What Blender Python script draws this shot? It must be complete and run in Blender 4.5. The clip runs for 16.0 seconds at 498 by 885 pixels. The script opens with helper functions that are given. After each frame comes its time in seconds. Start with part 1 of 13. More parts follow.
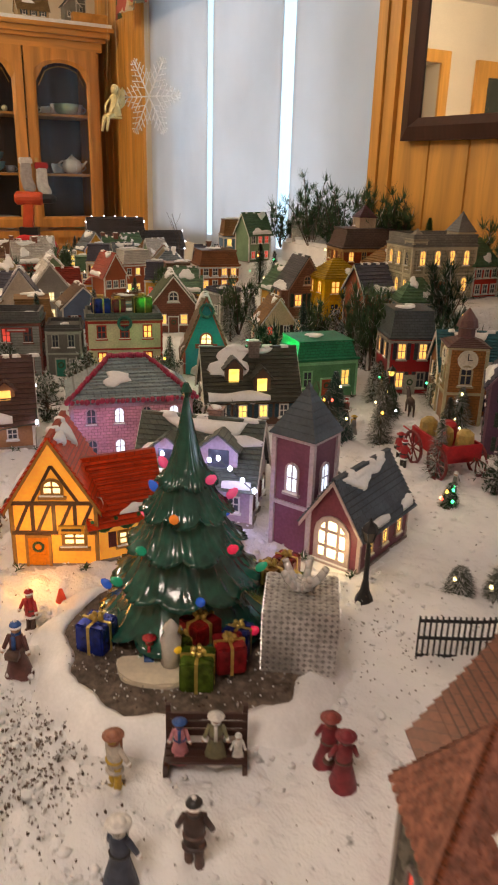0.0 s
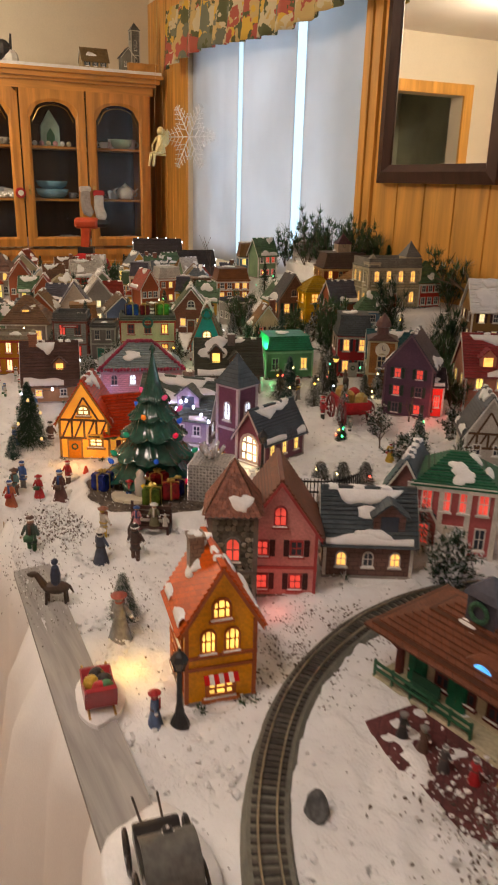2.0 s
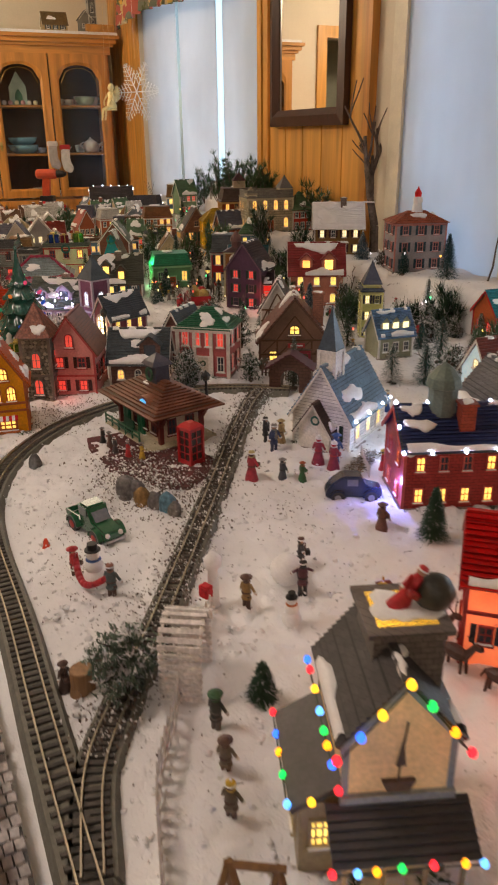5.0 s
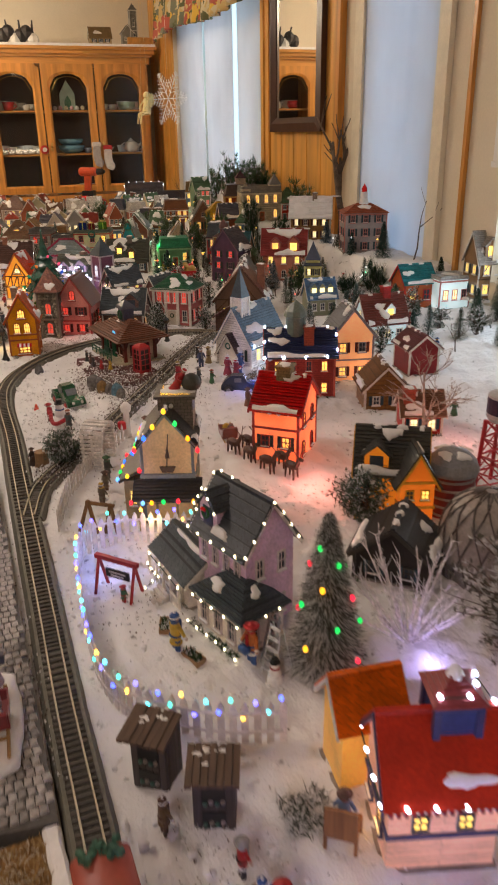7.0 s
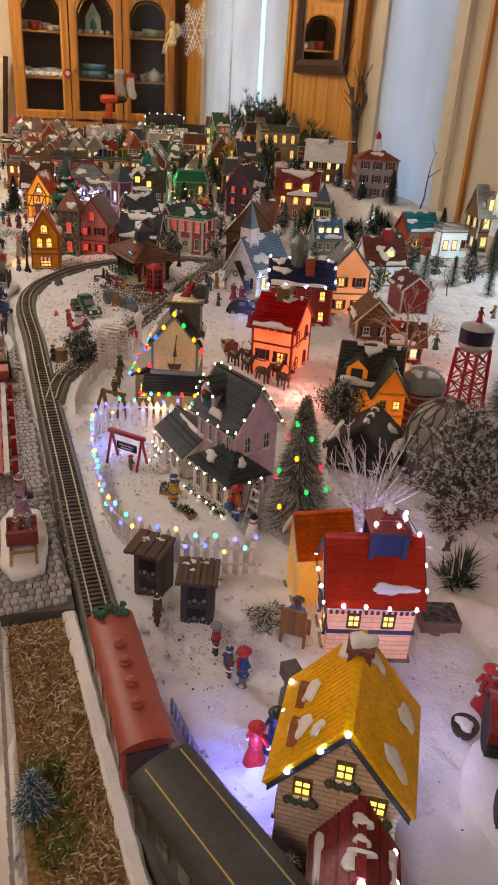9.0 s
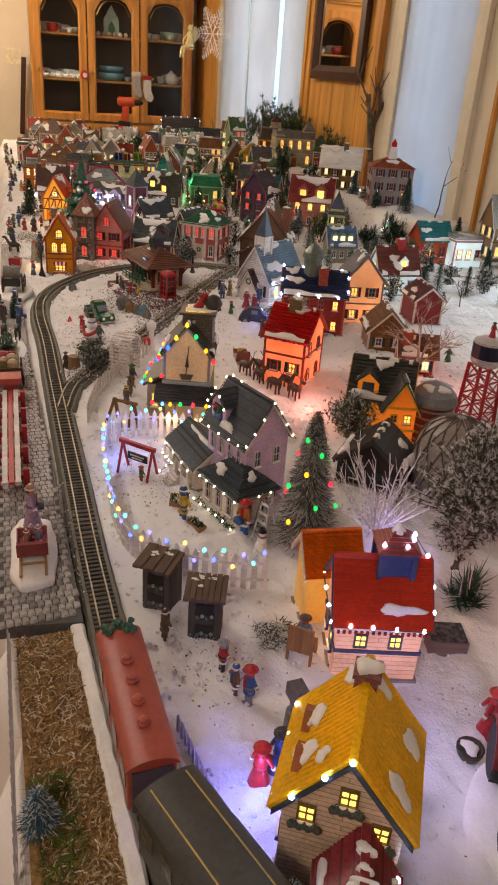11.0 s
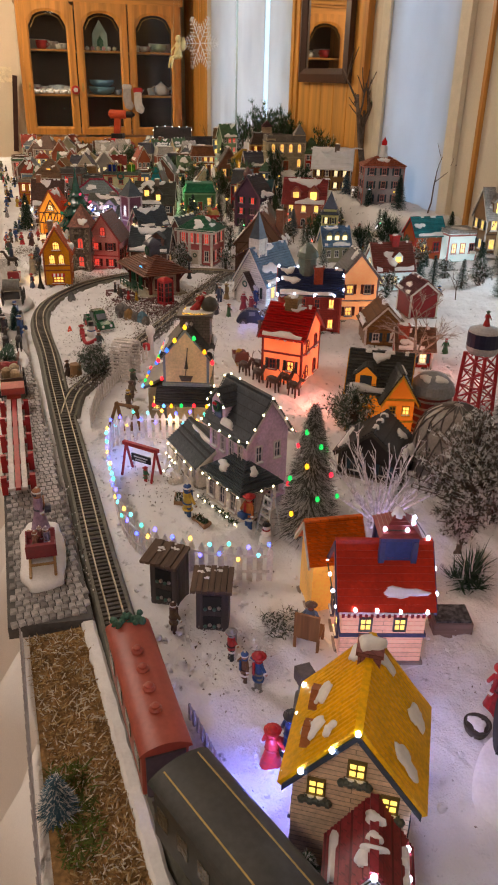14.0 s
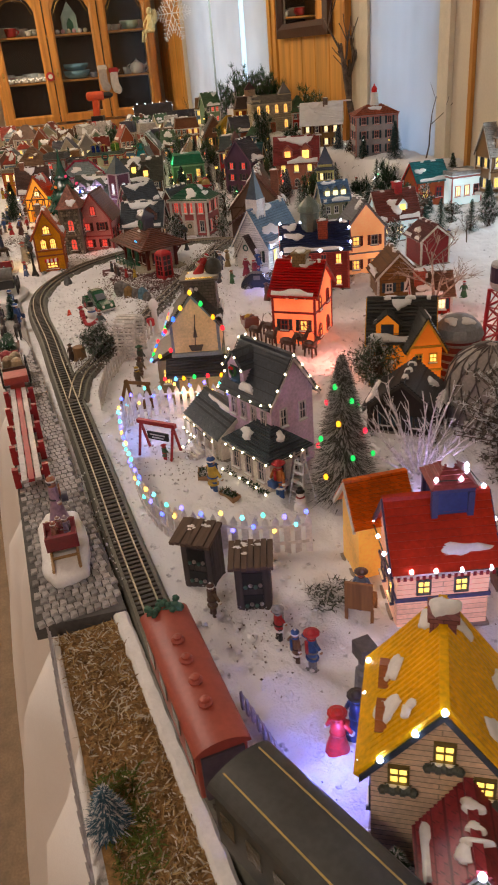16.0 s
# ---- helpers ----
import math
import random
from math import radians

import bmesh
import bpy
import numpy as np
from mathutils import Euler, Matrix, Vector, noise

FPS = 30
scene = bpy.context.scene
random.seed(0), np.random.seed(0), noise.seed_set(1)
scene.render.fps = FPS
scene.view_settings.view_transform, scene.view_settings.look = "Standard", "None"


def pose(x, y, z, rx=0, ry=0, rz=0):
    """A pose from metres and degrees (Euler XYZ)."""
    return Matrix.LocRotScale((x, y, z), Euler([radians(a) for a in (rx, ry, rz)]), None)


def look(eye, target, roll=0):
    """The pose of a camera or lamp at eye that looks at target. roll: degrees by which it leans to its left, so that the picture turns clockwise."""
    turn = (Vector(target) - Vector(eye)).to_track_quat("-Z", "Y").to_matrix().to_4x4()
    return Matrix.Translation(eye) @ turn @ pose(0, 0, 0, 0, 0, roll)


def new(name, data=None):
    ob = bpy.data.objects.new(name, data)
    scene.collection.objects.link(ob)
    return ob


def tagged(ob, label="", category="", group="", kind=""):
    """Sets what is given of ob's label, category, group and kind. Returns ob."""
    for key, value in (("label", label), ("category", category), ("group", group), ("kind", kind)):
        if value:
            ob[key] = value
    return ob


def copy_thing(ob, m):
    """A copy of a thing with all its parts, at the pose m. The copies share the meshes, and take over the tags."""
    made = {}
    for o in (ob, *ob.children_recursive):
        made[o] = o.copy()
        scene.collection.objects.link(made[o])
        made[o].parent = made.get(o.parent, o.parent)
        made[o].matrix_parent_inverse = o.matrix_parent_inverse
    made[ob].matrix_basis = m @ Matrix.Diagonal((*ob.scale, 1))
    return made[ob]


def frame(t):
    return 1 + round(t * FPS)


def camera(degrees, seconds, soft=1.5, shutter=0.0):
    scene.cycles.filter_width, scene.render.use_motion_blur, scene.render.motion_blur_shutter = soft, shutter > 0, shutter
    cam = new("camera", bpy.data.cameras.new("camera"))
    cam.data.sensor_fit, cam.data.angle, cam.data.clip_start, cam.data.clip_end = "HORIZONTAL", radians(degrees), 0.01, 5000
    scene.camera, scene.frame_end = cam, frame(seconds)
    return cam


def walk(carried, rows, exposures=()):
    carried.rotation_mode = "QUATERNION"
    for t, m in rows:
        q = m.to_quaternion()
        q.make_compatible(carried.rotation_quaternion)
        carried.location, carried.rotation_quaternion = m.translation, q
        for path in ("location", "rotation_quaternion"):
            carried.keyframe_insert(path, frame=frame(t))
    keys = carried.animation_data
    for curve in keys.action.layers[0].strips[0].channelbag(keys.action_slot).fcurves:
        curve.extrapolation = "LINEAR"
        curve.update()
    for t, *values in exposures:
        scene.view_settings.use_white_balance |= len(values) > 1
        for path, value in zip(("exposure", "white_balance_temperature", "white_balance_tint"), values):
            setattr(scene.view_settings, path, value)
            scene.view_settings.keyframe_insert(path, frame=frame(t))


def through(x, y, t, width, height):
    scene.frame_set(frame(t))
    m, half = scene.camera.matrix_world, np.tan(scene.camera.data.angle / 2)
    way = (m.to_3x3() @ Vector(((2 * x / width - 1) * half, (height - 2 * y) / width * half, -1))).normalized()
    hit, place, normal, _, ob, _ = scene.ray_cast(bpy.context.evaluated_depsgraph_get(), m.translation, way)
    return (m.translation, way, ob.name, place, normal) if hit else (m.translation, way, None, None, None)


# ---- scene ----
cam = camera(37.1, 16.0, soft=1.9, shutter=0.35)
PATH = [
    (0, (0.784, 1.157, 1.214), (-0.784, 2.191, 0.525), 1.6),
    (0.5, (0.905, 1.157, 1.225), (-0.714, 2.124, 0.56), 0.9),
    (1, (1.039, 1.11, 1.261), (-0.61, 2.04, 0.617), 1.0),
    (1.5, (1.259, 1.021, 1.289), (-0.394, 1.945, 0.647), 1.3),
    (2, (1.39, 1.008, 1.297), (-0.261, 1.923, 0.637), 1.5),
    (2.5, (1.533, 1.102, 1.265), (-0.129, 1.971, 0.57), 0.7),
    (3, (1.612, 1.115, 1.276), (-0.071, 1.937, 0.575), -0.2),
    (3.5, (1.792, 1.039, 1.301), (0.099, 1.839, 0.599), -0.9),
    (4, (1.942, 1.0, 1.309), (0.27, 1.839, 0.602), -0.9),
    (4.5, (2.042, 1.043, 1.302), (0.4, 1.922, 0.572), -0.2),
    (5, (2.147, 1.118, 1.277), (0.505, 1.964, 0.512), -0.6),
    (5.2, (2.202, 1.119, 1.286), (0.557, 1.964, 0.524), -0.3),
    (7.3, (2.932, 1.103, 1.326), (1.226, 1.798, 0.548), -0.6),
    (7.5, (2.993, 1.076, 1.331), (1.293, 1.776, 0.545), 0.3),
    (8, (3.029, 1.049, 1.334), (1.363, 1.771, 0.495), 2.2),
    (8.5, (3.006, 1.047, 1.314), (1.358, 1.759, 0.433), 3.1),
    (10.8, (2.986, 1.046, 1.341), (1.339, 1.725, 0.432), 4.3),
    (11, (2.99, 1.047, 1.334), (1.335, 1.721, 0.436), 4.2),
    (11.5, (2.984, 1.033, 1.341), (1.317, 1.695, 0.455), 4.1),
    (12, (2.98, 1.038, 1.335), (1.304, 1.688, 0.46), 3.8),
    (12.5, (3.0, 1.032, 1.341), (1.319, 1.683, 0.476), 3.4),
    (13, (3.003, 1.036, 1.336), (1.32, 1.688, 0.475), 2.8),
    (13.5, (3.007, 1.042, 1.336), (1.328, 1.698, 0.468), 2.1),
    (14, (3.013, 1.047, 1.329), (1.345, 1.707, 0.445), 1.4),
    (14.5, (3.007, 1.047, 1.318), (1.359, 1.702, 0.394), 0.3),
    (15, (3.006, 1.042, 1.31), (1.363, 1.691, 0.372), -1.1),
    (15.5, (2.985, 1.051, 1.3), (1.342, 1.69, 0.355), -2.8),
    (16, (2.953, 1.054, 1.281), (1.296, 1.67, 0.345), -4.9),
]
walk(cam, [(t, look(eye, target, roll)) for t, eye, target, roll in PATH], [(0.0, -0.02), (1.0, -0.12), (2.5, -0.04), (5.0, 0.0), (8.0, 0.0), (11.0, 0.08), (12.5, 0.05), (14.5, 0.0), (16.0, 0.06)])

# ---------- world and light ----------
world = bpy.data.worlds.new("sky")
scene.world = world
world.use_nodes = True
wn = world.node_tree.nodes
sky = wn.new("ShaderNodeTexSky")
sky.sky_type, sky.sun_disc = "NISHITA", False
sky.sun_elevation, sky.sun_rotation = radians(25), radians(200)
world.node_tree.links.new(sky.outputs[0], wn["Background"].inputs[0])
wn["Background"].inputs[1].default_value = 0.12

TABLE = 0.765
WALL_Y = 3.0
WALL_X = -4.17
# the room is built square and then turned to lie along the table
ROOM = pose(0, 2.835, 0, 0, 0, -4.86) @ pose(0, -WALL_Y, 0)


def back_y(x):
    """Where the window wall stands behind the table."""
    return 2.835 - 0.085 * x


def settle(first):
    """Turns everything built since with the room."""
    for ob in bpy.data.objects:
        if ob.name not in first and ob.parent is None:
            ob.matrix_basis = ROOM @ ob.matrix_basis


def lamp(name, kind, m, watts, color, size=0.1, size_y=None):
    d = bpy.data.lights.new(name, kind)
    d.energy, d.color = watts, color
    if kind == "AREA":
        d.shape = "RECTANGLE"
        d.size, d.size_y = size, size_y or size
    elif kind == "POINT":
        d.shadow_soft_size = size
    ob = new(name, d)
    ob.matrix_world = m
    return ob


# daylight standing in the window openings
lamp("window_daylight", "AREA", ROOM @ pose(-2.3, WALL_Y + 0.10, 1.5, -90, 0, 0), 7.2, (0.72, 0.84, 1.0), 1.5, 1.2)
lamp("door_daylight", "AREA", ROOM @ pose(0.27, WALL_Y + 0.10, 1.25, -90, 0, 0), 6.5, (0.72, 0.84, 1.0), 0.5, 1.5)
lamp("side_window_daylight", "AREA", ROOM @ pose(1.45, WALL_Y + 0.10, 1.2, -90, 0, 0), 5, (0.78, 0.88, 1.0), 0.9, 0.6)
# the chandelier's bulbs, and three unseen ceiling lamps added to brighten the room
lamp("chandelier_light", "POINT", pose(-1.1, 1.9, 2.10), 12, (1.0, 0.82, 0.62), 0.20)
lamp("ceiling_lamp_light", "AREA", pose(3.7, 0.1, 2.36, 0, 0, 0), 15, (1.0, 0.83, 0.72), 0.5, 0.5)
lamp("ceiling_lamp_light", "AREA", pose(0.9, 0.5, 2.36, 0, 0, 0), 16.5, (1.0, 0.83, 0.72), 0.5, 0.5)
lamp("ceiling_lamp_light", "POINT", pose(-2.9, 0.75, 2.30), 78, (1.0, 0.80, 0.58), 0.12)

# ---------- materials ----------
MATS = {}


def nodes_of(name):
    m = bpy.data.materials.new(name)
    m.use_nodes = True
    nt = m.node_tree
    return m, nt, nt.nodes, nt.links, nt.nodes["Principled BSDF"]


def surface(name, rgb, rough=0.5, var=0.18, scale=30.0, bump=0.1, bscale=200.0, metal=0.0, pattern="", psize=0.01, spread=0.0, coat=0.0):
    """A painted or natural surface: two scales of variation, fine relief, an optional pattern of courses."""
    key = (name, rgb, rough, pattern, psize)
    if key in MATS:
        return MATS[key]
    m, nt, nd, lk, p = nodes_of(name)
    co = nd.new("ShaderNodeTexCoord")
    n1 = nd.new("ShaderNodeTexNoise")
    n1.inputs["Scale"].default_value, n1.inputs["Detail"].default_value = scale, 6
    lk.new(co.outputs["Object"], n1.inputs["Vector"])
    n2 = nd.new("ShaderNodeTexNoise")
    n2.inputs["Scale"].default_value, n2.inputs["Detail"].default_value = bscale, 4
    lk.new(co.outputs["Object"], n2.inputs["Vector"])
    ramp = nd.new("ShaderNodeMapRange")
    ramp.inputs[1].default_value, ramp.inputs[2].default_value = 0.3, 0.7
    ramp.inputs[3].default_value, ramp.inputs[4].default_value = 1 - var, 1 + var
    lk.new(n1.outputs[0], ramp.inputs[0])
    r2 = nd.new("ShaderNodeMapRange")
    r2.inputs[1].default_value, r2.inputs[2].default_value = 0.35, 0.65
    r2.inputs[3].default_value, r2.inputs[4].default_value = 1 - var * 0.6, 1 + var * 0.6
    lk.new(n2.outputs[0], r2.inputs[0])
    mul = nd.new("ShaderNodeMath")
    mul.operation = "MULTIPLY"
    lk.new(ramp.outputs[0], mul.inputs[0]), lk.new(r2.outputs[0], mul.inputs[1])
    if spread:
        oi = nd.new("ShaderNodeObjectInfo")
        r3 = nd.new("ShaderNodeMapRange")
        r3.inputs[3].default_value, r3.inputs[4].default_value = 1 - spread, 1 + spread
        lk.new(oi.outputs["Random"], r3.inputs[0])
        m2 = nd.new("ShaderNodeMath")
        m2.operation = "MULTIPLY"
        lk.new(mul.outputs[0], m2.inputs[0]), lk.new(r3.outputs[0], m2.inputs[1])
        mul = m2
    mix = nd.new("ShaderNodeVectorMath")
    mix.operation = "SCALE"
    mix.inputs[0].default_value = rgb
    lk.new(mul.outputs[0], mix.inputs["Scale"])
    col = mix.outputs[0]
    hgt = n2.outputs[0]
    bstr = bump
    if pattern:
        b = nd.new("ShaderNodeTexBrick")
        b.inputs["Scale"].default_value = 1.0
        b.inputs["Brick Width"].default_value = psize * (60 if pattern == "siding" else 1.9)
        b.inputs["Row Height"].default_value = psize
        b.inputs["Mortar Size"].default_value = psize * 0.09
        b.inputs["Mortar Smooth"].default_value = 0.4
        b.inputs["Color1"].default_value = (1, 1, 1, 1)
        b.inputs["Color2"].default_value = (0.78, 0.78, 0.78, 1)
        b.inputs["Mortar"].default_value = (0.42, 0.42, 0.42, 1)
        # courses run level on every upright face
        sep = nd.new("ShaderNodeSeparateXYZ")
        lk.new(co.outputs["Object"], sep.inputs[0])
        ad = nd.new("ShaderNodeMath")
        ad.operation = "ADD"
        lk.new(sep.outputs[0], ad.inputs[0]), lk.new(sep.outputs[1], ad.inputs[1])
        cmb = nd.new("ShaderNodeCombineXYZ")
        lk.new(ad.outputs[0], cmb.inputs[0]), lk.new(sep.outputs[2], cmb.inputs[1])
        lk.new(cmb.outputs[0], b.inputs["Vector"])
        mm = nd.new("ShaderNodeVectorMath")
        mm.operation = "MULTIPLY"
        lk.new(col, mm.inputs[0]), lk.new(b.outputs["Color"], mm.inputs[1])
        col = mm.outputs[0]
        inv = nd.new("ShaderNodeMath")
        inv.operation = "SUBTRACT"
        inv.inputs[0].default_value = 1.0
        lk.new(b.outputs["Fac"], inv.inputs[1])
        hgt, bstr = inv.outputs[0], max(bump, 0.35)
    lk.new(col, p.inputs["Base Color"])
    bm = nd.new("ShaderNodeBump")
    bm.inputs["Strength"].default_value, bm.inputs["Distance"].default_value = bstr, 0.002
    lk.new(hgt, bm.inputs["Height"])
    lk.new(bm.outputs[0], p.inputs["Normal"])
    p.inputs["Roughness"].default_value, p.inputs["Metallic"].default_value = rough, metal
    p.inputs["Coat Weight"].default_value = coat
    if name == "glazed_ceramic":
        p.inputs["Specular IOR Level"].default_value = 0.3
    MATS[key] = m
    return m


def ceramic(rgb, pattern="", psize=0.008):
    g = sum(rgb) / 3
    rgb = [min(0.8, max(0.004, g + (c - g) * 1.22)) * 1.06 for c in rgb]
    return surface("glazed_ceramic", tuple(rgb), 0.38, 0.2, 22, 0.12, 260, pattern=pattern, psize=psize, coat=0.05)


def glow(rgb, power, name="lit_glass"):
    key = (name, rgb, power)
    if key not in MATS:
        m, nt, nd, lk, p = nodes_of(name)
        p.inputs["Base Color"].default_value = (*[min(0.8, c) for c in rgb], 1)
        p.inputs["Emission Color"].default_value = (*rgb, 1)
        co = nd.new("ShaderNodeTexCoord")
        n = nd.new("ShaderNodeTexNoise")
        n.inputs["Scale"].default_value = 60
        lk.new(co.outputs["Object"], n.inputs["Vector"])
        r = nd.new("ShaderNodeMapRange")
        r.inputs[1].default_value, r.inputs[2].default_value = 0.35, 0.65
        r.inputs[3].default_value, r.inputs[4].default_value = power * 0.55, power * 1.35
        lk.new(n.outputs[0], r.inputs[0])
        lk.new(r.outputs[0], p.inputs["Emission Strength"])
        MATS[key] = m
    return MATS[key]


def bulbmat(rgb, power):
    key = ("bulb", rgb, power)
    if key not in MATS:
        m, nt, nd, lk, p = nodes_of("bulb_glass")
        p.inputs["Base Color"].default_value = (*rgb, 1)
        p.inputs["Emission Color"].default_value = (*rgb, 1)
        p.inputs["Emission Strength"].default_value = power
        p.inputs["Roughness"].default_value = 0.2
        MATS[key] = m
    return MATS[key]


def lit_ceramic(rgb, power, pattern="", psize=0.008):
    """Thin porcelain as if lit inside: the glow is put into the paint as uneven emission."""
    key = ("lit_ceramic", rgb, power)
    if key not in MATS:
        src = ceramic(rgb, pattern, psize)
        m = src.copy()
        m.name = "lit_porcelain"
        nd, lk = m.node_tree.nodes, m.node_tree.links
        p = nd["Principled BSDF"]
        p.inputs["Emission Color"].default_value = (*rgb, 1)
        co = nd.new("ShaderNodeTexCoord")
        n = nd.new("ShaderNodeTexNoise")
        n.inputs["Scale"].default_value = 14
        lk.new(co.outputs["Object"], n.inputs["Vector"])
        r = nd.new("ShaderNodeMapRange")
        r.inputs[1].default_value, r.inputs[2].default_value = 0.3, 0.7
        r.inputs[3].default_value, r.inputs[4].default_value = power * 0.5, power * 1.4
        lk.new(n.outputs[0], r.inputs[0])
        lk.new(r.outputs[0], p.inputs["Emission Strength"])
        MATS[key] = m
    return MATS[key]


def wood(name, rgb, along=2, scale=9.0, rough=0.4, spread=0.0):
    key = (name, rgb, along, scale)
    if key in MATS:
        return MATS[key]
    m, nt, nd, lk, p = nodes_of(name)
    co = nd.new("ShaderNodeTexCoord")
    mp = nd.new("ShaderNodeMapping")
    sc = [scale, scale, scale]
    sc[along] = scale * 0.08
    mp.inputs["Scale"].default_value = sc
    lk.new(co.outputs["Object"], mp.inputs["Vector"])
    n = nd.new("ShaderNodeTexNoise")
    n.inputs["Scale"].default_value, n.inputs["Detail"].default_value, n.inputs["Distortion"].default_value = 3.0, 8, 0.6
    lk.new(mp.outputs[0], n.inputs["Vector"])
    cr = nd.new("ShaderNodeValToRGB")
    cr.color_ramp.elements[0].position, cr.color_ramp.elements[1].position = 0.3, 0.72
    cr.color_ramp.elements[0].color = (*[c * 0.68 for c in rgb], 1)
    cr.color_ramp.elements[1].color = (*[min(1, c * 1.2) for c in rgb], 1)
    lk.new(n.outputs[0], cr.inputs[0])
    col = cr.outputs[0]
    if spread:
        oi = nd.new("ShaderNodeObjectInfo")
        r3 = nd.new("ShaderNodeMapRange")
        r3.inputs[3].default_value, r3.inputs[4].default_value = 1 - spread, 1 + spread
        lk.new(oi.outputs["Random"], r3.inputs[0])
        vm = nd.new("ShaderNodeVectorMath")
        vm.operation = "SCALE"
        lk.new(col, vm.inputs[0]), lk.new(r3.outputs[0], vm.inputs["Scale"])
        col = vm.outputs[0]
    lk.new(col, p.inputs["Base Color"])
    b = nd.new("ShaderNodeBump")
    b.inputs["Strength"].default_value, b.inputs["Distance"].default_value = 0.15, 0.003
    lk.new(n.outputs[0], b.inputs["Height"]), lk.new(b.outputs[0], p.inputs["Normal"])
    p.inputs["Roughness"].default_value = rough
    MATS[key] = m
    return m


def snowmat():
    m, nt, nd, lk, p = nodes_of("artificial_snow")
    co = nd.new("ShaderNodeTexCoord")
    n1, n2, n3 = (nd.new("ShaderNodeTexNoise") for _ in range(3))
    for n, s in ((n1, 5), (n2, 60), (n3, 420)):
        n.inputs["Scale"].default_value, n.inputs["Detail"].default_value = s, 6
        lk.new(co.outputs["Object"], n.inputs["Vector"])
    cr = nd.new("ShaderNodeValToRGB")
    cr.color_ramp.elements[0].position, cr.color_ramp.elements[1].position = 0.36, 0.62
    cr.color_ramp.elements[0].color, cr.color_ramp.elements[1].color = (0.74, 0.73, 0.73, 1), (0.90, 0.90, 0.90, 1)
    lk.new(n1.outputs[0], cr.inputs[0])
    # specks of grit and twig
    sp = nd.new("ShaderNodeMapRange")
    sp.inputs[1].default_value, sp.inputs[2].default_value, sp.inputs[3].default_value, sp.inputs[4].default_value = 0.27, 0.34, 0.35, 1.0
    lk.new(n2.outputs[0], sp.inputs[0])
    vm = nd.new("ShaderNodeVectorMath")
    vm.operation = "SCALE"
    lk.new(cr.outputs[0], vm.inputs[0]), lk.new(sp.outputs[0], vm.inputs["Scale"])
    lk.new(vm.outputs[0], p.inputs["Base Color"])
    ad = nd.new("ShaderNodeMath")
    ad.operation = "ADD"
    ad.operation = "MULTIPLY_ADD"
    ad.inputs[1].default_value = 0.22
    lk.new(n3.outputs[0], ad.inputs[0]), lk.new(n2.outputs[0], ad.inputs[2])
    b = nd.new("ShaderNodeBump")
    b.inputs["Strength"].default_value, b.inputs["Distance"].default_value = 1.0, 0.006
    lk.new(ad.outputs[0], b.inputs["Height"]), lk.new(b.outputs[0], p.inputs["Normal"])
    p.inputs["Roughness"].default_value = 0.85
    p.inputs["Sheen Weight"].default_value = 0.2
    return m


SNOW = snowmat()
ROOFSNOW = surface("roof_snow", (0.84, 0.83, 0.82), 0.6, 0.06, 40, 0.3, 300)
PINE_V = wood("golden_pine_boards", (0.70, 0.35, 0.075), 2, 7, 0.38)
PINE_X = wood("golden_pine_trim", (0.58, 0.27, 0.06), 0, 7, 0.38)
OAK_V = wood("honey_oak", (0.60, 0.26, 0.05), 2, 10, 0.35)
OAK_Y = wood("honey_oak_rail", (0.60, 0.27, 0.055), 1, 10, 0.35)
DARKWOOD = wood("dark_brown_wood", (0.055, 0.022, 0.016), 2, 14, 0.35)
FLOORWOOD = wood("light_floor_boards", (0.52, 0.31, 0.16), 0, 6, 0.4, 0.15)
WALLPAINT = surface("cream_wall_paint", (0.74, 0.66, 0.52), 0.7, 0.04, 3, 0.06, 120)
CEILPAINT = surface("ceiling_paint", (0.80, 0.77, 0.72), 0.8, 0.04, 3, 0.06, 120)
BLACK = surface("black_enamel", (0.012, 0.012, 0.013), 0.4, 0.2, 40, 0.1)
STEEL = surface("nickel_rail", (0.46, 0.41, 0.31), 0.42, 0.1, 60, 0.02, 300, 1.0)
BRASS = surface("aged_brass", (0.55, 0.36, 0.12), 0.3, 0.15, 60, 0.05, 300, 1.0)
CLOTH = surface("white_table_cloth", (0.84, 0.82, 0.80), 0.85, 0.05, 6, 0.15, 700)
BARK = surface("grey_bark", (0.13, 0.095, 0.075), 0.85, 0.4, 40, 0.5, 160)
GLASSY = None


def glassmat():
    m, nt, nd, lk, p = nodes_of("clear_glass")
    out = nd["Material Output"]
    tr, gl, mx, fr = nd.new("ShaderNodeBsdfTransparent"), nd.new("ShaderNodeBsdfGlossy"), nd.new("ShaderNodeMixShader"), nd.new("ShaderNodeFresnel")
    tr.inputs[0].default_value = (0.93, 0.95, 0.95, 1)
    gl.inputs["Roughness"].default_value = 0.03
    fr.inputs[0].default_value = 1.45
    lk.new(fr.outputs[0], mx.inputs[0]), lk.new(tr.outputs[0], mx.inputs[1]), lk.new(gl.outputs[0], mx.inputs[2])
    lk.new(mx.outputs[0], out.inputs[0])
    return m


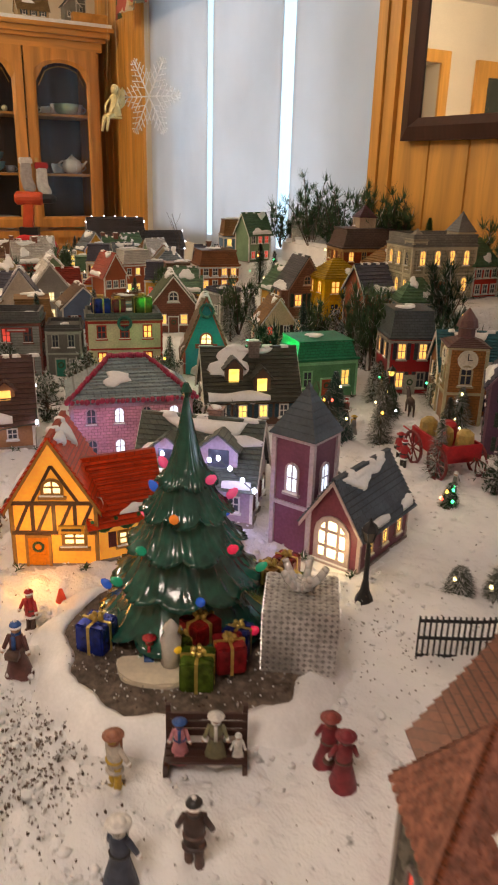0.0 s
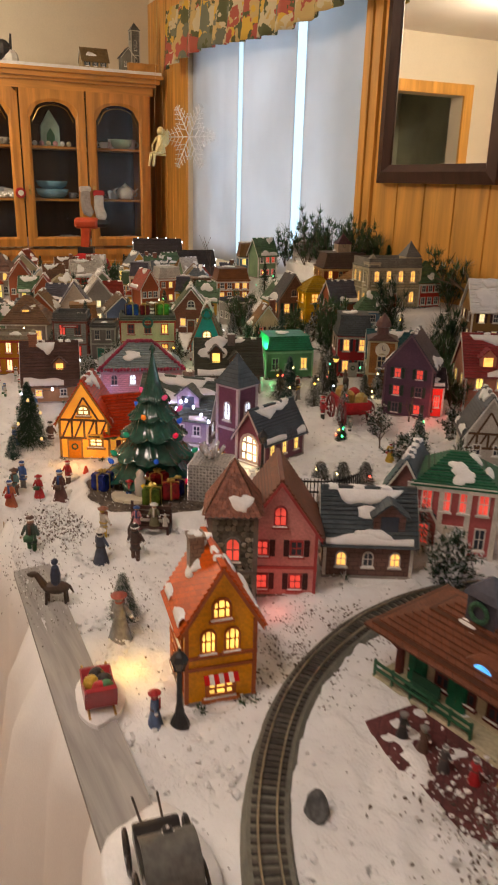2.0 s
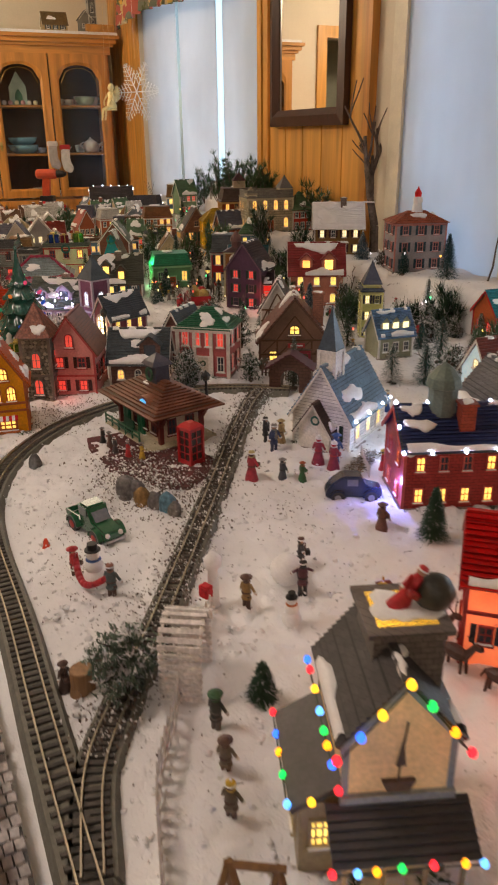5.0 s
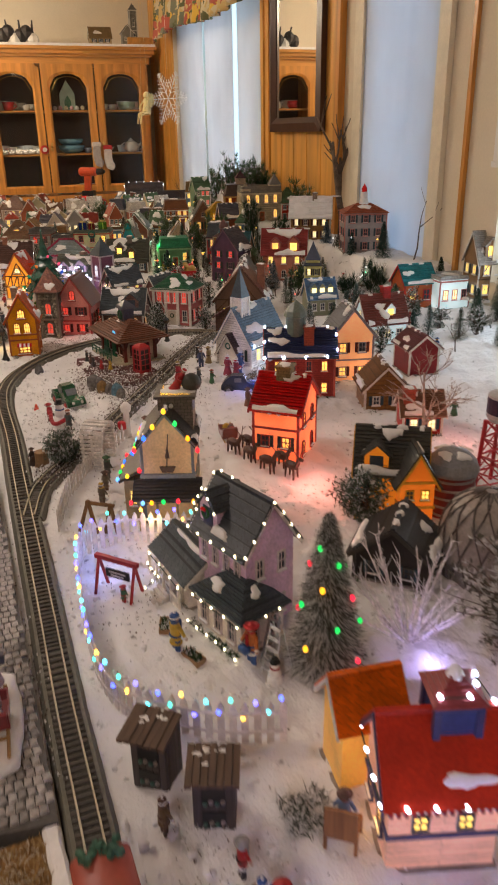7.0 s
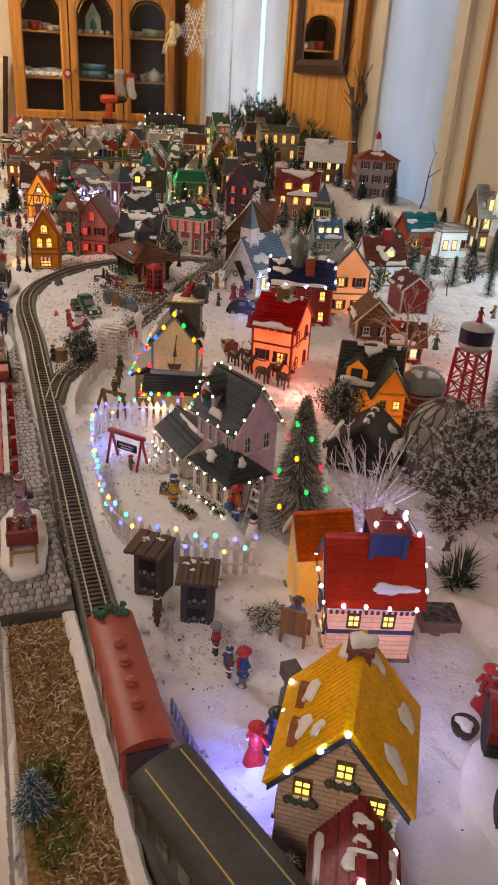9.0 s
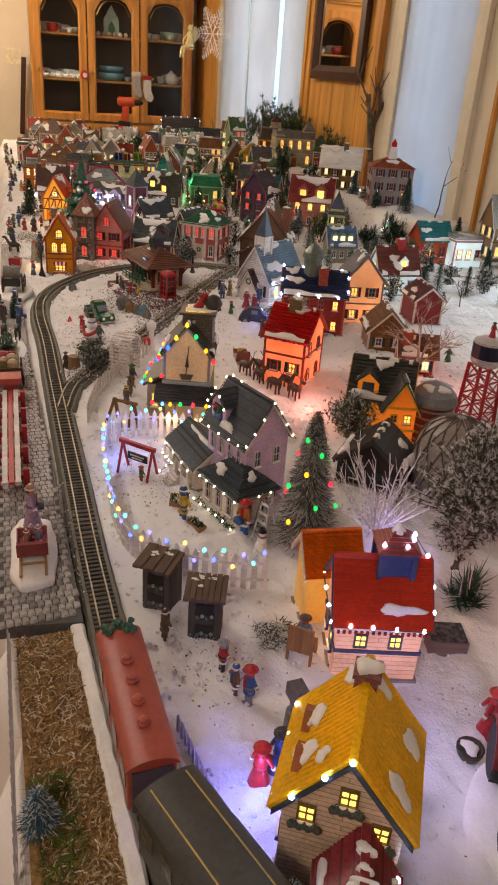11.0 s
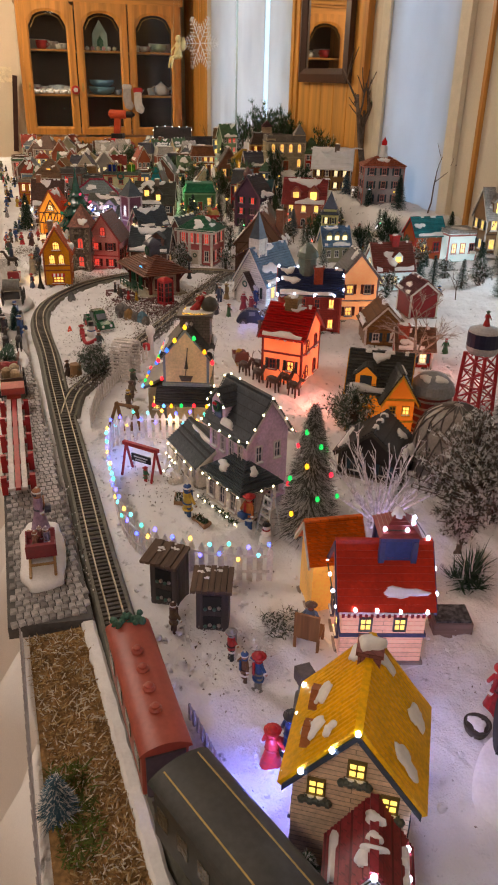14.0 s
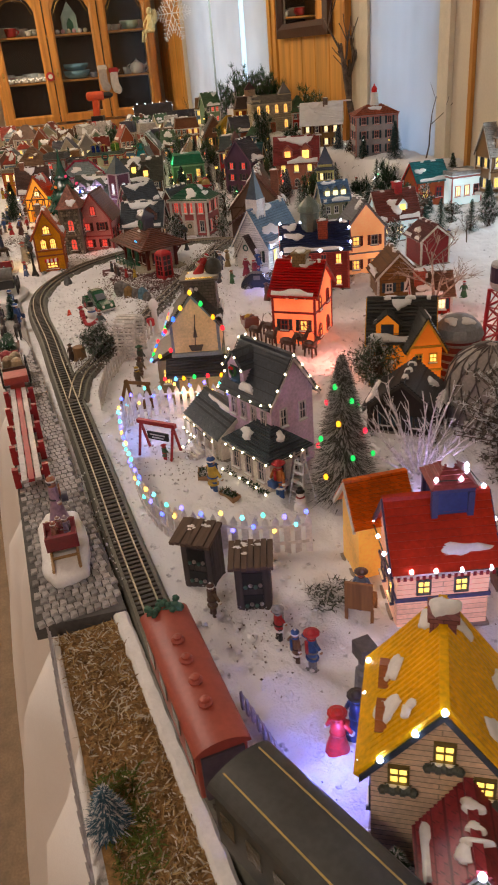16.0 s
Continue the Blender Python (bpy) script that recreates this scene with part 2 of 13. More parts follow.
def clothmat(name, rgb, through):
    m, nt, nd, lk, p = nodes_of(name)
    out = nd["Material Output"]
    co, n = nd.new("ShaderNodeTexCoord"), nd.new("ShaderNodeTexNoise")
    n.inputs["Scale"].default_value, n.inputs["Detail"].default_value = 2.2, 5
    lk.new(co.outputs["Object"], n.inputs["Vector"])
    cr = nd.new("ShaderNodeValToRGB")
    cr.color_ramp.elements[0].position, cr.color_ramp.elements[1].position = 0.3, 0.7
    cr.color_ramp.elements[0].color, cr.color_ramp.elements[1].color = (*[c * 0.86 for c in rgb], 1), (*rgb, 1)
    lk.new(n.outputs[0], cr.inputs[0])
    df, tl, mx = nd.new("ShaderNodeBsdfDiffuse"), nd.new("ShaderNodeBsdfTranslucent"), nd.new("ShaderNodeMixShader")
    mx.inputs[0].default_value = through
    lk.new(cr.outputs[0], df.inputs[0]), lk.new(cr.outputs[0], tl.inputs[0])
    lk.new(df.outputs[0], mx.inputs[1]), lk.new(tl.outputs[0], mx.inputs[2]), lk.new(mx.outputs[0], out.inputs[0])
    return m


GLASSY = glassmat()
CURTAIN = clothmat("white_curtain_cloth", (0.80, 0.80, 0.82), 0.5)
SHEER = clothmat("sheer_blue_white_cloth", (0.74, 0.79, 0.86), 0.33)


# ---------- mesh helpers ----------
def mesh_ob(name, bm, mats, parent=None, label="", loc=None, smooth=False):
    me = bpy.data.meshes.new(name)
    bm.normal_update()
    bm.to_mesh(me)
    bm.free()
    for m in (mats if isinstance(mats, (list, tuple)) else [mats]):
        me.materials.append(m)
    if smooth:
        me.polygons.foreach_set("use_smooth", [True] * len(me.polygons))
    ob = new(name, me)
    if parent:
        ob.parent = parent
    if loc is not None:
        ob.matrix_basis = loc
    if label:
        tagged(ob, label)
    return ob


def part(name, bm, material, parent, label="", smooth=False, loc=None):
    return mesh_ob(name, bm, material, parent, label, loc, smooth)


def parts(name, bm, material, parent, label="", smooth=False):
    """Every loose piece of bm as a part of its own."""
    left = set(bm.faces)
    for first in bm.faces[:]:
        if first not in left:
            continue
        left.discard(first)
        todo, isle = [first], []
        while todo:
            f = todo.pop()
            isle.append(f)
            for ed in f.edges:
                for g in ed.link_faces:
                    if g in left:
                        left.discard(g)
                        todo.append(g)
        vs = {}
        nb = bmesh.new()
        for f in isle:
            for v in f.verts:
                if v not in vs:
                    vs[v] = nb.verts.new(v.co)
            nb.faces.new([vs[v] for v in f.verts]).material_index = f.material_index
        part(name, nb, material, parent, label, smooth)
    bm.free()


def thing(name, label, category, m, group="", kind=""):
    e = new(name)
    e.empty_display_size = 0.02
    e.matrix_basis = m
    return tagged(e, label, category, group, kind)


def single(name, label, category, bm, mats, m, group="", smooth=False, kind=""):
    ob = mesh_ob(name, bm, mats, None, "", m, smooth)
    return tagged(ob, label, category, group, kind)


def B():
    return bmesh.new()


def box(bm, x0, x1, y0, y1, z0, z1, mi=0, m=None):
    vs = [bm.verts.new((x, y, z)) for z in (z0, z1) for x, y in ((x0, y0), (x1, y0), (x1, y1), (x0, y1))]
    if m is not None:
        for v in vs:
            v.co = m @ v.co
    fs = [(3, 2, 1, 0), (4, 5, 6, 7), (0, 1, 5, 4), (1, 2, 6, 5), (2, 3, 7, 6), (3, 0, 4, 7)]
    for f in fs:
        bm.faces.new([vs[i] for i in f]).material_index = mi
    return vs


def prism(bm, pts, y0, y1, mi=0, m=None):
    """A flat outline in x and z, pushed along y."""
    a = [bm.verts.new((x, y0, z)) for x, z in pts]
    b = [bm.verts.new((x, y1, z)) for x, z in pts]
    if m is not None:
        for v in a + b:
            v.co = m @ v.co
    n = len(pts)
    bm.faces.new(a).material_index = mi
    bm.faces.new(b[::-1]).material_index = mi
    for i in range(n):
        bm.faces.new((a[i], b[i], b[(i + 1) % n], a[(i + 1) % n])).material_index = mi


def slab(bm, pts, z0, z1, mi=0):
    """A flat outline in x and y, raised along z."""
    a = [bm.verts.new((x, y, z0)) for x, y in pts]
    b = [bm.verts.new((x, y, z1)) for x, y in pts]
    n = len(pts)
    bm.faces.new(a[::-1]).material_index = mi
    bm.faces.new(b).material_index = mi
    for i in range(n):
        bm.faces.new((a[i], a[(i + 1) % n], b[(i + 1) % n], b[i])).material_index = mi


def lathe(bm, prof, seg=12, mi=0, m=None, squash=1.0, phase=0.0):
    rings = []
    for r, z in prof:
        ring = [bm.verts.new((r * math.cos(phase + 2 * math.pi * i / seg), squash * r * math.sin(phase + 2 * math.pi * i / seg), z)) for i in range(seg)]
        rings.append(ring)
    for a, b in zip(rings, rings[1:]):
        for i in range(seg):
            bm.faces.new((a[i], a[(i + 1) % seg], b[(i + 1) % seg], b[i])).material_index = mi
    bm.faces.new(rings[0][::-1]).material_index = mi
    bm.faces.new(rings[-1]).material_index = mi
    if m is not None:
        for ring in rings:
            for v in ring:
                v.co = m @ v.co


def blob(bm, c, r, mi=0, seg=8, squash=(1, 1, 1)):
    prof = [(math.sin(math.pi * (i + 0.02) / 6.04), -math.cos(math.pi * (i + 0.02) / 6.04)) for i in range(7)]
    m = Matrix.Translation(c) @ Matrix.Diagonal((r * squash[0], r * squash[1], r * squash[2], 1))
    lathe(bm, prof, seg, mi, m)


def rod(bm, a, b, r0, r1=None, seg=6, mi=0):
    a, b = Vector(a), Vector(b)
    d = b - a
    if d.length < 1e-6:
        return
    m = Matrix.Translation(a) @ d.to_track_quat("Z", "Y").to_matrix().to_4x4()
    lathe(bm, [(r0, 0), (r0 if r1 is None else r1, d.length)], seg, mi, m)


def ground(x, y):
    """The height of the snow on the table."""
    def step(v, a, b):
        t = min(1, max(0, (v - a) / (b - a)))
        return t * t * (3 - 2 * t)
    h = TABLE - 0.003
    h += 0.115 * step(y, 2.52, 2.60) * step(x, -0.42, -0.36) * (1 - step(x, 0.70, 0.76))
    h += 0.150 * step(y, 2.42, 2.60) * (1 - step(x, -0.42, -0.34)) * step(x, -1.75, -1.5)
    h += 0.05 * step(y, 2.66, 2.84) * step(x, 0.78, 0.95) * (1 - step(x, 1.3, 1.6))
    return h

# ---------- the room ----------
def structure(name, label, bm, mats, m=None, smooth=False, cat="wall"):
    return tagged(mesh_ob(name, bm, mats, None, "", m, smooth), label, cat, "", "structure")


NAMES_BEFORE = {o.name for o in bpy.data.objects}
RX0, RX1, RY0, RY1, RH = WALL_X, 5.6, -1.6, WALL_Y, 2.5
bm = B()
box(bm, RX0 - 0.2, RX1 + 0.2, RY0 - 0.2, RY1 + 0.3, -0.12, -0.02)
floor = structure("floor", "light wooden plank floor of the dining room", bm, surface("subfloor", (0.25, 0.17, 0.1), 0.7), cat="floor")
bm = B()
box(bm, RX0 - 0.2, RX1 + 0.2, RY0 - 0.2, RY1 + 0.3, RH, RH + 0.1)
structure("ceiling", "plain off-white ceiling", bm, CEILPAINT, cat="ceiling")
# the window wall, with its three openings; boarded with pine between the window and the door
OPEN = [(-3.34, -1.2, 0.85, 2.12), (0.0, 0.54, 0.06, 2.12), (0.93, 2.0, 0.86, 1.95)]
bm = B()
xs = RX0
for x0, x1, z0, z1 in OPEN:
    box(bm, xs, x0, RY1, RY1 + 0.16, 0, RH)
    box(bm, x0, x1, RY1, RY1 + 0.16, 0, z0)
    box(bm, x0, x1, RY1, RY1 + 0.16, z1, RH)
    xs = x1
box(bm, xs, RX1, RY1, RY1 + 0.16, 0, RH)
wall_n = structure("wall_north", "cream painted wall with a window and a glazed door", bm, WALLPAINT)
bm = B()
for y0, y1, z0 in ((RY0, 0.15, 0), (1.05, RY1 + 0.16, 0), (0.15, 1.05, 2.05)):
    box(bm, RX0 - 0.16, RX0, y0, y1, z0, RH)
structure("wall_west", "cream painted wall behind the china cabinet", bm, WALLPAINT)
bm = B()
box(bm, RX0 - 1.4, RX0 - 1.3, -0.2, 1.4, 0, RH), box(bm, RX0 - 1.3, RX0 - 0.16, -0.2, -0.1, 0, RH), box(bm, RX0 - 1.3, RX0 - 0.16, 1.3, 1.4, 0, RH)
box(bm, RX0 - 1.4, RX0 - 0.16, -0.2, 1.4, RH, RH + 0.1), box(bm, RX0 - 1.4, RX0 - 0.2, -0.2, 1.4, -0.12, -0.02)
structure("wall_hall", "dim green painted hall beyond the doorway", bm, surface("hall_green", (0.42, 0.43, 0.33), 0.7, 0.2, 3))
bm = B()
for q in ((0.06, 0.15, 0.0, 2.14), (1.05, 1.14, 0.0, 2.14), (0.15, 1.05, 2.05, 2.14)):
    box(bm, RX0 + 0.001, RX0 + 0.025, q[0], q[1], q[2], q[3])
structure("trim_5", "golden pine casing round the hall doorway", bm, PINE_V, cat="trim")
bm = B()
box(bm, RX0, RX1, RY0 - 0.16, RY0, 0, RH)
structure("wall_south", "cream painted wall", bm, WALLPAINT)
bm = B()
box(bm, RX1, RX1 + 0.16, RY0, RY1, 0, RH)
structure("wall_east", "cream painted wall", bm, WALLPAINT)


def boards(name, x0, x1, z0, z1, width, label):
    """Upright tongue-and-groove boards on the window wall."""
    n = max(1, round((x1 - x0) / width))
    e = thing(name, label, "wall panelling", pose(0, 0, 0), kind="structure")
    for i in range(n):
        a, b = x0 + (x1 - x0) * i / n, x0 + (x1 - x0) * (i + 1) / n
        bm = B()
        prism(bm, [(a + 0.001, 0.0), (b - 0.001, 0.0), (b - 0.004, -0.014), (a + 0.004, -0.014)], z0, z1, 0, Matrix(((1, 0, 0, 0), (0, 0, 1, RY1), (0, 1, 0, 0), (0, 0, 0, 1))))
        part("board", bm, PINE_V, e)
    return e


boards("panelling_1", -4.16, -3.34, 0, 2.45, 0.14, "golden knotty pine boards beside the curtain")
boards("panelling_2", -1.10, -0.25, 0, 2.45, 0.155, "golden knotty pine boards behind the mirror")
bm = B()
box(bm, -1.20, -1.155, RY1 - 0.034, RY1 - 0.002, 0, 2.45), box(bm, -1.153, -1.10, RY1 - 0.026, RY1 - 0.002, 0, 2.45)
structure("trim_1", "golden pine window casing", bm, PINE_V, cat="trim")
bm = B()
box(bm, -0.25, -0.207, RY1 - 0.032, RY1 - 0.002, 0, 2.45)
structure("trim_2", "brown stained corner strip of the panelling", bm, OAK_V, cat="trim")
bm = B()
box(bm, 0.728, 0.746, RY1 - 0.016, RY1 - 0.002, 0, 2.45)
structure("trim_3", "thin brown strip on the wall", bm, OAK_V, cat="trim")
bm = B()
box(bm, 0.542, 0.61, RY1 - 0.022, RY1 - 0.002, 0, 2.2)
box(bm, -0.085, -0.012, RY1 - 0.022, RY1 - 0.002, 0, 2.2)
structure("trim_4", "cream painted casing of the glazed door", bm, surface("cream_trim", (0.78, 0.72, 0.58), 0.5, 0.05), cat="trim")
bm = B()
box(bm, RX0, RX1, RY0, RY0 + 0.015, 0, 0.09)
structure("baseboard", "oak skirting board", bm, PINE_X, cat="baseboard")


def pleated(name, label, x0, x1, z0, z1, y, mat, amp, waves, cat, flare=0.0, scallop=0.0, shadow=True):
    bm = B()
    nx, nz = max(24, int(waves * 10)), 10
    grid = []
    for j in range(nz + 1):
        v = j / nz
        row = []
        for i in range(nx + 1):
            u = i / nx
            k = amp * (0.4 + 0.6 * (1 - v)) * (math.sin(2 * math.pi * waves * u + 0.6 * math.sin(9 * u)) + 0.4 * math.sin(2 * math.pi * waves * 2.3 * u + 2))
            zz = z0 + (z1 - z0) * v + (1 - v) * scallop * math.sin(math.pi * 2.0 * u)
            row.append(bm.verts.new((x0 + (x1 - x0) * u, y + k - flare * (1 - v), zz)))
        grid.append(row)
    for j in range(nz):
        for i in range(nx):
            bm.faces.new((grid[j][i], grid[j][i + 1], grid[j + 1][i + 1], grid[j + 1][i]))
    ob = single(name, label, cat, bm, mat, pose(0, 0, 0), smooth=True)
    sol = ob.modifiers.new("thickness", "SOLIDIFY")
    sol.thickness = 0.0015
    return ob


for q0, q1, nw in ((-3.36, -2.595, 3), (-2.535, -1.895, 2.5), (-1.805, -1.19, 2)):
    pleated("curtain", "white curtain panel drawn over the window", q0, q1, 0.84, 2.16, RY1 + 0.03, CURTAIN, 0.004, nw, "curtain")
pleated("sheer_curtain", "sheer bluish white curtain over the glazed door", -0.012, 0.542, 0.06, 2.16, RY1 - 0.012, SHEER, 0.004, 3, "curtain")


def valancemat():
    m, nt, nd, lk, p = nodes_of("flowered_cloth")
    co, v, v2 = nd.new("ShaderNodeTexCoord"), nd.new("ShaderNodeTexVoronoi"), nd.new("ShaderNodeTexNoise")
    v.inputs["Scale"].default_value, v2.inputs["Scale"].default_value = 13, 24
    lk.new(co.outputs["Object"], v2.inputs["Vector"])
    md = nd.new("ShaderNodeVectorMath")
    md.operation = "MULTIPLY_ADD"
    md.inputs[1].default_value = (0.12, 0.12, 0.12)
    lk.new(v2.outputs["Color"], md.inputs[0]), lk.new(co.outputs["Object"], md.inputs[2])
    lk.new(md.outputs[0], v.inputs["Vector"])
    sp = nd.new("ShaderNodeSeparateColor")
    lk.new(v.outputs["Color"], sp.inputs[0])
    cr = nd.new("ShaderNodeValToRGB")
    cr.color_ramp.interpolation = "CONSTANT"
    e = cr.color_ramp.elements
    e[0].position, e[0].color = 0, (0.10, 0.11, 0.05, 1)
    e[1].position, e[1].color = 0.3, (0.52, 0.38, 0.16, 1)
    for q, c in ((0.48, (0.40, 0.10, 0.07, 1)), (0.62, (0.62, 0.40, 0.06, 1)), (0.76, (0.16, 0.17, 0.12, 1)), (0.88, (0.55, 0.48, 0.32, 1))):
        n = e.new(q)
        n.color = c
    lk.new(sp.outputs[0], cr.inputs[0])
    lk.new(cr.outputs[0], p.inputs["Base Color"])
    p.inputs["Roughness"].default_value = 0.9
    return m


pleated("valance", "gathered flowered valance above the window curtains", -3.42, -1.10, 1.95, 2.28, RY1 - 0.12, valancemat(), 0.022, 12, "valance", 0.02, 0.03)


def window_frame(name, label, x0, x1, z0, z1, bars):
    e = thing(name, label, "window", pose(0, RY1 + 0.06, 0), kind="structure")
    white = surface("white_window_paint", (0.8, 0.8, 0.78), 0.4, 0.05)
    bm = B()
    f = 0.05
    box(bm, x0, x0 + f, 0, 0.05, z0, z1), box(bm, x1 - f, x1, 0, 0.05, z0, z1)
    box(bm, x0 + f, x1 - f, 0, 0.05, z0, z0 + f), box(bm, x0 + f, x1 - f, 0, 0.05, z1 - f, z1)
    for i in range(1, bars):
        c = x0 + (x1 - x0) * i / bars
        box(bm, c - 0.02, c + 0.02, 0.002, 0.048, z0 + f, z1 - f)
    part("window_frame", bm, white, e)
    bm = B()
    bm.faces.new([bm.verts.new(q) for q in ((x0 + f, 0.024, z0 + f), (x1 - f, 0.024, z0 + f), (x1 - f, 0.024, z1 - f), (x0 + f, 0.024, z1 - f))])
    g = part("pane", bm, GLASSY, e)
    g.visible_shadow = False


window_frame("window_1", "white framed window behind drawn curtains", -3.34, -1.2, 0.85, 2.12, 1)
window_frame("door_1", "glazed patio door behind a sheer curtain", 0.0, 0.54, 0.06, 2.12, 1)
window_frame("window_2", "bright window under a half-drawn white roller blind", 0.93, 2.0, 0.86, 1.95, 2)
bm = B()
box(bm, 0.905, 2.05, RY1 - 0.02, RY1 - 0.012, 1.22, 2.0)
box(bm, 0.905, 2.05, RY1 - 0.026, RY1 - 0.006, 1.205, 1.222)
single("roller_blind", "white fabric roller blind half drawn down", "blind", bm, CLOTH, pose(0, 0, 0))
# floor boards by the table's open side
bm = B()
for j in range(24):
    y0 = RY0 + j * 0.115
    off = (j * 0.37) % 1.1
    x = RX0 - off
    while x < RX1:
        box(bm, max(x, RX0) + 0.001, min(x + 1.1, RX1) - 0.001, y0 + 0.001, y0 + 0.114, -0.02, 0.0)
        x += 1.1
tagged(mesh_ob("plank", bm, FLOORWOOD, floor), "light oak floor planks", kind="stuff")

# ---------- mirror ----------
mir = thing("wall_mirror", "tall mirror in a dark brown wooden frame on pine boards", "mirror", pose(-0.70, RY1 - 0.018, 1.31))
MW, MH, MF = 0.332, 0.88, 0.064
bm = B()
# arched top of the frame
N = 12
outer = [(-MW, 0), (MW, 0)] + [(MW * math.cos(a), MH - 0.10 + 0.13 * math.sin(a) ** 0.8 if math.sin(a) > 0 else MH - 0.10) for a in [math.pi * i / N for i in range(N + 1)]]
inner = [(-MW + MF, MF), (MW - MF, MF)] + [((MW - MF) * math.cos(a), MH - 0.15 + 0.11 * math.sin(a) ** 0.8 if math.sin(a) > 0 else MH - 0.15) for a in [math.pi * i / N for i in range(N + 1)]]
for y0, y1, fl in ((-0.026, 0.0, 0),):
    rings = [[bm.verts.new((x, y, z)) for x, z in pts] for pts, y in ((outer, 0.0), (outer, -0.026), ([((a[0] * 0.4 + b[0] * 0.6), (a[1] * 0.4 + b[1] * 0.6)) for a, b in zip(outer, inner)], -0.034), (inner, -0.014), (inner, 0.0))]
    n = len(outer)
    for a, b in zip(rings, rings[1:]):
        for i in range(n):
            bm.faces.new((a[i], a[(i + 1) % n], b[(i + 1) % n], b[i]))
bmesh.ops.recalc_face_normals(bm, faces=bm.faces)
part("frame", bm, DARKWOOD, mir, "dark brown moulded frame")
bm = B()
prism(bm, [(x * 1.02, z) for x, z in inner], -0.010, -0.004)
bmesh.ops.recalc_face_normals(bm, faces=bm.faces)
mm, _, nd, _, p = nodes_of("silvered_glass")
p.inputs["Base Color"].default_value, p.inputs["Metallic"].default_value, p.inputs["Roughness"].default_value = (0.86, 0.87, 0.86, 1), 1.0, 0.015
part("glass", bm, mm, mir, "silvered mirror glass")
settle(NAMES_BEFORE)

# ---------- what the mirror shows across the room: a pine-cased opening, white-painted chandelier ----------
ch = thing("chandelier", "white painted chandelier with candle bulbs hung from the ceiling", "chandelier", pose(-1.1, 1.9, 2.0))
white = surface("white_metal", (0.8, 0.78, 0.74), 0.4, 0.08)
bm = B()
lathe(bm, [(0.01, 0.02), (0.04, 0.05), (0.03, 0.1), (0.008, 0.16), (0.006, 0.46), (0.05, 0.48), (0.05, 0.50)], 14)
part("stem", bm, white, ch)
for i in range(5):
    a = 2 * math.pi * i / 5
    bm = B()
    pts = [Vector((math.cos(a) * r, math.sin(a) * r, z)) for r, z in ((0.03, 0.07), (0.12, 0.0), (0.2, 0.01), (0.24, 0.07))]
    for q, w in zip(pts, pts[1:]):
        rod(bm, q, w, 0.007, seg=8)
    lathe(bm, [(0.012, 0.07), (0.03, 0.078), (0.012, 0.085), (0.012, 0.15)], 10, 0, Matrix.Translation((math.cos(a) * 0.24, math.sin(a) * 0.24, 0)))
    arm = part("arm", bm, white, ch)
    bm = B()
    lathe(bm, [(0.008, 0.15), (0.016, 0.17), (0.010, 0.195), (0.002, 0.215)], 8, 0, Matrix.Translation((math.cos(a) * 0.24, math.sin(a) * 0.24, 0)))
    part("bulb", bm, bulbmat((1.0, 0.8, 0.55), 4.0), arm)
# unseen fixtures, added to go with the three added ceiling lights
cl = thing("ceiling_lamp", "round white glass ceiling lamp", "ceiling lamp", pose(3.7, 0.1, 2.5), "ceiling lamps")
bm = B()
lathe(bm, [(0.16, -0.03), (0.17, 0.0)], 24)
part("base", bm, white, cl)
bm = B()
lathe(bm, [(0.05, -0.095), (0.12, -0.075), (0.155, -0.03)], 24)
part("shade", bm, bulbmat((1.0, 0.85, 0.65), 1.2), cl)
copy_thing(cl, pose(-2.9, 0.75, 2.5))
copy_thing(cl, pose(0.9, 0.5, 2.5))
# a pine-framed glazed door on the far side of the room
NAMES_BEFORE = {o.name for o in bpy.data.objects}
dr = thing("interior_door", "pine framed glazed interior door standing closed", "door", pose(RX0 + 0.045, -0.72, 0, 0, 0, 90))
bm = B()
box(bm, -0.5, -0.38, 0, 0.04, 0, 2.1), box(bm, 0.38, 0.5, 0, 0.04, 0, 2.1), box(bm, -0.38, 0.38, 0, 0.04, 1.98, 2.1), box(bm, -0.38, 0.38, 0, 0.04, 0, 0.25)
box(bm, -0.02, 0.02, 0.004, 0.036, 0.25, 1.98)
for z in (0.7, 1.15, 1.6):
    box(bm, -0.38, -0.02, 0.004, 0.036, z, z + 0.03), box(bm, 0.02, 0.38, 0.004, 0.036, z, z + 0.03)
part("frame", bm, PINE_V, dr)
bm = B()
box(bm, -0.38, 0.38, 0.012, 0.018, 0.25, 1.98)
part("pane", bm, surface("dark_pane", (0.05, 0.06, 0.05), 0.1, 0.2, 4), dr, "dark glass pane")

settle(NAMES_BEFORE)

# ---------- the table, its cloth and the snow ----------
def edge_y(x):
    return 1.035 + 0.065 * (2.6 - x)


TX0, TX1 = -3.0, 3.7
tb = thing("display_table", "long trestle table top under a white cloth", "table", pose(0, 0, 0))
bm = B()
slab(bm, [(TX0, edge_y(TX0) + 0.01), (TX1, edge_y(TX1) + 0.01), (TX1, back_y(TX1) - 0.01), (TX0, back_y(TX0) - 0.01)], TABLE - 0.045, TABLE - 0.014)
part("tabletop", bm, surface("table_board", (0.4, 0.3, 0.2), 0.6), tb)
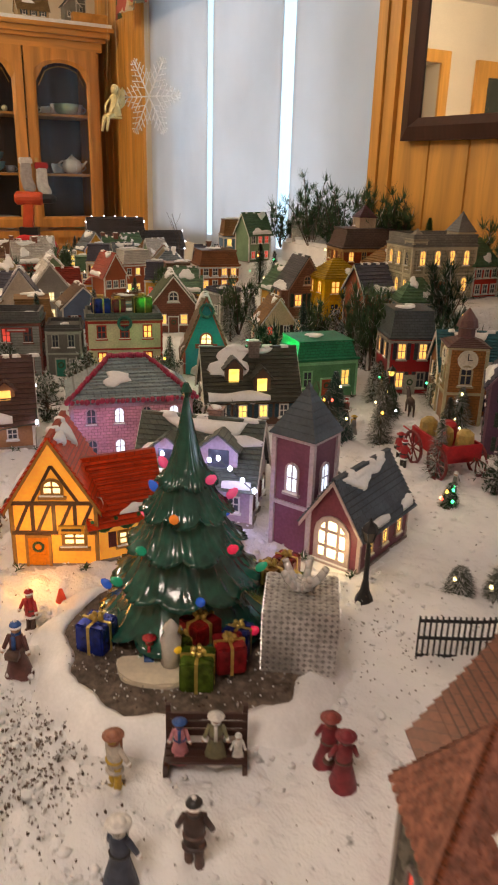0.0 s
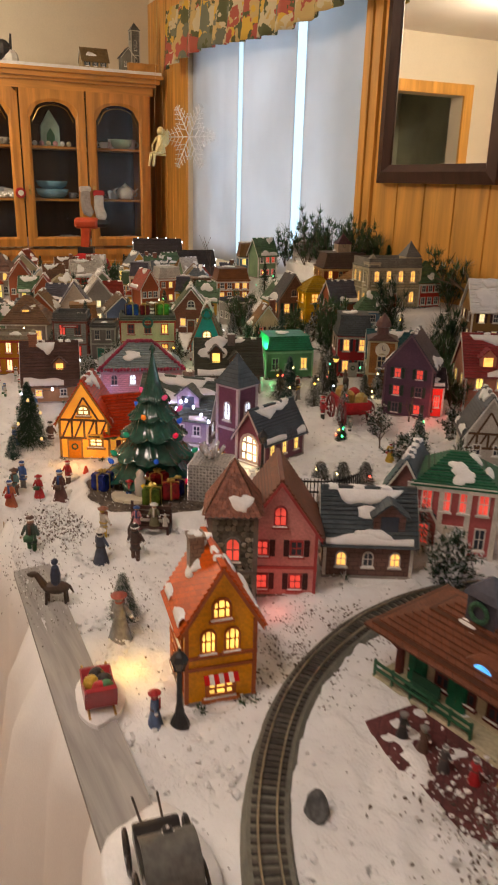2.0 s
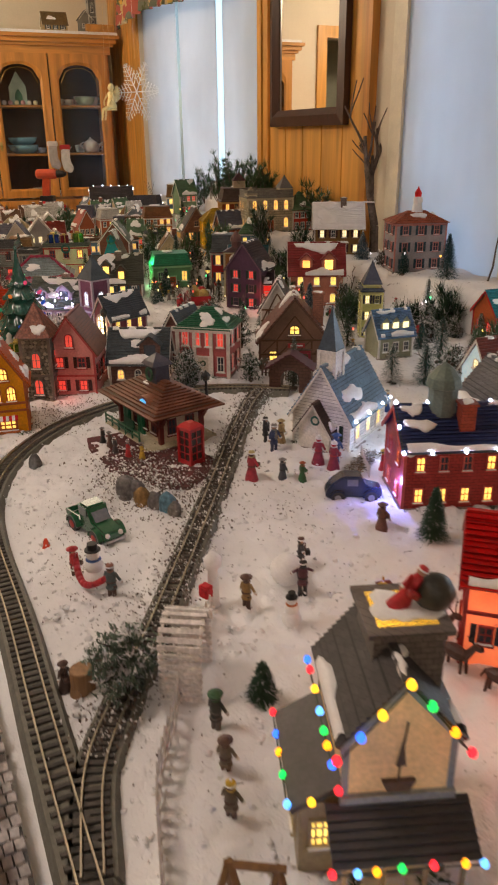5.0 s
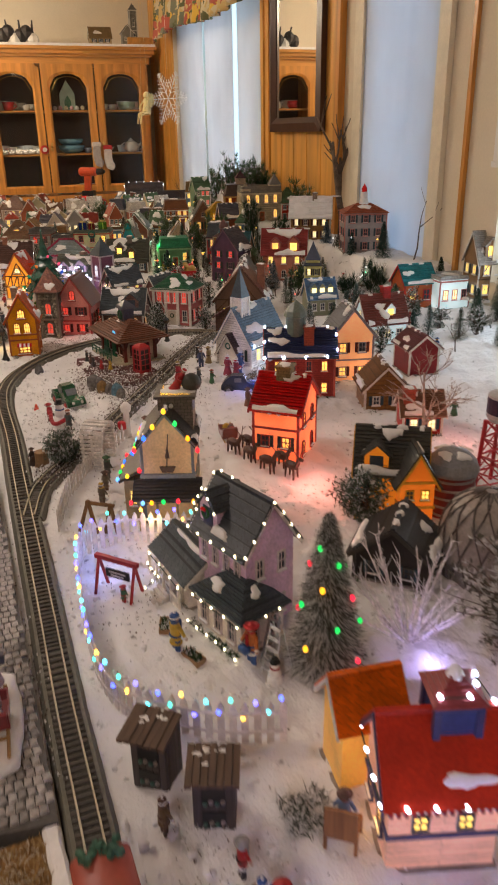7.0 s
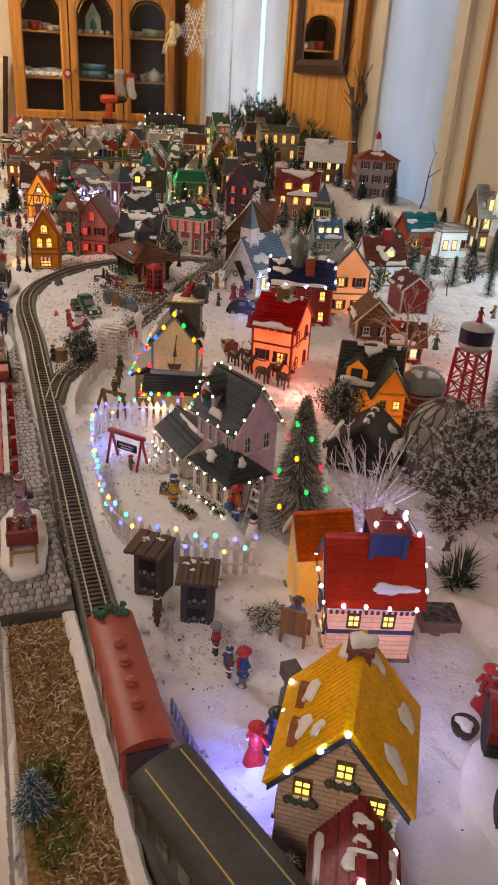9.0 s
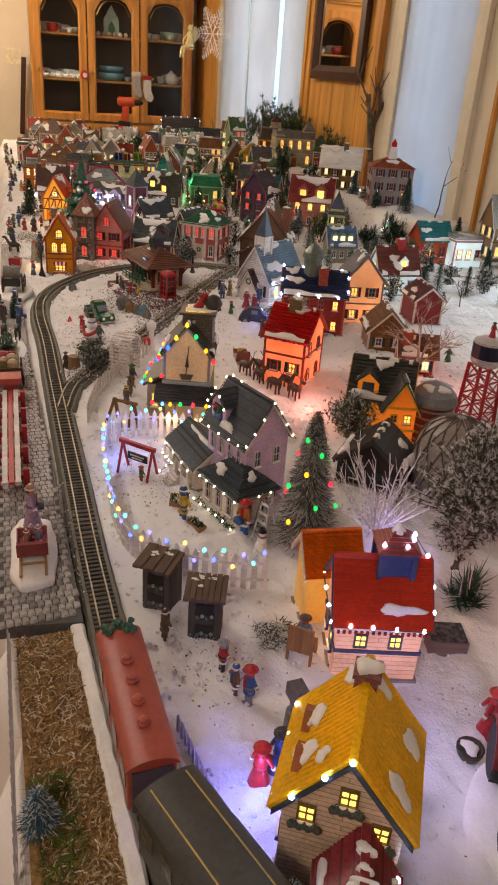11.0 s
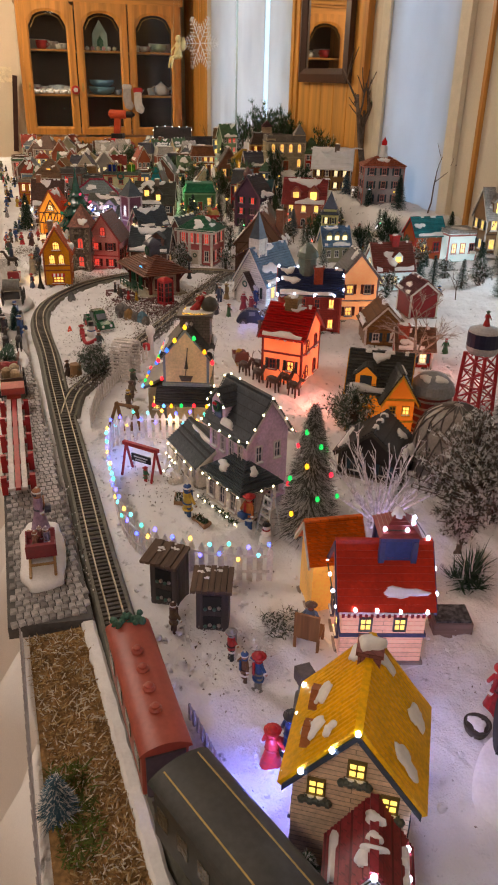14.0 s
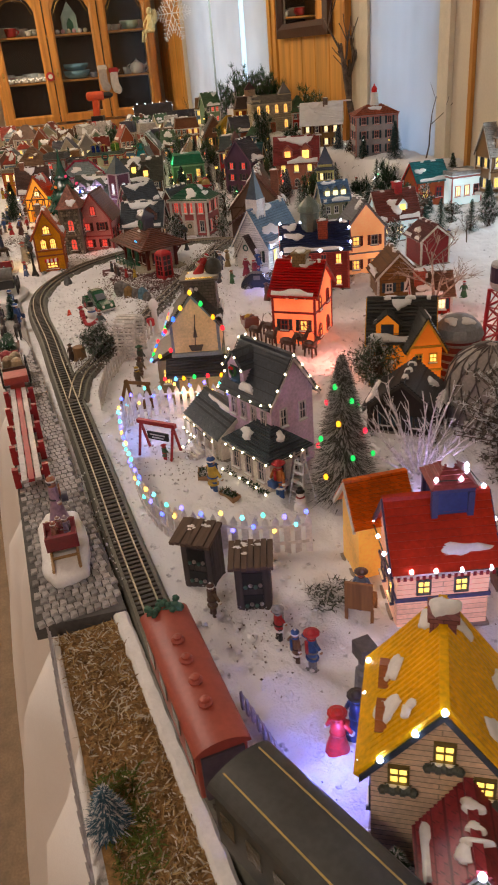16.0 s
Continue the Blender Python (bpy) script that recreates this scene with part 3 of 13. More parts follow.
for x, y in ((-2.7, 1.7), (-2.7, 2.7), (-0.9, 1.6), (-0.9, 2.7), (0.9, 1.5), (0.9, 2.6), (2.4, 1.3), (3.4, 1.3), (3.4, 2.4)):
    bm = B()
    box(bm, x - 0.03, x + 0.03, y - 0.03, y + 0.03, 0, TABLE - 0.045)
    part("leg", bm, surface("table_board", (0.4, 0.3, 0.2), 0.6), tb)
# the skirt: a hanging cloth with folds
bm = B()
nx, nz = 260, 7
rows = []
for j in range(nz + 1):
    v = j / nz
    row = []
    for i in range(nx + 1):
        x = TX0 + (TX1 - TX0) * i / nx
        f = 0.046 * v ** 0.5 * (math.sin(x * 23 + 1.8 * math.sin(x * 5)) + 0.6 * math.sin(x * 51 + 1 + math.sin(x * 9))) + 0.02 * v
        z = TABLE - 0.012 - (0.74 * v ** 1.15)
        row.append(bm.verts.new((x, edge_y(x) + (0.014 if j == 0 else -0.004) - f * 1.1 - 0.045 * v ** 0.8, max(0.004, z + (0.010 if j == 0 else 0.006 if j == 1 else 0)))))
    rows.append(row)
for j in range(nz):
    for i in range(nx):
        bm.faces.new((rows[j + 1][i], rows[j + 1][i + 1], rows[j][i + 1], rows[j][i]))
sk = single("table_skirt", "white cloth hanging in folds from the table edge", "tablecloth", bm, CLOTH, pose(0, 0, 0), smooth=True)
sol = sk.modifiers.new("thickness", "SOLIDIFY")
sol.thickness = 0.002

# finer lumps where the camera passes nearest
sx = np.concatenate([np.arange(TX0, -0.2, 0.025), np.arange(-0.2, 2.95, 0.0075), np.arange(2.95, TX1 + 0.01, 0.025)])
sv = np.concatenate([np.linspace(0, 0.5, 125), np.linspace(0.51, 1.0, 48)])
verts, faces = [], []
for x in sx:
    y0 = edge_y(x) + 0.006 + 0.004 * math.sin(x * 31)
    for j, v in enumerate(sv):
        y = y0 + (back_y(x) - 0.004 - y0) * v
        z = ground(x, y) + 0.006 * noise.noise((x * 5, y * 5, 0)) + 0.004 * noise.noise((x * 17, y * 17, 3)) + 0.012 * abs(noise.noise((x * 26, y * 26, 5))) + 0.005 * abs(noise.noise((x * 60, y * 60, 9))) + 0.003 * noise.noise((x * 70, y * 70, 8))
        calm = 1.0 if x < 0.85 else min(1.0, max(0.1, (y - y0 - 0.10) / 0.06))
        z = ground(x, y) + (z - ground(x, y)) * calm - 0.002 * (1 - calm)
        if j == 0:
            z = TABLE - 0.013
        verts.append((x, y, z))
n = len(sv)
for i in range(len(sx) - 1):
    for j in range(n - 1):
        faces.append((i * n + j, (i + 1) * n + j, (i + 1) * n + j + 1, i * n + j + 1))
me = bpy.data.meshes.new("snow_blanket")
me.from_pydata(verts, [], faces)
me.polygons.foreach_set("use_smooth", [True] * len(me.polygons))
me.materials.append(SNOW)
tagged(new("snow_blanket", me), "fluffy artificial snow spread over the table", "snow", "", "stuff")
NAMES_BEFORE = {o.name for o in bpy.data.objects}
# pale daylight outside the windows
bm = B()
box(bm, -3.9, 2.6, RY1 + 0.55, RY1 + 0.56, -0.5, 3.0)
mm, _, nd, _, p = nodes_of("daylight_haze")
p.inputs["Base Color"].default_value = (0.5, 0.6, 0.7, 1)
p.inputs["Emission Color"].default_value, p.inputs["Emission Strength"].default_value = (0.66, 0.86, 1.0, 1), 1.1
structure("backdrop", "pale winter daylight outside the windows", bm, mm, cat="backdrop")
settle(NAMES_BEFORE)

# ---------- village houses ----------
WARM = glow((1.0, 0.50, 0.11), 1.5)
YEL = glow((1.0, 0.64, 0.13), 1.8)
REDG = glow((1.0, 0.09, 0.06), 0.75)
PALE = glow((1.0, 0.76, 0.38), 1.8)
COOL = glow((0.75, 0.85, 1.0), 1.8)
DIM = surface("unlit_glass", (0.05, 0.06, 0.08), 0.15, 0.2)
LIT = {"w": WARM, "y": YEL, "r": REDG, "p": PALE, "c": COOL, "d": DIM}


SHRUB = surface("shrub_green", (0.04, 0.075, 0.035), 0.85, 0.4, 90)


def roof_slab(bm, w, y0, z0, y1, z1, th, courses, mi=0, swap=None):
    """One sloping side from eave (y0, z0) to ridge (y1, z1), w wide: a solid whose top steps down course by course."""
    dy, dz = (y1 - y0) / courses, (z1 - z0) / courses
    ln = math.hypot(dy, dz)
    ny, nz = -dz / ln, dy / ln
    if nz < 0:
        ny, nz = -ny, -nz
    prof = [(y0, z0)]
    for i in range(courses):
        for f, t in ((0.0, th * 1.45), (1.0, th * 0.7)):
            prof.append((y0 + dy * (i + f) + ny * t, z0 + dz * (i + f) + nz * t))
    prof.append((y1, z1))
    put = swap or (lambda x, y, z: (x, y, z))
    a = [bm.verts.new(put(-w / 2, y, z)) for y, z in prof]
    b = [bm.verts.new(put(w / 2, y, z)) for y, z in prof]
    n = len(prof)
    bm.faces.new(a).material_index = mi
    bm.faces.new(b[::-1]).material_index = mi
    for i in range(n):
        bm.faces.new((a[i], b[i], b[(i + 1) % n], a[(i + 1) % n])).material_index = mi
    bmesh.ops.recalc_face_normals(bm, faces=bm.faces)


def patch(bm, rng, at, u, v, n, su, sv, th):
    """A domed, ragged patch of snow lying on a plane with axes u, v and normal n."""
    at, u, v, n = Vector(at), Vector(u), Vector(v), Vector(n)
    k = 18
    ph = [rng.uniform(0, 6.28) for _ in range(4)]
    rings = []
    for f, h in ((1.0, -0.1), (0.97, 0.45), (0.86, 0.8), (0.55, 1.0)):
        ring = []
        for i in range(k):
            a = 2 * math.pi * i / k
            r = f * (1 + 0.24 * math.sin(2 * a + ph[0]) + 0.18 * math.sin(3 * a + ph[1]) + 0.12 * math.sin(5 * a + ph[2]) + 0.06 * math.sin(8 * a + ph[3]))
            ring.append(bm.verts.new(at + u * (su * r * math.cos(a)) + v * (sv * r * math.sin(a)) + n * (th * h)))
        rings.append(ring)
    for a, b in zip(rings, rings[1:]):
        for i in range(k):
            bm.faces.new((a[i], a[(i + 1) % k], b[(i + 1) % k], b[i]))
    bm.faces.new(rings[-1])


def eave_snow(bm, rng, plane, lift):
    """Snow caught along the eave of a roof slope, with a lip that hangs over the edge in drips."""
    c, u, v, n, su, sv = plane
    ph, k, rows = [rng.uniform(0, 6.28) for _ in range(4)], 34, []
    e0 = sv * 1.10
    for i in range(k + 1):
        t = i / k
        q = 0.5 + 0.45 * math.sin(5 * t + ph[0]) + 0.3 * math.sin(11 * t + ph[1])
        if q < 0.12 or i in (0, k):
            rows.append(None)
            continue
        q = min(1.0, q)
        dd = sv * (0.10 + 0.26 * q)
        drip = 0.0012 + 0.0045 * max(0, math.sin(31 * t + ph[2])) * q + 0.002 * max(0, math.sin(57 * t + ph[3]))
        at = c + u * (su * 1.05 * (2 * t - 1))
        h = 0.0022 + 0.0022 * q
        edge = at - v * e0 + n * lift
        rows.append([bm.verts.new(w) for w in (at - v * (e0 - dd) + n * (lift - 0.0008), at - v * (e0 - dd * 0.8) + n * (lift + h * 0.8), edge + v * 0.004 + n * h, edge - v * 0.0022 + n * (h * 0.4), edge - v * 0.0024 - Vector((0, 0, drip + 0.002)), edge + n * -0.002)])
    for p, q in zip(rows, rows[1:]):
        if p and q:
            for j in range(5):
                bm.faces.new((p[j], q[j], q[j + 1], p[j + 1]))


def drift(bm, rng, plane, lift, ridge):
    """A thin ragged sheet of snow clinging to the ridge or the eave of a roof slope."""
    c, u, v, n, su, sv = plane
    a, b = sorted((rng.uniform(-1, 1), rng.uniform(-1, 1)))
    if b - a < 0.5:
        a, b = max(-1, a - 0.35), min(1, b + 0.35)
    k = 14
    depth = rng.uniform(0.35, 0.85) * sv
    ph, rows = [rng.uniform(0, 6.28) for _ in range(3)], []
    for i in range(k + 1):
        t = i / k
        e = math.sin(math.pi * min(1, max(0, t))) ** 0.45
        dd = depth * e * (0.74 + 0.20 * math.sin(4 * t + ph[0]) + 0.10 * math.sin(9 * t + ph[1]) + 0.05 * math.sin(19 * t + ph[2])) + 0.0006
        s0, s1 = (sv * 0.97, sv * 0.97 - dd) if ridge else (-sv * 1.03, -sv * 1.03 + dd)
        at = c + u * (su * (a + (b - a) * t))
        rows.append([bm.verts.new(at + v * (s0 + (s1 - s0) * f) + n * (lift + h * min(1, dd / 0.006))) for f, h in ((0, 0.0005), (0.12, 0.0036), (0.8, 0.0042), (0.94, 0.0026), (1.0, -0.0008))])
    for p, q in zip(rows, rows[1:]):
        for j in range(4):
            bm.faces.new((p[j], q[j], q[j + 1], p[j + 1]))


FACES = {
    "f": lambda w, d: Matrix(((1, 0, 0, 0), (0, 1, 0, 0), (0, 0, 1, 0), (0, 0, 0, 1))),
    "r": lambda w, d: Matrix.Translation((w / 2, d / 2, 0)) @ Matrix.Rotation(math.pi / 2, 4, "Z"),
    "l": lambda w, d: Matrix.Translation((-w / 2, d / 2, 0)) @ Matrix.Rotation(-math.pi / 2, 4, "Z"),
    "b": lambda w, d: Matrix.Translation((0, d, 0)) @ Matrix.Rotation(math.pi, 4, "Z"),
}


def window(parent, m, u, v, w, h, lit, frame, arch=False, bars=(1, 1), sill=True, shut=None):
    """A window on the face m, its lower middle at (u, v): frame, glazing bars and pane."""
    t = max(0.0014, w * 0.13)
    bm = B()
    if arch:
        n = 7
        hh = h - w / 2
        o = [(-w / 2, 0), (w / 2, 0)] + [(w / 2 * math.cos(math.pi * i / n), hh + w / 2 * math.sin(math.pi * i / n)) for i in range(n + 1)]
        q = [(-w / 2 + t, t), (w / 2 - t, t)] + [((w / 2 - t) * math.cos(math.pi * i / n), hh + (w / 2 - t) * math.sin(math.pi * i / n)) for i in range(n + 1)]
    else:
        o = [(-w / 2, 0), (w / 2, 0), (w / 2, h), (-w / 2, h)]
        q = [(-w / 2 + t, t), (w / 2 - t, t), (w / 2 - t, h - t), (-w / 2 + t, h - t)]
    rings = [[bm.verts.new((x, y, z)) for x, z in pts] for pts, y in ((o, 0.0), (o, -0.0026), (q, -0.0026), (q, 0.0))]
    n = len(o)
    for a, b in zip(rings, rings[1:]):
        for i in range(n):
            bm.faces.new((a[i], a[(i + 1) % n], b[(i + 1) % n], b[i]))
    bt = max(0.0006, t * 0.32)
    for i in range(1, bars[0] + 1):
        x = -w / 2 + w * i / (bars[0] + 1)
        box(bm, x - bt, x + bt, -0.0016, -0.0007, t, h - t * (1 if not arch else 1.2))
    for i in range(1, bars[1] + 1):
        z = h * i / (bars[1] + 1)
        box(bm, -w / 2 + t, w / 2 - t, -0.0017, -0.0008, z - bt, z + bt)
    if sill:
        box(bm, -w * 0.62, w * 0.62, -0.0045, -0.0002, -t * 1.1, -0.0002)
        box(bm, -w * 0.56, w * 0.50, -0.0046, -0.0027, 0.0, 0.0016, 1)
    if shut:
        for sd in (-1, 1):
            x = sd * w * 0.76
            box(bm, x - w * 0.2, x + w * 0.2, -0.0018, 0.0, 0, h, 2)
            for lv in range(5):
                box(bm, x - w * 0.15, x + w * 0.15, -0.0026, -0.0017, h * (0.06 + 0.19 * lv), h * (0.18 + 0.19 * lv), 2)
    loc = m @ Matrix.Translation((u, 0, v))
    fr = part("window", bm, [frame, ROOFSNOW, shut or frame], parent, loc=loc)
    bm = B()
    prism(bm, q, -0.0006, -0.0002)
    part("pane", bm, lit, fr)
    return fr


def house(name, label, x, y, rz, w, d, wh, rh, wall, roofc, axis="x", kind="gable", fw=None, sw=None, door=None, chim=None, snow=3, z=None, dorm=(), over=0.007, trim=(0.62, 0.6, 0.56), pat="", psize=0.008, base=True, courses=13, group="", wallmat=None, gw=None, seed=None, roofmat=None, m=None, cat="model house", garland=False, timber=False, band=False, dress=True):
    """A ceramic village house. x, y: the middle of its front; rz: the way its front runs.
    fw, sw: rows, columns, width, height, light and arch of the windows in front and at the sides. gw: a window in the gable."""
    rng = random.Random(seed if seed is not None else name + label)
    z = ground(x, y) - 0.001 if z is None else z
    e = thing(name, label, cat, pose(x, y, z, 0, 0, rz) if m is None else m, group)
    wm = wallmat or ceramic(wall, pat, psize)
    rm = roofmat or ceramic(roofc, "brick", 0.0058)
    tm = ceramic(trim)
    th = 0.0035
    # walls
    bm = B()
    if kind == "gable" and axis == "x":
        prism(bm, [(0, 0), (d, 0), (d, wh), (d / 2, wh + rh), (0, wh)], -w / 2, w / 2, 0, Matrix(((0, 1, 0, 0), (1, 0, 0, 0), (0, 0, 1, 0), (0, 0, 0, 1))))
    elif kind == "gable":
        prism(bm, [(-w / 2, 0), (w / 2, 0), (w / 2, wh), (0, wh + rh), (-w / 2, wh)], 0, d)
    else:
        box(bm, -w / 2, w / 2, 0, d, 0, wh)
    bmesh.ops.recalc_face_normals(bm, faces=bm.faces)
    body = part("wall", bm, wm, e)
    if band:
        bm = B()
        for zz in band:
            box(bm, -w / 2 - 0.002, w / 2 + 0.002, -0.002, d + 0.002, zz, zz + 0.004)
        parts("band", bm, tm, e)
    # plinth
    bm = B()
    box(bm, -w / 2 - 0.003, w / 2 + 0.003, -0.003, d + 0.003, -0.004, 0.006)
    part("plinth", bm, ceramic((0.25, 0.22, 0.2)), e)
    # roof
    bm = B()
    planes = []
    if kind == "gable":
        if axis == "x":
            W, D = w + 2 * over, d
            sl = rh / (D / 2)
            roof_slab(bm, W, -over, wh - over * sl, D / 2, wh + rh, th, courses)
            part("roof", bm, rm, e)
            bm = B()
            roof_slab(bm, W, D + over, wh - over * sl, D / 2, wh + rh, th, courses)
            n = Vector((0, -rh, D / 2)).normalized()
            planes.append((Vector((0, D / 4, wh + rh / 2)), Vector((1, 0, 0)), Vector((0, D / 2, rh)).normalized(), n, w / 2, math.hypot(D / 2, rh) / 2))
            n2 = Vector((0, rh, D / 2)).normalized()
            planes.append((Vector((0, 3 * D / 4, wh + rh / 2)), Vector((1, 0, 0)), Vector((0, -D / 2, rh)).normalized(), n2, w / 2, math.hypot(D / 2, rh) / 2))
            part("roof", bm, rm, e)
            bm = B()
            box(bm, -W / 2, W / 2, D / 2 - 0.003, D / 2 + 0.003, wh + rh - 0.001, wh + rh + th * 1.5)
        else:
            D = d + 2 * over
            sl = rh / (w / 2)
            for s in (1, -1):
                roof_slab(bm, D, -over, wh - over * sl, w / 2, wh + rh, th, courses, 0, lambda a, b, c, s=s: (s * (b - w / 2), d / 2 + a * s, c))
                part("roof", bm, rm, e)
                bm = B()
            for s in (1, -1):
                n = Vector((s * rh, 0, w / 2)).normalized()
                planes.append((Vector((s * w / 4, d / 2, wh + rh / 2)), Vector((0, 1, 0)), Vector((-s * w / 2, 0, rh)).normalized(), n, d / 2, math.hypot(w / 2, rh) / 2))
            box(bm, -0.003, 0.003, -over, d + over, wh + rh - 0.001, wh + rh + th * 1.5)
    elif kind == "hip":
        o = over
        tx = max(0.0, w / 2 - d / 2) if w > d else 0.0
        ty = max(0.0, d / 2 - w / 2) if d > w else 0.0
        steps = courses
        prev = None
        for i in range(steps + 1):
            t = i / steps
            for lift in ((0.0, th * 0.8) if i < steps else (0.0,)):
                tt = t if lift == 0 else t
                hx, hy = (w / 2 + o) * (1 - tt) + tx * tt, (d / 2 + o) * (1 - tt) + ty * tt
                hx, hy = max(hx, 0.0008), max(hy, 0.0008)
                zz = wh - 0.001 + rh * tt + lift
                ring = [bm.verts.new((a * hx, d / 2 + b * hy, zz)) for a, b in ((-1, -1), (1, -1), (1, 1), (-1, 1))]
                if prev:
                    for q in range(4):
                        bm.faces.new((prev[q], prev[(q + 1) % 4], ring[(q + 1) % 4], ring[q]))
                else:
                    bm.faces.new(ring[::-1])
                prev = ring
        bm.faces.new(prev)
        n = Vector((0, -rh, d / 2)).normalized()
        planes.append((Vector((0, d / 4, wh + rh / 2)), Vector((1, 0, 0)), Vector((0, d / 2, rh)).normalized(), n, w / 3.2, math.hypot(d / 2, rh) / 2))
        n = Vector((rh, 0, w / 2)).normalized()
        planes.append((Vector((w / 4 + tx / 2, d / 2, wh + rh / 2)), Vector((0, 1, 0)), Vector((-w / 2, 0, rh)).normalized(), n, d / 3.2, math.hypot(w / 2 - tx, rh) / 2.4))
    elif kind == "mansard":
        prev = None
        for k, (f, zz) in enumerate(((1.06, wh), (1.06, wh + 0.004), (0.98, wh + 0.005), (0.84, wh + rh * 0.9), (0.88, wh + rh * 0.92), (0.88, wh + rh))):
            ring = [bm.verts.new((a * w / 2 * f, d / 2 + b * d / 2 * f, zz)) for a, b in ((-1, -1), (1, -1), (1, 1), (-1, 1))]
            if prev:
                for q in range(4):
                    bm.faces.new((prev[q], prev[(q + 1) % 4], ring[(q + 1) % 4], ring[q]))
            else:
                bm.faces.new(ring[::-1])
            prev = ring
        bm.faces.new(prev)
        planes.append((Vector((0, d / 2, wh + rh)), Vector((1, 0, 0)), Vector((0, 1, 0)), Vector((0, 0, 1)), w / 2.6, d / 2.6))
    else:  # flat roof behind a parapet
        box(bm, -w / 2 - 0.004, w / 2 + 0.004, -0.004, d + 0.004, wh, wh + 0.005)
        for q in ((-w / 2, w / 2, 0, 0.005), (-w / 2, w / 2, d - 0.005, d), (-w / 2, -w / 2 + 0.005, 0.005, d - 0.005), (w / 2 - 0.005, w / 2, 0.005, d - 0.005)):
            box(bm, *q, wh + 0.005, wh + max(0.010, rh))
        planes.append((Vector((0, d / 2, wh + 0.005)), Vector((1, 0, 0)), Vector((0, 1, 0)), Vector((0, 0, 1)), w / 2.6, d / 2.6))
    part("ridge" if kind == "gable" else "roof", bm, rm, e)
    if kind == "gable":
        bm = B()
        if axis == "y":
            for yy in (-over - 0.0015, d + over - 0.0015):
                for s in (1, -1):
                    sl = rh / (w / 2)
                    prism(bm, [(s * (w / 2 + over), wh - over * sl - 0.003), (s * (w / 2 + over), wh - over * sl + 0.003), (0, wh + rh + 0.003), (0, wh + rh - 0.003)], yy, yy + 0.003)
        else:
            sl = rh / (d / 2)
            for xx in (-w / 2 - over - 0.0015, w / 2 + over - 0.0015):
                for s in (1, -1):
                    prism(bm, [(s * (d / 2 + over), wh - over * sl - 0.003), (s * (d / 2 + over), wh - over * sl + 0.003), (0, wh + rh + 0.003), (0, wh + rh - 0.003)], xx, xx + 0.003, 0, Matrix(((0, 1, 0, 0), (1, 0, 0, d / 2), (0, 0, 1, 0), (0, 0, 0, 1))))
        bmesh.ops.recalc_face_normals(bm, faces=bm.faces)
        parts("bargeboard", bm, tm, e)
    # windows
    leaf = ceramic(rng.choice(((0.03, 0.05, 0.04), (0.05, 0.02, 0.02), (0.04, 0.04, 0.05), (0.10, 0.03, 0.03), (0.03, 0.06, 0.08)))) if rng.random() < 0.6 else None

    def rows(face, spec, width):
        r, c, ww, hh, lit, *more = spec
        arch = bool(more and more[0])
        for i in range(r):
            for j in range(c):
                u = -width / 2 + width * (j + 0.5) / c
                v = wh * (i + 0.30) / r if r > 1 else wh * 0.34
                if door and face == "f" and i == 0 and abs(u - door[0] * w) < (door[1] + ww) / 2:
                    continue
                window(e, FACES[face](w, d), u, min(v, wh - hh - 0.004), ww, hh, LIT[lit] if rng.random() < 0.74 else DIM, tm, arch, shut=leaf if not arch and width / c > ww * 2.1 else None)
    if fw:
        rows("f", fw, w * 0.92)
    if sw:
        for f in "rl":
            rows(f, sw, d * 0.92)
    if gw:
        for f in (("f", "b") if axis == "y" else ("r", "l")):
            window(e, FACES[f](w, d), 0, wh + rh * 0.12, gw[0], gw[1], LIT[gw[2]], tm, True)
    if door:
        u, dw, dh, dc = door[:4]
        bm = B()
        box(bm, -dw / 2, dw / 2, -0.003, 0.0, 0.006, dh)
        for k in (0.14, 0.55):
            box(bm, -dw * 0.32, dw * 0.32, -0.0042, -0.0028, dh * k, dh * (k + 0.32))
        dd = part("door", bm, ceramic(dc), e, loc=Matrix.Translation((u * w, 0, 0)))
        bm = B()
        box(bm, -dw / 2 - 0.003, -dw / 2, -0.004, 0, 0.004, dh + 0.003), box(bm, dw / 2, dw / 2 + 0.003, -0.004, 0, 0.004, dh + 0.003), box(bm, -dw / 2, dw / 2, -0.004, 0, dh, dh + 0.003)
        part("door_frame", bm, tm, dd)
        bm = B()
        box(bm, -dw * 0.8, dw * 0.8, -0.016, -0.001, -0.003, 0.004)
        part("step", bm, ceramic((0.5, 0.48, 0.46)), e, loc=Matrix.Translation((u * w, 0, 0)))
    if chim:
        cx, cy, cw, ctop, cc = chim
        bm = B()
        box(bm, cx * w - cw / 2, cx * w + cw / 2, cy * d - cw / 2, cy * d + cw / 2, wh * 0.8, wh + rh * ctop)
        box(bm, cx * w - cw * 0.6, cx * w + cw * 0.6, cy * d - cw * 0.6, cy * d + cw * 0.6, wh + rh * ctop, wh + rh * ctop + 0.004)
        ch = part("chimney", bm, ceramic(cc, "brick", 0.005), e)
        bm = B()
        patch(bm, rng, (cx * w, cy * d, wh + rh * ctop + 0.004), (1, 0, 0), (0, 1, 0), (0, 0, 1), cw * 0.42, cw * 0.42, 0.003)
        part("snow_cap", bm, ROOFSNOW, ch, smooth=True)
    for du, dv, dw, dh, lit in dorm:
        # a small gabled dormer on the front slope
        if axis == "x" and kind in ("gable", "mansard", "hip"):
            yy = d / 2 * dv if kind != "mansard" else 0.02
            zz = wh + rh * dv - 0.004 if kind != "mansard" else wh + 0.004
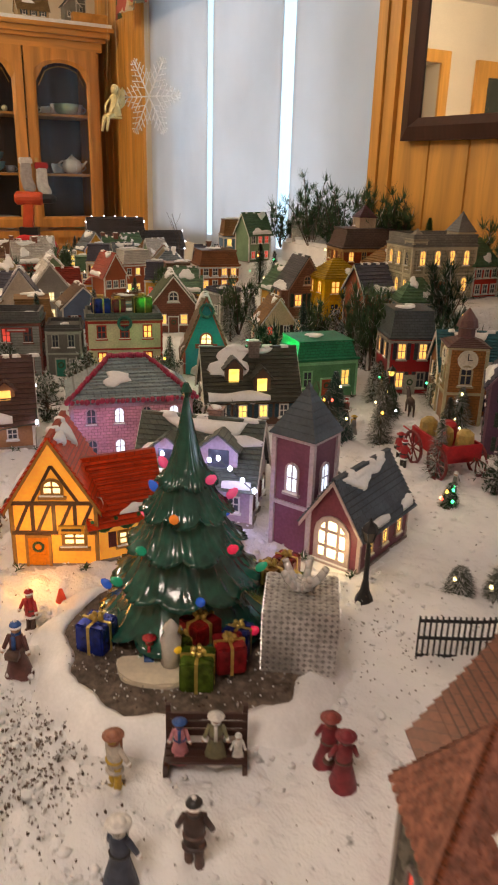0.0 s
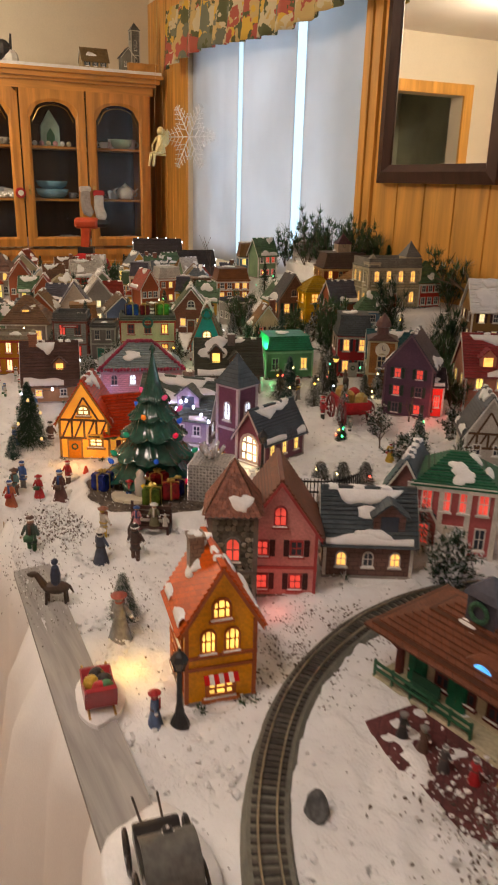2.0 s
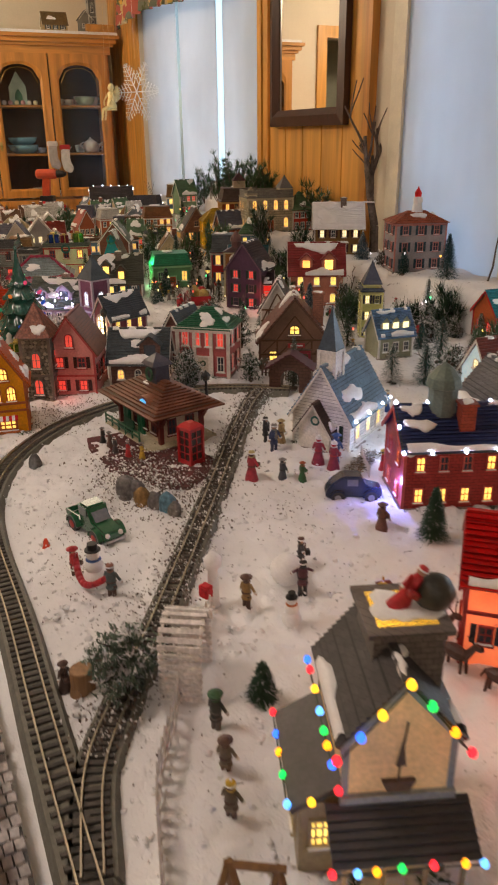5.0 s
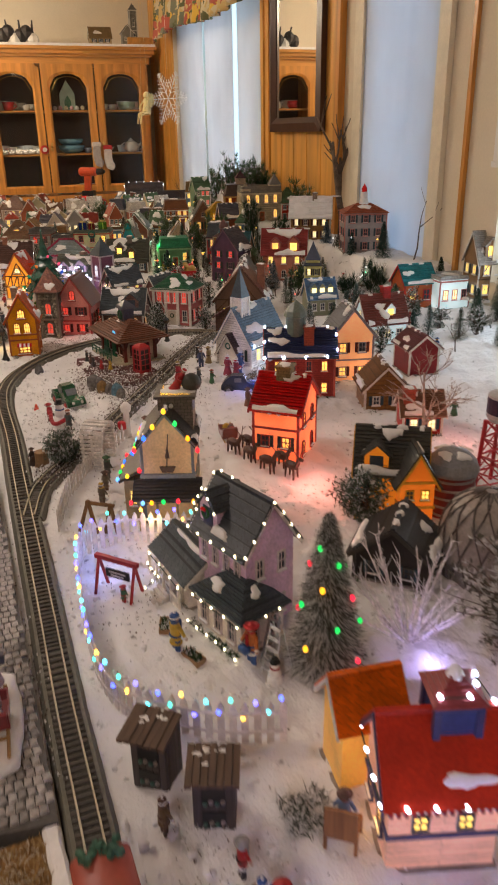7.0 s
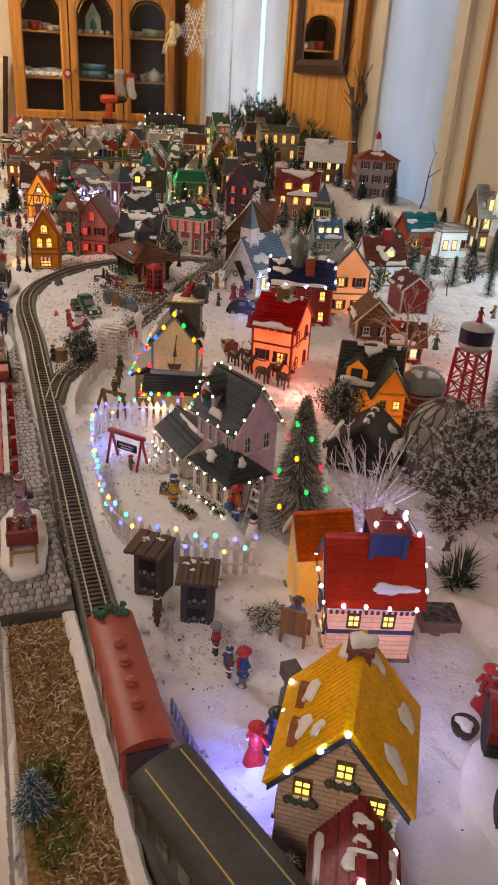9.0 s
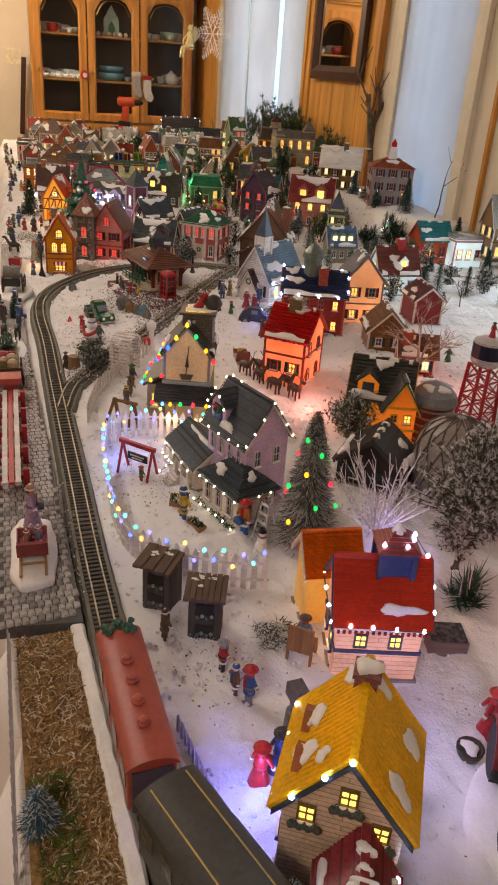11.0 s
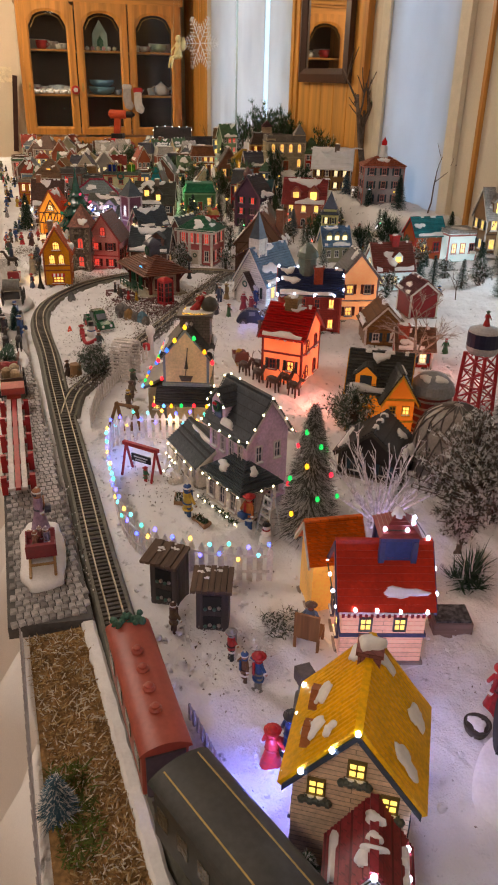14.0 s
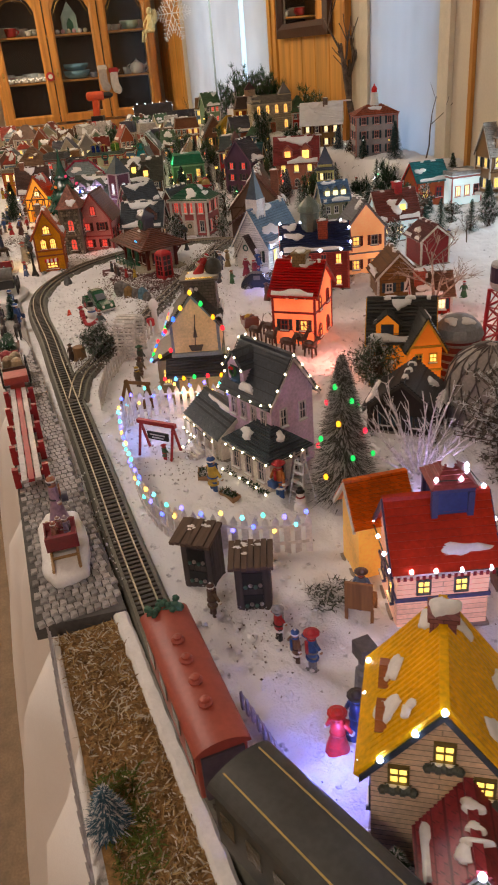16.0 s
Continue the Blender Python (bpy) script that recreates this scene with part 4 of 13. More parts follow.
            dm = Matrix.Translation((du * w, yy - 0.001, zz))
        else:
            yy = d * (0.5 + du)
            zz = wh + rh * dv - 0.004
            dm = Matrix.Translation((w / 2 * (1 - dv) + 0.001, yy, zz)) @ Matrix.Rotation(math.pi / 2, 4, "Z")
        bm = B()
        prism(bm, [(-dw / 2, 0), (dw / 2, 0), (dw / 2, dh * 0.6), (0, dh), (-dw / 2, dh * 0.6)], 0, dw * 1.3)
        bmesh.ops.recalc_face_normals(bm, faces=bm.faces)
        dob = part("dormer", bm, wm, e, loc=dm)
        bm = B()
        for s in (1, -1):
            roof_slab(bm, dw * 1.5, -0.003, dh * 0.6 - 0.002, dw / 2, dh, 0.0025, 3, 0, lambda a, b, c, s=s: (s * (b - dw / 2), dw * 0.62 + a * s, c))
        part("dormer_roof", bm, rm, dob)
        bm = B()
        box(bm, -dw * 0.28, dw * 0.28, -0.0012, -0.0002, dh * 0.12, dh * 0.6)
        part("pane", bm, LIT[lit], dob)
    if snow:
        bm = B()
        for k in range(snow):
            pl = planes[k % len(planes)] if k else planes[0]
            c, u, v, n, su, sv = pl
            if kind == "gable" and rng.random() < 0.8:
                drift(bm, rng, pl, th * 1.1, rng.random() < 0.6)
                continue
            at = c + u * rng.uniform(-0.65, 0.65) * su + v * rng.uniform(-0.6, 0.55) * sv + n * (th * 0.9)
            f = rng.uniform(0.26, 0.44) if snow < 4 else rng.uniform(0.32, 0.58)
            patch(bm, rng, at, u, v, n, su * f, sv * f * rng.uniform(0.7, 1.3), 0.0042)
        bmesh.ops.recalc_face_normals(bm, faces=bm.faces)
        parts("snow_patch", bm, ROOFSNOW, e, smooth=True)
        if kind == "gable" and base and dress:
            bm = B()
            for pl in planes:
                eave_snow(bm, rng, pl, th * 1.2)
            if bm.verts:
                bmesh.ops.recalc_face_normals(bm, faces=bm.faces)
                parts("eave_snow", bm, ROOFSNOW, e, "snow caught along the eaves", smooth=True)
            else:
                bm.free()
    if base and dress:
        # corner boards and a toothed cornice
        bm = B()
        for sx in (-1, 1):
            for yy in (0.0, d):
                box(bm, sx * w / 2 - 0.0028, sx * w / 2 + 0.0016, yy - 0.0016, yy + 0.0028, 0.005, wh - 0.002) if sx > 0 else box(bm, sx * w / 2 - 0.0016, sx * w / 2 + 0.0028, yy - 0.0016, yy + 0.0028, 0.005, wh - 0.002)
        if kind != "gable" or axis == "x":
            box(bm, -w / 2 - 0.0012, w / 2 + 0.0012, -0.0013, 0.0, wh - 0.009, wh - 0.003)
            for q in range(int(w / 0.006)):
                uu = -w / 2 + 0.006 * (q + 0.5)
                box(bm, uu - 0.0014, uu + 0.0014, -0.0034, -0.0012, wh - 0.0075, wh - 0.0035)
        if kind != "gable" or axis == "y":
            for sx in (-1, 1):
                box(bm, min(sx * w / 2, sx * (w / 2 + 0.0013)), max(sx * w / 2, sx * (w / 2 + 0.0013)), -0.001, d + 0.001, wh - 0.009, wh - 0.003)
                for q in range(int(d / 0.006)):
                    vv = 0.006 * (q + 0.5)
                    box(bm, min(sx * (w / 2 + 0.0012), sx * (w / 2 + 0.0034)), max(sx * (w / 2 + 0.0012), sx * (w / 2 + 0.0034)), vv - 0.0014, vv + 0.0014, wh - 0.0075, wh - 0.0035)
        part("wall_trim", bm, tm, e)
    if timber:
        bm = B()
        t = 0.0022
        tm2 = 0.0015
        zt = wh
        hw = w / 2 if axis == "y" else w / 2
        for q in range(5):
            xx = -hw + 2 * hw * q / 4
            box(bm, xx - t, xx + t, -tm2, 0.0, wh * 0.55, wh)
        box(bm, -hw, hw, -tm2 - 0.0006, 0.0, wh * 0.53, wh * 0.53 + 2 * t)
        box(bm, -hw, hw, -tm2 - 0.0006, 0.0, wh - t, wh + t)
        if axis == "y":
            for s in (1, -1):
                prism(bm, [(s * hw * 0.55, wh), (s * hw * 0.55 + 2 * t, wh), (t, wh + rh * 0.6), (-t, wh + rh * 0.6)], -tm2, 0)
        for q in range(4):
            xx = -hw + 2 * hw * q / 4
            prism(bm, [(xx + t, wh * 0.56), (xx + 3 * t, wh * 0.56), (xx + hw / 2 - t, wh - t), (xx + hw / 2 - 3 * t, wh - t)], -tm2 * 0.8, 0)
        bmesh.ops.recalc_face_normals(bm, faces=bm.faces)
        parts("timber", bm, ceramic((0.09, 0.05, 0.03)), e, "dark brown timber")
    if garland:
        bm = B()
        for q in range(3):
            for i in range(9):
                u = -w / 2 + w * (q + i / 8) / 3
                sag = 0.012 * math.sin(math.pi * i / 8)
                blob(bm, (u, -0.004, wh - 0.003 - sag), 0.0035, 0, 6)
        part("garland", bm, ceramic((0.05, 0.13, 0.05)), e, "dark green garland")
    if base and dress:
        # shrubs along the front and snow lying along the ridge
        bm = B()
        for q in range(rng.randrange(3, 6)):
            u = rng.choice((-1, 1)) * w * rng.uniform(0.22, 0.52)
            r = rng.uniform(0.005, 0.009)
            for i in range(26):
                dd = Vector((rng.gauss(0, 1), rng.gauss(0, 1), rng.gauss(0.5, 0.7))).normalized() * r * rng.uniform(0.8, 1.5)
                c = Vector((u, -0.008 - rng.random() * 0.004, r * 0.6))
                sd = Vector((-dd.y, dd.x, 0)) * 0.22
                bm.faces.new((bm.verts.new(c - sd), bm.verts.new(c + sd), bm.verts.new(c + dd))).material_index = 1 if rng.random() < 0.3 else 0
        part("shrub", bm, [SHRUB, ROOFSNOW], e, "dark snowy shrubs along the wall")
        if kind == "gable" and snow:
            bm = B()
            L = (w if axis == "x" else d)
            t = rng.uniform(-0.5, -0.2)
            while t < 0.5:
                ln = rng.uniform(0.08, 0.22)
                c = Vector((L * (t + ln / 2), d / 2, wh + rh + th * 1.3)) if axis == "x" else Vector((0, d / 2 + L * (t + ln / 2), wh + rh + th * 1.3))
                uu = Vector((1, 0, 0)) if axis == "x" else Vector((0, 1, 0))
                vv = Vector((0, 1, 0)) if axis == "x" else Vector((1, 0, 0))
                patch(bm, rng, c - Vector((0, 0, 0.003)), uu, vv, (0, 0, 1), L * ln / 2, rng.uniform(0.004, 0.008), 0.005)
                t += ln + rng.uniform(0.04, 0.3)
            tagged(part("snow_ridge", bm, ROOFSNOW, e, smooth=True), kind="stuff")
        if door:
            bm = B()
            for i in range(14):
                a = 2 * math.pi * i / 14
                blob(bm, (door[0] * w + 0.0055 * math.cos(a), -0.0045, door[2] * 0.72 + 0.0055 * math.sin(a)), 0.0018, 0, 5)
            part("wreath", bm, SHRUB, e, "small green door wreath")
    if base:
        bm = B()
        k = 26
        ring0, ring1 = [], []
        for i in range(k):
            a = 2 * math.pi * i / k
            f = 1 + 0.08 * math.sin(3 * a + rng.uniform(0, 1)) + 0.05 * math.sin(7 * a)
            cx, cy = math.cos(a), math.sin(a)
            s = max(abs(cx), abs(cy))
            px, py = (w / 2 + 0.014) * cx / s ** 0.6 * f, d / 2 + (d / 2 + 0.014) * cy / s ** 0.6 * f
            ring0.append(bm.verts.new((px * 1.04, d / 2 + (py - d / 2) * 1.04, -0.006)))
            ring1.append(bm.verts.new((px, py, 0.003)))
        for i in range(k):
            bm.faces.new((ring0[i], ring0[(i + 1) % k], ring1[(i + 1) % k], ring1[i]))
        bm.faces.new(ring1)
        part("snow_base", bm, ROOFSNOW, e, smooth=False)
    return e


def tower(e, x, y, w, h, wallm, roofm, trimm, rh, wins=1, lit="d", clock=False, steps=8, belfry=False, flare=0.006):
    """A square tower with a pointed roof, as parts of the house e."""
    bm = B()
    box(bm, x - w / 2, x + w / 2, y - w / 2, y + w / 2, -0.003, h)
    t = part("tower", bm, wallm, e)
    bm = B()
    for zz in (h * 0.40, h - 0.006):
        box(bm, x - w / 2 - 0.003, x + w / 2 + 0.003, y - w / 2 - 0.003, y + w / 2 + 0.003, zz, zz + 0.005)
    for sx in (-1, 1):
        for sy in (-1, 1):
            box(bm, x + sx * w / 2 - 0.003, x + sx * w / 2 + 0.003, y + sy * w / 2 - 0.003, y + sy * w / 2 + 0.003, 0, h - 0.0065)
    parts("cornice", bm, trimm, t)
    bm = B()
    prev = None
    for i in range(steps + 1):
        k = i / steps
        for lift in ((0, 0.0012) if i < steps else (0,)):
            r = max(0.0008, (w / 2 + flare) * (1 - k) ** 1.08)
            ring = [bm.verts.new((x + a * r, y + b * r, h - 0.001 + rh * k + lift)) for a, b in ((-1, -1), (1, -1), (1, 1), (-1, 1))]
            if prev:
                for q in range(4):
                    bm.faces.new((prev[q], prev[(q + 1) % 4], ring[(q + 1) % 4], ring[q]))
            else:
                bm.faces.new(ring[::-1])
            prev = ring
    bm.faces.new(prev)
    part("tower_roof", bm, roofm, t)
    for f, (dx, dy, a) in {"f": (0, -w / 2, 0), "r": (w / 2, 0, math.pi / 2), "l": (-w / 2, 0, -math.pi / 2)}.items():
        m = Matrix.Translation((x + dx, y + dy, 0)) @ Matrix.Rotation(a, 4, "Z")
        for i in range(wins):
            window(t, m, 0, h * (0.52 + 0.0 if wins == 1 else 0.12 + 0.8 * i / wins), w * 0.36, h * 0.26 if wins == 1 else h * 0.5 / wins, LIT[lit], trimm, True)
        if clock:
            bm = B()
            lathe(bm, [(w * 0.27, 0.0), (w * 0.27, 0.003), (w * 0.22, 0.003), (w * 0.22, 0.0015)], 20, 0, m @ Matrix.Translation((0, 0, h * 0.84)) @ Matrix.Rotation(math.pi / 2, 4, "X"))
            c = part("clock", bm, ceramic((0.75, 0.72, 0.62)), t, "pale round clock face")
            bm = B()
            box(bm, -0.0007, 0.0007, -0.0032, -0.0022, h * 0.84, h * 0.84 + w * 0.18)
            box(bm, 0, w * 0.13, -0.0032, -0.0022, h * 0.84 - 0.0007, h * 0.84 + 0.0007)
            part("clock_hand", bm, BLACK, c, loc=m)
    return t


def cap_patch(e, x, y, z, u, v, n, su, sv, seed):
    bm = B()
    patch(bm, random.Random(seed), (x, y, z), u, v, n, su, sv, 0.004)
    return part("snow_patch", bm, ROOFSNOW, e, smooth=True)

# ---- the houses, nearest rows first ----
RED_R, GREY_R, BROWN_R, DARK_R = (0.42, 0.075, 0.035), (0.13, 0.15, 0.16), (0.17, 0.07, 0.045), (0.05, 0.055, 0.065)
H = {}
# shop walls: the orange glow is emission put into the paint
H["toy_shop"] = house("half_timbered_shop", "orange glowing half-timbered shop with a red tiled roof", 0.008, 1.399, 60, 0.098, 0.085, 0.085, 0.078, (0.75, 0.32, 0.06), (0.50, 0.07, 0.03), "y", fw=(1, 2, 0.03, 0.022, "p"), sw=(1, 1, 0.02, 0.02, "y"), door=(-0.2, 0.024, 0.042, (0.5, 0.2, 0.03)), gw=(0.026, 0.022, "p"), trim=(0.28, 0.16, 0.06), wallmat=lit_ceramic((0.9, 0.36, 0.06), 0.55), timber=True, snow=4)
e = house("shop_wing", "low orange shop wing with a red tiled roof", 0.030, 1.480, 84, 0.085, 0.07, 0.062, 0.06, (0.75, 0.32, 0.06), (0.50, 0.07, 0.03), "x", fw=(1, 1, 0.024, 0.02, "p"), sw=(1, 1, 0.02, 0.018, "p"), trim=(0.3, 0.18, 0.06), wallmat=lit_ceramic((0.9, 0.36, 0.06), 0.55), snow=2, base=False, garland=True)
H["church"] = house("village_chapel", "plum coloured chapel with slate roof and a lit arched doorway", 0.172, 1.685, 20, 0.074, 0.125, 0.058, 0.055, (0.16, 0.055, 0.075), (0.085, 0.10, 0.12), "y", sw=(1, 3, 0.016, 0.032, "y", True), trim=(0.42, 0.34, 0.33), snow=5)
window(H["church"], FACES["f"](0.074, 0.125), 0.0, 0.006, 0.05, 0.062, glow((1.0, 0.8, 0.42), 4.0), ceramic((0.42, 0.34, 0.33)), True, (2, 2))
tower(H["church"], -0.062, 0.028, 0.055, 0.155, ceramic((0.17, 0.07, 0.11)), ceramic((0.07, 0.085, 0.10)), ceramic((0.48, 0.42, 0.46)), 0.062, 1, "c")
cap_patch(H["church"], -0.062, 0.016, 0.178, (1, 0, 0), (0, 0.55, 1), (0, -1, 0.5), 0.016, 0.022, 3)
H["pink"] = house("pink_brick_house", "pink brick house with slate roof edged in red tinsel", -0.260, 1.622, 72, 0.19, 0.13, 0.105, 0.055, (0.58, 0.30, 0.33), (0.25, 0.30, 0.31), "x", "hip", fw=(2, 4, 0.017, 0.028, "c", True), sw=(2, 2, 0.017, 0.028, "p", True), trim=(0.35, 0.24, 0.26), snow=2, pat="brick", psize=0.005)
bm = B()
rng = random.Random(5)
pts = [(-0.102, -0.007, 0.108), (0.102, -0.007, 0.108), (0.03, 0.065, 0.163), (-0.03, 0.065, 0.163), (-0.102, -0.007, 0.108)]
for a, b in zip(pts, pts[1:]):
    a, b = Vector(a), Vector(b)
    for i in range(26):
        q = a.lerp(b, i / 26)
        blob(bm, q + Vector((rng.uniform(-1, 1), rng.uniform(-1, 1), rng.uniform(-1, 1))) * 0.001, 0.0042 + rng.uniform(-0.001, 0.001), 0, 5)
part("tinsel", bm, surface("red_tinsel", (0.30, 0.02, 0.06), 0.35, 0.3, 90), H["pink"], "dark red tinsel along the roof edges")
H["brown_left"] = house("brown_cottage", "brown cottage with a steep dark tiled roof", -0.416, 1.44, 74, 0.13, 0.11, 0.055, 0.09, (0.30, 0.17, 0.10), (0.11, 0.065, 0.055), "x", fw=(1, 2, 0.018, 0.02, "w"), sw=(1, 2, 0.018, 0.02, "w"), dorm=((0.18, 0.3, 0.03, 0.036, "w"),), snow=2, chim=(-0.3, 0.5, 0.02, 1.2, (0.3, 0.15, 0.1)))
H["lights_house"] = house("cottage_with_lights", "grey-green snow-roofed cottage strung with white lights", -0.02, 1.60, 46, 0.16, 0.1, 0.062, 0.07, (0.32, 0.26, 0.30), (0.13, 0.15, 0.13), "x", fw=(1, 4, 0.018, 0.024, "d"), sw=(1, 2, 0.018, 0.024, "c"), dorm=((-0.25, 0.2, 0.04, 0.045, "d"), (0.2, 0.2, 0.05, 0.055, "d")), snow=6, chim=(0.1, 0.6, 0.018, 1.15, (0.35, 0.25, 0.22)))
H["green"] = house("green_mansard_shop", "green shop with mansard roof lit by green light", -0.392, 2.122, 76, 0.14, 0.11, 0.085, 0.04, (0.10, 0.22, 0.12), (0.04, 0.20, 0.11), "x", "mansard", fw=(1, 3, 0.022, 0.036, "w"), sw=(1, 2, 0.022, 0.034, "y"), door=(0, 0.022, 0.045, (0.3, 0.08, 0.05)), dorm=((-0.25, 0, 0.032, 0.034, "w"), (0.25, 0, 0.032, 0.034, "w")), trim=(0.25, 0.45, 0.28), snow=1)
H["dark"] = house("dark_timber_inn", "dark timber inn with snow-laden roof and yellow windows", -0.31, 1.885, 68, 0.17, 0.12, 0.06, 0.078, (0.10, 0.06, 0.045), (0.075, 0.075, 0.06), "x", fw=(1, 4, 0.018, 0.026, "y"), sw=(2, 1, 0.024, 0.028, "y", True), dorm=((-0.2, 0.3, 0.034, 0.05, "y"), (0.1, 0.1, 0.032, 0.05, "y")), snow=4, gw=(0.034, 0.036, "y"), chim=(0.05, 0.45, 0.02, 1.15, (0.2, 0.16, 0.14)))
H["teal"] = house("toy_store", "teal toy store with a steep gable and red trim", -0.667, 1.989, 63, 0.1, 0.1, 0.06, 0.12, (0.05, 0.20, 0.26), (0.15, 0.10, 0.07), "y", fw=(1, 2, 0.022, 0.03, "d"), door=(0, 0.026, 0.05, (0.12, 0.06, 0.03)), gw=(0.03, 0.03, "p"), trim=(0.32, 0.10, 0.08), snow=3)
H["white"] = house("white_shop", "cream shop with green gifts on its flat roof and red trim", -0.785, 1.841, 70, 0.17, 0.11, 0.125, 0.014, (0.55, 0.50, 0.36), (0.12, 0.13, 0.12), "x", "flat", fw=(2, 3, 0.022, 0.032, "w"), sw=(2, 2, 0.02, 0.03, "w"), door=(0, 0.024, 0.046, (0.3, 0.05, 0.04)), trim=(0.33, 0.06, 0.05), snow=1, band=(0.055, 0.118))
H["grey"] = house("grey_store", "grey store front with red lit windows and a curved sign board", -0.834, 1.609, 66, 0.1, 0.09, 0.13, 0.022, (0.27, 0.28, 0.27), (0.12, 0.12, 0.12), "x", "flat", fw=(2, 2, 0.02, 0.034, "r"), sw=(2, 2, 0.018, 0.03, "r"), trim=(0.16, 0.07, 0.06), snow=1, band=(0.055,), pat="siding", psize=0.006)
house("narrow_store", "narrow dark store with a green door", -0.80, 1.70, 66, 0.075, 0.09, 0.11, 0.012, (0.13, 0.12, 0.115), (0.1, 0.1, 0.1), "x", "flat", fw=(2, 2, 0.016, 0.03, "d"), door=(-0.1, 0.02, 0.045, (0.04, 0.16, 0.12)), trim=(0.3, 0.3, 0.27), snow=1, band=(0.055,))
H["barn"] = house("round_roofed_barn", "brick hall with a green barrel roof", -1.12, 2.14, 66, 0.13, 0.15, 0.085, 0.08, (0.20, 0.085, 0.06), (0.09, 0.12, 0.075), "y", fw=(1, 2, 0.022, 0.03, "w"), door=(0, 0.026, 0.05, (0.15, 0.06, 0.04)), gw=(0.03, 0.03, "d"), snow=3, pat="brick", psize=0.006)
H["clock"] = house("clock_tower_hall", "brick town hall with a clock tower and slate cap", -0.155, 2.30, 54, 0.13, 0.11, 0.10, 0.06, (0.30, 0.13, 0.06), (0.055, 0.14, 0.16), "x", fw=(2, 3, 0.017, 0.03, "d"), sw=(2, 2, 0.017, 0.03, "w"), snow=3, pat="brick", psize=0.005)
tower(H["clock"], -0.03, -0.02, 0.07, 0.155, ceramic((0.33, 0.16, 0.07), "brick", 0.005), ceramic((0.10, 0.06, 0.055)), ceramic((0.42, 0.38, 0.26)), 0.02, 1, "d", True)
bm = B()
lathe(bm, [(0.016, 0.16), (0.016, 0.185), (0.021, 0.187), (0.018, 0.2), (0.009, 0.212), (0.001, 0.222)], 10, 0, Matrix.Translation((-0.03, -0.02, 0)))
part("cupola", bm, ceramic((0.13, 0.075, 0.07)), H["clock"])
H["redb"] = house("red_mansard_house", "deep red town house with grey mansard roof", -0.327, 2.30, 62, 0.1, 0.1, 0.125, 0.06, (0.28, 0.035, 0.04), (0.10, 0.11, 0.12), "x", "mansard", fw=(2, 2, 0.02, 0.036, "w"), sw=(2, 2, 0.02, 0.034, "w"), door=(0.0, 0.02, 0.045, (0.35, 0.33, 0.3)), dorm=((0, 0, 0.034, 0.045, "w"),), trim=(0.36, 0.33, 0.30), snow=2)
H["yellow"] = house("yellow_toy_kiosk", "yellow toy kiosk with balcony and curved roof", -0.80, 2.50, 80, 0.12, 0.1, 0.12, 0.05, (0.60, 0.36, 0.05), (0.42, 0.28, 0.06), "x", "hip", fw=(2, 2, 0.03, 0.036, "w"), sw=(2, 2, 0.024, 0.034, "w"), trim=(0.62, 0.40, 0.05), snow=1, band=(0.055,))
H["browns"] = house("brick_bakery", "brown brick bakery with a striped awning and pointed gable", -0.889, 2.44, 76, 0.11, 0.1, 0.14, 0.085, (0.23, 0.12, 0.09), (0.10, 0.10, 0.11), "y", fw=(2, 2, 0.024, 0.036, "w"), sw=(2, 2, 0.02, 0.034, "w"), gw=(0.022, 0.026, "d"), trim=(0.30, 0.20, 0.16), snow=2, band=(0.06,), pat="brick", psize=0.006)
H["fire"] = house("red_brick_mansion", "red brick mansion with a square cupola and lit windows", -0.86, 2.64, 72, 0.17, 0.12, 0.10, 0.055, (0.24, 0.06, 0.03), (0.10, 0.07, 0.06), "x", "mansard", fw=(2, 4, 0.017, 0.03, "w", True), sw=(2, 3, 0.017, 0.03, "w"), door=(-0.1, 0.024, 0.045, (0.55, 0.4, 0.2)), trim=(0.42, 0.28, 0.14), snow=2, pat="brick", psize=0.005, band=(0.05, 0.095))
tower(H["fire"], 0, 0.06, 0.045, 0.185, ceramic((0.42, 0.34, 0.26)), ceramic((0.06, 0.03, 0.035)), ceramic((0.42, 0.34, 0.26)), 0.035, 1, "d")
H["stone"] = house("stone_opera_house", "pale stone opera house with towers and lit arch windows", -0.56, 2.62, 78, 0.19, 0.12, 0.135, 0.03, (0.42, 0.37, 0.27), (0.22, 0.21, 0.19), "x", "flat", fw=(2, 4, 0.02, 0.04, "w", True), sw=(2, 3, 0.018, 0.036, "w", True), door=(0, 0.026, 0.05, (0.32, 0.1, 0.06)), trim=(0.50, 0.45, 0.34), snow=2, pat="brick", psize=0.009, band=(0.065, 0.13))
tower(H["stone"], 0.07, 0.04, 0.045, 0.17, ceramic((0.42, 0.37, 0.27)), ceramic((0.16, 0.16, 0.16)), ceramic((0.5, 0.45, 0.34)), 0.05, 1, "d")
tower(H["stone"], -0.075, 0.02, 0.035, 0.15, ceramic((0.42, 0.37, 0.27)), ceramic((0.3, 0.27, 0.22)), ceramic((0.5, 0.45, 0.34)), 0.03, 1, "d")
H["tower"] = house("stone_tower_house", "brick house with round-topped gable beside a grey stone tower", 0.633, 1.478, 62, 0.10, 0.11, 0.10, 0.072, (0.50, 0.24, 0.23), BROWN_R, "y", fw=(2, 2, 0.018, 0.024, "r"), sw=(1, 2, 0.02, 0.034, "r"), gw=(0.018, 0.03, "r"), trim=(0.30, 0.07, 0.07), snow=0, band=(0.046,))
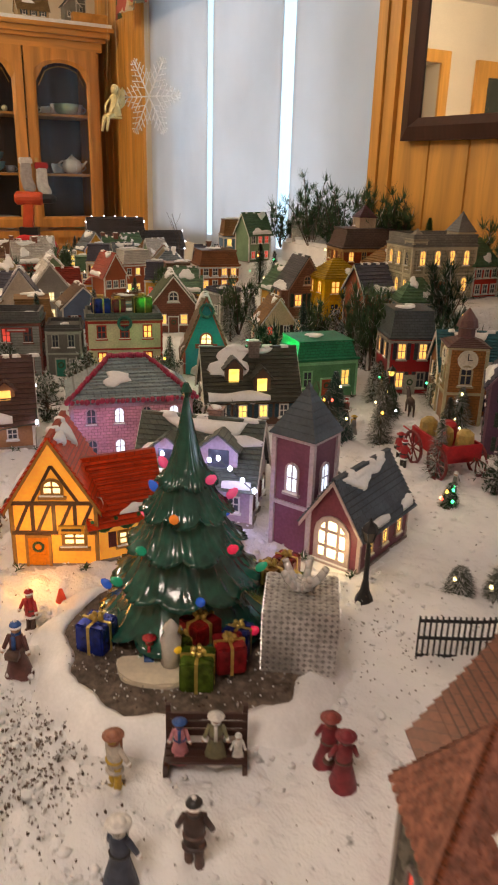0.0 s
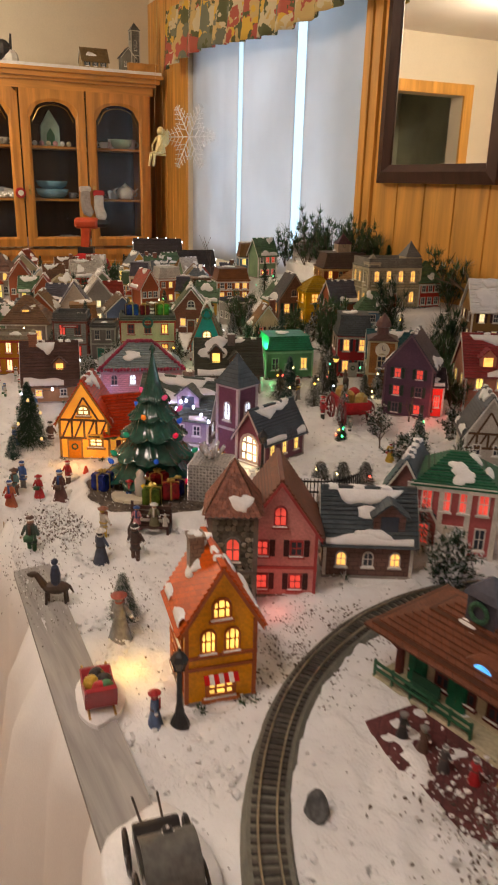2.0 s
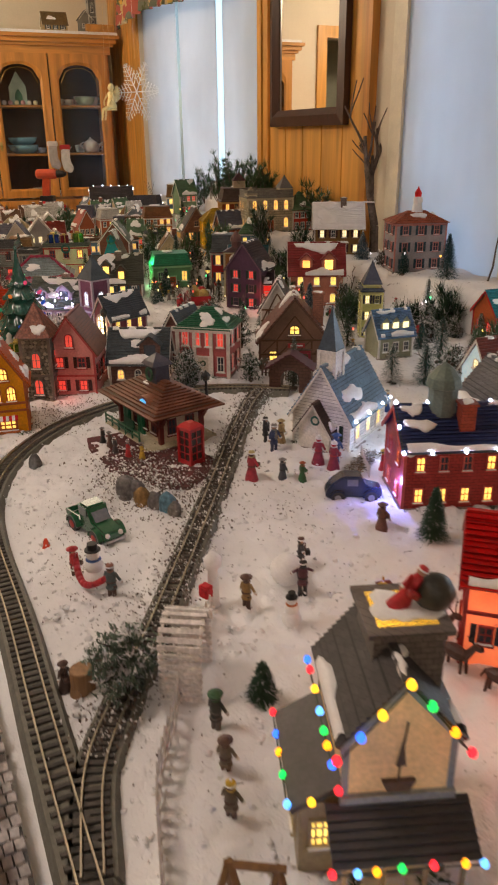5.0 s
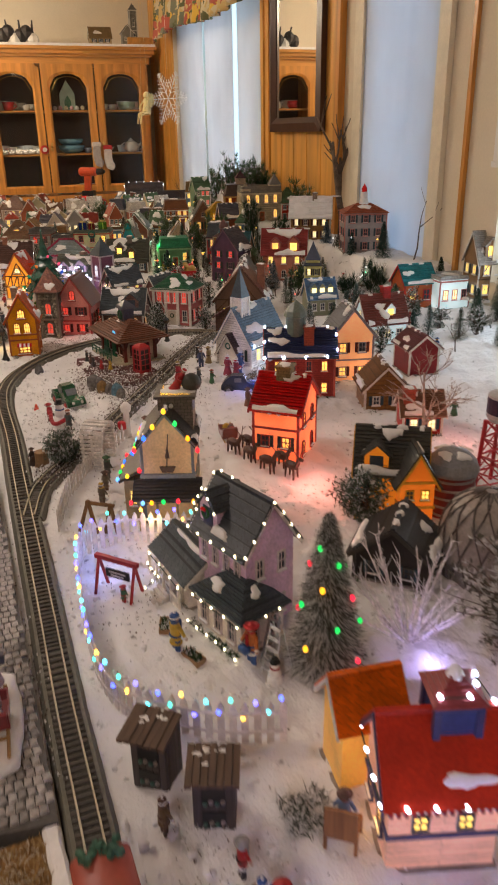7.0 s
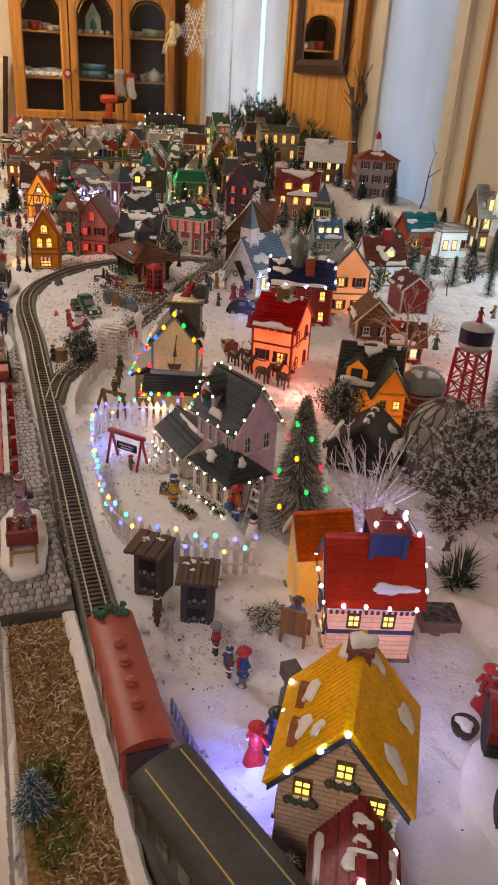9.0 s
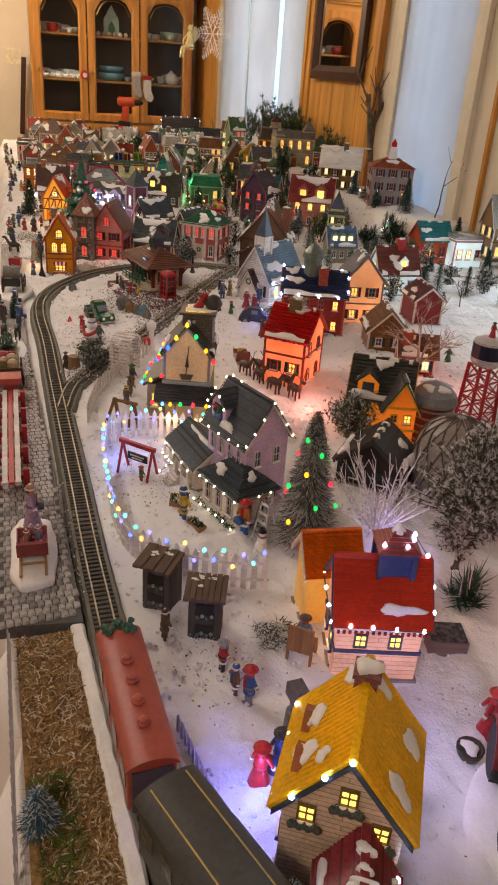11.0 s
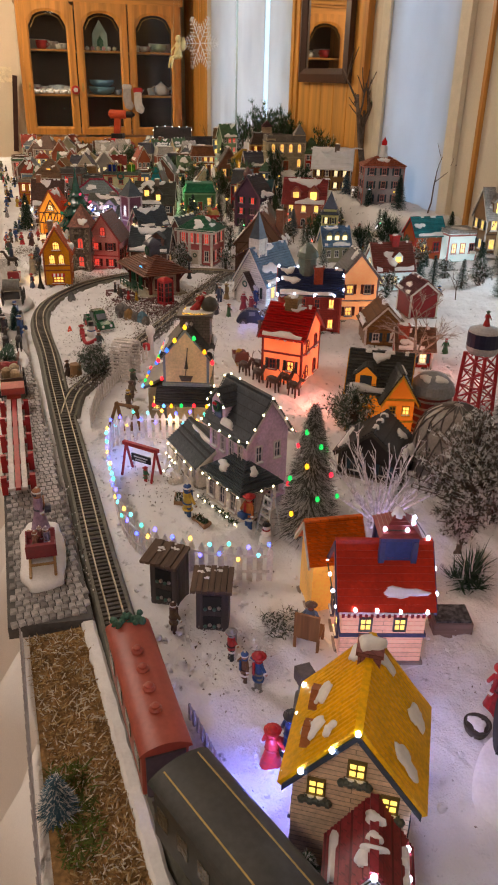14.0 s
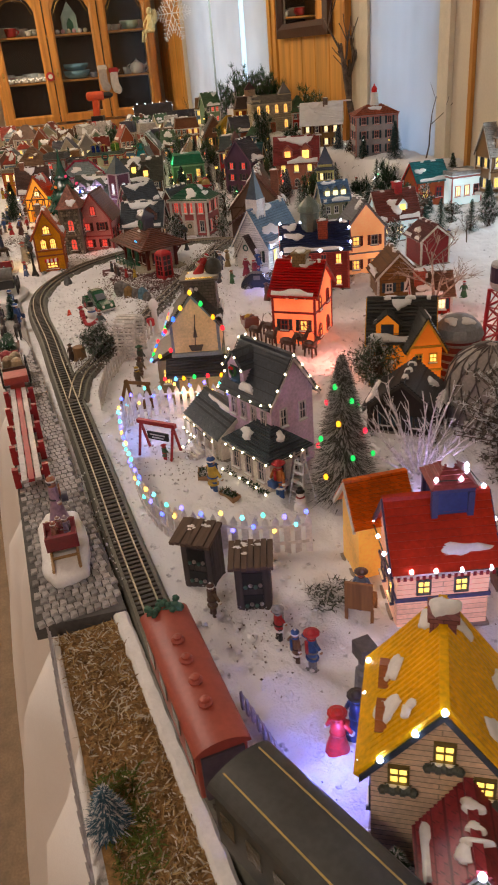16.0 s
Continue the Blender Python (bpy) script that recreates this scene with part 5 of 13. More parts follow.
tw = tower(H["tower"], -0.062, -0.006, 0.058, 0.142, surface("field_stone", (0.10, 0.09, 0.075), 0.8, 0.5, 130, 0.8, 170), ceramic((0.20, 0.075, 0.045), "brick", 0.005), ceramic((0.14, 0.12, 0.11)), 0.065, 2, "r", steps=16, flare=0.007)
cap_patch(H["tower"], -0.052, -0.034, 0.156, (1, 0, 0), (0, 0.5, 1), (0, -1, 0.5), 0.012, 0.012, 8)
STONE = surface("grey_field_stone", (0.25, 0.225, 0.18), 0.8, 0.35, 220, 0.8, 400, spread=0.5)
STONE_ME = []
for q in range(5):
    rng = random.Random(60 + q)
    bm = B()
    n = 7
    o = [(0.5 * math.cos(2 * math.pi * i / n + 0.4) * rng.uniform(0.82, 1.12), 0.5 * math.sin(2 * math.pi * i / n + 0.4) * rng.uniform(0.82, 1.12)) for i in range(n)]
    rings = [[bm.verts.new((x * f, y, z * f)) for x, z in o] for f, y in ((1.0, 0.2), (0.97, -0.55), (0.68, -0.95))]
    for a, b in zip(rings, rings[1:]):
        for i in range(n):
            bm.faces.new((a[i], a[(i + 1) % n], b[(i + 1) % n], b[i]))
    bm.faces.new(rings[-1])
    bmesh.ops.recalc_face_normals(bm, faces=bm.faces)
    me = bpy.data.meshes.new("stone")
    bm.to_mesh(me)
    bm.free()
    me.materials.append(STONE)
    STONE_ME.append(me)
rng = random.Random(17)
for face, (dx, dy, ang) in {"f": (0, -0.029, 0), "l": (-0.029, 0, -math.pi / 2)}.items():
    fm = Matrix.Translation((-0.062 + dx, -0.006 + dy, 0)) @ Matrix.Rotation(ang, 4, "Z")
    zz = 0.003
    while zz < 0.134:
        hh = rng.uniform(0.0058, 0.0085)
        u = -0.0285
        while u < 0.026:
            ww = min(rng.uniform(0.006, 0.0115), 0.029 - u)
            mid = u + ww / 2
            if not (abs(mid) < 0.0135 and any(v0 - 0.004 < zz + hh / 2 < v0 + 0.040 for v0 in (0.017, 0.0738))) and ww > 0.003:
                ob = new("stone", STONE_ME[rng.randrange(5)])
                ob.parent = tw
                ob.matrix_basis = fm @ Matrix.Translation((mid, 0, zz + hh / 2)) @ Matrix.Diagonal((ww * 1.04, 0.0022, hh * 1.04, 1))
            u += ww
        zz += hh
bm = B()
for k in range(15):
    t = k / 15
    r = 0.036 * (1 - t) ** 1.08
    zz = 0.1415 + 0.065 * t
    dz, dr = 0.065 / 15, 0.036 * ((1 - t) ** 1.08 - (1 - t - 1 / 15) ** 1.08 if k < 14 else 0.05)
    m = max(1, round(2 * r / 0.0075))
    for f in range(4):
        R = Matrix.Translation((-0.062, -0.006, 0)) @ Matrix.Rotation(f * math.pi / 2, 4, "Z")
        for i in range(m):
            u0, u1 = -r + 2 * r * i / m, -r + 2 * r * (i + 1) / m
            g = 0.0005
            lift = rng.uniform(0.0022, 0.0034)
            lo = [(u0 + g, -r - lift, zz), ((u0 + u1) / 2, -r - lift - 0.0004, zz - 0.0014), (u1 - g, -r - lift, zz)]
            hi = [((u1 - g) * (1 - dr / max(r, 0.002)), -r + dr - 0.0016, zz + dz), ((u0 + g) * (1 - dr / max(r, 0.002)), -r + dr - 0.0016, zz + dz)]
            bot = [(u0 + g, -r + 0.001, zz), (u1 - g, -r + 0.001, zz)]
            v = [bm.verts.new(R @ Vector(q)) for q in lo + hi + bot]
            bm.faces.new((v[0], v[1], v[2], v[3], v[4]))
            bm.faces.new((v[5], v[6], v[2], v[1], v[0]))
tagged(part("roof_tile", bm, surface("brown_slate", (0.25, 0.095, 0.06), 0.6, 0.45, 120, 0.5, 300), tw, "brown scaly roof tiles"), kind="stuff")
H["cafe"] = house("corner_cafe", "yellow corner cafe with an orange tiled roof and bright windows", 0.792, 1.312, 78, 0.076, 0.080, 0.104, 0.062, (0.66, 0.31, 0.04), (0.50, 0.11, 0.03), "y", sw=(2, 2, 0.018, 0.024, "y"), trim=(0.30, 0.10, 0.05), snow=4, band=(0.046, 0.060), chim=(-0.2, 0.7, 0.016, 1.15, (0.25, 0.2, 0.16)))
for u, v, ww, hh, ar in ((0, 0.010, 0.034, 0.022, False), (-0.014, 0.066, 0.018, 0.030, True), (0.012, 0.066, 0.018, 0.030, True), (0, 0.106, 0.022, 0.026, True)):
    window(H["cafe"], FACES["f"](0.076, 0.080), u, v, ww, hh, YEL, ceramic((0.40, 0.13, 0.05)), ar, (2, 1))
for k in range(7):
    bm = B()
    prism(bm, [(-0.019 + 0.0054 * k, 0.0), (-0.0136 + 0.0054 * k, 0.0), (-0.0136 + 0.0054 * k, 0.011), (-0.019 + 0.0054 * k, 0.011)], -0.0016, 0.0, 0, Matrix.Translation((0, -0.009, 0.031)) @ Matrix.Rotation(-0.9, 4, "X"))
    bmesh.ops.recalc_face_normals(bm, faces=bm.faces)
    part("awning_stripe", bm, ceramic((0.45, 0.02, 0.03)) if k % 2 == 0 else ceramic((0.66, 0.64, 0.6)), H["cafe"], "red and white awning stripe")
H["brickd"] = house("stone_cottage", "dark stone cottage with slate gables and orange lit windows", 0.645, 1.62, 60, 0.125, 0.09, 0.062, 0.06, (0.17, 0.10, 0.085), (0.085, 0.10, 0.11), "x", fw=(1, 3, 0.016, 0.024, "w", True), sw=(1, 2, 0.016, 0.022, "w"), dorm=((0.22, 0.15, 0.045, 0.05, "d"),), snow=6, pat="brick", psize=0.007)
e = house("cottage_gable", "slate roofed gable wing of the stone cottage", 0.585, 1.73, 40, 0.1, 0.1, 0.06, 0.085, (0.20, 0.10, 0.09), (0.085, 0.11, 0.13), "y", fw=(1, 1, 0.018, 0.024, "d"), snow=5)
H["greenr"] = house("red_town_hall", "dark red town hall with a green roof and white pilasters", 0.645, 1.777, 48, 0.120, 0.1, 0.115, 0.042, (0.40, 0.13, 0.13), (0.045, 0.14, 0.085), "x", "hip", fw=(2, 4, 0.017, 0.036, "r"), sw=(2, 2, 0.017, 0.036, "r"), door=(0, 0.026, 0.05, (0.5, 0.45, 0.38)), trim=(0.62, 0.58, 0.54), snow=4)
bm = B()
for u in (-0.060, -0.020, 0.020, 0.060):
    box(bm, u - 0.004, u + 0.004, -0.004, 0.0, 0.0, 0.113)
box(bm, -0.072, 0.072, -0.006, 0.0, 0.108, 0.118)
part("pilaster", bm, ceramic((0.62, 0.58, 0.54)), H["greenr"])
H["tavern"] = house("half_timbered_tavern", "brown half-timbered tavern with a snow-edged gable", 0.70, 1.985, 62, 0.16, 0.12, 0.075, 0.095, (0.16, 0.10, 0.075), (0.13, 0.05, 0.04), "y", fw=(1, 3, 0.022, 0.026, "y"), sw=(1, 2, 0.02, 0.026, "y"), door=(0.16, 0.026, 0.05, (0.2, 0.04, 0.05)), gw=(0.028, 0.026, "y"), timber=True, snow=4, chim=(0.36, 0.5, 0.024, 1.0, (0.30, 0.14, 0.10)), trim=(0.10, 0.06, 0.045))
H["purple"] = house("tall_dark_house", "tall dark purple house with red windows and a snowy roof", 0.05, 2.185, 40, 0.115, 0.11, 0.13, 0.075, (0.09, 0.055, 0.085), (0.06, 0.055, 0.075), "y", fw=(3, 2, 0.018, 0.026, "r"), sw=(2, 2, 0.018, 0.024, "r"), snow=2, trim=(0.15, 0.1, 0.12))
house("red_lit_annex", "small annex glowing red", 0.075, 2.24, 60, 0.06, 0.07, 0.085, 0.03, (0.35, 0.03, 0.03), (0.07, 0.05, 0.06), "x", fw=(1, 2, 0.015, 0.03, "r"), snow=1, wallmat=lit_ceramic((0.7, 0.05, 0.03), 0.35))
H["pink2"] = house("salmon_villa", "salmon pink villa with red gables and yellow windows", 0.14, 2.40, 61, 0.17, 0.12, 0.11, 0.085, (0.42, 0.20, 0.15), (0.30, 0.07, 0.07), "x", fw=(2, 3, 0.02, 0.032, "y", True), sw=(2, 2, 0.02, 0.032, "y"), dorm=((-0.2, 0.15, 0.04, 0.05, "w"), (0.22, 0.1, 0.045, 0.06, "y")), snow=4)
H["tudor2"] = house("white_gabled_cottage", "small black and white gabled cottage with snowy roof", 0.38, 2.12, 55, 0.09, 0.09, 0.07, 0.075, (0.45, 0.42, 0.38), (0.12, 0.12, 0.12), "y", fw=(1, 2, 0.018, 0.024, "d"), timber=True, snow=5)
H["chalet"] = house("snow_roofed_chalet", "brown chalet with a thick snow roof and porch", -0.10, 2.64, 60, 0.17, 0.12, 0.10, 0.075, (0.20, 0.12, 0.055), (0.60, 0.55, 0.46), "x", fw=(2, 4, 0.016, 0.026, "p"), sw=(2, 2, 0.016, 0.026, "p"), chim=(0.1, 0.45, 0.02, 1.2, (0.25, 0.2, 0.17)), snow=5, roofmat=ROOFSNOW)
H["hotel"] = house("grey_hotel", "grey hotel with red windows and a terracotta roof", 0.315, 2.66, 70, 0.16, 0.11, 0.15, 0.032, (0.34, 0.32, 0.33), (0.35, 0.12, 0.075), "x", "hip", fw=(3, 3, 0.018, 0.028, "d"), sw=(3, 2, 0.018, 0.028, "d"), trim=(0.45, 0.22, 0.2), snow=3)
bm = B()
lathe(bm, [(0.018, 0.178), (0.014, 0.20), (0.012, 0.205), (0.016, 0.206), (0.013, 0.222)], 10, 0)
lathe(bm, [(0.010, 0.2225), (0.011, 0.235), (0.004, 0.245), (0.001, 0.252)], 10, 1)
part("roof_figure", bm, [ROOFSNOW, ceramic((0.5, 0.03, 0.03))], H["hotel"], loc=Matrix.Translation((0.0, 0.05, 0)))
H["station"] = house("railway_station", "cream railway station with a wide brown hipped roof", 0.922, 1.527, 9, 0.145, 0.08, 0.070, 0.040, (0.52, 0.45, 0.34), (0.17, 0.075, 0.05), "x", "hip", fw=(1, 4, 0.02, 0.03, "d"), sw=(1, 2, 0.018, 0.030, "d"), trim=(0.11, 0.03, 0.028), over=0.034, snow=1, courses=12, dress=False)
H["wchurch"] = house("white_church", "white clapboard church with a blue-grey shingle roof", 1.129, 1.785, 30, 0.110, 0.145, 0.065, 0.085, (0.76, 0.75, 0.72), (0.20, 0.29, 0.38), "y", fw=(1, 2, 0.018, 0.03, "y"), sw=(1, 3, 0.018, 0.04, "y", True), door=(0, 0.026, 0.042, (0.34, 0.02, 0.03)), snow=6, pat="siding", psize=0.006, courses=14, trim=(0.7, 0.68, 0.64))
tower(H["wchurch"], 0.0, 0.030, 0.030, 0.178, ceramic((0.72, 0.69, 0.64)), ceramic((0.07, 0.09, 0.11)), ceramic((0.7, 0.68, 0.64)), 0.075, 1, "d", flare=0.002)
e = house("church_porch", "small white church porch with a dark roof", 1.132, 1.768, 30, 0.06, 0.02, 0.042, 0.045, (0.72, 0.69, 0.64), (0.09, 0.06, 0.055), "y", snow=1, base=False)
H["ytower"] = house("yellow_clock_tower", "olive-yellow tower house with a dark pointed roof", 0.555, 2.31, 61, 0.055, 0.055, 0.13, 0.01, (0.45, 0.42, 0.18), (0.09, 0.10, 0.12), "x", "flat", fw=(3, 2, 0.012, 0.022, "p"), sw=(3, 2, 0.012, 0.022, "p"), snow=0, trim=(0.55, 0.52, 0.28))
tower(H["ytower"], 0, 0.0275, 0.04, 0.15, ceramic((0.45, 0.42, 0.18)), ceramic((0.08, 0.09, 0.12)), ceramic((0.55, 0.52, 0.28)), 0.06, 1, "p", True)
H["blue"] = house("small_blue_house", "small house with a blue roof and three white dormers", 0.74, 2.25, 80, 0.09, 0.075, 0.065, 0.05, (0.30, 0.30, 0.22), (0.14, 0.22, 0.34), "x", fw=(1, 3, 0.015, 0.024, "d"), dorm=((-0.3, 0.2, 0.026, 0.036, "p"), (0, 0.2, 0.026, 0.036, "p"), (0.3, 0.2, 0.026, 0.036, "p")), snow=2)
H["bluebrick"] = house("brick_school", "red brick school house with a dark blue roof and cupola", 1.417, 1.829, 66, 0.15, 0.11, 0.10, 0.045, (0.33, 0.06, 0.055), (0.035, 0.045, 0.11), "x", fw=(2, 4, 0.014, 0.024, "y"), sw=(2, 2, 0.014, 0.024, "w"), snow=3, chim=(0.12, 0.25, 0.022, 1.25, (0.35, 0.09, 0.06)), trim=(0.45, 0.12, 0.10), pat="brick", psize=0.005)
bm = B()
lathe(bm, [(0.022, 0.13), (0.022, 0.175), (0.027, 0.177), (0.024, 0.19), (0.012, 0.204), (0.001, 0.212)], 10, 0, Matrix.Translation((-0.01, 0.055, 0)))
part("cupola", bm, ceramic((0.12, 0.15, 0.13)), H["bluebrick"])
# store and cabin walls emit by themselves, no bulb stands inside
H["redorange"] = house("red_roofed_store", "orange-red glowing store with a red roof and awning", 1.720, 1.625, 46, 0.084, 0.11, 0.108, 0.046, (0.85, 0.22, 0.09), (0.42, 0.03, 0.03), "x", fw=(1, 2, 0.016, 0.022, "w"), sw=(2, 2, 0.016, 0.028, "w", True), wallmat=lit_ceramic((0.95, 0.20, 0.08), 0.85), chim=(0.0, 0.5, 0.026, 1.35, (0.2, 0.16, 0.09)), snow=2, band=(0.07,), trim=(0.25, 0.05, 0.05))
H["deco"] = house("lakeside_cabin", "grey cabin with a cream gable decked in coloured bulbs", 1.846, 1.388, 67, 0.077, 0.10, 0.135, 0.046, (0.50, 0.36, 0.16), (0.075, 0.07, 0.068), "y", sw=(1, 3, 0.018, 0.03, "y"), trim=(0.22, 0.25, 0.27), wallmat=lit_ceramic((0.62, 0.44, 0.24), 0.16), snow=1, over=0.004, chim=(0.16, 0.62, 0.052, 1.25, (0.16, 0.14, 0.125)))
H["lhouse"] = house("lilac_house", "lilac house with dark shingle roofs strung with warm lights", 2.109, 1.372, 15.3, 0.094, 0.072, 0.118, 0.052, (0.66, 0.50, 0.62), (0.060, 0.068, 0.082), "x", fw=(2, 4, 0.011, 0.026, "d"), sw=(2, 2, 0.012, 0.026, "d"), snow=1, trim=(0.62, 0.56, 0.56), courses=16, dorm=((-0.27, 0.06, 0.034, 0.052, "d"),), dress=False)
bm = B()
for i in range(18):
    a = 2 * math.pi * i / 18
    blob(bm, (-0.0254 + 0.0058 * math.cos(a), -0.0035, 0.142 + 0.0058 * math.sin(a)), 0.0021, 0, 5)
part("wreath", bm, ceramic((0.03, 0.09, 0.035)), H["lhouse"], "green wreath on the dormer")
bm = B()
for sd in (-1, 1):
    blob(bm, (-0.0254 + sd * 0.0022, -0.006, 0.1475), 0.0024, 0, 6)
part("bow", bm, ceramic((0.5, 0.02, 0.02)), H["lhouse"], "red bow of the wreath")
H["porch_wing"] = house("porch_wing", "low cream front wing with a dark shingle hip roof", 2.148, 1.3515, 15.3, 0.087, 0.062, 0.055, 0.030, (0.76, 0.70, 0.64), (0.085, 0.10, 0.115), "x", "hip", fw=(1, 3, 0.014, 0.030, "d"), sw=(1, 2, 0.014, 0.028, "d"), snow=2, base=False, trim=(0.5, 0.44, 0.42), courses=13)
bm = B()
rng = random.Random(77)
for i in range(150):
    u = rng.uniform(-0.046, 0.044)
    c = Vector((u, -0.006 - rng.random() * 0.004, 0.004 + 0.010 * rng.random()))
    dd = Vector((rng.gauss(0, 1), rng.gauss(0, 1), rng.gauss(0.4, 0.7))).normalized() * 0.006
    sd = Vector((-dd.y, dd.x, 0.001)) * 0.3
    bm.faces.new((bm.verts.new(c - sd), bm.verts.new(c + sd), bm.verts.new(c + dd))).material_index = 1 if rng.random() < 0.25 else 0
tagged(part("hedge", bm, [SHRUB, ROOFSNOW], H["porch_wing"], "low green hedge dusted with snow"), kind="stuff")
H["side_porch"] = house("side_porch", "open side porch with a grey shingle roof and white rails", 2.025, 1.333, 6, 0.100, 0.062, 0.046, 0.024, (0.66, 0.60, 0.54), (0.13, 0.15, 0.16), "x", fw=(1, 3, 0.014, 0.030, "d"), snow=1, base=False, trim=(0.7, 0.66, 0.6), courses=11)
for i in range(5):
    bm = B()
    box(bm, -0.050 + 0.024 * i, -0.047 + 0.024 * i, -0.013, -0.010, 0, 0.044)
    part("porch_post", bm, ceramic((0.72, 0.68, 0.62)), H["side_porch"])
for u0, u1 in ((-0.050, -0.012), (0.022, 0.050)):
    bm = B()
    box(bm, u0, u1, -0.0125, -0.0105, 0.018, 0.0205), box(bm, u0, u1, -0.0125, -0.0105, 0.004, 0.006)
    for i in range(8):
        u = u0 + (u1 - u0) * (i + 0.5) / 8
        box(bm, u - 0.0008, u + 0.0008, -0.012, -0.011, 0.006, 0.018)
    part("railing", bm, ceramic((0.72, 0.68, 0.62)), H["side_porch"], "white porch railing")
for i in range(4):
    bm = B()
    box(bm, -0.010, 0.020, -0.018 - 0.005 * i, -0.013 - 0.005 * i, -0.003, 0.013 - 0.0038 * i)
    part("step", bm, ceramic((0.5, 0.46, 0.42)), H["side_porch"])
# farmhouse walls: a salmon glow is put into the siding
H["redroof"] = house("pink_farmhouse", "pale pink farmhouse with a red ribbed roof and white lights", 2.494, 1.409, 70, 0.088, 0.078, 0.085, 0.046, (0.74, 0.50, 0.44), (0.40, 0.045, 0.035), "x", sw=(1, 2, 0.016, 0.022, "w"), snow=0, wallmat=lit_ceramic((0.92, 0.46, 0.34), 0.34, "siding", 0.006), band=(0.040,), trim=(0.07, 0.07, 0.14), roofmat=ceramic((0.40, 0.055, 0.04)), courses=9, dress=False)
for u, ww, yy in ((0.018, 0.020, 0.004), (-0.030, 0.007, 0.066)):
    bm = B()
    patch(bm, random.Random(ww), (u, yy, 0.085 + 0.046 * (yy if yy < 0.039 else 0.078 - yy) / 0.039 + 0.0042), (1, 0, 0), (0, 0.64, 0.77 if yy < 0.039 else -0.77), (0, -0.77 if yy < 0.039 else 0.77, 0.64), ww, 0.007, 0.0034)
    bmesh.ops.recalc_face_normals(bm, faces=bm.faces)
    part("snow_patch", bm, ROOFSNOW, H["redroof"], smooth=True)
for u in (-0.019, 0.017):
    window(H["redroof"], FACES["f"](0.088, 0.078), u, 0.0475, 0.014, 0.0175, YEL, ceramic((0.07, 0.07, 0.08)), False, (1, 1), False)
bm = B()
box(bm, -0.047, 0.047, -0.004, 0.0, 0.070, 0.078)
part("fascia", bm, ceramic((0.74, 0.66, 0.64)), H["redroof"], "white fascia under the eave")
for i in range(16):
    bm = B()
    box(bm, -0.0455 + 0.006 * i, -0.0425 + 0.006 * i, -0.0052, -0.0035, 0.068, 0.072)
    part("dentil", bm, ceramic((0.22, 0.03, 0.04)), H["redroof"])
tower(H["redroof"], 0.012, 0.042, 0.034, 0.150, ceramic((0.035, 0.05, 0.14)), ceramic((0.20, 0.05, 0.05)), ceramic((0.05, 0.055, 0.12)), 0.022, 0, "d", steps=7, flare=0.005)
bm = B()
lathe(bm, [(0.0080, 0.1625), (0.0060, 0.168), (0.0035, 0.1725), (0.001, 0.1745)], 9, 0, Matrix.Translation((0.012, 0.042, 0)))
part("snow_cap", bm, ROOFSNOW, H["redroof"], "snow on the cupola peak", smooth=True)
YROOF = ceramic((0.74, 0.43, 0.075))
H["yellowroof"] = house("yellow_roofed_house", "clapboard house with a golden ribbed roof and window boxes", 2.692, 1.262, 55, 0.088, 0.092, 0.104, 0.056, (0.80, 0.58, 0.42), (0.74, 0.43, 0.075), "y", sw=(1, 2, 0.016, 0.022, "y"), roofmat=YROOF, snow=0, pat="siding", psize=0.005, chim=(0.0, 0.84, 0.018, 1.12, (0.26, 0.12, 0.12)), trim=(0.05, 0.06, 0.08), courses=1, dress=False)
rng = random.Random(5)
SL = math.hypot(0.044, 0.056)
for sd, q, t, su, sv in ((-1, 0.026, 0.30, 0.011, 0.012), (-1, 0.060, 0.34, 0.012, 0.010), (-1, 0.012, 0.62, 0.006, 0.006), (-1, 0.082, 0.86, 0.010, 0.008), (1, 0.014, 0.30, 0.008, 0.015), (1, 0.066, 0.16, 0.012, 0.009), (1, 0.080, 0.82, 0.006, 0.012)):
    bm = B()
    patch(bm, rng, (sd * 0.044 * (1 - t) + sd * 0.0044, q, 0.104 + 0.056 * t + 0.0036), (0, 1, 0), (-sd * 0.044 / SL, 0, 0.056 / SL), (sd * 0.056 / SL, 0, 0.044 / SL), su, sv, 0.0026)
    bmesh.ops.recalc_face_normals(bm, faces=bm.faces)
    part("snow_patch", bm, ROOFSNOW, H["yellowroof"], smooth=True)
bm = B()
patch(bm, rng, (0, 0.0773, 0.1710), (1, 0, 0), (0, 1, 0), (0, 0, 1), 0.0088, 0.0088, 0.006)
part("snow_cap", bm, ROOFSNOW, H["yellowroof"], "thick snow on the chimney", smooth=True)
for yy in (0.024, 0.062):
    bm = B()
    prism(bm, [(-0.010, 0.0), (0.010, 0.0), (0.010, 0.012), (0, 0.017), (-0.010, 0.012)], 0.0, 0.026)
    bmesh.ops.recalc_face_normals(bm, faces=bm.faces)
    dob = part("dormer", bm, ceramic((0.28, 0.10, 0.05)), H["yellowroof"], "brown gabled dormer", loc=Matrix.Translation((-0.0385, yy, 0.109)) @ Matrix.Rotation(-math.pi / 2, 4, "Z"))
    bm = B()
    for sd in (1, -1):
        roof_slab(bm, 0.030, -0.003, 0.0095, 0.010, 0.0172, 0.002, 2, 0, lambda a, b, c, sd=sd: (sd * (b - 0.010), 0.011 + a * sd, c))
    part("dormer_roof", bm, ceramic((0.30, 0.12, 0.06)), dob)
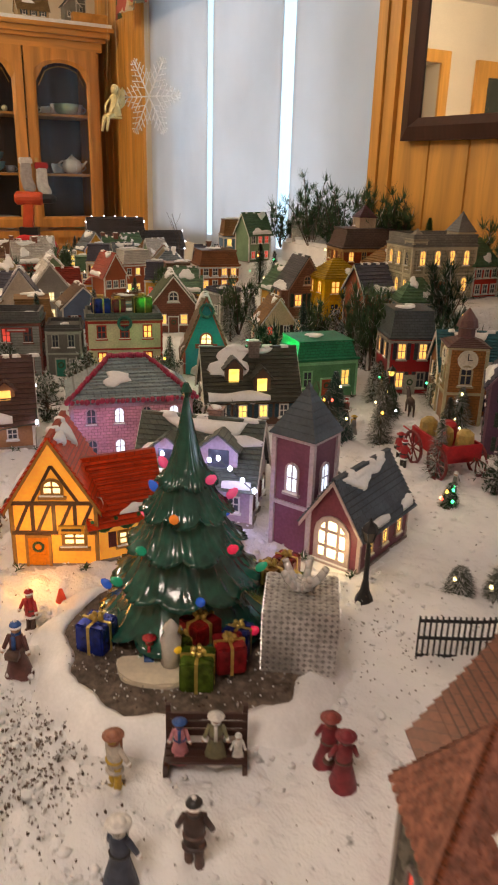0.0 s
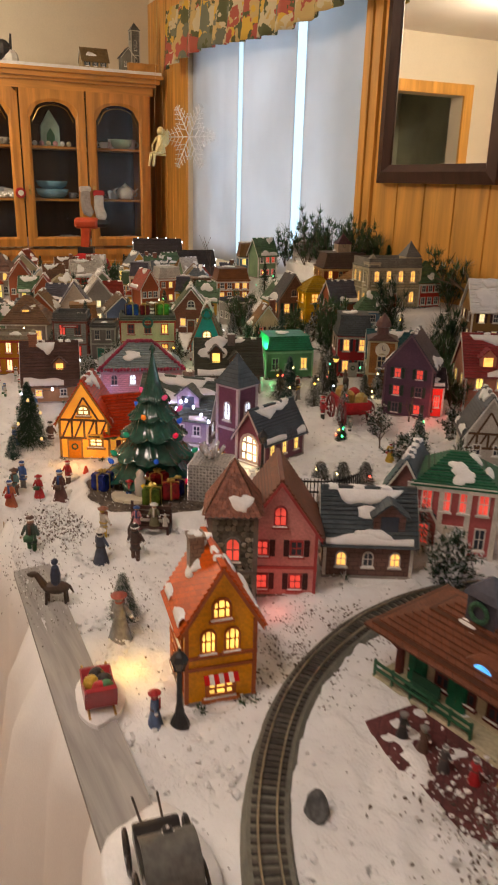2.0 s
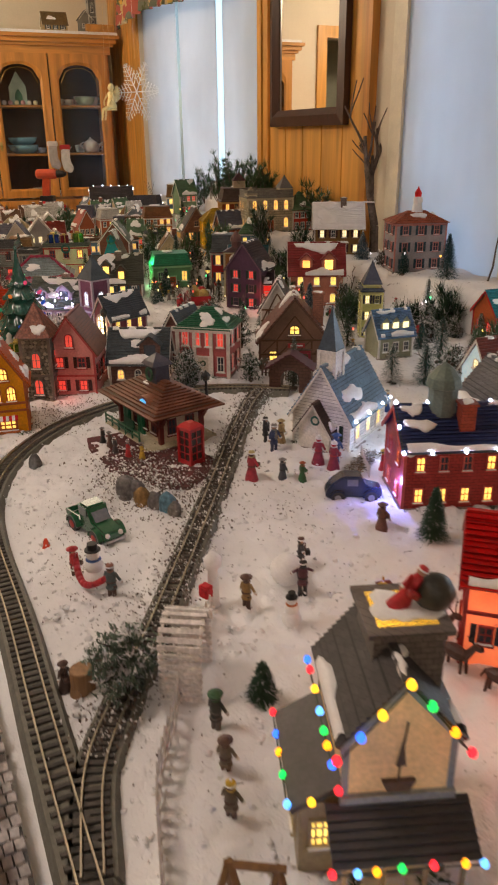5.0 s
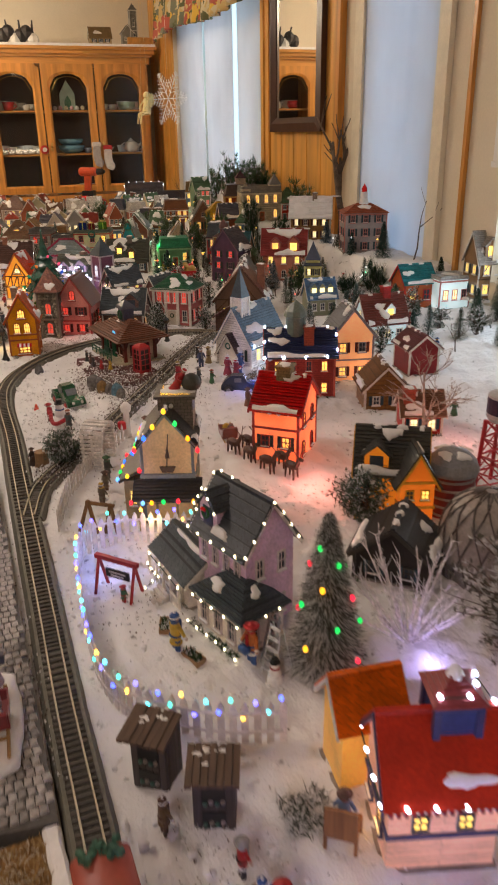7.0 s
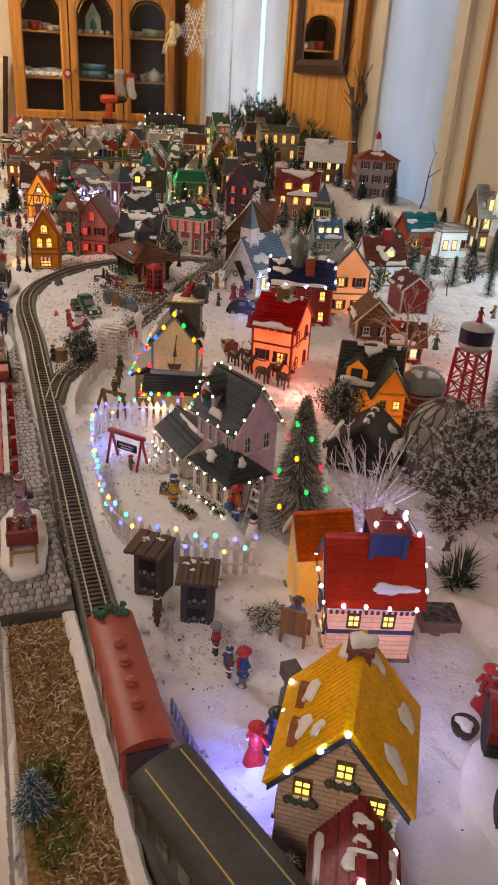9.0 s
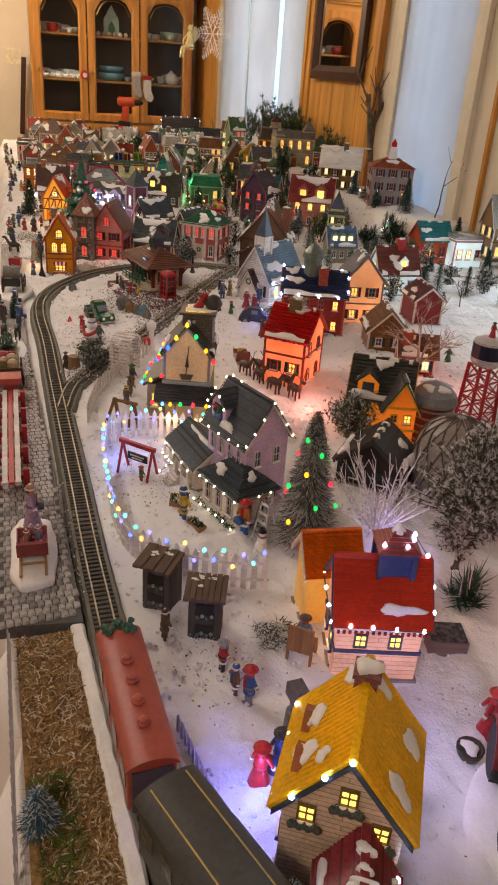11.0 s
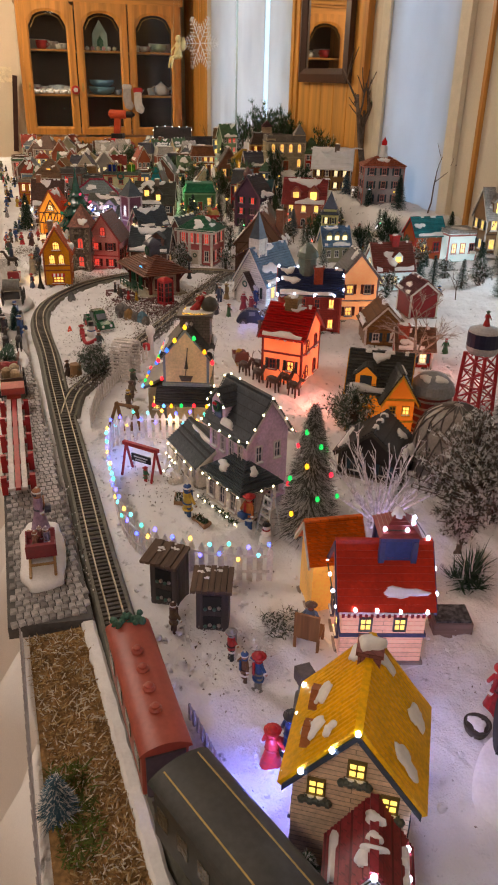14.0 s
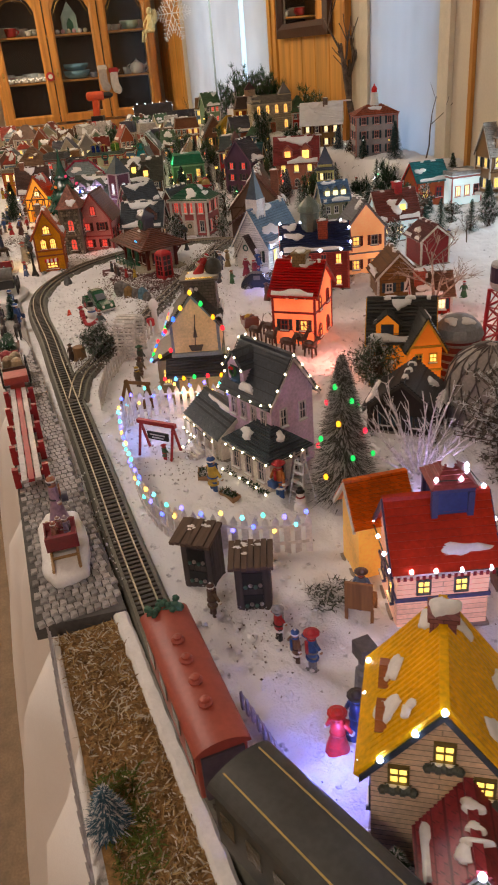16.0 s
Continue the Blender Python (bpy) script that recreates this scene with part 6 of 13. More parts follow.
for u, v in ((-0.026, 0.090), (0.002, 0.116), (0.028, 0.088)):
    f = window(H["yellowroof"], FACES["f"](0.088, 0.092), u, v - 0.004, 0.014, 0.018, YEL, ceramic((0.16, 0.12, 0.05)), False, (1, 1))
    bm = B()
    for i in range(7):
        blob(bm, (-0.010 + 0.0033 * i, -0.004, -0.003 + 0.0015 * (i % 2)), 0.0034, 0, 6)
    part("window_box", bm, ceramic((0.07, 0.075, 0.06)), f)
for sd in (1, -1):
    for i in range(21):
        bm = B()
        yy = -0.005 + 0.102 * i / 20
        rod(bm, (sd * 0.0525, yy, 0.104 - 0.0089 + 0.0032), (sd * 0.002, yy, 0.160 + 0.0032), 0.0018, seg=6)
        part("roof_rib", bm, YROOF, H["yellowroof"])
H["bluefront"] = house("blue_cottage", "blue cottage with a dark red snowy roof and white lights", 2.752, 1.246, 60, 0.044, 0.046, 0.066, 0.036, (0.14, 0.22, 0.38), (0.24, 0.045, 0.05), "y", fw=(1, 1, 0.02, 0.03, "d"), snow=2, trim=(0.55, 0.55, 0.6), gw=(0.014, 0.016, "y"))
# orange and peach walls: glow put into the paint
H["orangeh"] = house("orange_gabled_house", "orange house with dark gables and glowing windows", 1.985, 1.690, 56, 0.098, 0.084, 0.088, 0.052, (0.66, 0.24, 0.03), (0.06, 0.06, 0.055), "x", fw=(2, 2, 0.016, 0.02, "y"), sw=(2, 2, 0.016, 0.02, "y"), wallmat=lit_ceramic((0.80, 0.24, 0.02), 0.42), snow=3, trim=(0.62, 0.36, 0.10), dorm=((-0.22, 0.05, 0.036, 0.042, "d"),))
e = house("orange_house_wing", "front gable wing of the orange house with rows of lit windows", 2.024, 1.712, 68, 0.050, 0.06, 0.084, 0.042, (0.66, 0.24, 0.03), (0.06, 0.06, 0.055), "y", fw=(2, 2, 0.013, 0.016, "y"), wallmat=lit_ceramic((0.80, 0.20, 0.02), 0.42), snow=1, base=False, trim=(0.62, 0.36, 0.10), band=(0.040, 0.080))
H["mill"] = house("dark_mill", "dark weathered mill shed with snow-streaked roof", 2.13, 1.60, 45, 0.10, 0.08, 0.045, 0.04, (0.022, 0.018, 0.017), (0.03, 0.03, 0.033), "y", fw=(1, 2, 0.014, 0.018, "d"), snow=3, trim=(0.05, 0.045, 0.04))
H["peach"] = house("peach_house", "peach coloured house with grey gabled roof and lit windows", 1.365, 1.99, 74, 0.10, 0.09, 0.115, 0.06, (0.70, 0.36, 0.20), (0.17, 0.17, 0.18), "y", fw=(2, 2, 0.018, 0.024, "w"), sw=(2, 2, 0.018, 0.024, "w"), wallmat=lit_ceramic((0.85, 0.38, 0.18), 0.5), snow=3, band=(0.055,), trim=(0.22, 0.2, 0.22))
# white house: walls emit a little, to brighten them
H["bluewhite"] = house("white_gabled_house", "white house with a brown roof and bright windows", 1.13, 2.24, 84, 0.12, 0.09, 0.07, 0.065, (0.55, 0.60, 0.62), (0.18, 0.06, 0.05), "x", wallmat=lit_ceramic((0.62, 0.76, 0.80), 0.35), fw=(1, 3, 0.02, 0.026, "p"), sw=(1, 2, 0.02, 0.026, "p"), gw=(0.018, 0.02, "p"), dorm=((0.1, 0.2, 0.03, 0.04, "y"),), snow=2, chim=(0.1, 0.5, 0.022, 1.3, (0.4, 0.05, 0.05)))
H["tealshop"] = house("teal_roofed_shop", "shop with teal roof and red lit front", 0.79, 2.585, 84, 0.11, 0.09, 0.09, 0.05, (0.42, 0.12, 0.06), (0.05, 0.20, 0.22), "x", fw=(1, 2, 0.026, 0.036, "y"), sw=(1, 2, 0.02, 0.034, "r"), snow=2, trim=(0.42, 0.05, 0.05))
# shop walls emit pale blue from the paint itself
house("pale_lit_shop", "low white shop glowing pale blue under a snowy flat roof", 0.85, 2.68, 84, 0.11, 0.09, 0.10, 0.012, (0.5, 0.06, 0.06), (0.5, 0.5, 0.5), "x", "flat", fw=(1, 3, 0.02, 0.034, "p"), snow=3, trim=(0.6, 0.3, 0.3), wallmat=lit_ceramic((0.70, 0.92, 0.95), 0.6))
H["redshed"] = house("red_covered_bridge", "dark red covered bridge with picture board", 1.40, 2.17, 80, 0.075, 0.09, 0.07, 0.03, (0.22, 0.035, 0.04), (0.16, 0.06, 0.06), "y", snow=2)
H["cabin"] = house("log_cabin", "brown log cabin with a snowy roof", 1.575, 1.95, 70, 0.09, 0.09, 0.055, 0.045, (0.22, 0.12, 0.05), (0.16, 0.09, 0.05), "y", fw=(1, 2, 0.016, 0.02, "d"), snow=5, pat="siding", psize=0.009)
house("red_shed", "small red shed with one bright window", 1.72, 1.94, 66, 0.075, 0.07, 0.05, 0.032, (0.42, 0.04, 0.03), (0.20, 0.12, 0.08), "x", fw=(1, 2, 0.016, 0.022, "p"), snow=3, chim=(-0.35, 0.3, 0.022, 1.3, (0.35, 0.1, 0.07)))
e = thing("lattice_dome", "grey domed shed covered in a lattice of snowy shingles", "model shed", pose(2.150, 1.735, ground(2.15, 1.735), 0, 0, 20) @ Matrix.Scale(1.22, 4))
bm = B()
lathe(bm, [(0.050, 0), (0.051, 0.045), (0.047, 0.066), (0.038, 0.082), (0.022, 0.094), (0.003, 0.099)], 28)
part("dome", bm, ceramic((0.30, 0.27, 0.25)), e, smooth=True)
for s in (1, -1):
    for k in range(14):
        bm = B()
        prev = None
        for j in range(9):
            t = j / 8
            cv = ((0.0, 0.0513), (0.045, 0.0523), (0.066, 0.0483), (0.082, 0.0393), (0.094, 0.0233), (0.0995, 0.004))
            zz = 0.099 * math.sin(t * 1.5)
            r = next(r0 + (r1 - r0) * (zz - z0) / (z1 - z0) for (z0, r0), (z1, r1) in zip(cv, cv[1:]) if zz <= z1)
            a = 2 * math.pi * k / 14 + s * t * 0.9
            q = Vector((r * math.cos(a), r * math.sin(a), zz))
            if prev:
                rod(bm, prev, q, 0.0011, seg=4)
            prev = q
        part("lath", bm, ceramic((0.10, 0.085, 0.08)), e)
house("dark_red_cabin", "dark red cabin beside snowy trees", 2.29, 1.75, 80, 0.085, 0.08, 0.06, 0.045, (0.10, 0.03, 0.025), (0.07, 0.035, 0.03), "y", snow=2)
H["mansion"] = house("timbered_mansion", "timbered mansion with bright ground floor windows", 0.93, 2.80, 80, 0.17, 0.1, 0.125, 0.085, (0.22, 0.14, 0.08), (0.34, 0.31, 0.28), "x", fw=(2, 4, 0.022, 0.034, "y"), sw=(2, 2, 0.02, 0.03, "y"), dorm=((-0.25, 0.1, 0.05, 0.07, "y"), (0.25, 0.1, 0.05, 0.07, "y")), snow=5, timber=True, z=0.80)
house("farmhouse_wing", "farmhouse wing with a bright orange ribbed roof", 2.402, 1.400, 80, 0.055, 0.05, 0.084, 0.030, (0.62, 0.40, 0.30), (0.60, 0.15, 0.03), "x", fw=None, snow=0, base=False, wallmat=lit_ceramic((0.85, 0.42, 0.12), 0.25))

# ---------- china cabinet ----------
NAMES_BEFORE = {o.name for o in bpy.data.objects}
CX = -3.75  # its front
cab = thing("china_cabinet", "honey oak china cabinet with arched glass doors, full of dishes", "china cabinet", pose(CX, 2.245, 0.0))
CY0, CY1, CT = -0.68, 0.63, 1.928
bm = B()
# back board coloured dark to stand in for the unlit interior
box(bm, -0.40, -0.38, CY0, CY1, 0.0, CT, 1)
box(bm, -0.38, -0.02, CY0, CY0 + 0.025, 0.0, CT), box(bm, -0.38, -0.02, CY1 - 0.025, CY1, 0.0, CT)
box(bm, -0.38, -0.02, CY0 + 0.025, CY1 - 0.025, CT - 0.03, CT), box(bm, -0.38, 0.02, CY0, CY1, 0.80, 0.84)
box(bm, -0.38, 0.0, CY0, CY1, 0.0, 0.80)
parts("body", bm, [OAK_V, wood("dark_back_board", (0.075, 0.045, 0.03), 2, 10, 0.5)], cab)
bm = B()
for o, z0, z1 in ((0.012, CT - 0.10, CT - 0.05), (0.03, CT - 0.05, CT - 0.03), (0.05, CT - 0.03, CT), (0.07, CT, CT + 0.022)):
    box(bm, -0.40, o, CY0 - o, CY1 + o, z0, z1)
parts("cornice", bm, OAK_Y, cab)
DY = [(-0.655, -0.243), (-0.233, 0.180), (0.190, 0.605)]
for y0, y1 in DY:
    z0, z1 = 0.86, CT - 0.10
    n = 14
    s = 0.062
    inner = [(y0 + s, z0 + s), (y1 - s, z0 + s), (y1 - s, z1 - 0.17)]
    for i in range(n + 1):
        a = i / n
        yy = (y1 - s) + ((y0 + s) - (y1 - s)) * a
        k = abs(2 * a - 1)
        inner.append((yy, z1 - 0.17 + (0.10 * (1 - k ** 2) ** 0.5 if k < 0.72 else 0.10 * (1 - 0.72 ** 2) ** 0.5 * (1 - k) / 0.28)))
    inner.append((y0 + s, z1 - 0.17))
    cy, cz = (y0 + y1) / 2, (z0 + z1) / 2
    def out_pt(q):
        dy, dz = q[0] - cy, q[1] - cz
        f = min((y1 - y0) / 2 / max(1e-6, abs(dy)), (z1 - z0) / 2 / max(1e-6, abs(dz)))
        return (cy + dy * f, cz + dz * f)
    outer = [out_pt(q) for q in inner]
    outer[0], outer[1] = (y0, z0), (y1, z0)
    k = max(range(len(outer)), key=lambda i: outer[i][0] + outer[i][1])
    outer[k] = (y1, z1)
    k = max(range(len(outer)), key=lambda i: -outer[i][0] + outer[i][1])
    outer[k] = (y0, z1)
    mid = [(a[0] * 0.25 + b[0] * 0.75, a[1] * 0.25 + b[1] * 0.75) for a, b in zip(outer, inner)]
    bm = B()
    rings = [[bm.verts.new((x, yy, zz)) for yy, zz in pts] for pts, x in ((outer, 0.0), (outer, 0.020), (mid, 0.022), (inner, 0.012), (inner, 0.0))]
    n = len(inner)
    for a, b in zip(rings, rings[1:]):
        for i in range(n):
            bm.faces.new((a[i], a[(i + 1) % n], b[(i + 1) % n], b[i]))
    bmesh.ops.recalc_face_normals(bm, faces=bm.faces)
    door = part("door", bm, OAK_V, cab, "oak cabinet door with an arched pane")
    bm = B()
    a = [bm.verts.new((0.007, yy, zz)) for yy, zz in inner]
    bm.faces.new(a)
    g = part("pane", bm, GLASSY, door)
    g.visible_shadow = False
    bm = B()
    for q, w in zip(inner[2:], inner[3:]):
        rod(bm, (0.009, q[0] * 0.9 + cy * 0.1, q[1] - 0.02), (0.009, w[0] * 0.9 + cy * 0.1, w[1] - 0.02), 0.0025, seg=5)
    part("leading", bm, BRASS, door, "brass leading in the pane")
    bm = B()
    lathe(bm, [(0.006, 0), (0.009, 0.008), (0.004, 0.016)], 8, 0, Matrix.Translation((0.022, y0 + 0.03, 1.22)) @ Matrix.Rotation(math.pi / 2, 4, "Y"))
    box(bm, 0.021, 0.025, y0 + 0.022, y0 + 0.038, 1.19, 1.25)
    part("handle", bm, BRASS, door)
    # panelled door below
    bm = B()
    box(bm, 0.0, 0.02, y0, y1, 0.08, 0.76), box(bm, 0.02, 0.028, y0 + 0.06, y1 - 0.06, 0.16, 0.68)
    part("lower_door", bm, OAK_V, cab)
for z in (1.15, 1.48):
    bm = B()
    box(bm, -0.378, -0.04, CY0 + 0.026, CY1 - 0.026, z, z + 0.014)
    part("shelf", bm, OAK_Y, cab)

CHINA = surface("white_china", (0.72, 0.70, 0.64), 0.15, 0.06, 20, 0.02)


def teapot(y, z, s, col, label, x=CX - 0.12):
    e = thing("teapot", label, "teapot", pose(x, y, z, 0, 0, 90))
    m = surface("glazed_pot", col, 0.18, 0.08, 15, 0.02)
    bm = B()
    lathe(bm, [(0.5 * s, 0), (0.85 * s, 0.2 * s), (1.0 * s, 0.7 * s), (0.8 * s, 1.2 * s), (0.4 * s, 1.4 * s)], 16)
    part("body", bm, m, e, smooth=True)
    bm = B()
    lathe(bm, [(0.42 * s, 1.38 * s), (0.3 * s, 1.55 * s), (0.08 * s, 1.6 * s), (0.13 * s, 1.72 * s), (0.02 * s, 1.8 * s)], 12)
    part("lid", bm, m, e, smooth=True)
    bm = B()
    rod(bm, (0.8 * s, 0, 0.5 * s), (1.5 * s, 0, 1.2 * s), 0.18 * s, 0.09 * s, 8)
    part("spout", bm, m, e)
    bm = B()
    pts = [Vector((-0.85 * s - 0.5 * s * math.sin(math.pi * i / 6), 0, 0.4 * s + 0.8 * s * i / 6)) for i in range(7)]
    for a, b in zip(pts, pts[1:]):
        rod(bm, a, b, 0.09 * s, seg=6)
    part("handle", bm, m, e)


def cup(y, z, s, col, label="white china cup on the cabinet shelf", x=CX - 0.12, name="cup", cat="cup"):
    e = thing(name, label, cat, pose(x, y, z, 0, 0, 70), "dishes in the cabinet")
    m = surface("glazed_pot", col, 0.18, 0.08, 15, 0.02)
    bm = B()
    lathe(bm, [(0.6 * s, 0), (0.8 * s, 0.1 * s), (1.0 * s, 1.3 * s), (0.9 * s, 1.3 * s), (0.7 * s, 0.3 * s)], 14)
    part("body", bm, m, e, smooth=True)
    bm = B()
    pts = [Vector((0.9 * s + 0.45 * s * math.sin(math.pi * i / 6), 0, 0.3 * s + 0.8 * s * i / 6)) for i in range(7)]
    for a, b in zip(pts, pts[1:]):
        rod(bm, a, b, 0.09 * s, seg=6)
    part("handle", bm, m, e)


def bowl(y, z, r, h, col, label, x=CX - 0.15):
    bm = B()
    lathe(bm, [(r * 0.6, 0), (r * 0.9, h * 0.4), (r, h), (r * 0.94, h), (r * 0.8, h * 0.4), (r * 0.4, h * 0.2)], 20)
    single("bowl", label, "bowl", bm, surface("glazed_pot", col, 0.18, 0.08, 15, 0.02), pose(x, y, z), smooth=True)


Y0 = 2.245
teapot(Y0 + 0.47, 1.166, 0.062, (0.72, 0.70, 0.64), "round white china teapot on the cabinet shelf")
teapot(Y0 + 0.27, 1.166, 0.035, (0.70, 0.68, 0.62), "small white china teapot on the cabinet shelf")
cup(Y0 + 0.33, 1.496, 0.03, (0.72, 0.7, 0.64))
bowl(Y0 + 0.46, 1.496, 0.075, 0.06, (0.45, 0.58, 0.42), "pale green bowl on the cabinet shelf")
cup(Y0 + 0.33, 0.842, 0.042, (0.62, 0.42, 0.40), "pink china mug on the cabinet shelf")
cup(Y0 + 0.50, 0.842, 0.05, (0.30, 0.48, 0.45), "teal china mug on the cabinet shelf")
bowl(Y0 - 0.03, 1.166, 0.11, 0.06, (0.20, 0.40, 0.50), "blue glazed bowl standing in the cabinet")
bowl(Y0 - 0.03, 1.227, 0.105, 0.05, (0.20, 0.40, 0.50), "blue glazed bowl stacked on another")
cup(Y0 + 0.10, 1.166, 0.03, (0.30, 0.34, 0.42), "blue-grey china cup on the cabinet shelf")
for i in range(6):
    cup(Y0 - 0.57 + 0.055 * i, 1.166, 0.026 + 0.004 * (i % 3), (0.72, 0.7, 0.66))
for i in range(7):
    cup(Y0 - 0.58 + 0.05 * i, 0.842, 0.024 + 0.006 * (i % 2), (0.62, 0.60, 0.56), x=CX - 0.1)
for i in range(4):
    cup(Y0 - 0.17 + 0.08 * i, 0.842, 0.028, (0.55, 0.55, 0.55), x=CX - 0.1)
cup(Y0 - 0.50, 1.496, 0.048, (0.40, 0.03, 0.03), "red and white china mug on the cabinet shelf")
cup(Y0 - 0.36, 1.496, 0.03, (0.60, 0.58, 0.52))
# a green and white church ornament with a row of pastel beads before it
bm = B()
prism(bm, [(-0.06, 0), (0.06, 0), (0.06, 0.12), (0, 0.22), (-0.06, 0.12)], -0.02, 0.02)
prism(bm, [(-0.026, 0.005), (0.026, 0.005), (0.026, 0.07), (0, 0.11), (-0.026, 0.07)], -0.026, -0.019, 1)
single("church_ornament", "pale green arched ornament in the cabinet", "ornament", bm, [surface("celadon", (0.40, 0.52, 0.42), 0.4), surface("dark_green_glaze", (0.05, 0.16, 0.08), 0.3)], pose(CX - 0.12, Y0 - 0.03, 1.496, 0, 0, 90))
bm = B()
for i, c in enumerate((0, 1, 2, 1, 0, 2)):
    blob(bm, (-0.11 + 0.044 * i, 0, 0.014), 0.017, c, 8)
single("pastel_balls", "row of pastel balls on the cabinet shelf", "ornament", bm, [CHINA, surface("pink_glaze", (0.62, 0.34, 0.36), 0.3), surface("lemon_glaze", (0.62, 0.55, 0.35), 0.3)], pose(CX - 0.06, Y0 - 0.03, 1.496, 0, 0, 90))

rgc = random.Random(31)
for z, y0, y1, n in ((0.842, -0.60, -0.28, 9), (1.166, -0.60, -0.28, 8), (1.496, -0.60, -0.28, 4), (0.842, -0.20, 0.14, 7), (0.842, 0.22, 0.58, 5), (1.166, 0.22, 0.58, 3), (1.496, 0.24, 0.58, 4)):
    for i in range(n):
        c = rgc.choice([(0.78, 0.76, 0.72), (0.78, 0.76, 0.72), (0.70, 0.66, 0.58), (0.55, 0.62, 0.66), (0.66, 0.42, 0.40)])
        cup(Y0 + y0 + (y1 - y0) * (i + 0.5) / n, z, rgc.uniform(0.034, 0.058), c, "small glazed china piece at the back of a shelf", CX - rgc.uniform(0.18, 0.30))
bm = B()
for i in range(26):
    blob(bm, (0.0, -0.16 + 0.32 * i / 25, 0.012 + 0.02 * abs(math.sin(i * 1.3))), 0.0042, 0, 6)
single("bead_garland", "string of small pale lit beads along a cabinet shelf", "garland", bm, bulbmat((1.0, 0.85, 0.65), 2.0), pose(CX - 0.05, Y0 - 0.44, 1.165))

# stockings hung from the middle door's knob
def stocking(y, z, tilt, col, cuff, label):
    e = thing("stocking", label, "stocking", pose(CX + 0.035, y, z, tilt, 0, 90))
    bm = B()
    pts = [(-0.03, 0), (0.03, 0), (0.032, -0.10), (0.055, -0.15), (0.03, -0.185), (-0.02, -0.165), (-0.035, -0.10)]
    prism(bm, pts, -0.012, 0.012)
    bmesh.ops.recalc_face_normals(bm, faces=bm.faces)
    bmesh.ops.bevel(bm, geom=bm.edges[:], offset=0.006, segments=2, affect="EDGES")
    part("foot", bm, surface("knitted_wool", col, 0.9, 0.15, 60, 0.4, 300), e)
    bm = B()
    box(bm, -0.038, 0.038, -0.016, 0.016, -0.022, 0.015)
    bmesh.ops.bevel(bm, geom=bm.edges[:], offset=0.006, segments=2, affect="EDGES")
    part("cuff", bm, surface("knitted_wool", cuff, 0.9, 0.15, 60, 0.4, 300), e)


stocking(Y0 + 0.155, 1.235, 0, (0.40, 0.36, 0.34), (0.62, 0.58, 0.54), "grey knitted stocking with a pale cuff on the cabinet")
stocking(Y0 + 0.245, 1.21, 0, (0.62, 0.60, 0.56), (0.42, 0.03, 0.03), "small white stocking with a red cuff on the cabinet")
bm = B()
lathe(bm, [(0.004, 0), (0.03, 0.002), (0.034, 0.012), (0.03, 0.022), (0.004, 0.024)], 18, 0, Matrix.Rotation(math.pi / 2, 4, "Y"))
lathe(bm, [(0.016, 0.0241), (0.018, 0.027)], 12, 1, Matrix.Rotation(math.pi / 2, 4, "Y"))
single("door_ornament", "red and white round ornament hung on a cabinet door", "ornament", bm, [surface("red_felt", (0.45, 0.03, 0.03), 0.8), CHINA], pose(CX + 0.024, Y0 - 0.265, 1.20))
# what stands on the cabinet
bm = B()
slab(bm, [(-0.40, -0.72), (0.065, -0.72), (0.065, 0.69), (-0.40, 0.69)], 0.0, 0.018)
bmesh.ops.subdivide_edges(bm, edges=bm.edges[:], cuts=3)
single("cabinet_runner", "white cotton snow laid along the cabinet top", "snow blanket", bm, ROOFSNOW, pose(CX, Y0, CT + 0.023))
bm = B()
box(bm, 0, 0.12, 0, 0.2, 0, 0.01), box(bm, 0, 0.12, 0, 0.012, 0.01, 0.05), box(bm, 0, 0.12, 0.188, 0.2, 0.01, 0.05), box(bm, 0.108, 0.12, 0.012, 0.188, 0.01, 0.05)
single("wooden_tray", "small open pine tray on the cabinet top", "tray", bm, PINE_X, pose(CX - 0.09, Y0 + 0.48, CT + 0.043, 0, 0, 0))
ZT = CT + 0.042
house("wooden_cabin_ornament", "pale wooden cabin ornament on the cabinet", 0, 0, 0, 0.17, 0.10, 0.05, 0.075, (0.36, 0.27, 0.16), (0.25, 0.18, 0.10), "x", fw=(1, 3, 0.02, 0.026, "d"), snow=2, base=False, m=pose(CX - 0.02, Y0 + 0.27, ZT, 0, 0, 90))
ct = house("tall_church_ornament", "grey church ornament with a tall white-trimmed tower on the cabinet", 0, 0, 0, 0.09, 0.08, 0.09, 0.05, (0.20, 0.20, 0.18), (0.12, 0.12, 0.12), "y", fw=(1, 2, 0.016, 0.03, "d"), snow=0, base=False, m=pose(CX - 0.02, Y0 + 0.49, ZT, 0, 0, 90))
tower(ct, 0.05, 0.03, 0.055, 0.25, ceramic((0.17, 0.17, 0.16), "brick", 0.01), ceramic((0.1, 0.1, 0.1)), ceramic((0.5, 0.5, 0.46)), 0.05, 2, "d")
bm = B()
for i in range(6):
    blob(bm, (0, -0.1 + 0.045 * i, 0.05 + 0.03 * math.sin(i * 2.1)), 0.05, i % 3 == 2, 8, (0.9, 1, 1.1))
    if i % 2:
        rod(bm, (0, -0.1 + 0.045 * i, 0.07), (0.02, -0.12 + 0.05 * i, 0.16), 0.012, 0.006)
single("carved_sleigh_group", "dark carved sleigh ornament on the cabinet", "ornament", bm, [surface("dark_carving", (0.035, 0.03, 0.03), 0.5), CHINA], pose(CX - 0.05, Y0 - 0.38, ZT))
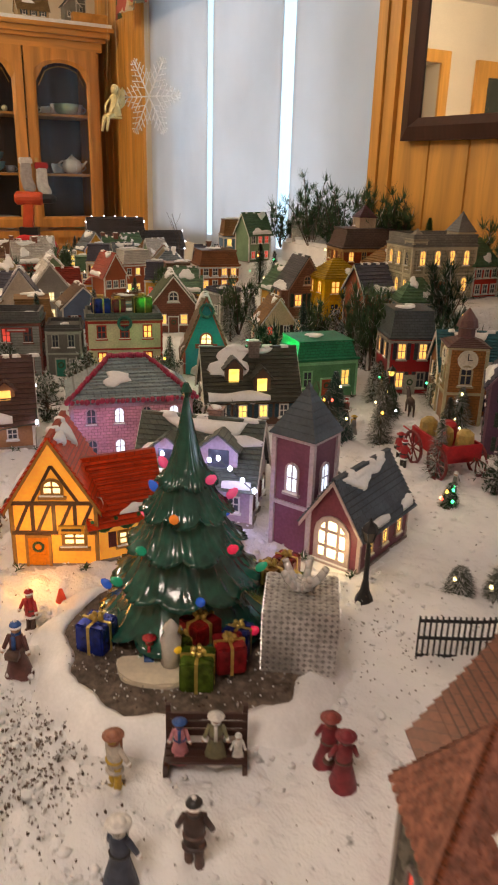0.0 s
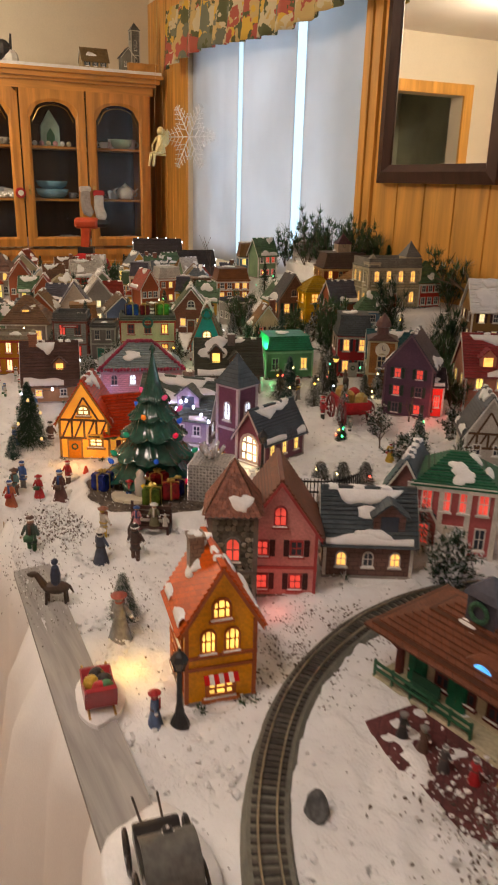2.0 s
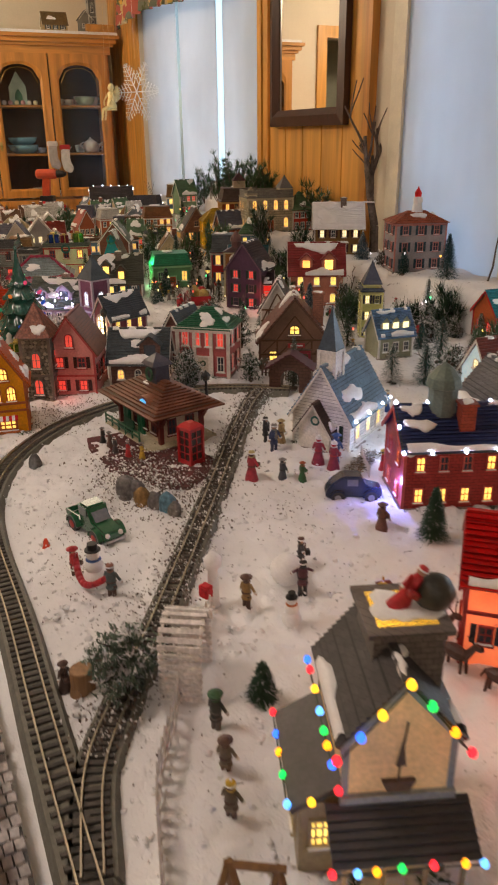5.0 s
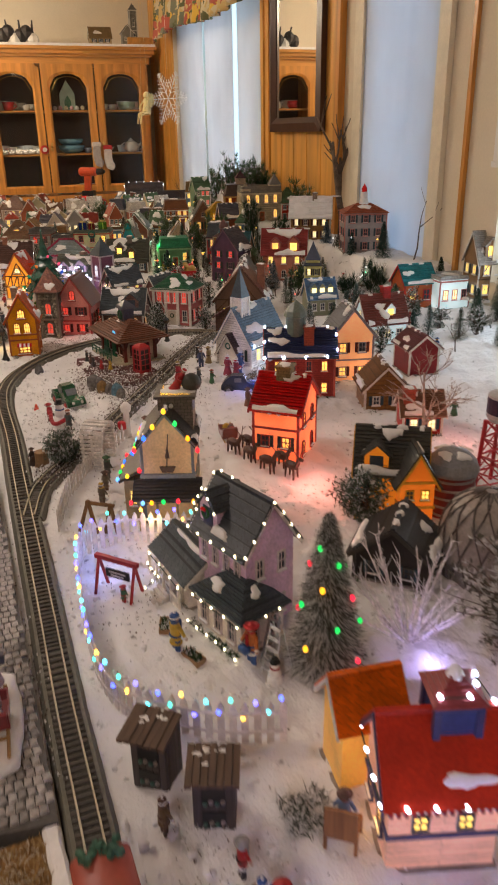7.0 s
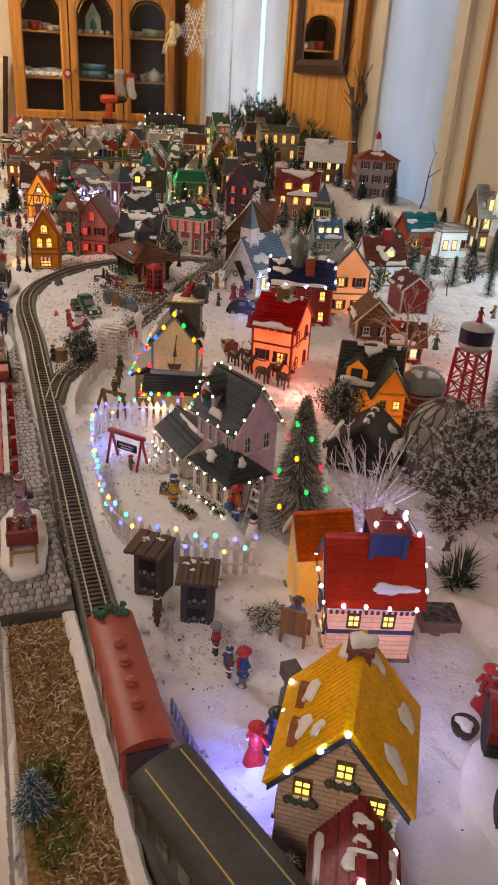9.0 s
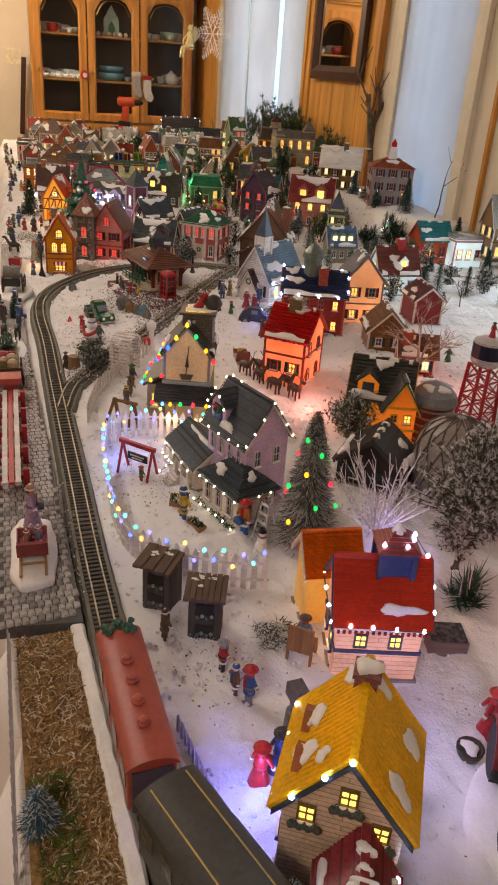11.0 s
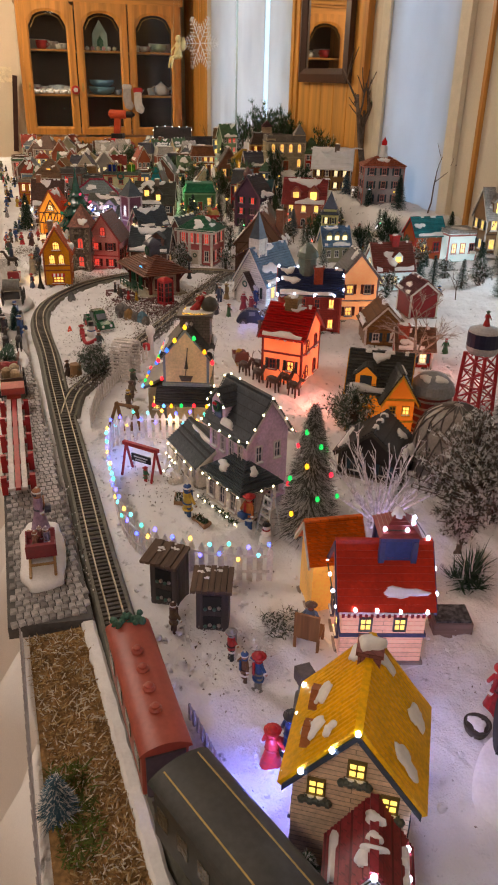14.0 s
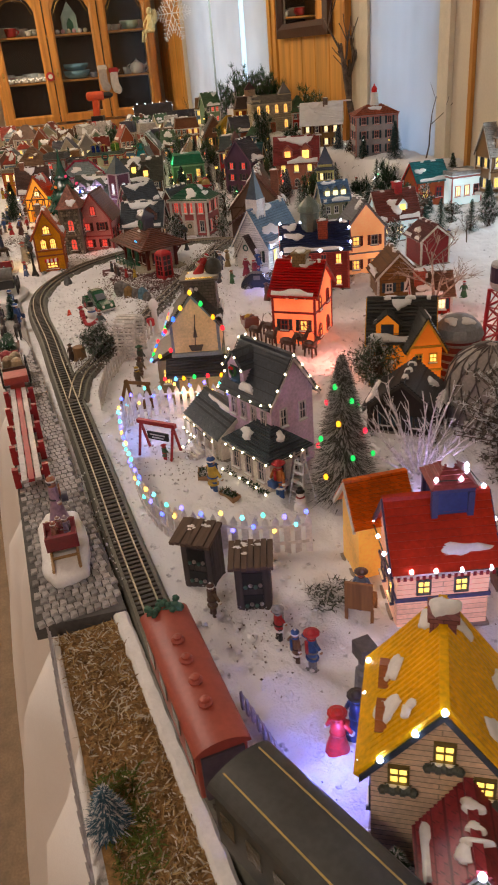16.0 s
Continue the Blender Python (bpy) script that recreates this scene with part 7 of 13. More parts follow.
# angel seated on a swing and a lacy snowflake, hung between cabinet and window
bm = B()
lathe(bm, [(0.010, -0.045), (0.034, -0.040), (0.030, -0.015), (0.018, 0.02), (0.022, 0.045), (0.010, 0.058)], 12)
blob(bm, (0, 0, 0.075), 0.019, 0)
blob(bm, (-0.004, 0, 0.083), 0.019, 0, 8)
for s in (1, -1):
    rod(bm, (0.012, s * 0.012, -0.035), (0.062, s * 0.014, -0.050), 0.012, 0.009)
    rod(bm, (0.062, s * 0.014, -0.050), (0.078, s * 0.016, -0.115), 0.009, 0.006)
    rod(bm, (0.0, s * 0.022, 0.044), (0.030, s * 0.034, 0.004), 0.007, 0.005)
    rod(bm, (0.030, s * 0.034, 0.004), (0.046, s * 0.020, -0.028), 0.005, 0.004)
    prism(bm, [(-0.012, 0.040), (-0.050, 0.092), (-0.066, 0.060), (-0.062, 0.010), (-0.030, -0.010)], s * 0.008, s * 0.013)
    rod(bm, (0.01, s * 0.045, -0.052), (0, 0, 0.85), 0.0008, 0.0008, 4)
rod(bm, (0.01, -0.05, -0.052), (0.01, 0.05, -0.052), 0.006, 0.006, 7)
single("hanging_angel", "pale yellow angel ornament seated on a swing", "ornament", bm, surface("cream_resin", (0.80, 0.66, 0.32), 0.5, 0.15), pose(-2.92, 2.68, 1.49, 0, 0, -60), smooth=True)
bm = B()
for k in range(6):
    a = math.pi / 3 * k
    d = Vector((math.cos(a), 0, math.sin(a)))
    rod(bm, (0, 0, 0), d * 0.19, 0.0035, seg=5)
    for r in (0.045, 0.075, 0.105, 0.135, 0.165):
        for s in (1, -1):
            q = Vector((math.cos(a + s * 0.95), 0, math.sin(a + s * 0.95)))
            w = d * r + q * (0.23 - r) * 0.40
            rod(bm, d * r, w, 0.0026, seg=5)
            rod(bm, d * r + q * (0.23 - r) * 0.2, d * (r + 0.02) + q * (0.23 - r) * 0.2, 0.0022, seg=4)
            blob(bm, w, 0.004, 0, 5)
rod(bm, (0, 0, 0.19), (0, 0, 0.75), 0.0008, seg=4)
single("hanging_snowflake", "white glitter snowflake hanging before the curtain", "ornament", bm, surface("white_glitter", (0.85, 0.85, 0.87), 0.4, 0.1), pose(-2.84, 2.83, 1.54, 0, 0, 30))
bm = B()
box(bm, 0, 0.006, -0.06, 0.06, 0, 0.12)
box(bm, 0.006, 0.012, -0.035, -0.025, 0.045, 0.075), box(bm, 0.006, 0.012, 0.0, 0.01, 0.045, 0.075), box(bm, 0.006, 0.012, 0.03, 0.04, 0.045, 0.075)
single("light_switch", "cream triple light switch plate on the wall", "light switch", bm, surface("cream_plastic", (0.75, 0.68, 0.5), 0.4), pose(WALL_X + 0.001, 1.43, 1.24))
bm = B()
box(bm, 0, 0.03, -0.02, 0.02, 0, 0.6)
single("folded_stand", "thin dark folded stand leaning beside the cabinet", "stand", bm, DARKWOOD, pose(WALL_X + 0.05, 1.46, 0.70, -5, 3, 0))
settle(NAMES_BEFORE)

# ---------- railway ----------
def smooth_line(pts, step):
    """Points at even steps along a smooth curve through pts."""
    out = []
    P = [Vector((*p, 0)) for p in pts]
    P = [P[0] * 2 - P[1]] + P + [P[-1] * 2 - P[-2]]
    for i in range(1, len(P) - 2):
        for k in range(40):
            t = k / 40
            a, b, c, d = P[i - 1:i + 3]
            out.append(0.5 * ((2 * b) + (c - a) * t + (2 * a - 5 * b + 4 * c - d) * t * t + (3 * b - a - 3 * c + d) * t ** 3))
    out.append(P[-2])
    res, acc = [out[0]], 0.0
    for a, b in zip(out, out[1:]):
        acc += (b - a).length
        if acc >= step:
            res.append(b)
            acc = 0.0
    return res


def sweep(bm, line, prof, z, mi=0):
    rings = []
    for i, p in enumerate(line):
        t = (line[min(i + 1, len(line) - 1)] - line[max(i - 1, 0)]).normalized()
        n = Vector((-t.y, t.x, 0))
        rings.append([bm.verts.new((p.x + n.x * o, p.y + n.y * o, z + h)) for o, h in prof])
    k = len(prof)
    for a, b in zip(rings, rings[1:]):
        for i in range(k):
            bm.faces.new((a[i], b[i], b[(i + 1) % k], a[(i + 1) % k])).material_index = mi
    bm.faces.new(rings[0]), bm.faces.new(rings[-1][::-1])


MAIN = [(0.84, 1.89), (0.77, 1.79), (0.735, 1.67), (0.752, 1.53), (0.825, 1.39), (0.94, 1.287), (1.065, 1.230), (1.2, 1.209), (1.4, 1.203), (1.6, 1.192), (1.85, 1.180), (2.04, 1.171), (2.19, 1.163), (2.35, 1.157), (2.5, 1.150), (2.6, 1.152), (2.72, 1.180), (2.85, 1.232), (3.0, 1.33), (3.12, 1.47)]
SIDE = [(0.815, 1.83), (0.929, 1.735), (1.213, 1.535), (1.467, 1.355), (1.588, 1.263), (1.66, 1.217), (1.76, 1.186)]
BALLAST = surface("grey_roadbed", (0.15, 0.145, 0.115), 0.7, 0.2, 60, 0.3, 300)
TIE = surface("black_tie", (0.05, 0.042, 0.034), 0.6, 0.3, 80, 0.2, 300, spread=0.35)
tie_bm = B()
box(tie_bm, -0.0024, 0.0024, -0.0148, 0.0148, 0.0, 0.0026)
bmesh.ops.bevel(tie_bm, geom=[ed for ed in tie_bm.edges if ed.verts[0].co.z > 0.001 and ed.verts[1].co.z > 0.001], offset=0.0005, segments=1, affect="EDGES")
TIE_ME = bpy.data.meshes.new("tie")
tie_bm.to_mesh(TIE_ME)
tie_bm.free()
TIE_ME.materials.append(TIE)
TZ = TABLE + 0.004


def track(label, pts, x_parts):
    e = thing("railway_track", label, "railway track", pose(0, 0, 0))
    line = smooth_line(pts, 0.012)
    bm = B()
    sweep(bm, line, [(-0.025, -0.012), (-0.0185, 0.004), (0.0185, 0.004), (0.025, -0.012)], TZ)
    bmesh.ops.recalc_face_normals(bm, faces=bm.faces)
    part("roadbed", bm, BALLAST, e)
    for s in (1, -1):
        bm = B()
        o = s * 0.00835
        sweep(bm, line, [(o - 0.0011, 0.0060), (o - 0.0008, 0.0092), (o + 0.0008, 0.0092), (o + 0.0011, 0.0060)], TZ)
        bmesh.ops.recalc_face_normals(bm, faces=bm.faces)
        part("rail", bm, STEEL, e)
    rest = []
    ties = smooth_line(pts, 0.0074)
    for i, p in enumerate(ties):
        t = (ties[min(i + 1, len(ties) - 1)] - ties[max(i - 1, 0)]).normalized()
        m = Matrix.Translation((p.x, p.y, TZ + 0.0041)) @ Matrix.Rotation(math.atan2(t.y, t.x), 4, "Z")
        if p.x > x_parts:
            ob = new("tie", TIE_ME)
            ob.parent, ob.matrix_basis = e, m
        else:
            rest.append(m)
    if rest:
        bm = B()
        for m in rest:
            box(bm, -0.0024, 0.0024, -0.0148, 0.0148, 0, 0.0026, 0, m)
        tagged(mesh_ob("tie", bm, TIE, e), kind="stuff")
    return e


# ---------- stone walk, straw mat and edging along the table's rim ----------
COB = surface("grey_cobble", (0.34, 0.32, 0.31), 0.75, 0.25, 70, 0.5, 250, spread=0.4)
walkway = thing("stone_walk", "grey cobbled paving slab beside the railway", "paving", pose(0, 0, 0))
bm = B()
slab(bm, [(1.42, edge_y(1.42) - 0.012), (2.32, 1.040), (2.335, 1.132), (1.42, 1.158)], TABLE - 0.004, TABLE + 0.012)
part("slab", bm, surface("dark_mortar", (0.10, 0.095, 0.09), 0.85), walkway)
rng = random.Random(11)
cobs = []
for v in range(3):
    bm = B()
    vs = box(bm, -0.0052, 0.0052, -0.0036, 0.0036, 0, 0.003)
    for q in vs:
        q.co += Vector((rng.uniform(-1, 1), rng.uniform(-1, 1), 0)) * 0.0006
    bmesh.ops.bevel(bm, geom=[ed for ed in bm.edges if min(ed.verts[0].co.z, ed.verts[1].co.z) > 0.001], offset=0.0012, segments=1, affect="EDGES")
    me = bpy.data.meshes.new("cobble")
    bm.to_mesh(me)
    bm.free()
    me.materials.append(COB)
    cobs.append(me)
rest = B()
x, col = 2.318, 0
while x > 1.43:
    y0 = edge_y(x) - 0.006 + 0.006 * (col % 2)
    top = 1.130 + (2.33 - x) * 0.03
    y = y0
    while y < top:
        m = Matrix.Translation((x + rng.uniform(-1, 1) * 0.0006, y, TABLE + 0.0118)) @ Matrix.Rotation(rng.uniform(-0.12, 0.12), 4, "Z") @ Matrix.Rotation(math.pi / 2 * 0, 4, "Z")
        if x > 2.06:
            ob = new("cobble", cobs[rng.randrange(3)])
            ob.parent, ob.matrix_basis = walkway, m
        else:
            box(rest, -0.0050, 0.0050, -0.0035, 0.0035, 0, 0.0026 + rng.uniform(0, 0.0008), 0, m)
        y += 0.0084
    x -= 0.0118
    col += 1
tagged(mesh_ob("cobbles", rest, COB, walkway), kind="stuff")
bm = B()
slab(bm, [(0.42, edge_y(0.42) - 0.006), (1.40, edge_y(1.4) - 0.010), (1.40, 1.160), (0.42, 1.222)], TABLE - 0.002, TABLE + 0.006)
pl = single("printed_path", "grey weathered board path along the table rim", "path", bm, wood("grey_planks", (0.36, 0.34, 0.32), 0, 30, 0.8), pose(0, 0, 0))

bm = B()
rng = random.Random(21)
slab(bm, [(2.335, 1.060), (2.95, 1.034), (2.95, 1.116), (2.335, 1.122)], TABLE - 0.002, TABLE + 0.004)
STRAW = surface("straw_mat", (0.30, 0.17, 0.06), 0.9, 0.5, 60, 0.9, 200)
mat_ob = thing("straw_mat", "brown straw grass mat along the table rim", "straw mat", pose(0, 0, 0))
part("mat", bm, STRAW, mat_ob)


def straws(mat_list, n, x0, x1, y0, y1, z, ln, seed):
    bm = B()
    r = random.Random(seed)
    for i in range(n):
        x, y = r.uniform(x0, x1), r.uniform(y0, y1)
        a, up = r.uniform(0, 6.28), r.uniform(0.0, 0.7)
        d = Vector((math.cos(a), math.sin(a), up)) * r.uniform(0.4, 1.0) * ln
        s = Vector((-math.sin(a), math.cos(a), 0)) * 0.0007
        p = Vector((x, y, z + r.uniform(-0.001, 0.003)))
        q = [bm.verts.new(p - s), bm.verts.new(p + s), bm.verts.new(p + d * 0.6 + s * 0.7), bm.verts.new(p + d + Vector((0, 0, -0.002)))]
        bm.faces.new(q).material_index = r.randrange(len(mat_list))
    return bm


SM = [surface("straw", c, 0.8, 0.2, 80) for c in ((0.34, 0.20, 0.07), (0.20, 0.11, 0.04), (0.46, 0.32, 0.14), (0.62, 0.55, 0.42))]
tagged(mesh_ob("straw", straws(SM, 7000, 2.337, 2.945, 1.058, 1.120, TABLE + 0.004, 0.011, 3), SM, mat_ob), kind="stuff")
tagged(mesh_ob("moss", straws([surface("moss", (0.10, 0.13, 0.02), 0.9, 0.3, 60)], 500, 2.52, 2.62, 1.055, 1.09, TABLE + 0.005, 0.014, 4), surface("moss", (0.10, 0.13, 0.02), 0.9, 0.3, 60), mat_ob), kind="stuff")
bm = B()
rings = []
for i in range(121):
    x = 2.335 + 0.6 * i / 120
    j, k = 0.0022 * noise.noise((x * 70, 0, 0)), 0.0016 * noise.noise((x * 55, 4, 0))
    rings.append([bm.verts.new((x, y, z)) for y, z in ((1.117 + j, TABLE - 0.002), (1.118 + j, TABLE + 0.008 + k), (1.121 + j, TABLE + 0.0105 + k), (1.130 + k, TABLE + 0.0105 - k), (1.133 + k, TABLE + 0.007), (1.134 + k, TABLE - 0.002))])
for a, b in zip(rings, rings[1:]):
    for i in range(5):
        bm.faces.new((a[i], b[i], b[i + 1], a[i + 1]))
bm.faces.new(rings[0][::-1]), bm.faces.new(rings[-1])
single("foam_edging", "rough white foam strip between straw and track", "edging", bm, ROOFSNOW, pose(0, 0, 0))

# ---------- trains ----------
def wheelset(e, x, w, r=0.0055, z=0.0135):
    for s in (1, -1):
        bm = B()
        lathe(bm, [(r * 1.15, 0), (r * 1.15, 0.0008), (r, 0.0009), (r, 0.003), (r * 0.5, 0.0034)], 14, 0, Matrix.Translation((x, s * 0.007, z)) @ Matrix.Rotation(-s * math.pi / 2, 4, "X"))
        part("wheel", bm, BLACK, e)


def rail_car(name, label, m, ln, w, h, body, roof, lines=False, domes=0, ends=None, windows=6, lower=0.012):
    e = thing(name, label, "model train car", m)
    bm = B()
    box(bm, -ln / 2, ln / 2, -w / 2, w / 2, lower + 0.008, h * 0.89)
    bmesh.ops.bevel(bm, geom=bm.edges[:], offset=0.001, segments=1, affect="EDGES")
    part("body", bm, body, e)
    bm = B()
    box(bm, -ln / 2 + 0.006, ln / 2 - 0.006, -w / 2 + 0.006, w / 2 - 0.006, lower, lower + 0.008)
    part("underframe", bm, BLACK, e)
    # an arched roof
    n = 28
    prof = [(-w / 2 - 0.002 + (w + 0.004) * i / n, h * 0.89 + h * 0.11 * math.sin(math.pi * i / n) ** 0.6) for i in range(n + 1)]
    bm = B()
    prism(bm, [(-w / 2 - 0.002, h * 0.875)] + prof + [(w / 2 + 0.002, h * 0.875)], -ln / 2 - 0.004, ln / 2 + 0.004, 0, Matrix.Rotation(math.pi / 2, 4, "Z"))
    bmesh.ops.recalc_face_normals(bm, faces=bm.faces)
    rf = part("roof", bm, roof, e)
    if lines:
        for s in (1, -1):
            bm = B()
            yy = s * w * 0.30
            zz = h * 0.89 + h * 0.11 * math.sin(math.pi * (0.5 + yy / (w + 0.004))) ** 0.6
            box(bm, -ln / 2, ln / 2, yy - 0.0006, yy + 0.0006, zz - 0.0002, zz + 0.0006)
            part("stripe", bm, surface("gold_line", (0.5, 0.36, 0.12), 0.4), rf)
    for i in range(domes):
        bm = B()
        lathe(bm, [(0.0055, h - 0.001), (0.006, h + 0.0015), (0.004, h + 0.003), (0.004, h + 0.005), (0.0015, h + 0.006)], 12, 0, Matrix.Translation((-ln * 0.2 + ln * 0.16 * i, 0, 0)))
        part("vent", bm, roof, rf)
    for i in range(windows):
        for s in (1, -1):
            bm = B()
            x = -ln / 2 + ln * (i + 0.5) / windows
            box(bm, x - ln * 0.26 / windows, x + ln * 0.26 / windows, s * w / 2 - 0.0008, s * w / 2 + 0.0008, h * 0.48, h * 0.70)
            part("window", bm, surface("coach_glass", (0.10, 0.09, 0.065), 0.2), e)
    if ends:
        for s in (1, -1):
            bm = B()
            box(bm, s * ln / 2 - 0.001, s * ln / 2 + 0.0025, -w * 0.42, w * 0.42, lower + 0.008, h * 0.82)
            part("end_panel", bm, ends, e)
    for x in (-ln * 0.38, -ln * 0.30, ln * 0.30, ln * 0.38):
        wheelset(e, x, w)
    bm = B()
    box(bm, -ln / 2 - 0.008, -ln / 2, -0.0015, 0.0015, lower, lower + 0.003), box(bm, ln / 2, ln / 2 + 0.008, -0.0015, 0.0015, lower, lower + 0.003)
    part("coupler", bm, BLACK, e)
    return e


RZ0 = TZ + 0.0
CABR = surface("barn_red_plastic", (0.36, 0.075, 0.05), 0.42, 0.12, 30, 0.05)
cb = rail_car("caboose", "brick red toy caboose with roof vents on the track", pose(2.512, 1.150, RZ0, 0, 0, -1.5), 0.155, 0.040, 0.078, CABR, CABR, False, 4, surface("striped_end", (0.10, 0.08, 0.09), 0.5), 4)
bm = B()
rng = random.Random(2)
for i in range(40):
    a = 2 * math.pi * i / 40
    blob(bm, (-0.076 + 0.006 * rng.uniform(-1, 1), 0.014 * math.cos(a), 0.0785 + 0.003 * math.sin(a * 3)), 0.0032, 0, 5)
part("wreath", bm, surface("green_wreath", (0.05, 0.13, 0.09), 0.8, 0.4, 90), cb, "dark green wreath on the roof")
rail_car("passenger_coach", "long dark roofed toy passenger coach with gold lines", pose(2.735, 1.189, RZ0, 0, 0, 17), 0.245, 0.052, 0.084, surface("coach_green", (0.05, 0.055, 0.05), 0.4), surface("dark_roof", (0.055, 0.058, 0.055), 0.45, 0.2, 20), True, 0, surface("coach_red", (0.26, 0.02, 0.03), 0.4), 9)
rail_car("silver_car", "silver toy streamliner car coupled behind the coach", pose(2.93, 1.288, RZ0, 0, 0, 37), 0.16, 0.048, 0.078, surface("silver_paint", (0.6, 0.6, 0.6), 0.3, 0.1, 20, 0.05, 200, 0.7), surface("silver_paint", (0.6, 0.6, 0.6), 0.3, 0.1, 20, 0.05, 200, 0.7), False, 1, None, 8)

# ---------- trees ----------
def needle(bm, p, d, w, mi):
    s = Vector((-d.y, d.x, 0))
    if s.length < 1e-6:
        s = Vector((1, 0, 0))
    s = s.normalized() * w
    bm.faces.new((bm.verts.new(p - s), bm.verts.new(p + s), bm.verts.new(p + d))).material_index = mi


GREEN_D = surface("dark_pine_bristle", (0.022, 0.06, 0.03), 0.8, 0.3, 60)
GREEN_T = surface("teal_bristle", (0.02, 0.075, 0.06), 0.7, 0.3, 60)
GREEN_F = surface("frosted_bristle", (0.10, 0.14, 0.10), 0.8, 0.4, 60)
GREEN_G = surface("grey_green_bristle", (0.075, 0.085, 0.065), 0.85, 0.4, 60)
FROST = surface("frost_tip", (0.62, 0.62, 0.62), 0.7, 0.1, 60)


CROWNS = []


def brush_tree(x, y, h, r, mat=GREEN_D, snow=0.12, label="dark green bottle-brush tree", n=900, z=None, name="toy_fir_tree", bulbs=(), power=1.0, taper=0.9, seed=0):
    """A twisted-wire tree: a stem and a cone of many bristles, some tipped with frost."""
    z = ground(x, y) if z is None else z
    e = thing(name, label, "toy tree", pose(x, y, z - 0.002, 0, 0, seed * 37 % 360), "toy fir trees")
    CROWNS.append((x, y, z, h, r))
    bm = B()
    lathe(bm, [(0.012, 0), (0.012, 0.004), (0.003, 0.005), (0.0025, h * 0.9)], 8)
    part("trunk", bm, BARK, e)
    rg = random.Random(int(x * 1000) + int(y * 1000) + seed)
    bm = B()
    for i in range(int(n * 4.2)):
        t = rg.random() ** 0.85
        zz = h * (0.10 + 0.88 * t)
        rr = r * (1 - t) ** taper * rg.uniform(0.7, 1.08) + 0.003
        a = rg.uniform(0, 6.2832)
        d = Vector((math.cos(a) * rr, math.sin(a) * rr, -rr * rg.uniform(0.0, 0.45)))
        p = Vector((0, 0, zz))
        frost = rg.random() < snow
        u = rg.uniform(0.0, 0.86)
        q = Vector((rg.uniform(-1, 1), rg.uniform(-1, 1), rg.uniform(-0.7, 0.9))) * 0.0035
        needle(bm, p + d * u, d * min(1 - u, 0.016 / max(rr, 0.004)) + q, rg.uniform(0.0005, 0.0010), 1 if frost else 0)
    part("crown", bm, [mat, FROST], e)
    for i, c in enumerate(bulbs):
        t = 0.12 + 0.75 * i / max(1, len(bulbs))
        a = i * 2.4 + 0.4
        rr = r * (1 - t) ** taper * 0.95
        bm = B()
        blob(bm, (math.cos(a) * rr, math.sin(a) * rr, h * (0.10 + 0.86 * t)), 0.0030, 0, 8, (1, 1, 1.3))
        part("bulb", bm, bulbmat(c, 2.0 * power), e)
    return e


def snow_tree(x, y, h, r, label, mats, frost=0.4, low=0.22, limbs=90, seed=1, name="toy_snow_tree", tuft=12):
    """A stemmed toy tree: a trunk with many limbs and loose tufts of powdered foliage."""
    rg = random.Random(seed)
    e = thing(name, label, "toy tree", pose(x, y, ground(x, y) - 0.002))
    bw, bl, bn = B(), B(), B()
    rod(bw, (0, 0, 0), (0.004, 0.002, h * 0.75), 0.0042, 0.0016, 8)
    lathe(bw, [(0.010, 0), (0.007, 0.004), (0.0042, 0.010)], 9)
    part("trunk", bw, BARK, e)
    for i in range(limbs):
        t = low + (0.97 - low) * rg.random()
        k = (t - low) / (1 - low)
        rr = r * (0.35 + 1.05 * k) if k < 0.35 else r * (1.0 - ((k - 0.35) / 0.65) ** 1.7) * 0.95 + 0.004
        a = rg.uniform(0, 6.2832)
        rr *= 0.62 + 0.55 * (0.5 + 0.5 * math.sin(3 * a + 9 * t + seed)) * rg.uniform(0.6, 1.2) + 0.1
        p0 = Vector((0, 0, h * t * 0.80))
        p1 = Vector((math.cos(a) * rr, math.sin(a) * rr, h * t + rg.uniform(-0.008, 0.010))) * 1.0
        rod(bl, p0, p1, 0.0011, 0.0005, 4)
        for m in range(tuft):
            q = p0.lerp(p1, rg.uniform(0.35, 1.04)) + Vector((rg.gauss(0, 1), rg.gauss(0, 1), rg.gauss(0, 0.8))) * 0.0035
            fr = rg.random() < frost
            for c in range(5):
                needle(bn, q, Vector((rg.gauss(0, 1), rg.gauss(0, 1), rg.gauss(0.3, 0.8))).normalized() * rg.uniform(0.0035, 0.0075), rg.uniform(0.0007, 0.0014), 1 if fr else 0)
    part("limb", bl, BARK, e)
    part("foliage", bn, mats, e)
    return e


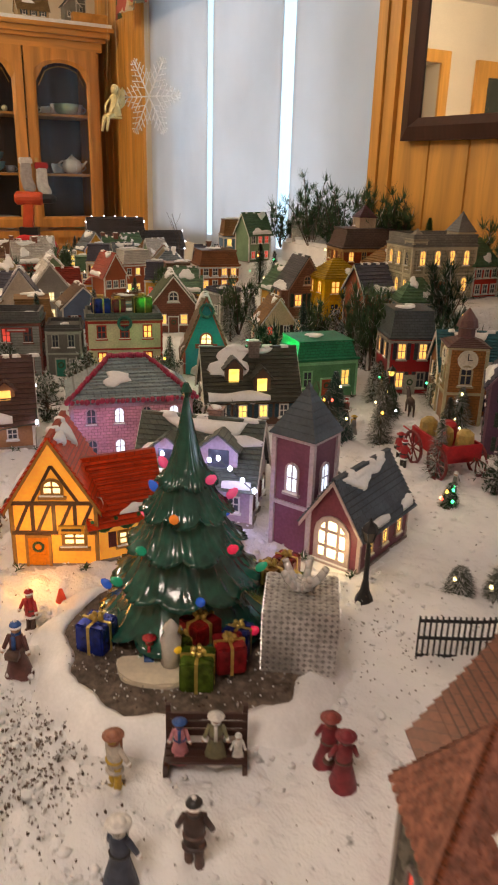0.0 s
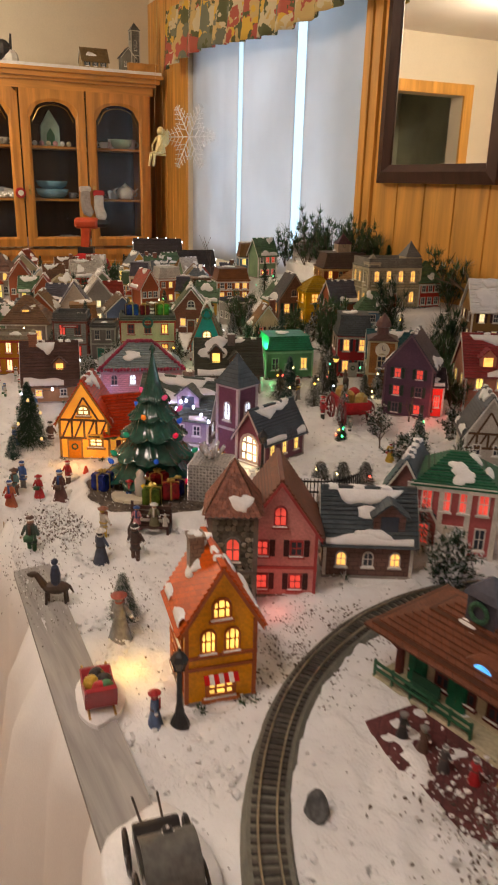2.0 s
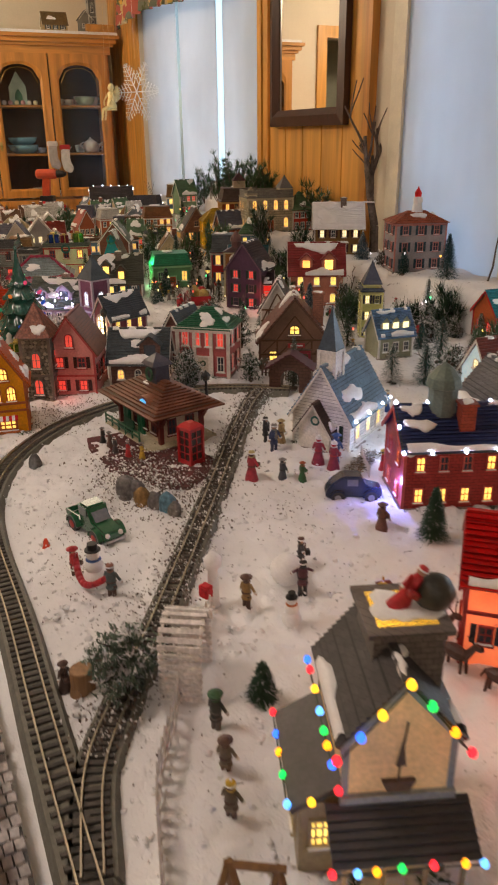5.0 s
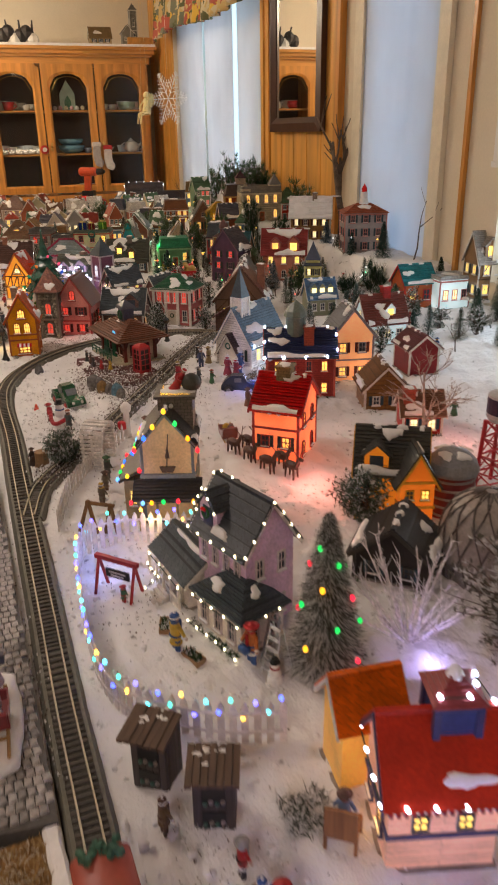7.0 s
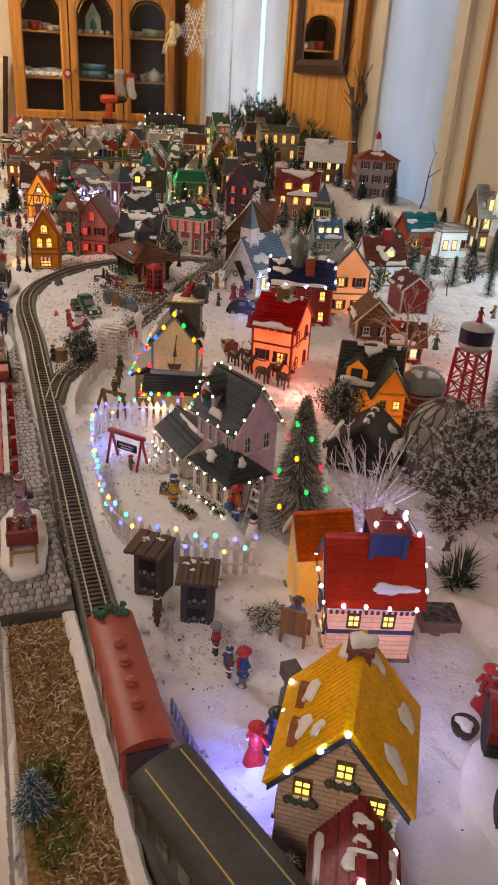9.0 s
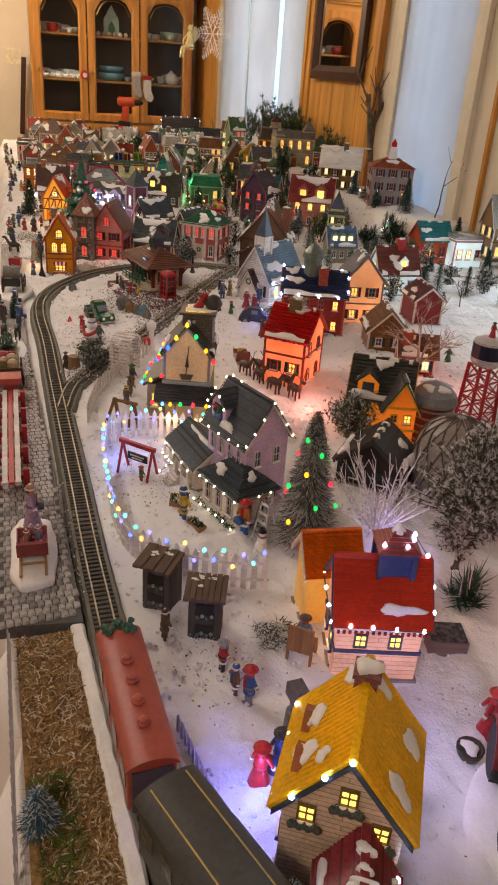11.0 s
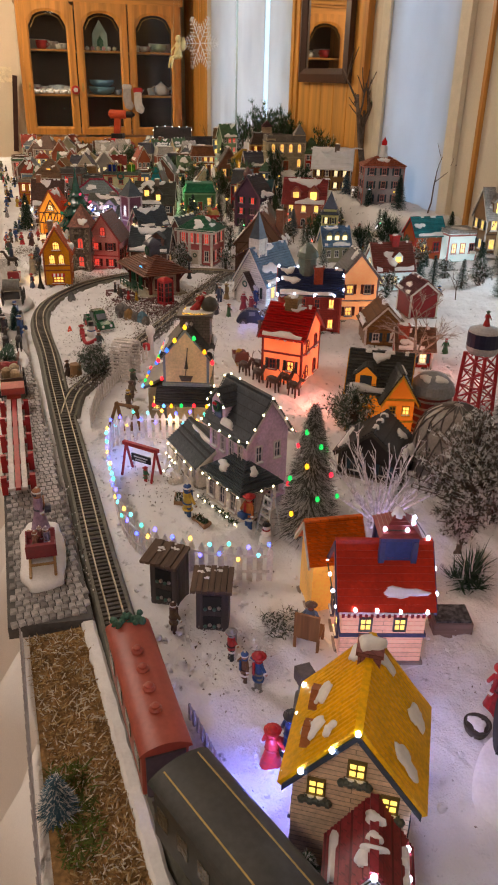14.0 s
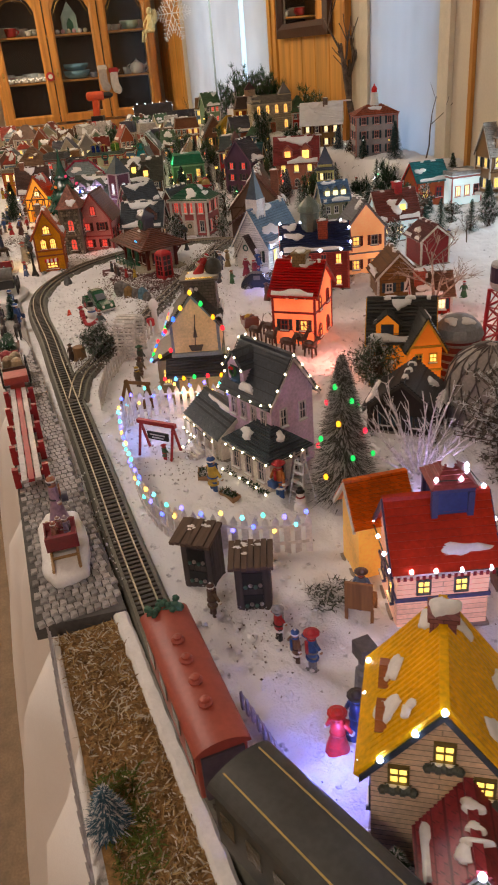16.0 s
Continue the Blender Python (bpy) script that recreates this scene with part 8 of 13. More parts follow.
def pine_sprig(x, y, h, n, label, z=None, mat=GREEN_D, snow=0.1, spread=0.5, name="pine_sprig"):
    """Real pine twigs stuck upright, with tufts of needles."""
    z = ground(x, y) if z is None else z
    rg = random.Random(int(x * 777 + y * 333))
    e = thing(name, label, "pine sprig", pose(x, y, z - 0.002))
    bw, bn = B(), B()
    for i in range(n):
        a = rg.uniform(0, 6.28)
        top = Vector((math.cos(a) * spread * h * rg.random(), math.sin(a) * spread * h * rg.random(), h * rg.uniform(0.55, 1)))
        rod(bw, (0, 0, 0), top, 0.0022, 0.001, 5)
        for k in range(5):
            q = top * (0.35 + 0.16 * k) + Vector((rg.uniform(-1, 1), rg.uniform(-1, 1), rg.uniform(-0.3, 0.6))) * 0.014
            rod(bw, top * (0.3 + 0.16 * k), q, 0.001, 0.0008, 4)
            for m in range(52):
                d = (Vector((rg.gauss(0, 1), rg.gauss(0, 1), rg.gauss(0.2, 0.8))).normalized() + top.normalized() * 0.5) * rg.uniform(0.012, 0.026)
                needle(bn, q + d * rg.uniform(0, 0.5), d, 0.0013, 1 if rg.random() < snow else 0)
    part("twig", bw, BARK, e)
    part("foliage", bn, [mat, FROST], e)


def bare_tree(x, y, h, label, mat, z=None, lean=(0, 0), depth=4, r=0.004, seed=1, name="bare_branch", spread=0.55, forks=3):
    z = ground(x, y) if z is None else z
    rg = random.Random(seed)
    e = thing(name, label, "bare branch", pose(x, y, z - 0.004))
    trunk, twigs = B(), B()

    def grow(bm, p, d, ln, rad, lv):
        q = p
        for k in range(3):
            d2 = (d + Vector((rg.uniform(-1, 1), rg.uniform(-1, 1), rg.uniform(-0.3, 0.5))) * 0.16).normalized()
            w = q + d2 * ln / 3
            rod(bm, q, w, rad * (1 - 0.12 * k), rad * (1 - 0.12 * (k + 1)), 7 if lv < 2 else 5)
            q, d = w, d2
        if lv < depth:
            for k in range(forks if lv else forks + 1):
                nd = (d + Vector((rg.uniform(-1, 1), rg.uniform(-1, 1), rg.uniform(-0.4, 0.7))) * spread * 1.6).normalized()
                grow(twigs, p.lerp(q, rg.uniform(0.45, 1.0)), nd, ln * rg.uniform(0.5, 0.8), rad * 0.55, lv + 1)
    grow(trunk, Vector((0, 0, 0)), Vector((lean[0], lean[1], 1)).normalized(), h * 0.42, r, 0)
    part("trunk", trunk, mat, e)
    part("twig", twigs, mat, e)
    return e


# the glazed ceramic tree on its dark base
XT = (0.200, 1.471)
GLAZE = surface("tree_glaze", (0.012, 0.075, 0.052), 0.2, 0.4, 22, 0.2, 90, coat=0.6)
e = thing("ceramic_tree", "glossy dark green ceramic tree with coloured plastic bulbs", "ceramic tree", pose(*XT, TABLE + 0.014))
bm = B()
rings = []
H_T, R_T = 0.228, 0.083
TR = [(0.088, 0.0, 0.052), (0.074, 0.040, 0.044), (0.059, 0.077, 0.036), (0.045, 0.110, 0.028), (0.030, 0.140, 0.016)]
tiers = len(TR)
for ti, (r_lo, z0, r_hi) in enumerate(TR):
    last = ti + 1 == tiers
    z1 = H_T if last else TR[ti + 1][1] + 0.010
    r_end = 0.0012 if last else TR[ti + 1][0] * 0.60
    lobes = (11, 10, 9, 8, 6)[ti]
    # tucked underside, rolled rim, then the swept-up boughs
    for k, u in enumerate((-0.30, -0.16, -0.06, 0.0, 0.05, 0.12, 0.2, 0.3, 0.42, 0.55, 0.7, 0.85, 1.0)):
        if u < 0:
            r, zz = r_lo * (1.0 + 0.9 * u), z0 + 0.012 * (-u) ** 1.2
        else:
            r, zz = r_lo + (r_end - r_lo) * u ** (0.62 if not last else 0.5), z0 + (z1 - z0) * u ** 1.05
        hang = max(0.0, 1 - abs(u) * 2.2)
        ring = []
        for i in range(132):
            a = 2 * math.pi * i / 132
            wave = abs(math.sin(lobes * a / 2 + ti * 1.3)) ** 0.7
            comb = math.sin(44 * a + 7 * u + 2.5 * math.sin(lobes * a + ti))
            rr = r * (1 + 0.085 * (hang + 0.25) * (wave - 0.6) + 0.020 * (1 - 0.5 * u) * comb)
            ring.append(bm.verts.new((rr * math.cos(a), rr * math.sin(a), zz + 0.014 + 0.007 * hang * (0.55 - wave) + 0.0008 * comb)))
        rings.append(ring)
for a, b in zip(rings, rings[1:]):
    for i in range(132):
        bm.faces.new((a[i], a[(i + 1) % 132], b[(i + 1) % 132], b[i]))
bm.faces.new(rings[0][::-1]), bm.faces.new(rings[-1])
part("crown", bm, GLAZE, e, smooth=True)
bm = B()
lathe(bm, [(0.05, 0), (0.052, 0.012), (0.04, 0.02)], 20)
part("foot", bm, GLAZE, e, smooth=True)
BC = [(0.9, 0.03, 0.10), (0.95, 0.55, 0.03), (0.02, 0.30, 0.15), (0.9, 0.10, 0.25), (0.95, 0.75, 0.15), (0.03, 0.12, 0.6), (0.95, 0.25, 0.03)]
rg = random.Random(14)
for ti in range(tiers):
    k = (7, 5, 4, 3, 2)[ti]
    for i in range(k):
        a = 2 * math.pi * (i + 0.5 * (ti % 2)) / k + 0.3
        r = TR[ti][0] * 0.98
        bm = B()
        lathe(bm, [(0.002, -0.003), (0.0042, 0.0), (0.0048, 0.004), (0.003, 0.009), (0.0006, 0.011)], 8, 0, Matrix.Translation((r * math.cos(a), r * math.sin(a), TR[ti][1] + 0.020)) @ Matrix.Rotation(a, 4, "Z") @ Matrix.Rotation(0.9, 4, "Y"))
        part("bulb", bm, bulbmat(BC[rg.randrange(7)], 0.25), e, smooth=True)
bm = B()
lathe(bm, [(0.003, H_T + 0.008), (0.006, H_T + 0.014), (0.002, H_T + 0.022)], 8)
part("tip_star", bm, GLAZE, e)
# its round base of dark cork inside a torn white cotton skirt
CORK = surface("dark_cork", (0.11, 0.082, 0.062), 0.9, 0.55, 70, 1.0, 160)
bs = thing("cork_base", "round dark cork base with a torn white cotton skirt", "base", pose(0.232, 1.462, TABLE - 0.001))
k, rg = 90, random.Random(3)
ang = [2 * math.pi * i / k for i in range(k)]
rr = [0.130 * (1 + 0.03 * math.sin(5 * a + 1) + 0.025 * math.sin(11 * a) + rg.uniform(-0.012, 0.012)) for a in ang]
for nm, prof, m, lab in (("cork_top", ((1.02, 0.004), (1.0, 0.013), (0.93, 0.0145), (0.8, 0.0148), (0.6, 0.0148), (0.35, 0.0148), (0.02, 0.0148)), CORK, "rough dark cork"), ("cotton_skirt", ((1.26, -0.008), (1.20, 0.004), (1.12, 0.011), (1.05, 0.0165), (0.99, 0.0175), (0.955, 0.0150), (0.96, 0.010)), ROOFSNOW, "torn white cotton skirt")):
    bm = B()
    rings = []
    for q, (f, z) in enumerate(prof):
        rough = 0.0011 if nm == "cork_top" else 0.0024
        rings.append([bm.verts.new((r * f * (1 + (0.0 if nm == "cork_top" else 0.03 * math.sin(17 * a + q))) * math.cos(a), r * f * math.sin(a), z + rough * noise.noise((60 * r * f * math.cos(a), 60 * r * f * math.sin(a), q)))) for a, r in zip(ang, rr)])
    for a, b in zip(rings, rings[1:]):
        for i in range(k):
            bm.faces.new((a[i], a[(i + 1) % k], b[(i + 1) % k], b[i]))
    if nm == "cork_top":
        bm.faces.new(rings[-1])
    part(nm, bm, m, bs, lab, smooth=nm != "cork_top")

# ---------- presents ----------
def present(x, y, s, col, ribbon, label, rz=20, z=TABLE + 0.014, hh=1.0):
    e = thing("present", label, "present", pose(x, y, z, 0, 0, rz), "wrapped presents")
    bm = B()
    box(bm, -s / 2, s / 2, -s / 2, s / 2, 0, s * hh)
    bmesh.ops.bevel(bm, geom=bm.edges[:], offset=s * 0.06, segments=2, affect="EDGES")
    part("box", bm, surface("foil_wrap", col, 0.25, 0.5, 60, 0.8, 120, 0.55), e)
    bm = B()
    t = s * 0.05
    box(bm, -t, t, -s / 2 - 0.0006, s / 2 + 0.0006, -0.0002, s * hh + 0.0006)
    box(bm, -s / 2 - 0.0006, s / 2 + 0.0006, -t, t, -0.0002, s * hh + 0.0007)
    for a in range(5):
        ca, sa = math.cos(a * 1.26), math.sin(a * 1.26)
        blob(bm, (ca * s * 0.16, sa * s * 0.16, s * hh + s * 0.12), s * 0.10, 0, 6)
    part("ribbon", bm, surface("gold_cord", ribbon, 0.3, 0.2, 60, 0.2, 200, 0.6), e)
    return e


GOLD = (0.55, 0.40, 0.10)
present(0.203, 1.372, 0.030, (0.015, 0.03, 0.22), GOLD, "blue foil present with gold cord", 35)
present(0.262, 1.452, 0.030, (0.30, 0.02, 0.02), GOLD, "red foil present with gold cord", 10, hh=1.3)
present(0.300, 1.428, 0.030, (0.10, 0.16, 0.02), GOLD, "green foil present with gold cord", 55)
present(0.298, 1.462, 0.028, (0.32, 0.02, 0.025), GOLD, "red foil present with gold cord", 70, TABLE + 0.018)
present(0.277, 1.485, 0.026, (0.02, 0.03, 0.20), GOLD, "blue foil present with gold cord", 40)
present(0.258, 1.435, 0.026, (0.09, 0.14, 0.02), GOLD, "green foil present with gold cord", 20)
present(0.20, 1.575, 0.030, (0.30, 0.16, 0.05), GOLD, "gold tinsel wrapped present by the tree", 20)
present(0.235, 1.582, 0.030, (0.12, 0.20, 0.04), GOLD, "green foil present with gold cord", 50)
present(0.195, 1.60, 0.026, (0.3, 0.04, 0.03), GOLD, "red tinsel wrapped present by the tree", 30, TABLE + 0.02)
# the big silver mesh box with a bow
e = thing("silver_gift_box", "large gift box woven of silver ribbon with a bow", "gift box", pose(0.308, 1.535, TABLE + 0.012, 0, 0, 52))
SILV = surface("silver_ribbon", (0.62, 0.60, 0.58), 0.3, 0.2, 80, 0.2, 300, 0.75)
s, hh = 0.068, 0.066
bm = B()
box(bm, -s / 2, s / 2, -s / 2, s / 2, 0, hh)
part("core", bm, surface("grey_card", (0.28, 0.27, 0.26), 0.6), e)
bm = B()
n = 12
for f in range(4):
    R = Matrix.Rotation(f * math.pi / 2, 4, "Z")
    for i in range(n):
        for j in range(n):
            u, v = -s / 2 + s * (i + 0.5) / n, hh * (j + 0.5) / n
            box(bm, -0.0026, 0.0026, -0.0008, 0.0008, -0.0018, 0.0018, 0, R @ Matrix.Translation((u, -s / 2 - 0.0006, v)) @ Matrix.Rotation(0.7 if (i + j) % 2 else -0.7, 4, "Y"))
for i in range(n):
    for j in range(n):
        box(bm, -0.0026, 0.0026, -0.0018, 0.0018, -0.0008, 0.0008, 0, Matrix.Translation((-s / 2 + s * (i + 0.5) / n, -s / 2 + s * (j + 0.5) / n, hh + 0.0006)) @ Matrix.Rotation(0.7 if (i + j) % 2 else -0.7, 4, "Z"))
tagged(part("weave", bm, SILV, e), kind="stuff")
bm = B()
for k in range(5):
    a = k * 1.2566
    pts = [Vector((math.cos(a) * 0.018 * math.sin(math.pi * i / 8) * 1.2, math.sin(a) * 0.018 * math.sin(math.pi * i / 8) * 1.2, hh + 0.004 + 0.022 * (1 - math.cos(2 * math.pi * i / 8)) / 2 + 0.004 * i / 8)) for i in range(9)]
    for q, w in zip(pts, pts[1:]):
        rod(bm, q, w, 0.0034, seg=6)
part("bow", bm, surface("clear_ribbon", (0.7, 0.68, 0.66), 0.12, 0.1, 60, 0.1, 200, 0.5), e, smooth=True)

# ---------- figurines: plain turned shapes ----------
SKIN = surface("painted_resin_flesh", (0.45, 0.27, 0.18), 0.5)


def resin(c):
    return surface("painted_resin", tuple(c), 0.45, 0.25, 60, 0.25, 250)


RDC, GRN, BLU, BRN, BLK, YLW, PNK, GRY, WHT = (0.42, 0.02, 0.025), (0.04, 0.12, 0.05), (0.03, 0.09, 0.28), (0.10, 0.05, 0.035), (0.025, 0.022, 0.022), (0.55, 0.36, 0.04), (0.55, 0.22, 0.25), (0.22, 0.21, 0.2), (0.66, 0.64, 0.6)


def figurine(x, y, h, coat, hat, legs, label, rz=0, skirt=False, z=None, arms=0.3, name="figurine", base=False, cat="figurine", group=""):
    z = ground(x, y) if z is None else z
    bm = B()
    if skirt:
        lathe(bm, [(0.23 * h, 0.0), (0.21 * h, 0.1 * h), (0.11 * h, 0.48 * h), (0.12 * h, 0.62 * h), (0.10 * h, 0.76 * h), (0.05 * h, 0.80 * h)], 12, 0, None, 0.85)
    else:
        for s in (1, -1):
            lathe(bm, [(0.055 * h, 0.0), (0.06 * h, 0.04 * h), (0.05 * h, 0.2 * h), (0.065 * h, 0.42 * h)], 8, 2, Matrix.Translation((s * 0.06 * h, -0.01 * h * s, 0)))
            box(bm, s * 0.06 * h - 0.045 * h, s * 0.06 * h + 0.045 * h, -0.10 * h, 0.05 * h, 0, 0.05 * h, 2)
        lathe(bm, [(0.12 * h, 0.34 * h), (0.115 * h, 0.5 * h), (0.125 * h, 0.66 * h), (0.10 * h, 0.77 * h), (0.05 * h, 0.81 * h)], 12, 0, None, 0.75)
    for s in (1, -1):
        rod(bm, (s * 0.11 * h, 0, 0.74 * h), (s * (0.17 + 0.12 * arms) * h, -0.10 * h * (1 - arms), (0.50 + 0.3 * max(0, arms - 0.3)) * h), 0.04 * h, 0.032 * h, 7, 0)
        blob(bm, (s * (0.175 + 0.125 * arms) * h, -0.11 * h * (1 - arms), (0.48 + 0.32 * max(0, arms - 0.3)) * h), 0.035 * h, 3, 6)
    blob(bm, (0, 0, 0.87 * h), 0.085 * h, 3, 9)
    blob(bm, (0, 0.022 * h, 0.875 * h), 0.084 * h, 2, 8)
    lathe(bm, [(0.062 * h, 0.765 * h), (0.082 * h, 0.785 * h), (0.078 * h, 0.81 * h), (0.05 * h, 0.82 * h)], 10, 1)
    lathe(bm, [((0.235 if skirt else 0.135) * h, (0.0 if skirt else 0.33) * h), ((0.24 if skirt else 0.14) * h, (0.025 if skirt else 0.355) * h), ((0.22 if skirt else 0.12) * h, (0.05 if skirt else 0.38) * h)], 12, 4 if WHT in (hat, coat) or coat[0] > 0.18 > coat[1] else 0, None, 0.85)
    lathe(bm, [(0.10 * h, 0.90 * h), (0.095 * h, 0.94 * h), (0.075 * h, 0.97 * h), (0.02 * h, 1.0 * h)], 10, 1)
    rg = random.Random(label + str(round(x, 2)))
    box(bm, -0.03 * h, 0.03 * h, -0.135 * h, -0.10 * h, 0.50 * h, 0.79 * h, 1)
    lathe(bm, [(0.127 * h, 0.50 * h), (0.132 * h, 0.515 * h), (0.127 * h, 0.53 * h)], 12, 2, None, 0.9)
    for s in (1, -1):
        rod(bm, (s * (0.16 + 0.11 * arms) * h, -0.085 * h * (1 - arms), (0.525 + 0.28 * max(0, arms - 0.3)) * h), (s * (0.175 + 0.125 * arms) * h, -0.105 * h * (1 - arms), (0.49 + 0.31 * max(0, arms - 0.3)) * h), 0.046 * h, 0.046 * h, 7, 4)
    c = rg.random()
    if c < 0.3:
        box(bm, -0.10 * h, 0.10 * h, -0.25 * h, -0.12 * h, 0.44 * h, 0.56 * h, 2)
    elif c < 0.5:
        blob(bm, (0.19 * h, -0.12 * h, 0.40 * h), 0.085 * h, 2, 7, (1, 1, 0.8))
    if rg.random() < 0.5:
        lathe(bm, [(0.15 * h, 0.915 * h), (0.155 * h, 0.925 * h), (0.09 * h, 0.935 * h)], 12, 1)
    else:
        lathe(bm, [(0.10 * h, 0.895 * h), (0.108 * h, 0.91 * h), (0.10 * h, 0.93 * h)], 12, 4)
        blob(bm, (0, 0, 1.0 * h), 0.03 * h, 4, 6)
    if base:
        lathe(bm, [(0.32 * h, -0.03 * h), (0.30 * h, 0.01 * h)], 14, 4)
    return single(name, label, cat, bm, [resin(coat), resin(hat), resin(legs), SKIN, ROOFSNOW], pose(x, y, z - 0.001, 0, 0, rz), group, smooth=True)


FIGS = [
    (0.118, 1.333, 0.045, RDC, RDC, BRN, "figurine in a red coat and cap on the snow", 40, False),
    (0.184, 1.301, 0.055, (0.10, 0.035, 0.03), BLU, BRN, "lady figurine in a long brown dress and blue bonnet", 50, True),
    (0.158, 1.270, 0.042, RDC, RDC, GRN, "small figurine in red with dark skirt", 50, True),
    (0.247, 1.406, 0.042, GRN, RDC, BLU, "figurine in a green vest and red cap on an ice patch", 60, False),
    (0.358, 1.323, 0.052, (0.5, 0.45, 0.38), (0.30, 0.12, 0.07), YLW, "figurine in a pale coat with yellow trousers", 200, False),
    (0.437, 1.293, 0.055, (0.04, 0.05, 0.08), WHT, BLK, "lady figurine in a dark skirt and white shawl", 210, True),
    (0.451, 1.341, 0.058, (0.055, 0.03, 0.025), BLK, BRN, "figurine in a dark coat with a mustard scarf", 230, False),
    (0.450, 1.473, 0.052, (0.20, 0.02, 0.03), (0.20, 0.02, 0.03), BRN, "rabbit figurine in a red robe with white trim", 240, True),
    (0.428, 1.476, 0.052, (0.20, 0.02, 0.03), (0.25, 0.05, 0.04), BRN, "rabbit figurine in a red robe with white trim", 220, True),
    (0.363, 1.210, 0.060, (0.035, 0.06, 0.05), BRN, GRN, "figurine in a dark green coat", 60, False),
    (0.178, 1.217, 0.048, (0.45, 0.12, 0.05), BLU, RDC, "seated family figurine in orange and red", 60, True),
    (0.13, 1.235, 0.05, (0.10, 0.2, 0.2), BRN, BRN, "figurine in a teal coat", 40, False),
    (0.10, 1.255, 0.05, BLU, BLU, GRY, "figurine in a blue coat", 40, False),
    (0.63, 1.255, 0.062, GRY, (0.35, 0.08, 0.05), GRY, "lady figurine in a long grey gown", 220, True),
    (0.795, 1.235, 0.042, (0.08, 0.12, 0.22), RDC, BRN, "figurine in blue by the cafe", 150, True),
    (1.138, 1.118, 0.055, BLK, BLK, BLK, "carriage man figurine in black", 170, False),
    (1.130, 1.159, 0.055, BLU, BLU, BLK, "figurine in a blue coat", 170, False),
    (1.256, 1.122, 0.060, (0.035, 0.03, 0.05), BLK, BLK, "figurine in a dark coat and hat", 190, False),
    (1.273, 1.156, 0.060, BLU, BLU, (0.02, 0.04, 0.12), "figurine in a bright blue coat", 190, False),
    (1.335, 1.288, 0.045, RDC, RDC, BRN, "child figurine in red holding a scarf", 150, False),
    (1.400, 1.316, 0.048, (0.08, 0.10, 0.10), (0.3, 0.12, 0.08), BRN, "child figurine in grey holding a scarf", 230, False),
    (1.189, 1.616, 0.052, (0.36, 0.03, 0.05), (0.42, 0.36, 0.16), BRN, "lady figurine in a red skirt and yellow shawl", 200, True),
    (1.061, 1.711, 0.050, BLK, BLK, BLK, "gentleman figurine in a black coat", 170, False),
    (1.075, 1.735, 0.046, (0.32, 0.22, 0.10), (0.4, 0.3, 0.15), BRN, "lady figurine in tan", 180, True),
    (1.103, 1.705, 0.052, (0.05, 0.07, 0.14), GRY, (0.03, 0.04, 0.09), "figurine in a dark blue coat", 90, False),
    (1.184, 1.745, 0.050, (0.30, 0.03, 0.05), WHT, RDC, "caroler figurine in a red coat with white trim", 220, True),
    (1.215, 1.755, 0.050, (0.26, 0.03, 0.05), WHT, RDC, "caroler figurine in a red coat with white trim", 200, True),
    (1.192, 1.775, 0.052, (0.05, 0.10, 0.25), BLU, BLU, "figurine in a blue coat", 200, False),
    (1.213, 1.659, 0.040, (0.06, 0.065, 0.08), GRY, BLK, "figurine in a dark grey coat", 190, True),
    (1.228, 1.687, 0.034, GRN, (0.35, 0.08, 0.03), GRN, "child figurine in green with a red cap", 200, True),
    (1.422, 1.698, 0.045, (0.14, 0.06, 0.04), BRN, BRN, "figurine in a brown coat with a dog", 200, True),
    (1.494, 1.449, 0.045, (0.30, 0.18, 0.06), BRN, BRN, "child figurine in a tan coat", 210, False),
    (1.653, 1.335, 0.045, (0.05, 0.05, 0.04), GRN, (0.12, 0.1, 0.08), "child figurine in dark winter clothes", 210, False),
    (1.705, 1.320, 0.042, (0.16, 0.12, 0.08), BRN, BRN, "child figurine in brown winter clothes", 220, False),
    (1.748, 1.304, 0.042, (0.12, 0.09, 0.06), YLW, BRN, "child figurine in brown winter clothes", 220, False),
    (2.150, 1.298, 0.050, YLW, BLU, (0.03, 0.08, 0.22), "figurine in a yellow jacket and blue trousers", 200, False),
    (2.202, 1.370, 0.050, (0.45, 0.14, 0.03), RDC, BLU, "figurine in an orange jacket by a ladder", 20, False),
    (2.298, 1.426, 0.038, PNK, PNK, PNK, "small figurine in pink", 200, False),
    (2.371, 1.215, 0.036, (0.12, 0.07, 0.03), BRN, BRN, "figurine in brown by the outhouse", 200, False),
    (2.435, 1.261, 0.036, RDC, (0.3, 0.3, 0.3), BLK, "child figurine in a red jacket throwing a snowball", 190, False, 0.9),
    (2.486, 1.272, 0.042, BLU, RDC, GRY, "child figurine in a blue jacket with arms spread", 10, False, 0.9),
    (2.472, 1.262, 0.036, (0.2, 0.1, 0.05), BLU, BRN, "child figurine in brown with a blue cap", 10, False, 0.5),
    (2.579, 1.248, 0.044, (0.55, 0.02, 0.015), (0.55, 0.02, 0.015), (0.4, 0.02, 0.015), "figurine in a bright red coat", 220, True),
    (2.572, 1.270, 0.046, (0.03, 0.06, 0.16), BLK, BLU, "figurine in a blue coat and black hat", 220, True),
    (2.592, 1.486, 0.050, RDC, RDC, BRN, "figurine in a long red coat beside a cauldron", 220, True),
]
for f in FIGS:
    x, y, h, coat, hat, legs, label, rz, skirt, *arm = f
    h *= 1.22 if x > 2.1 else 1.08
    figurine(x, y, h, coat, hat, legs, label, rz, skirt, arms=arm[0] if arm else 0.3)

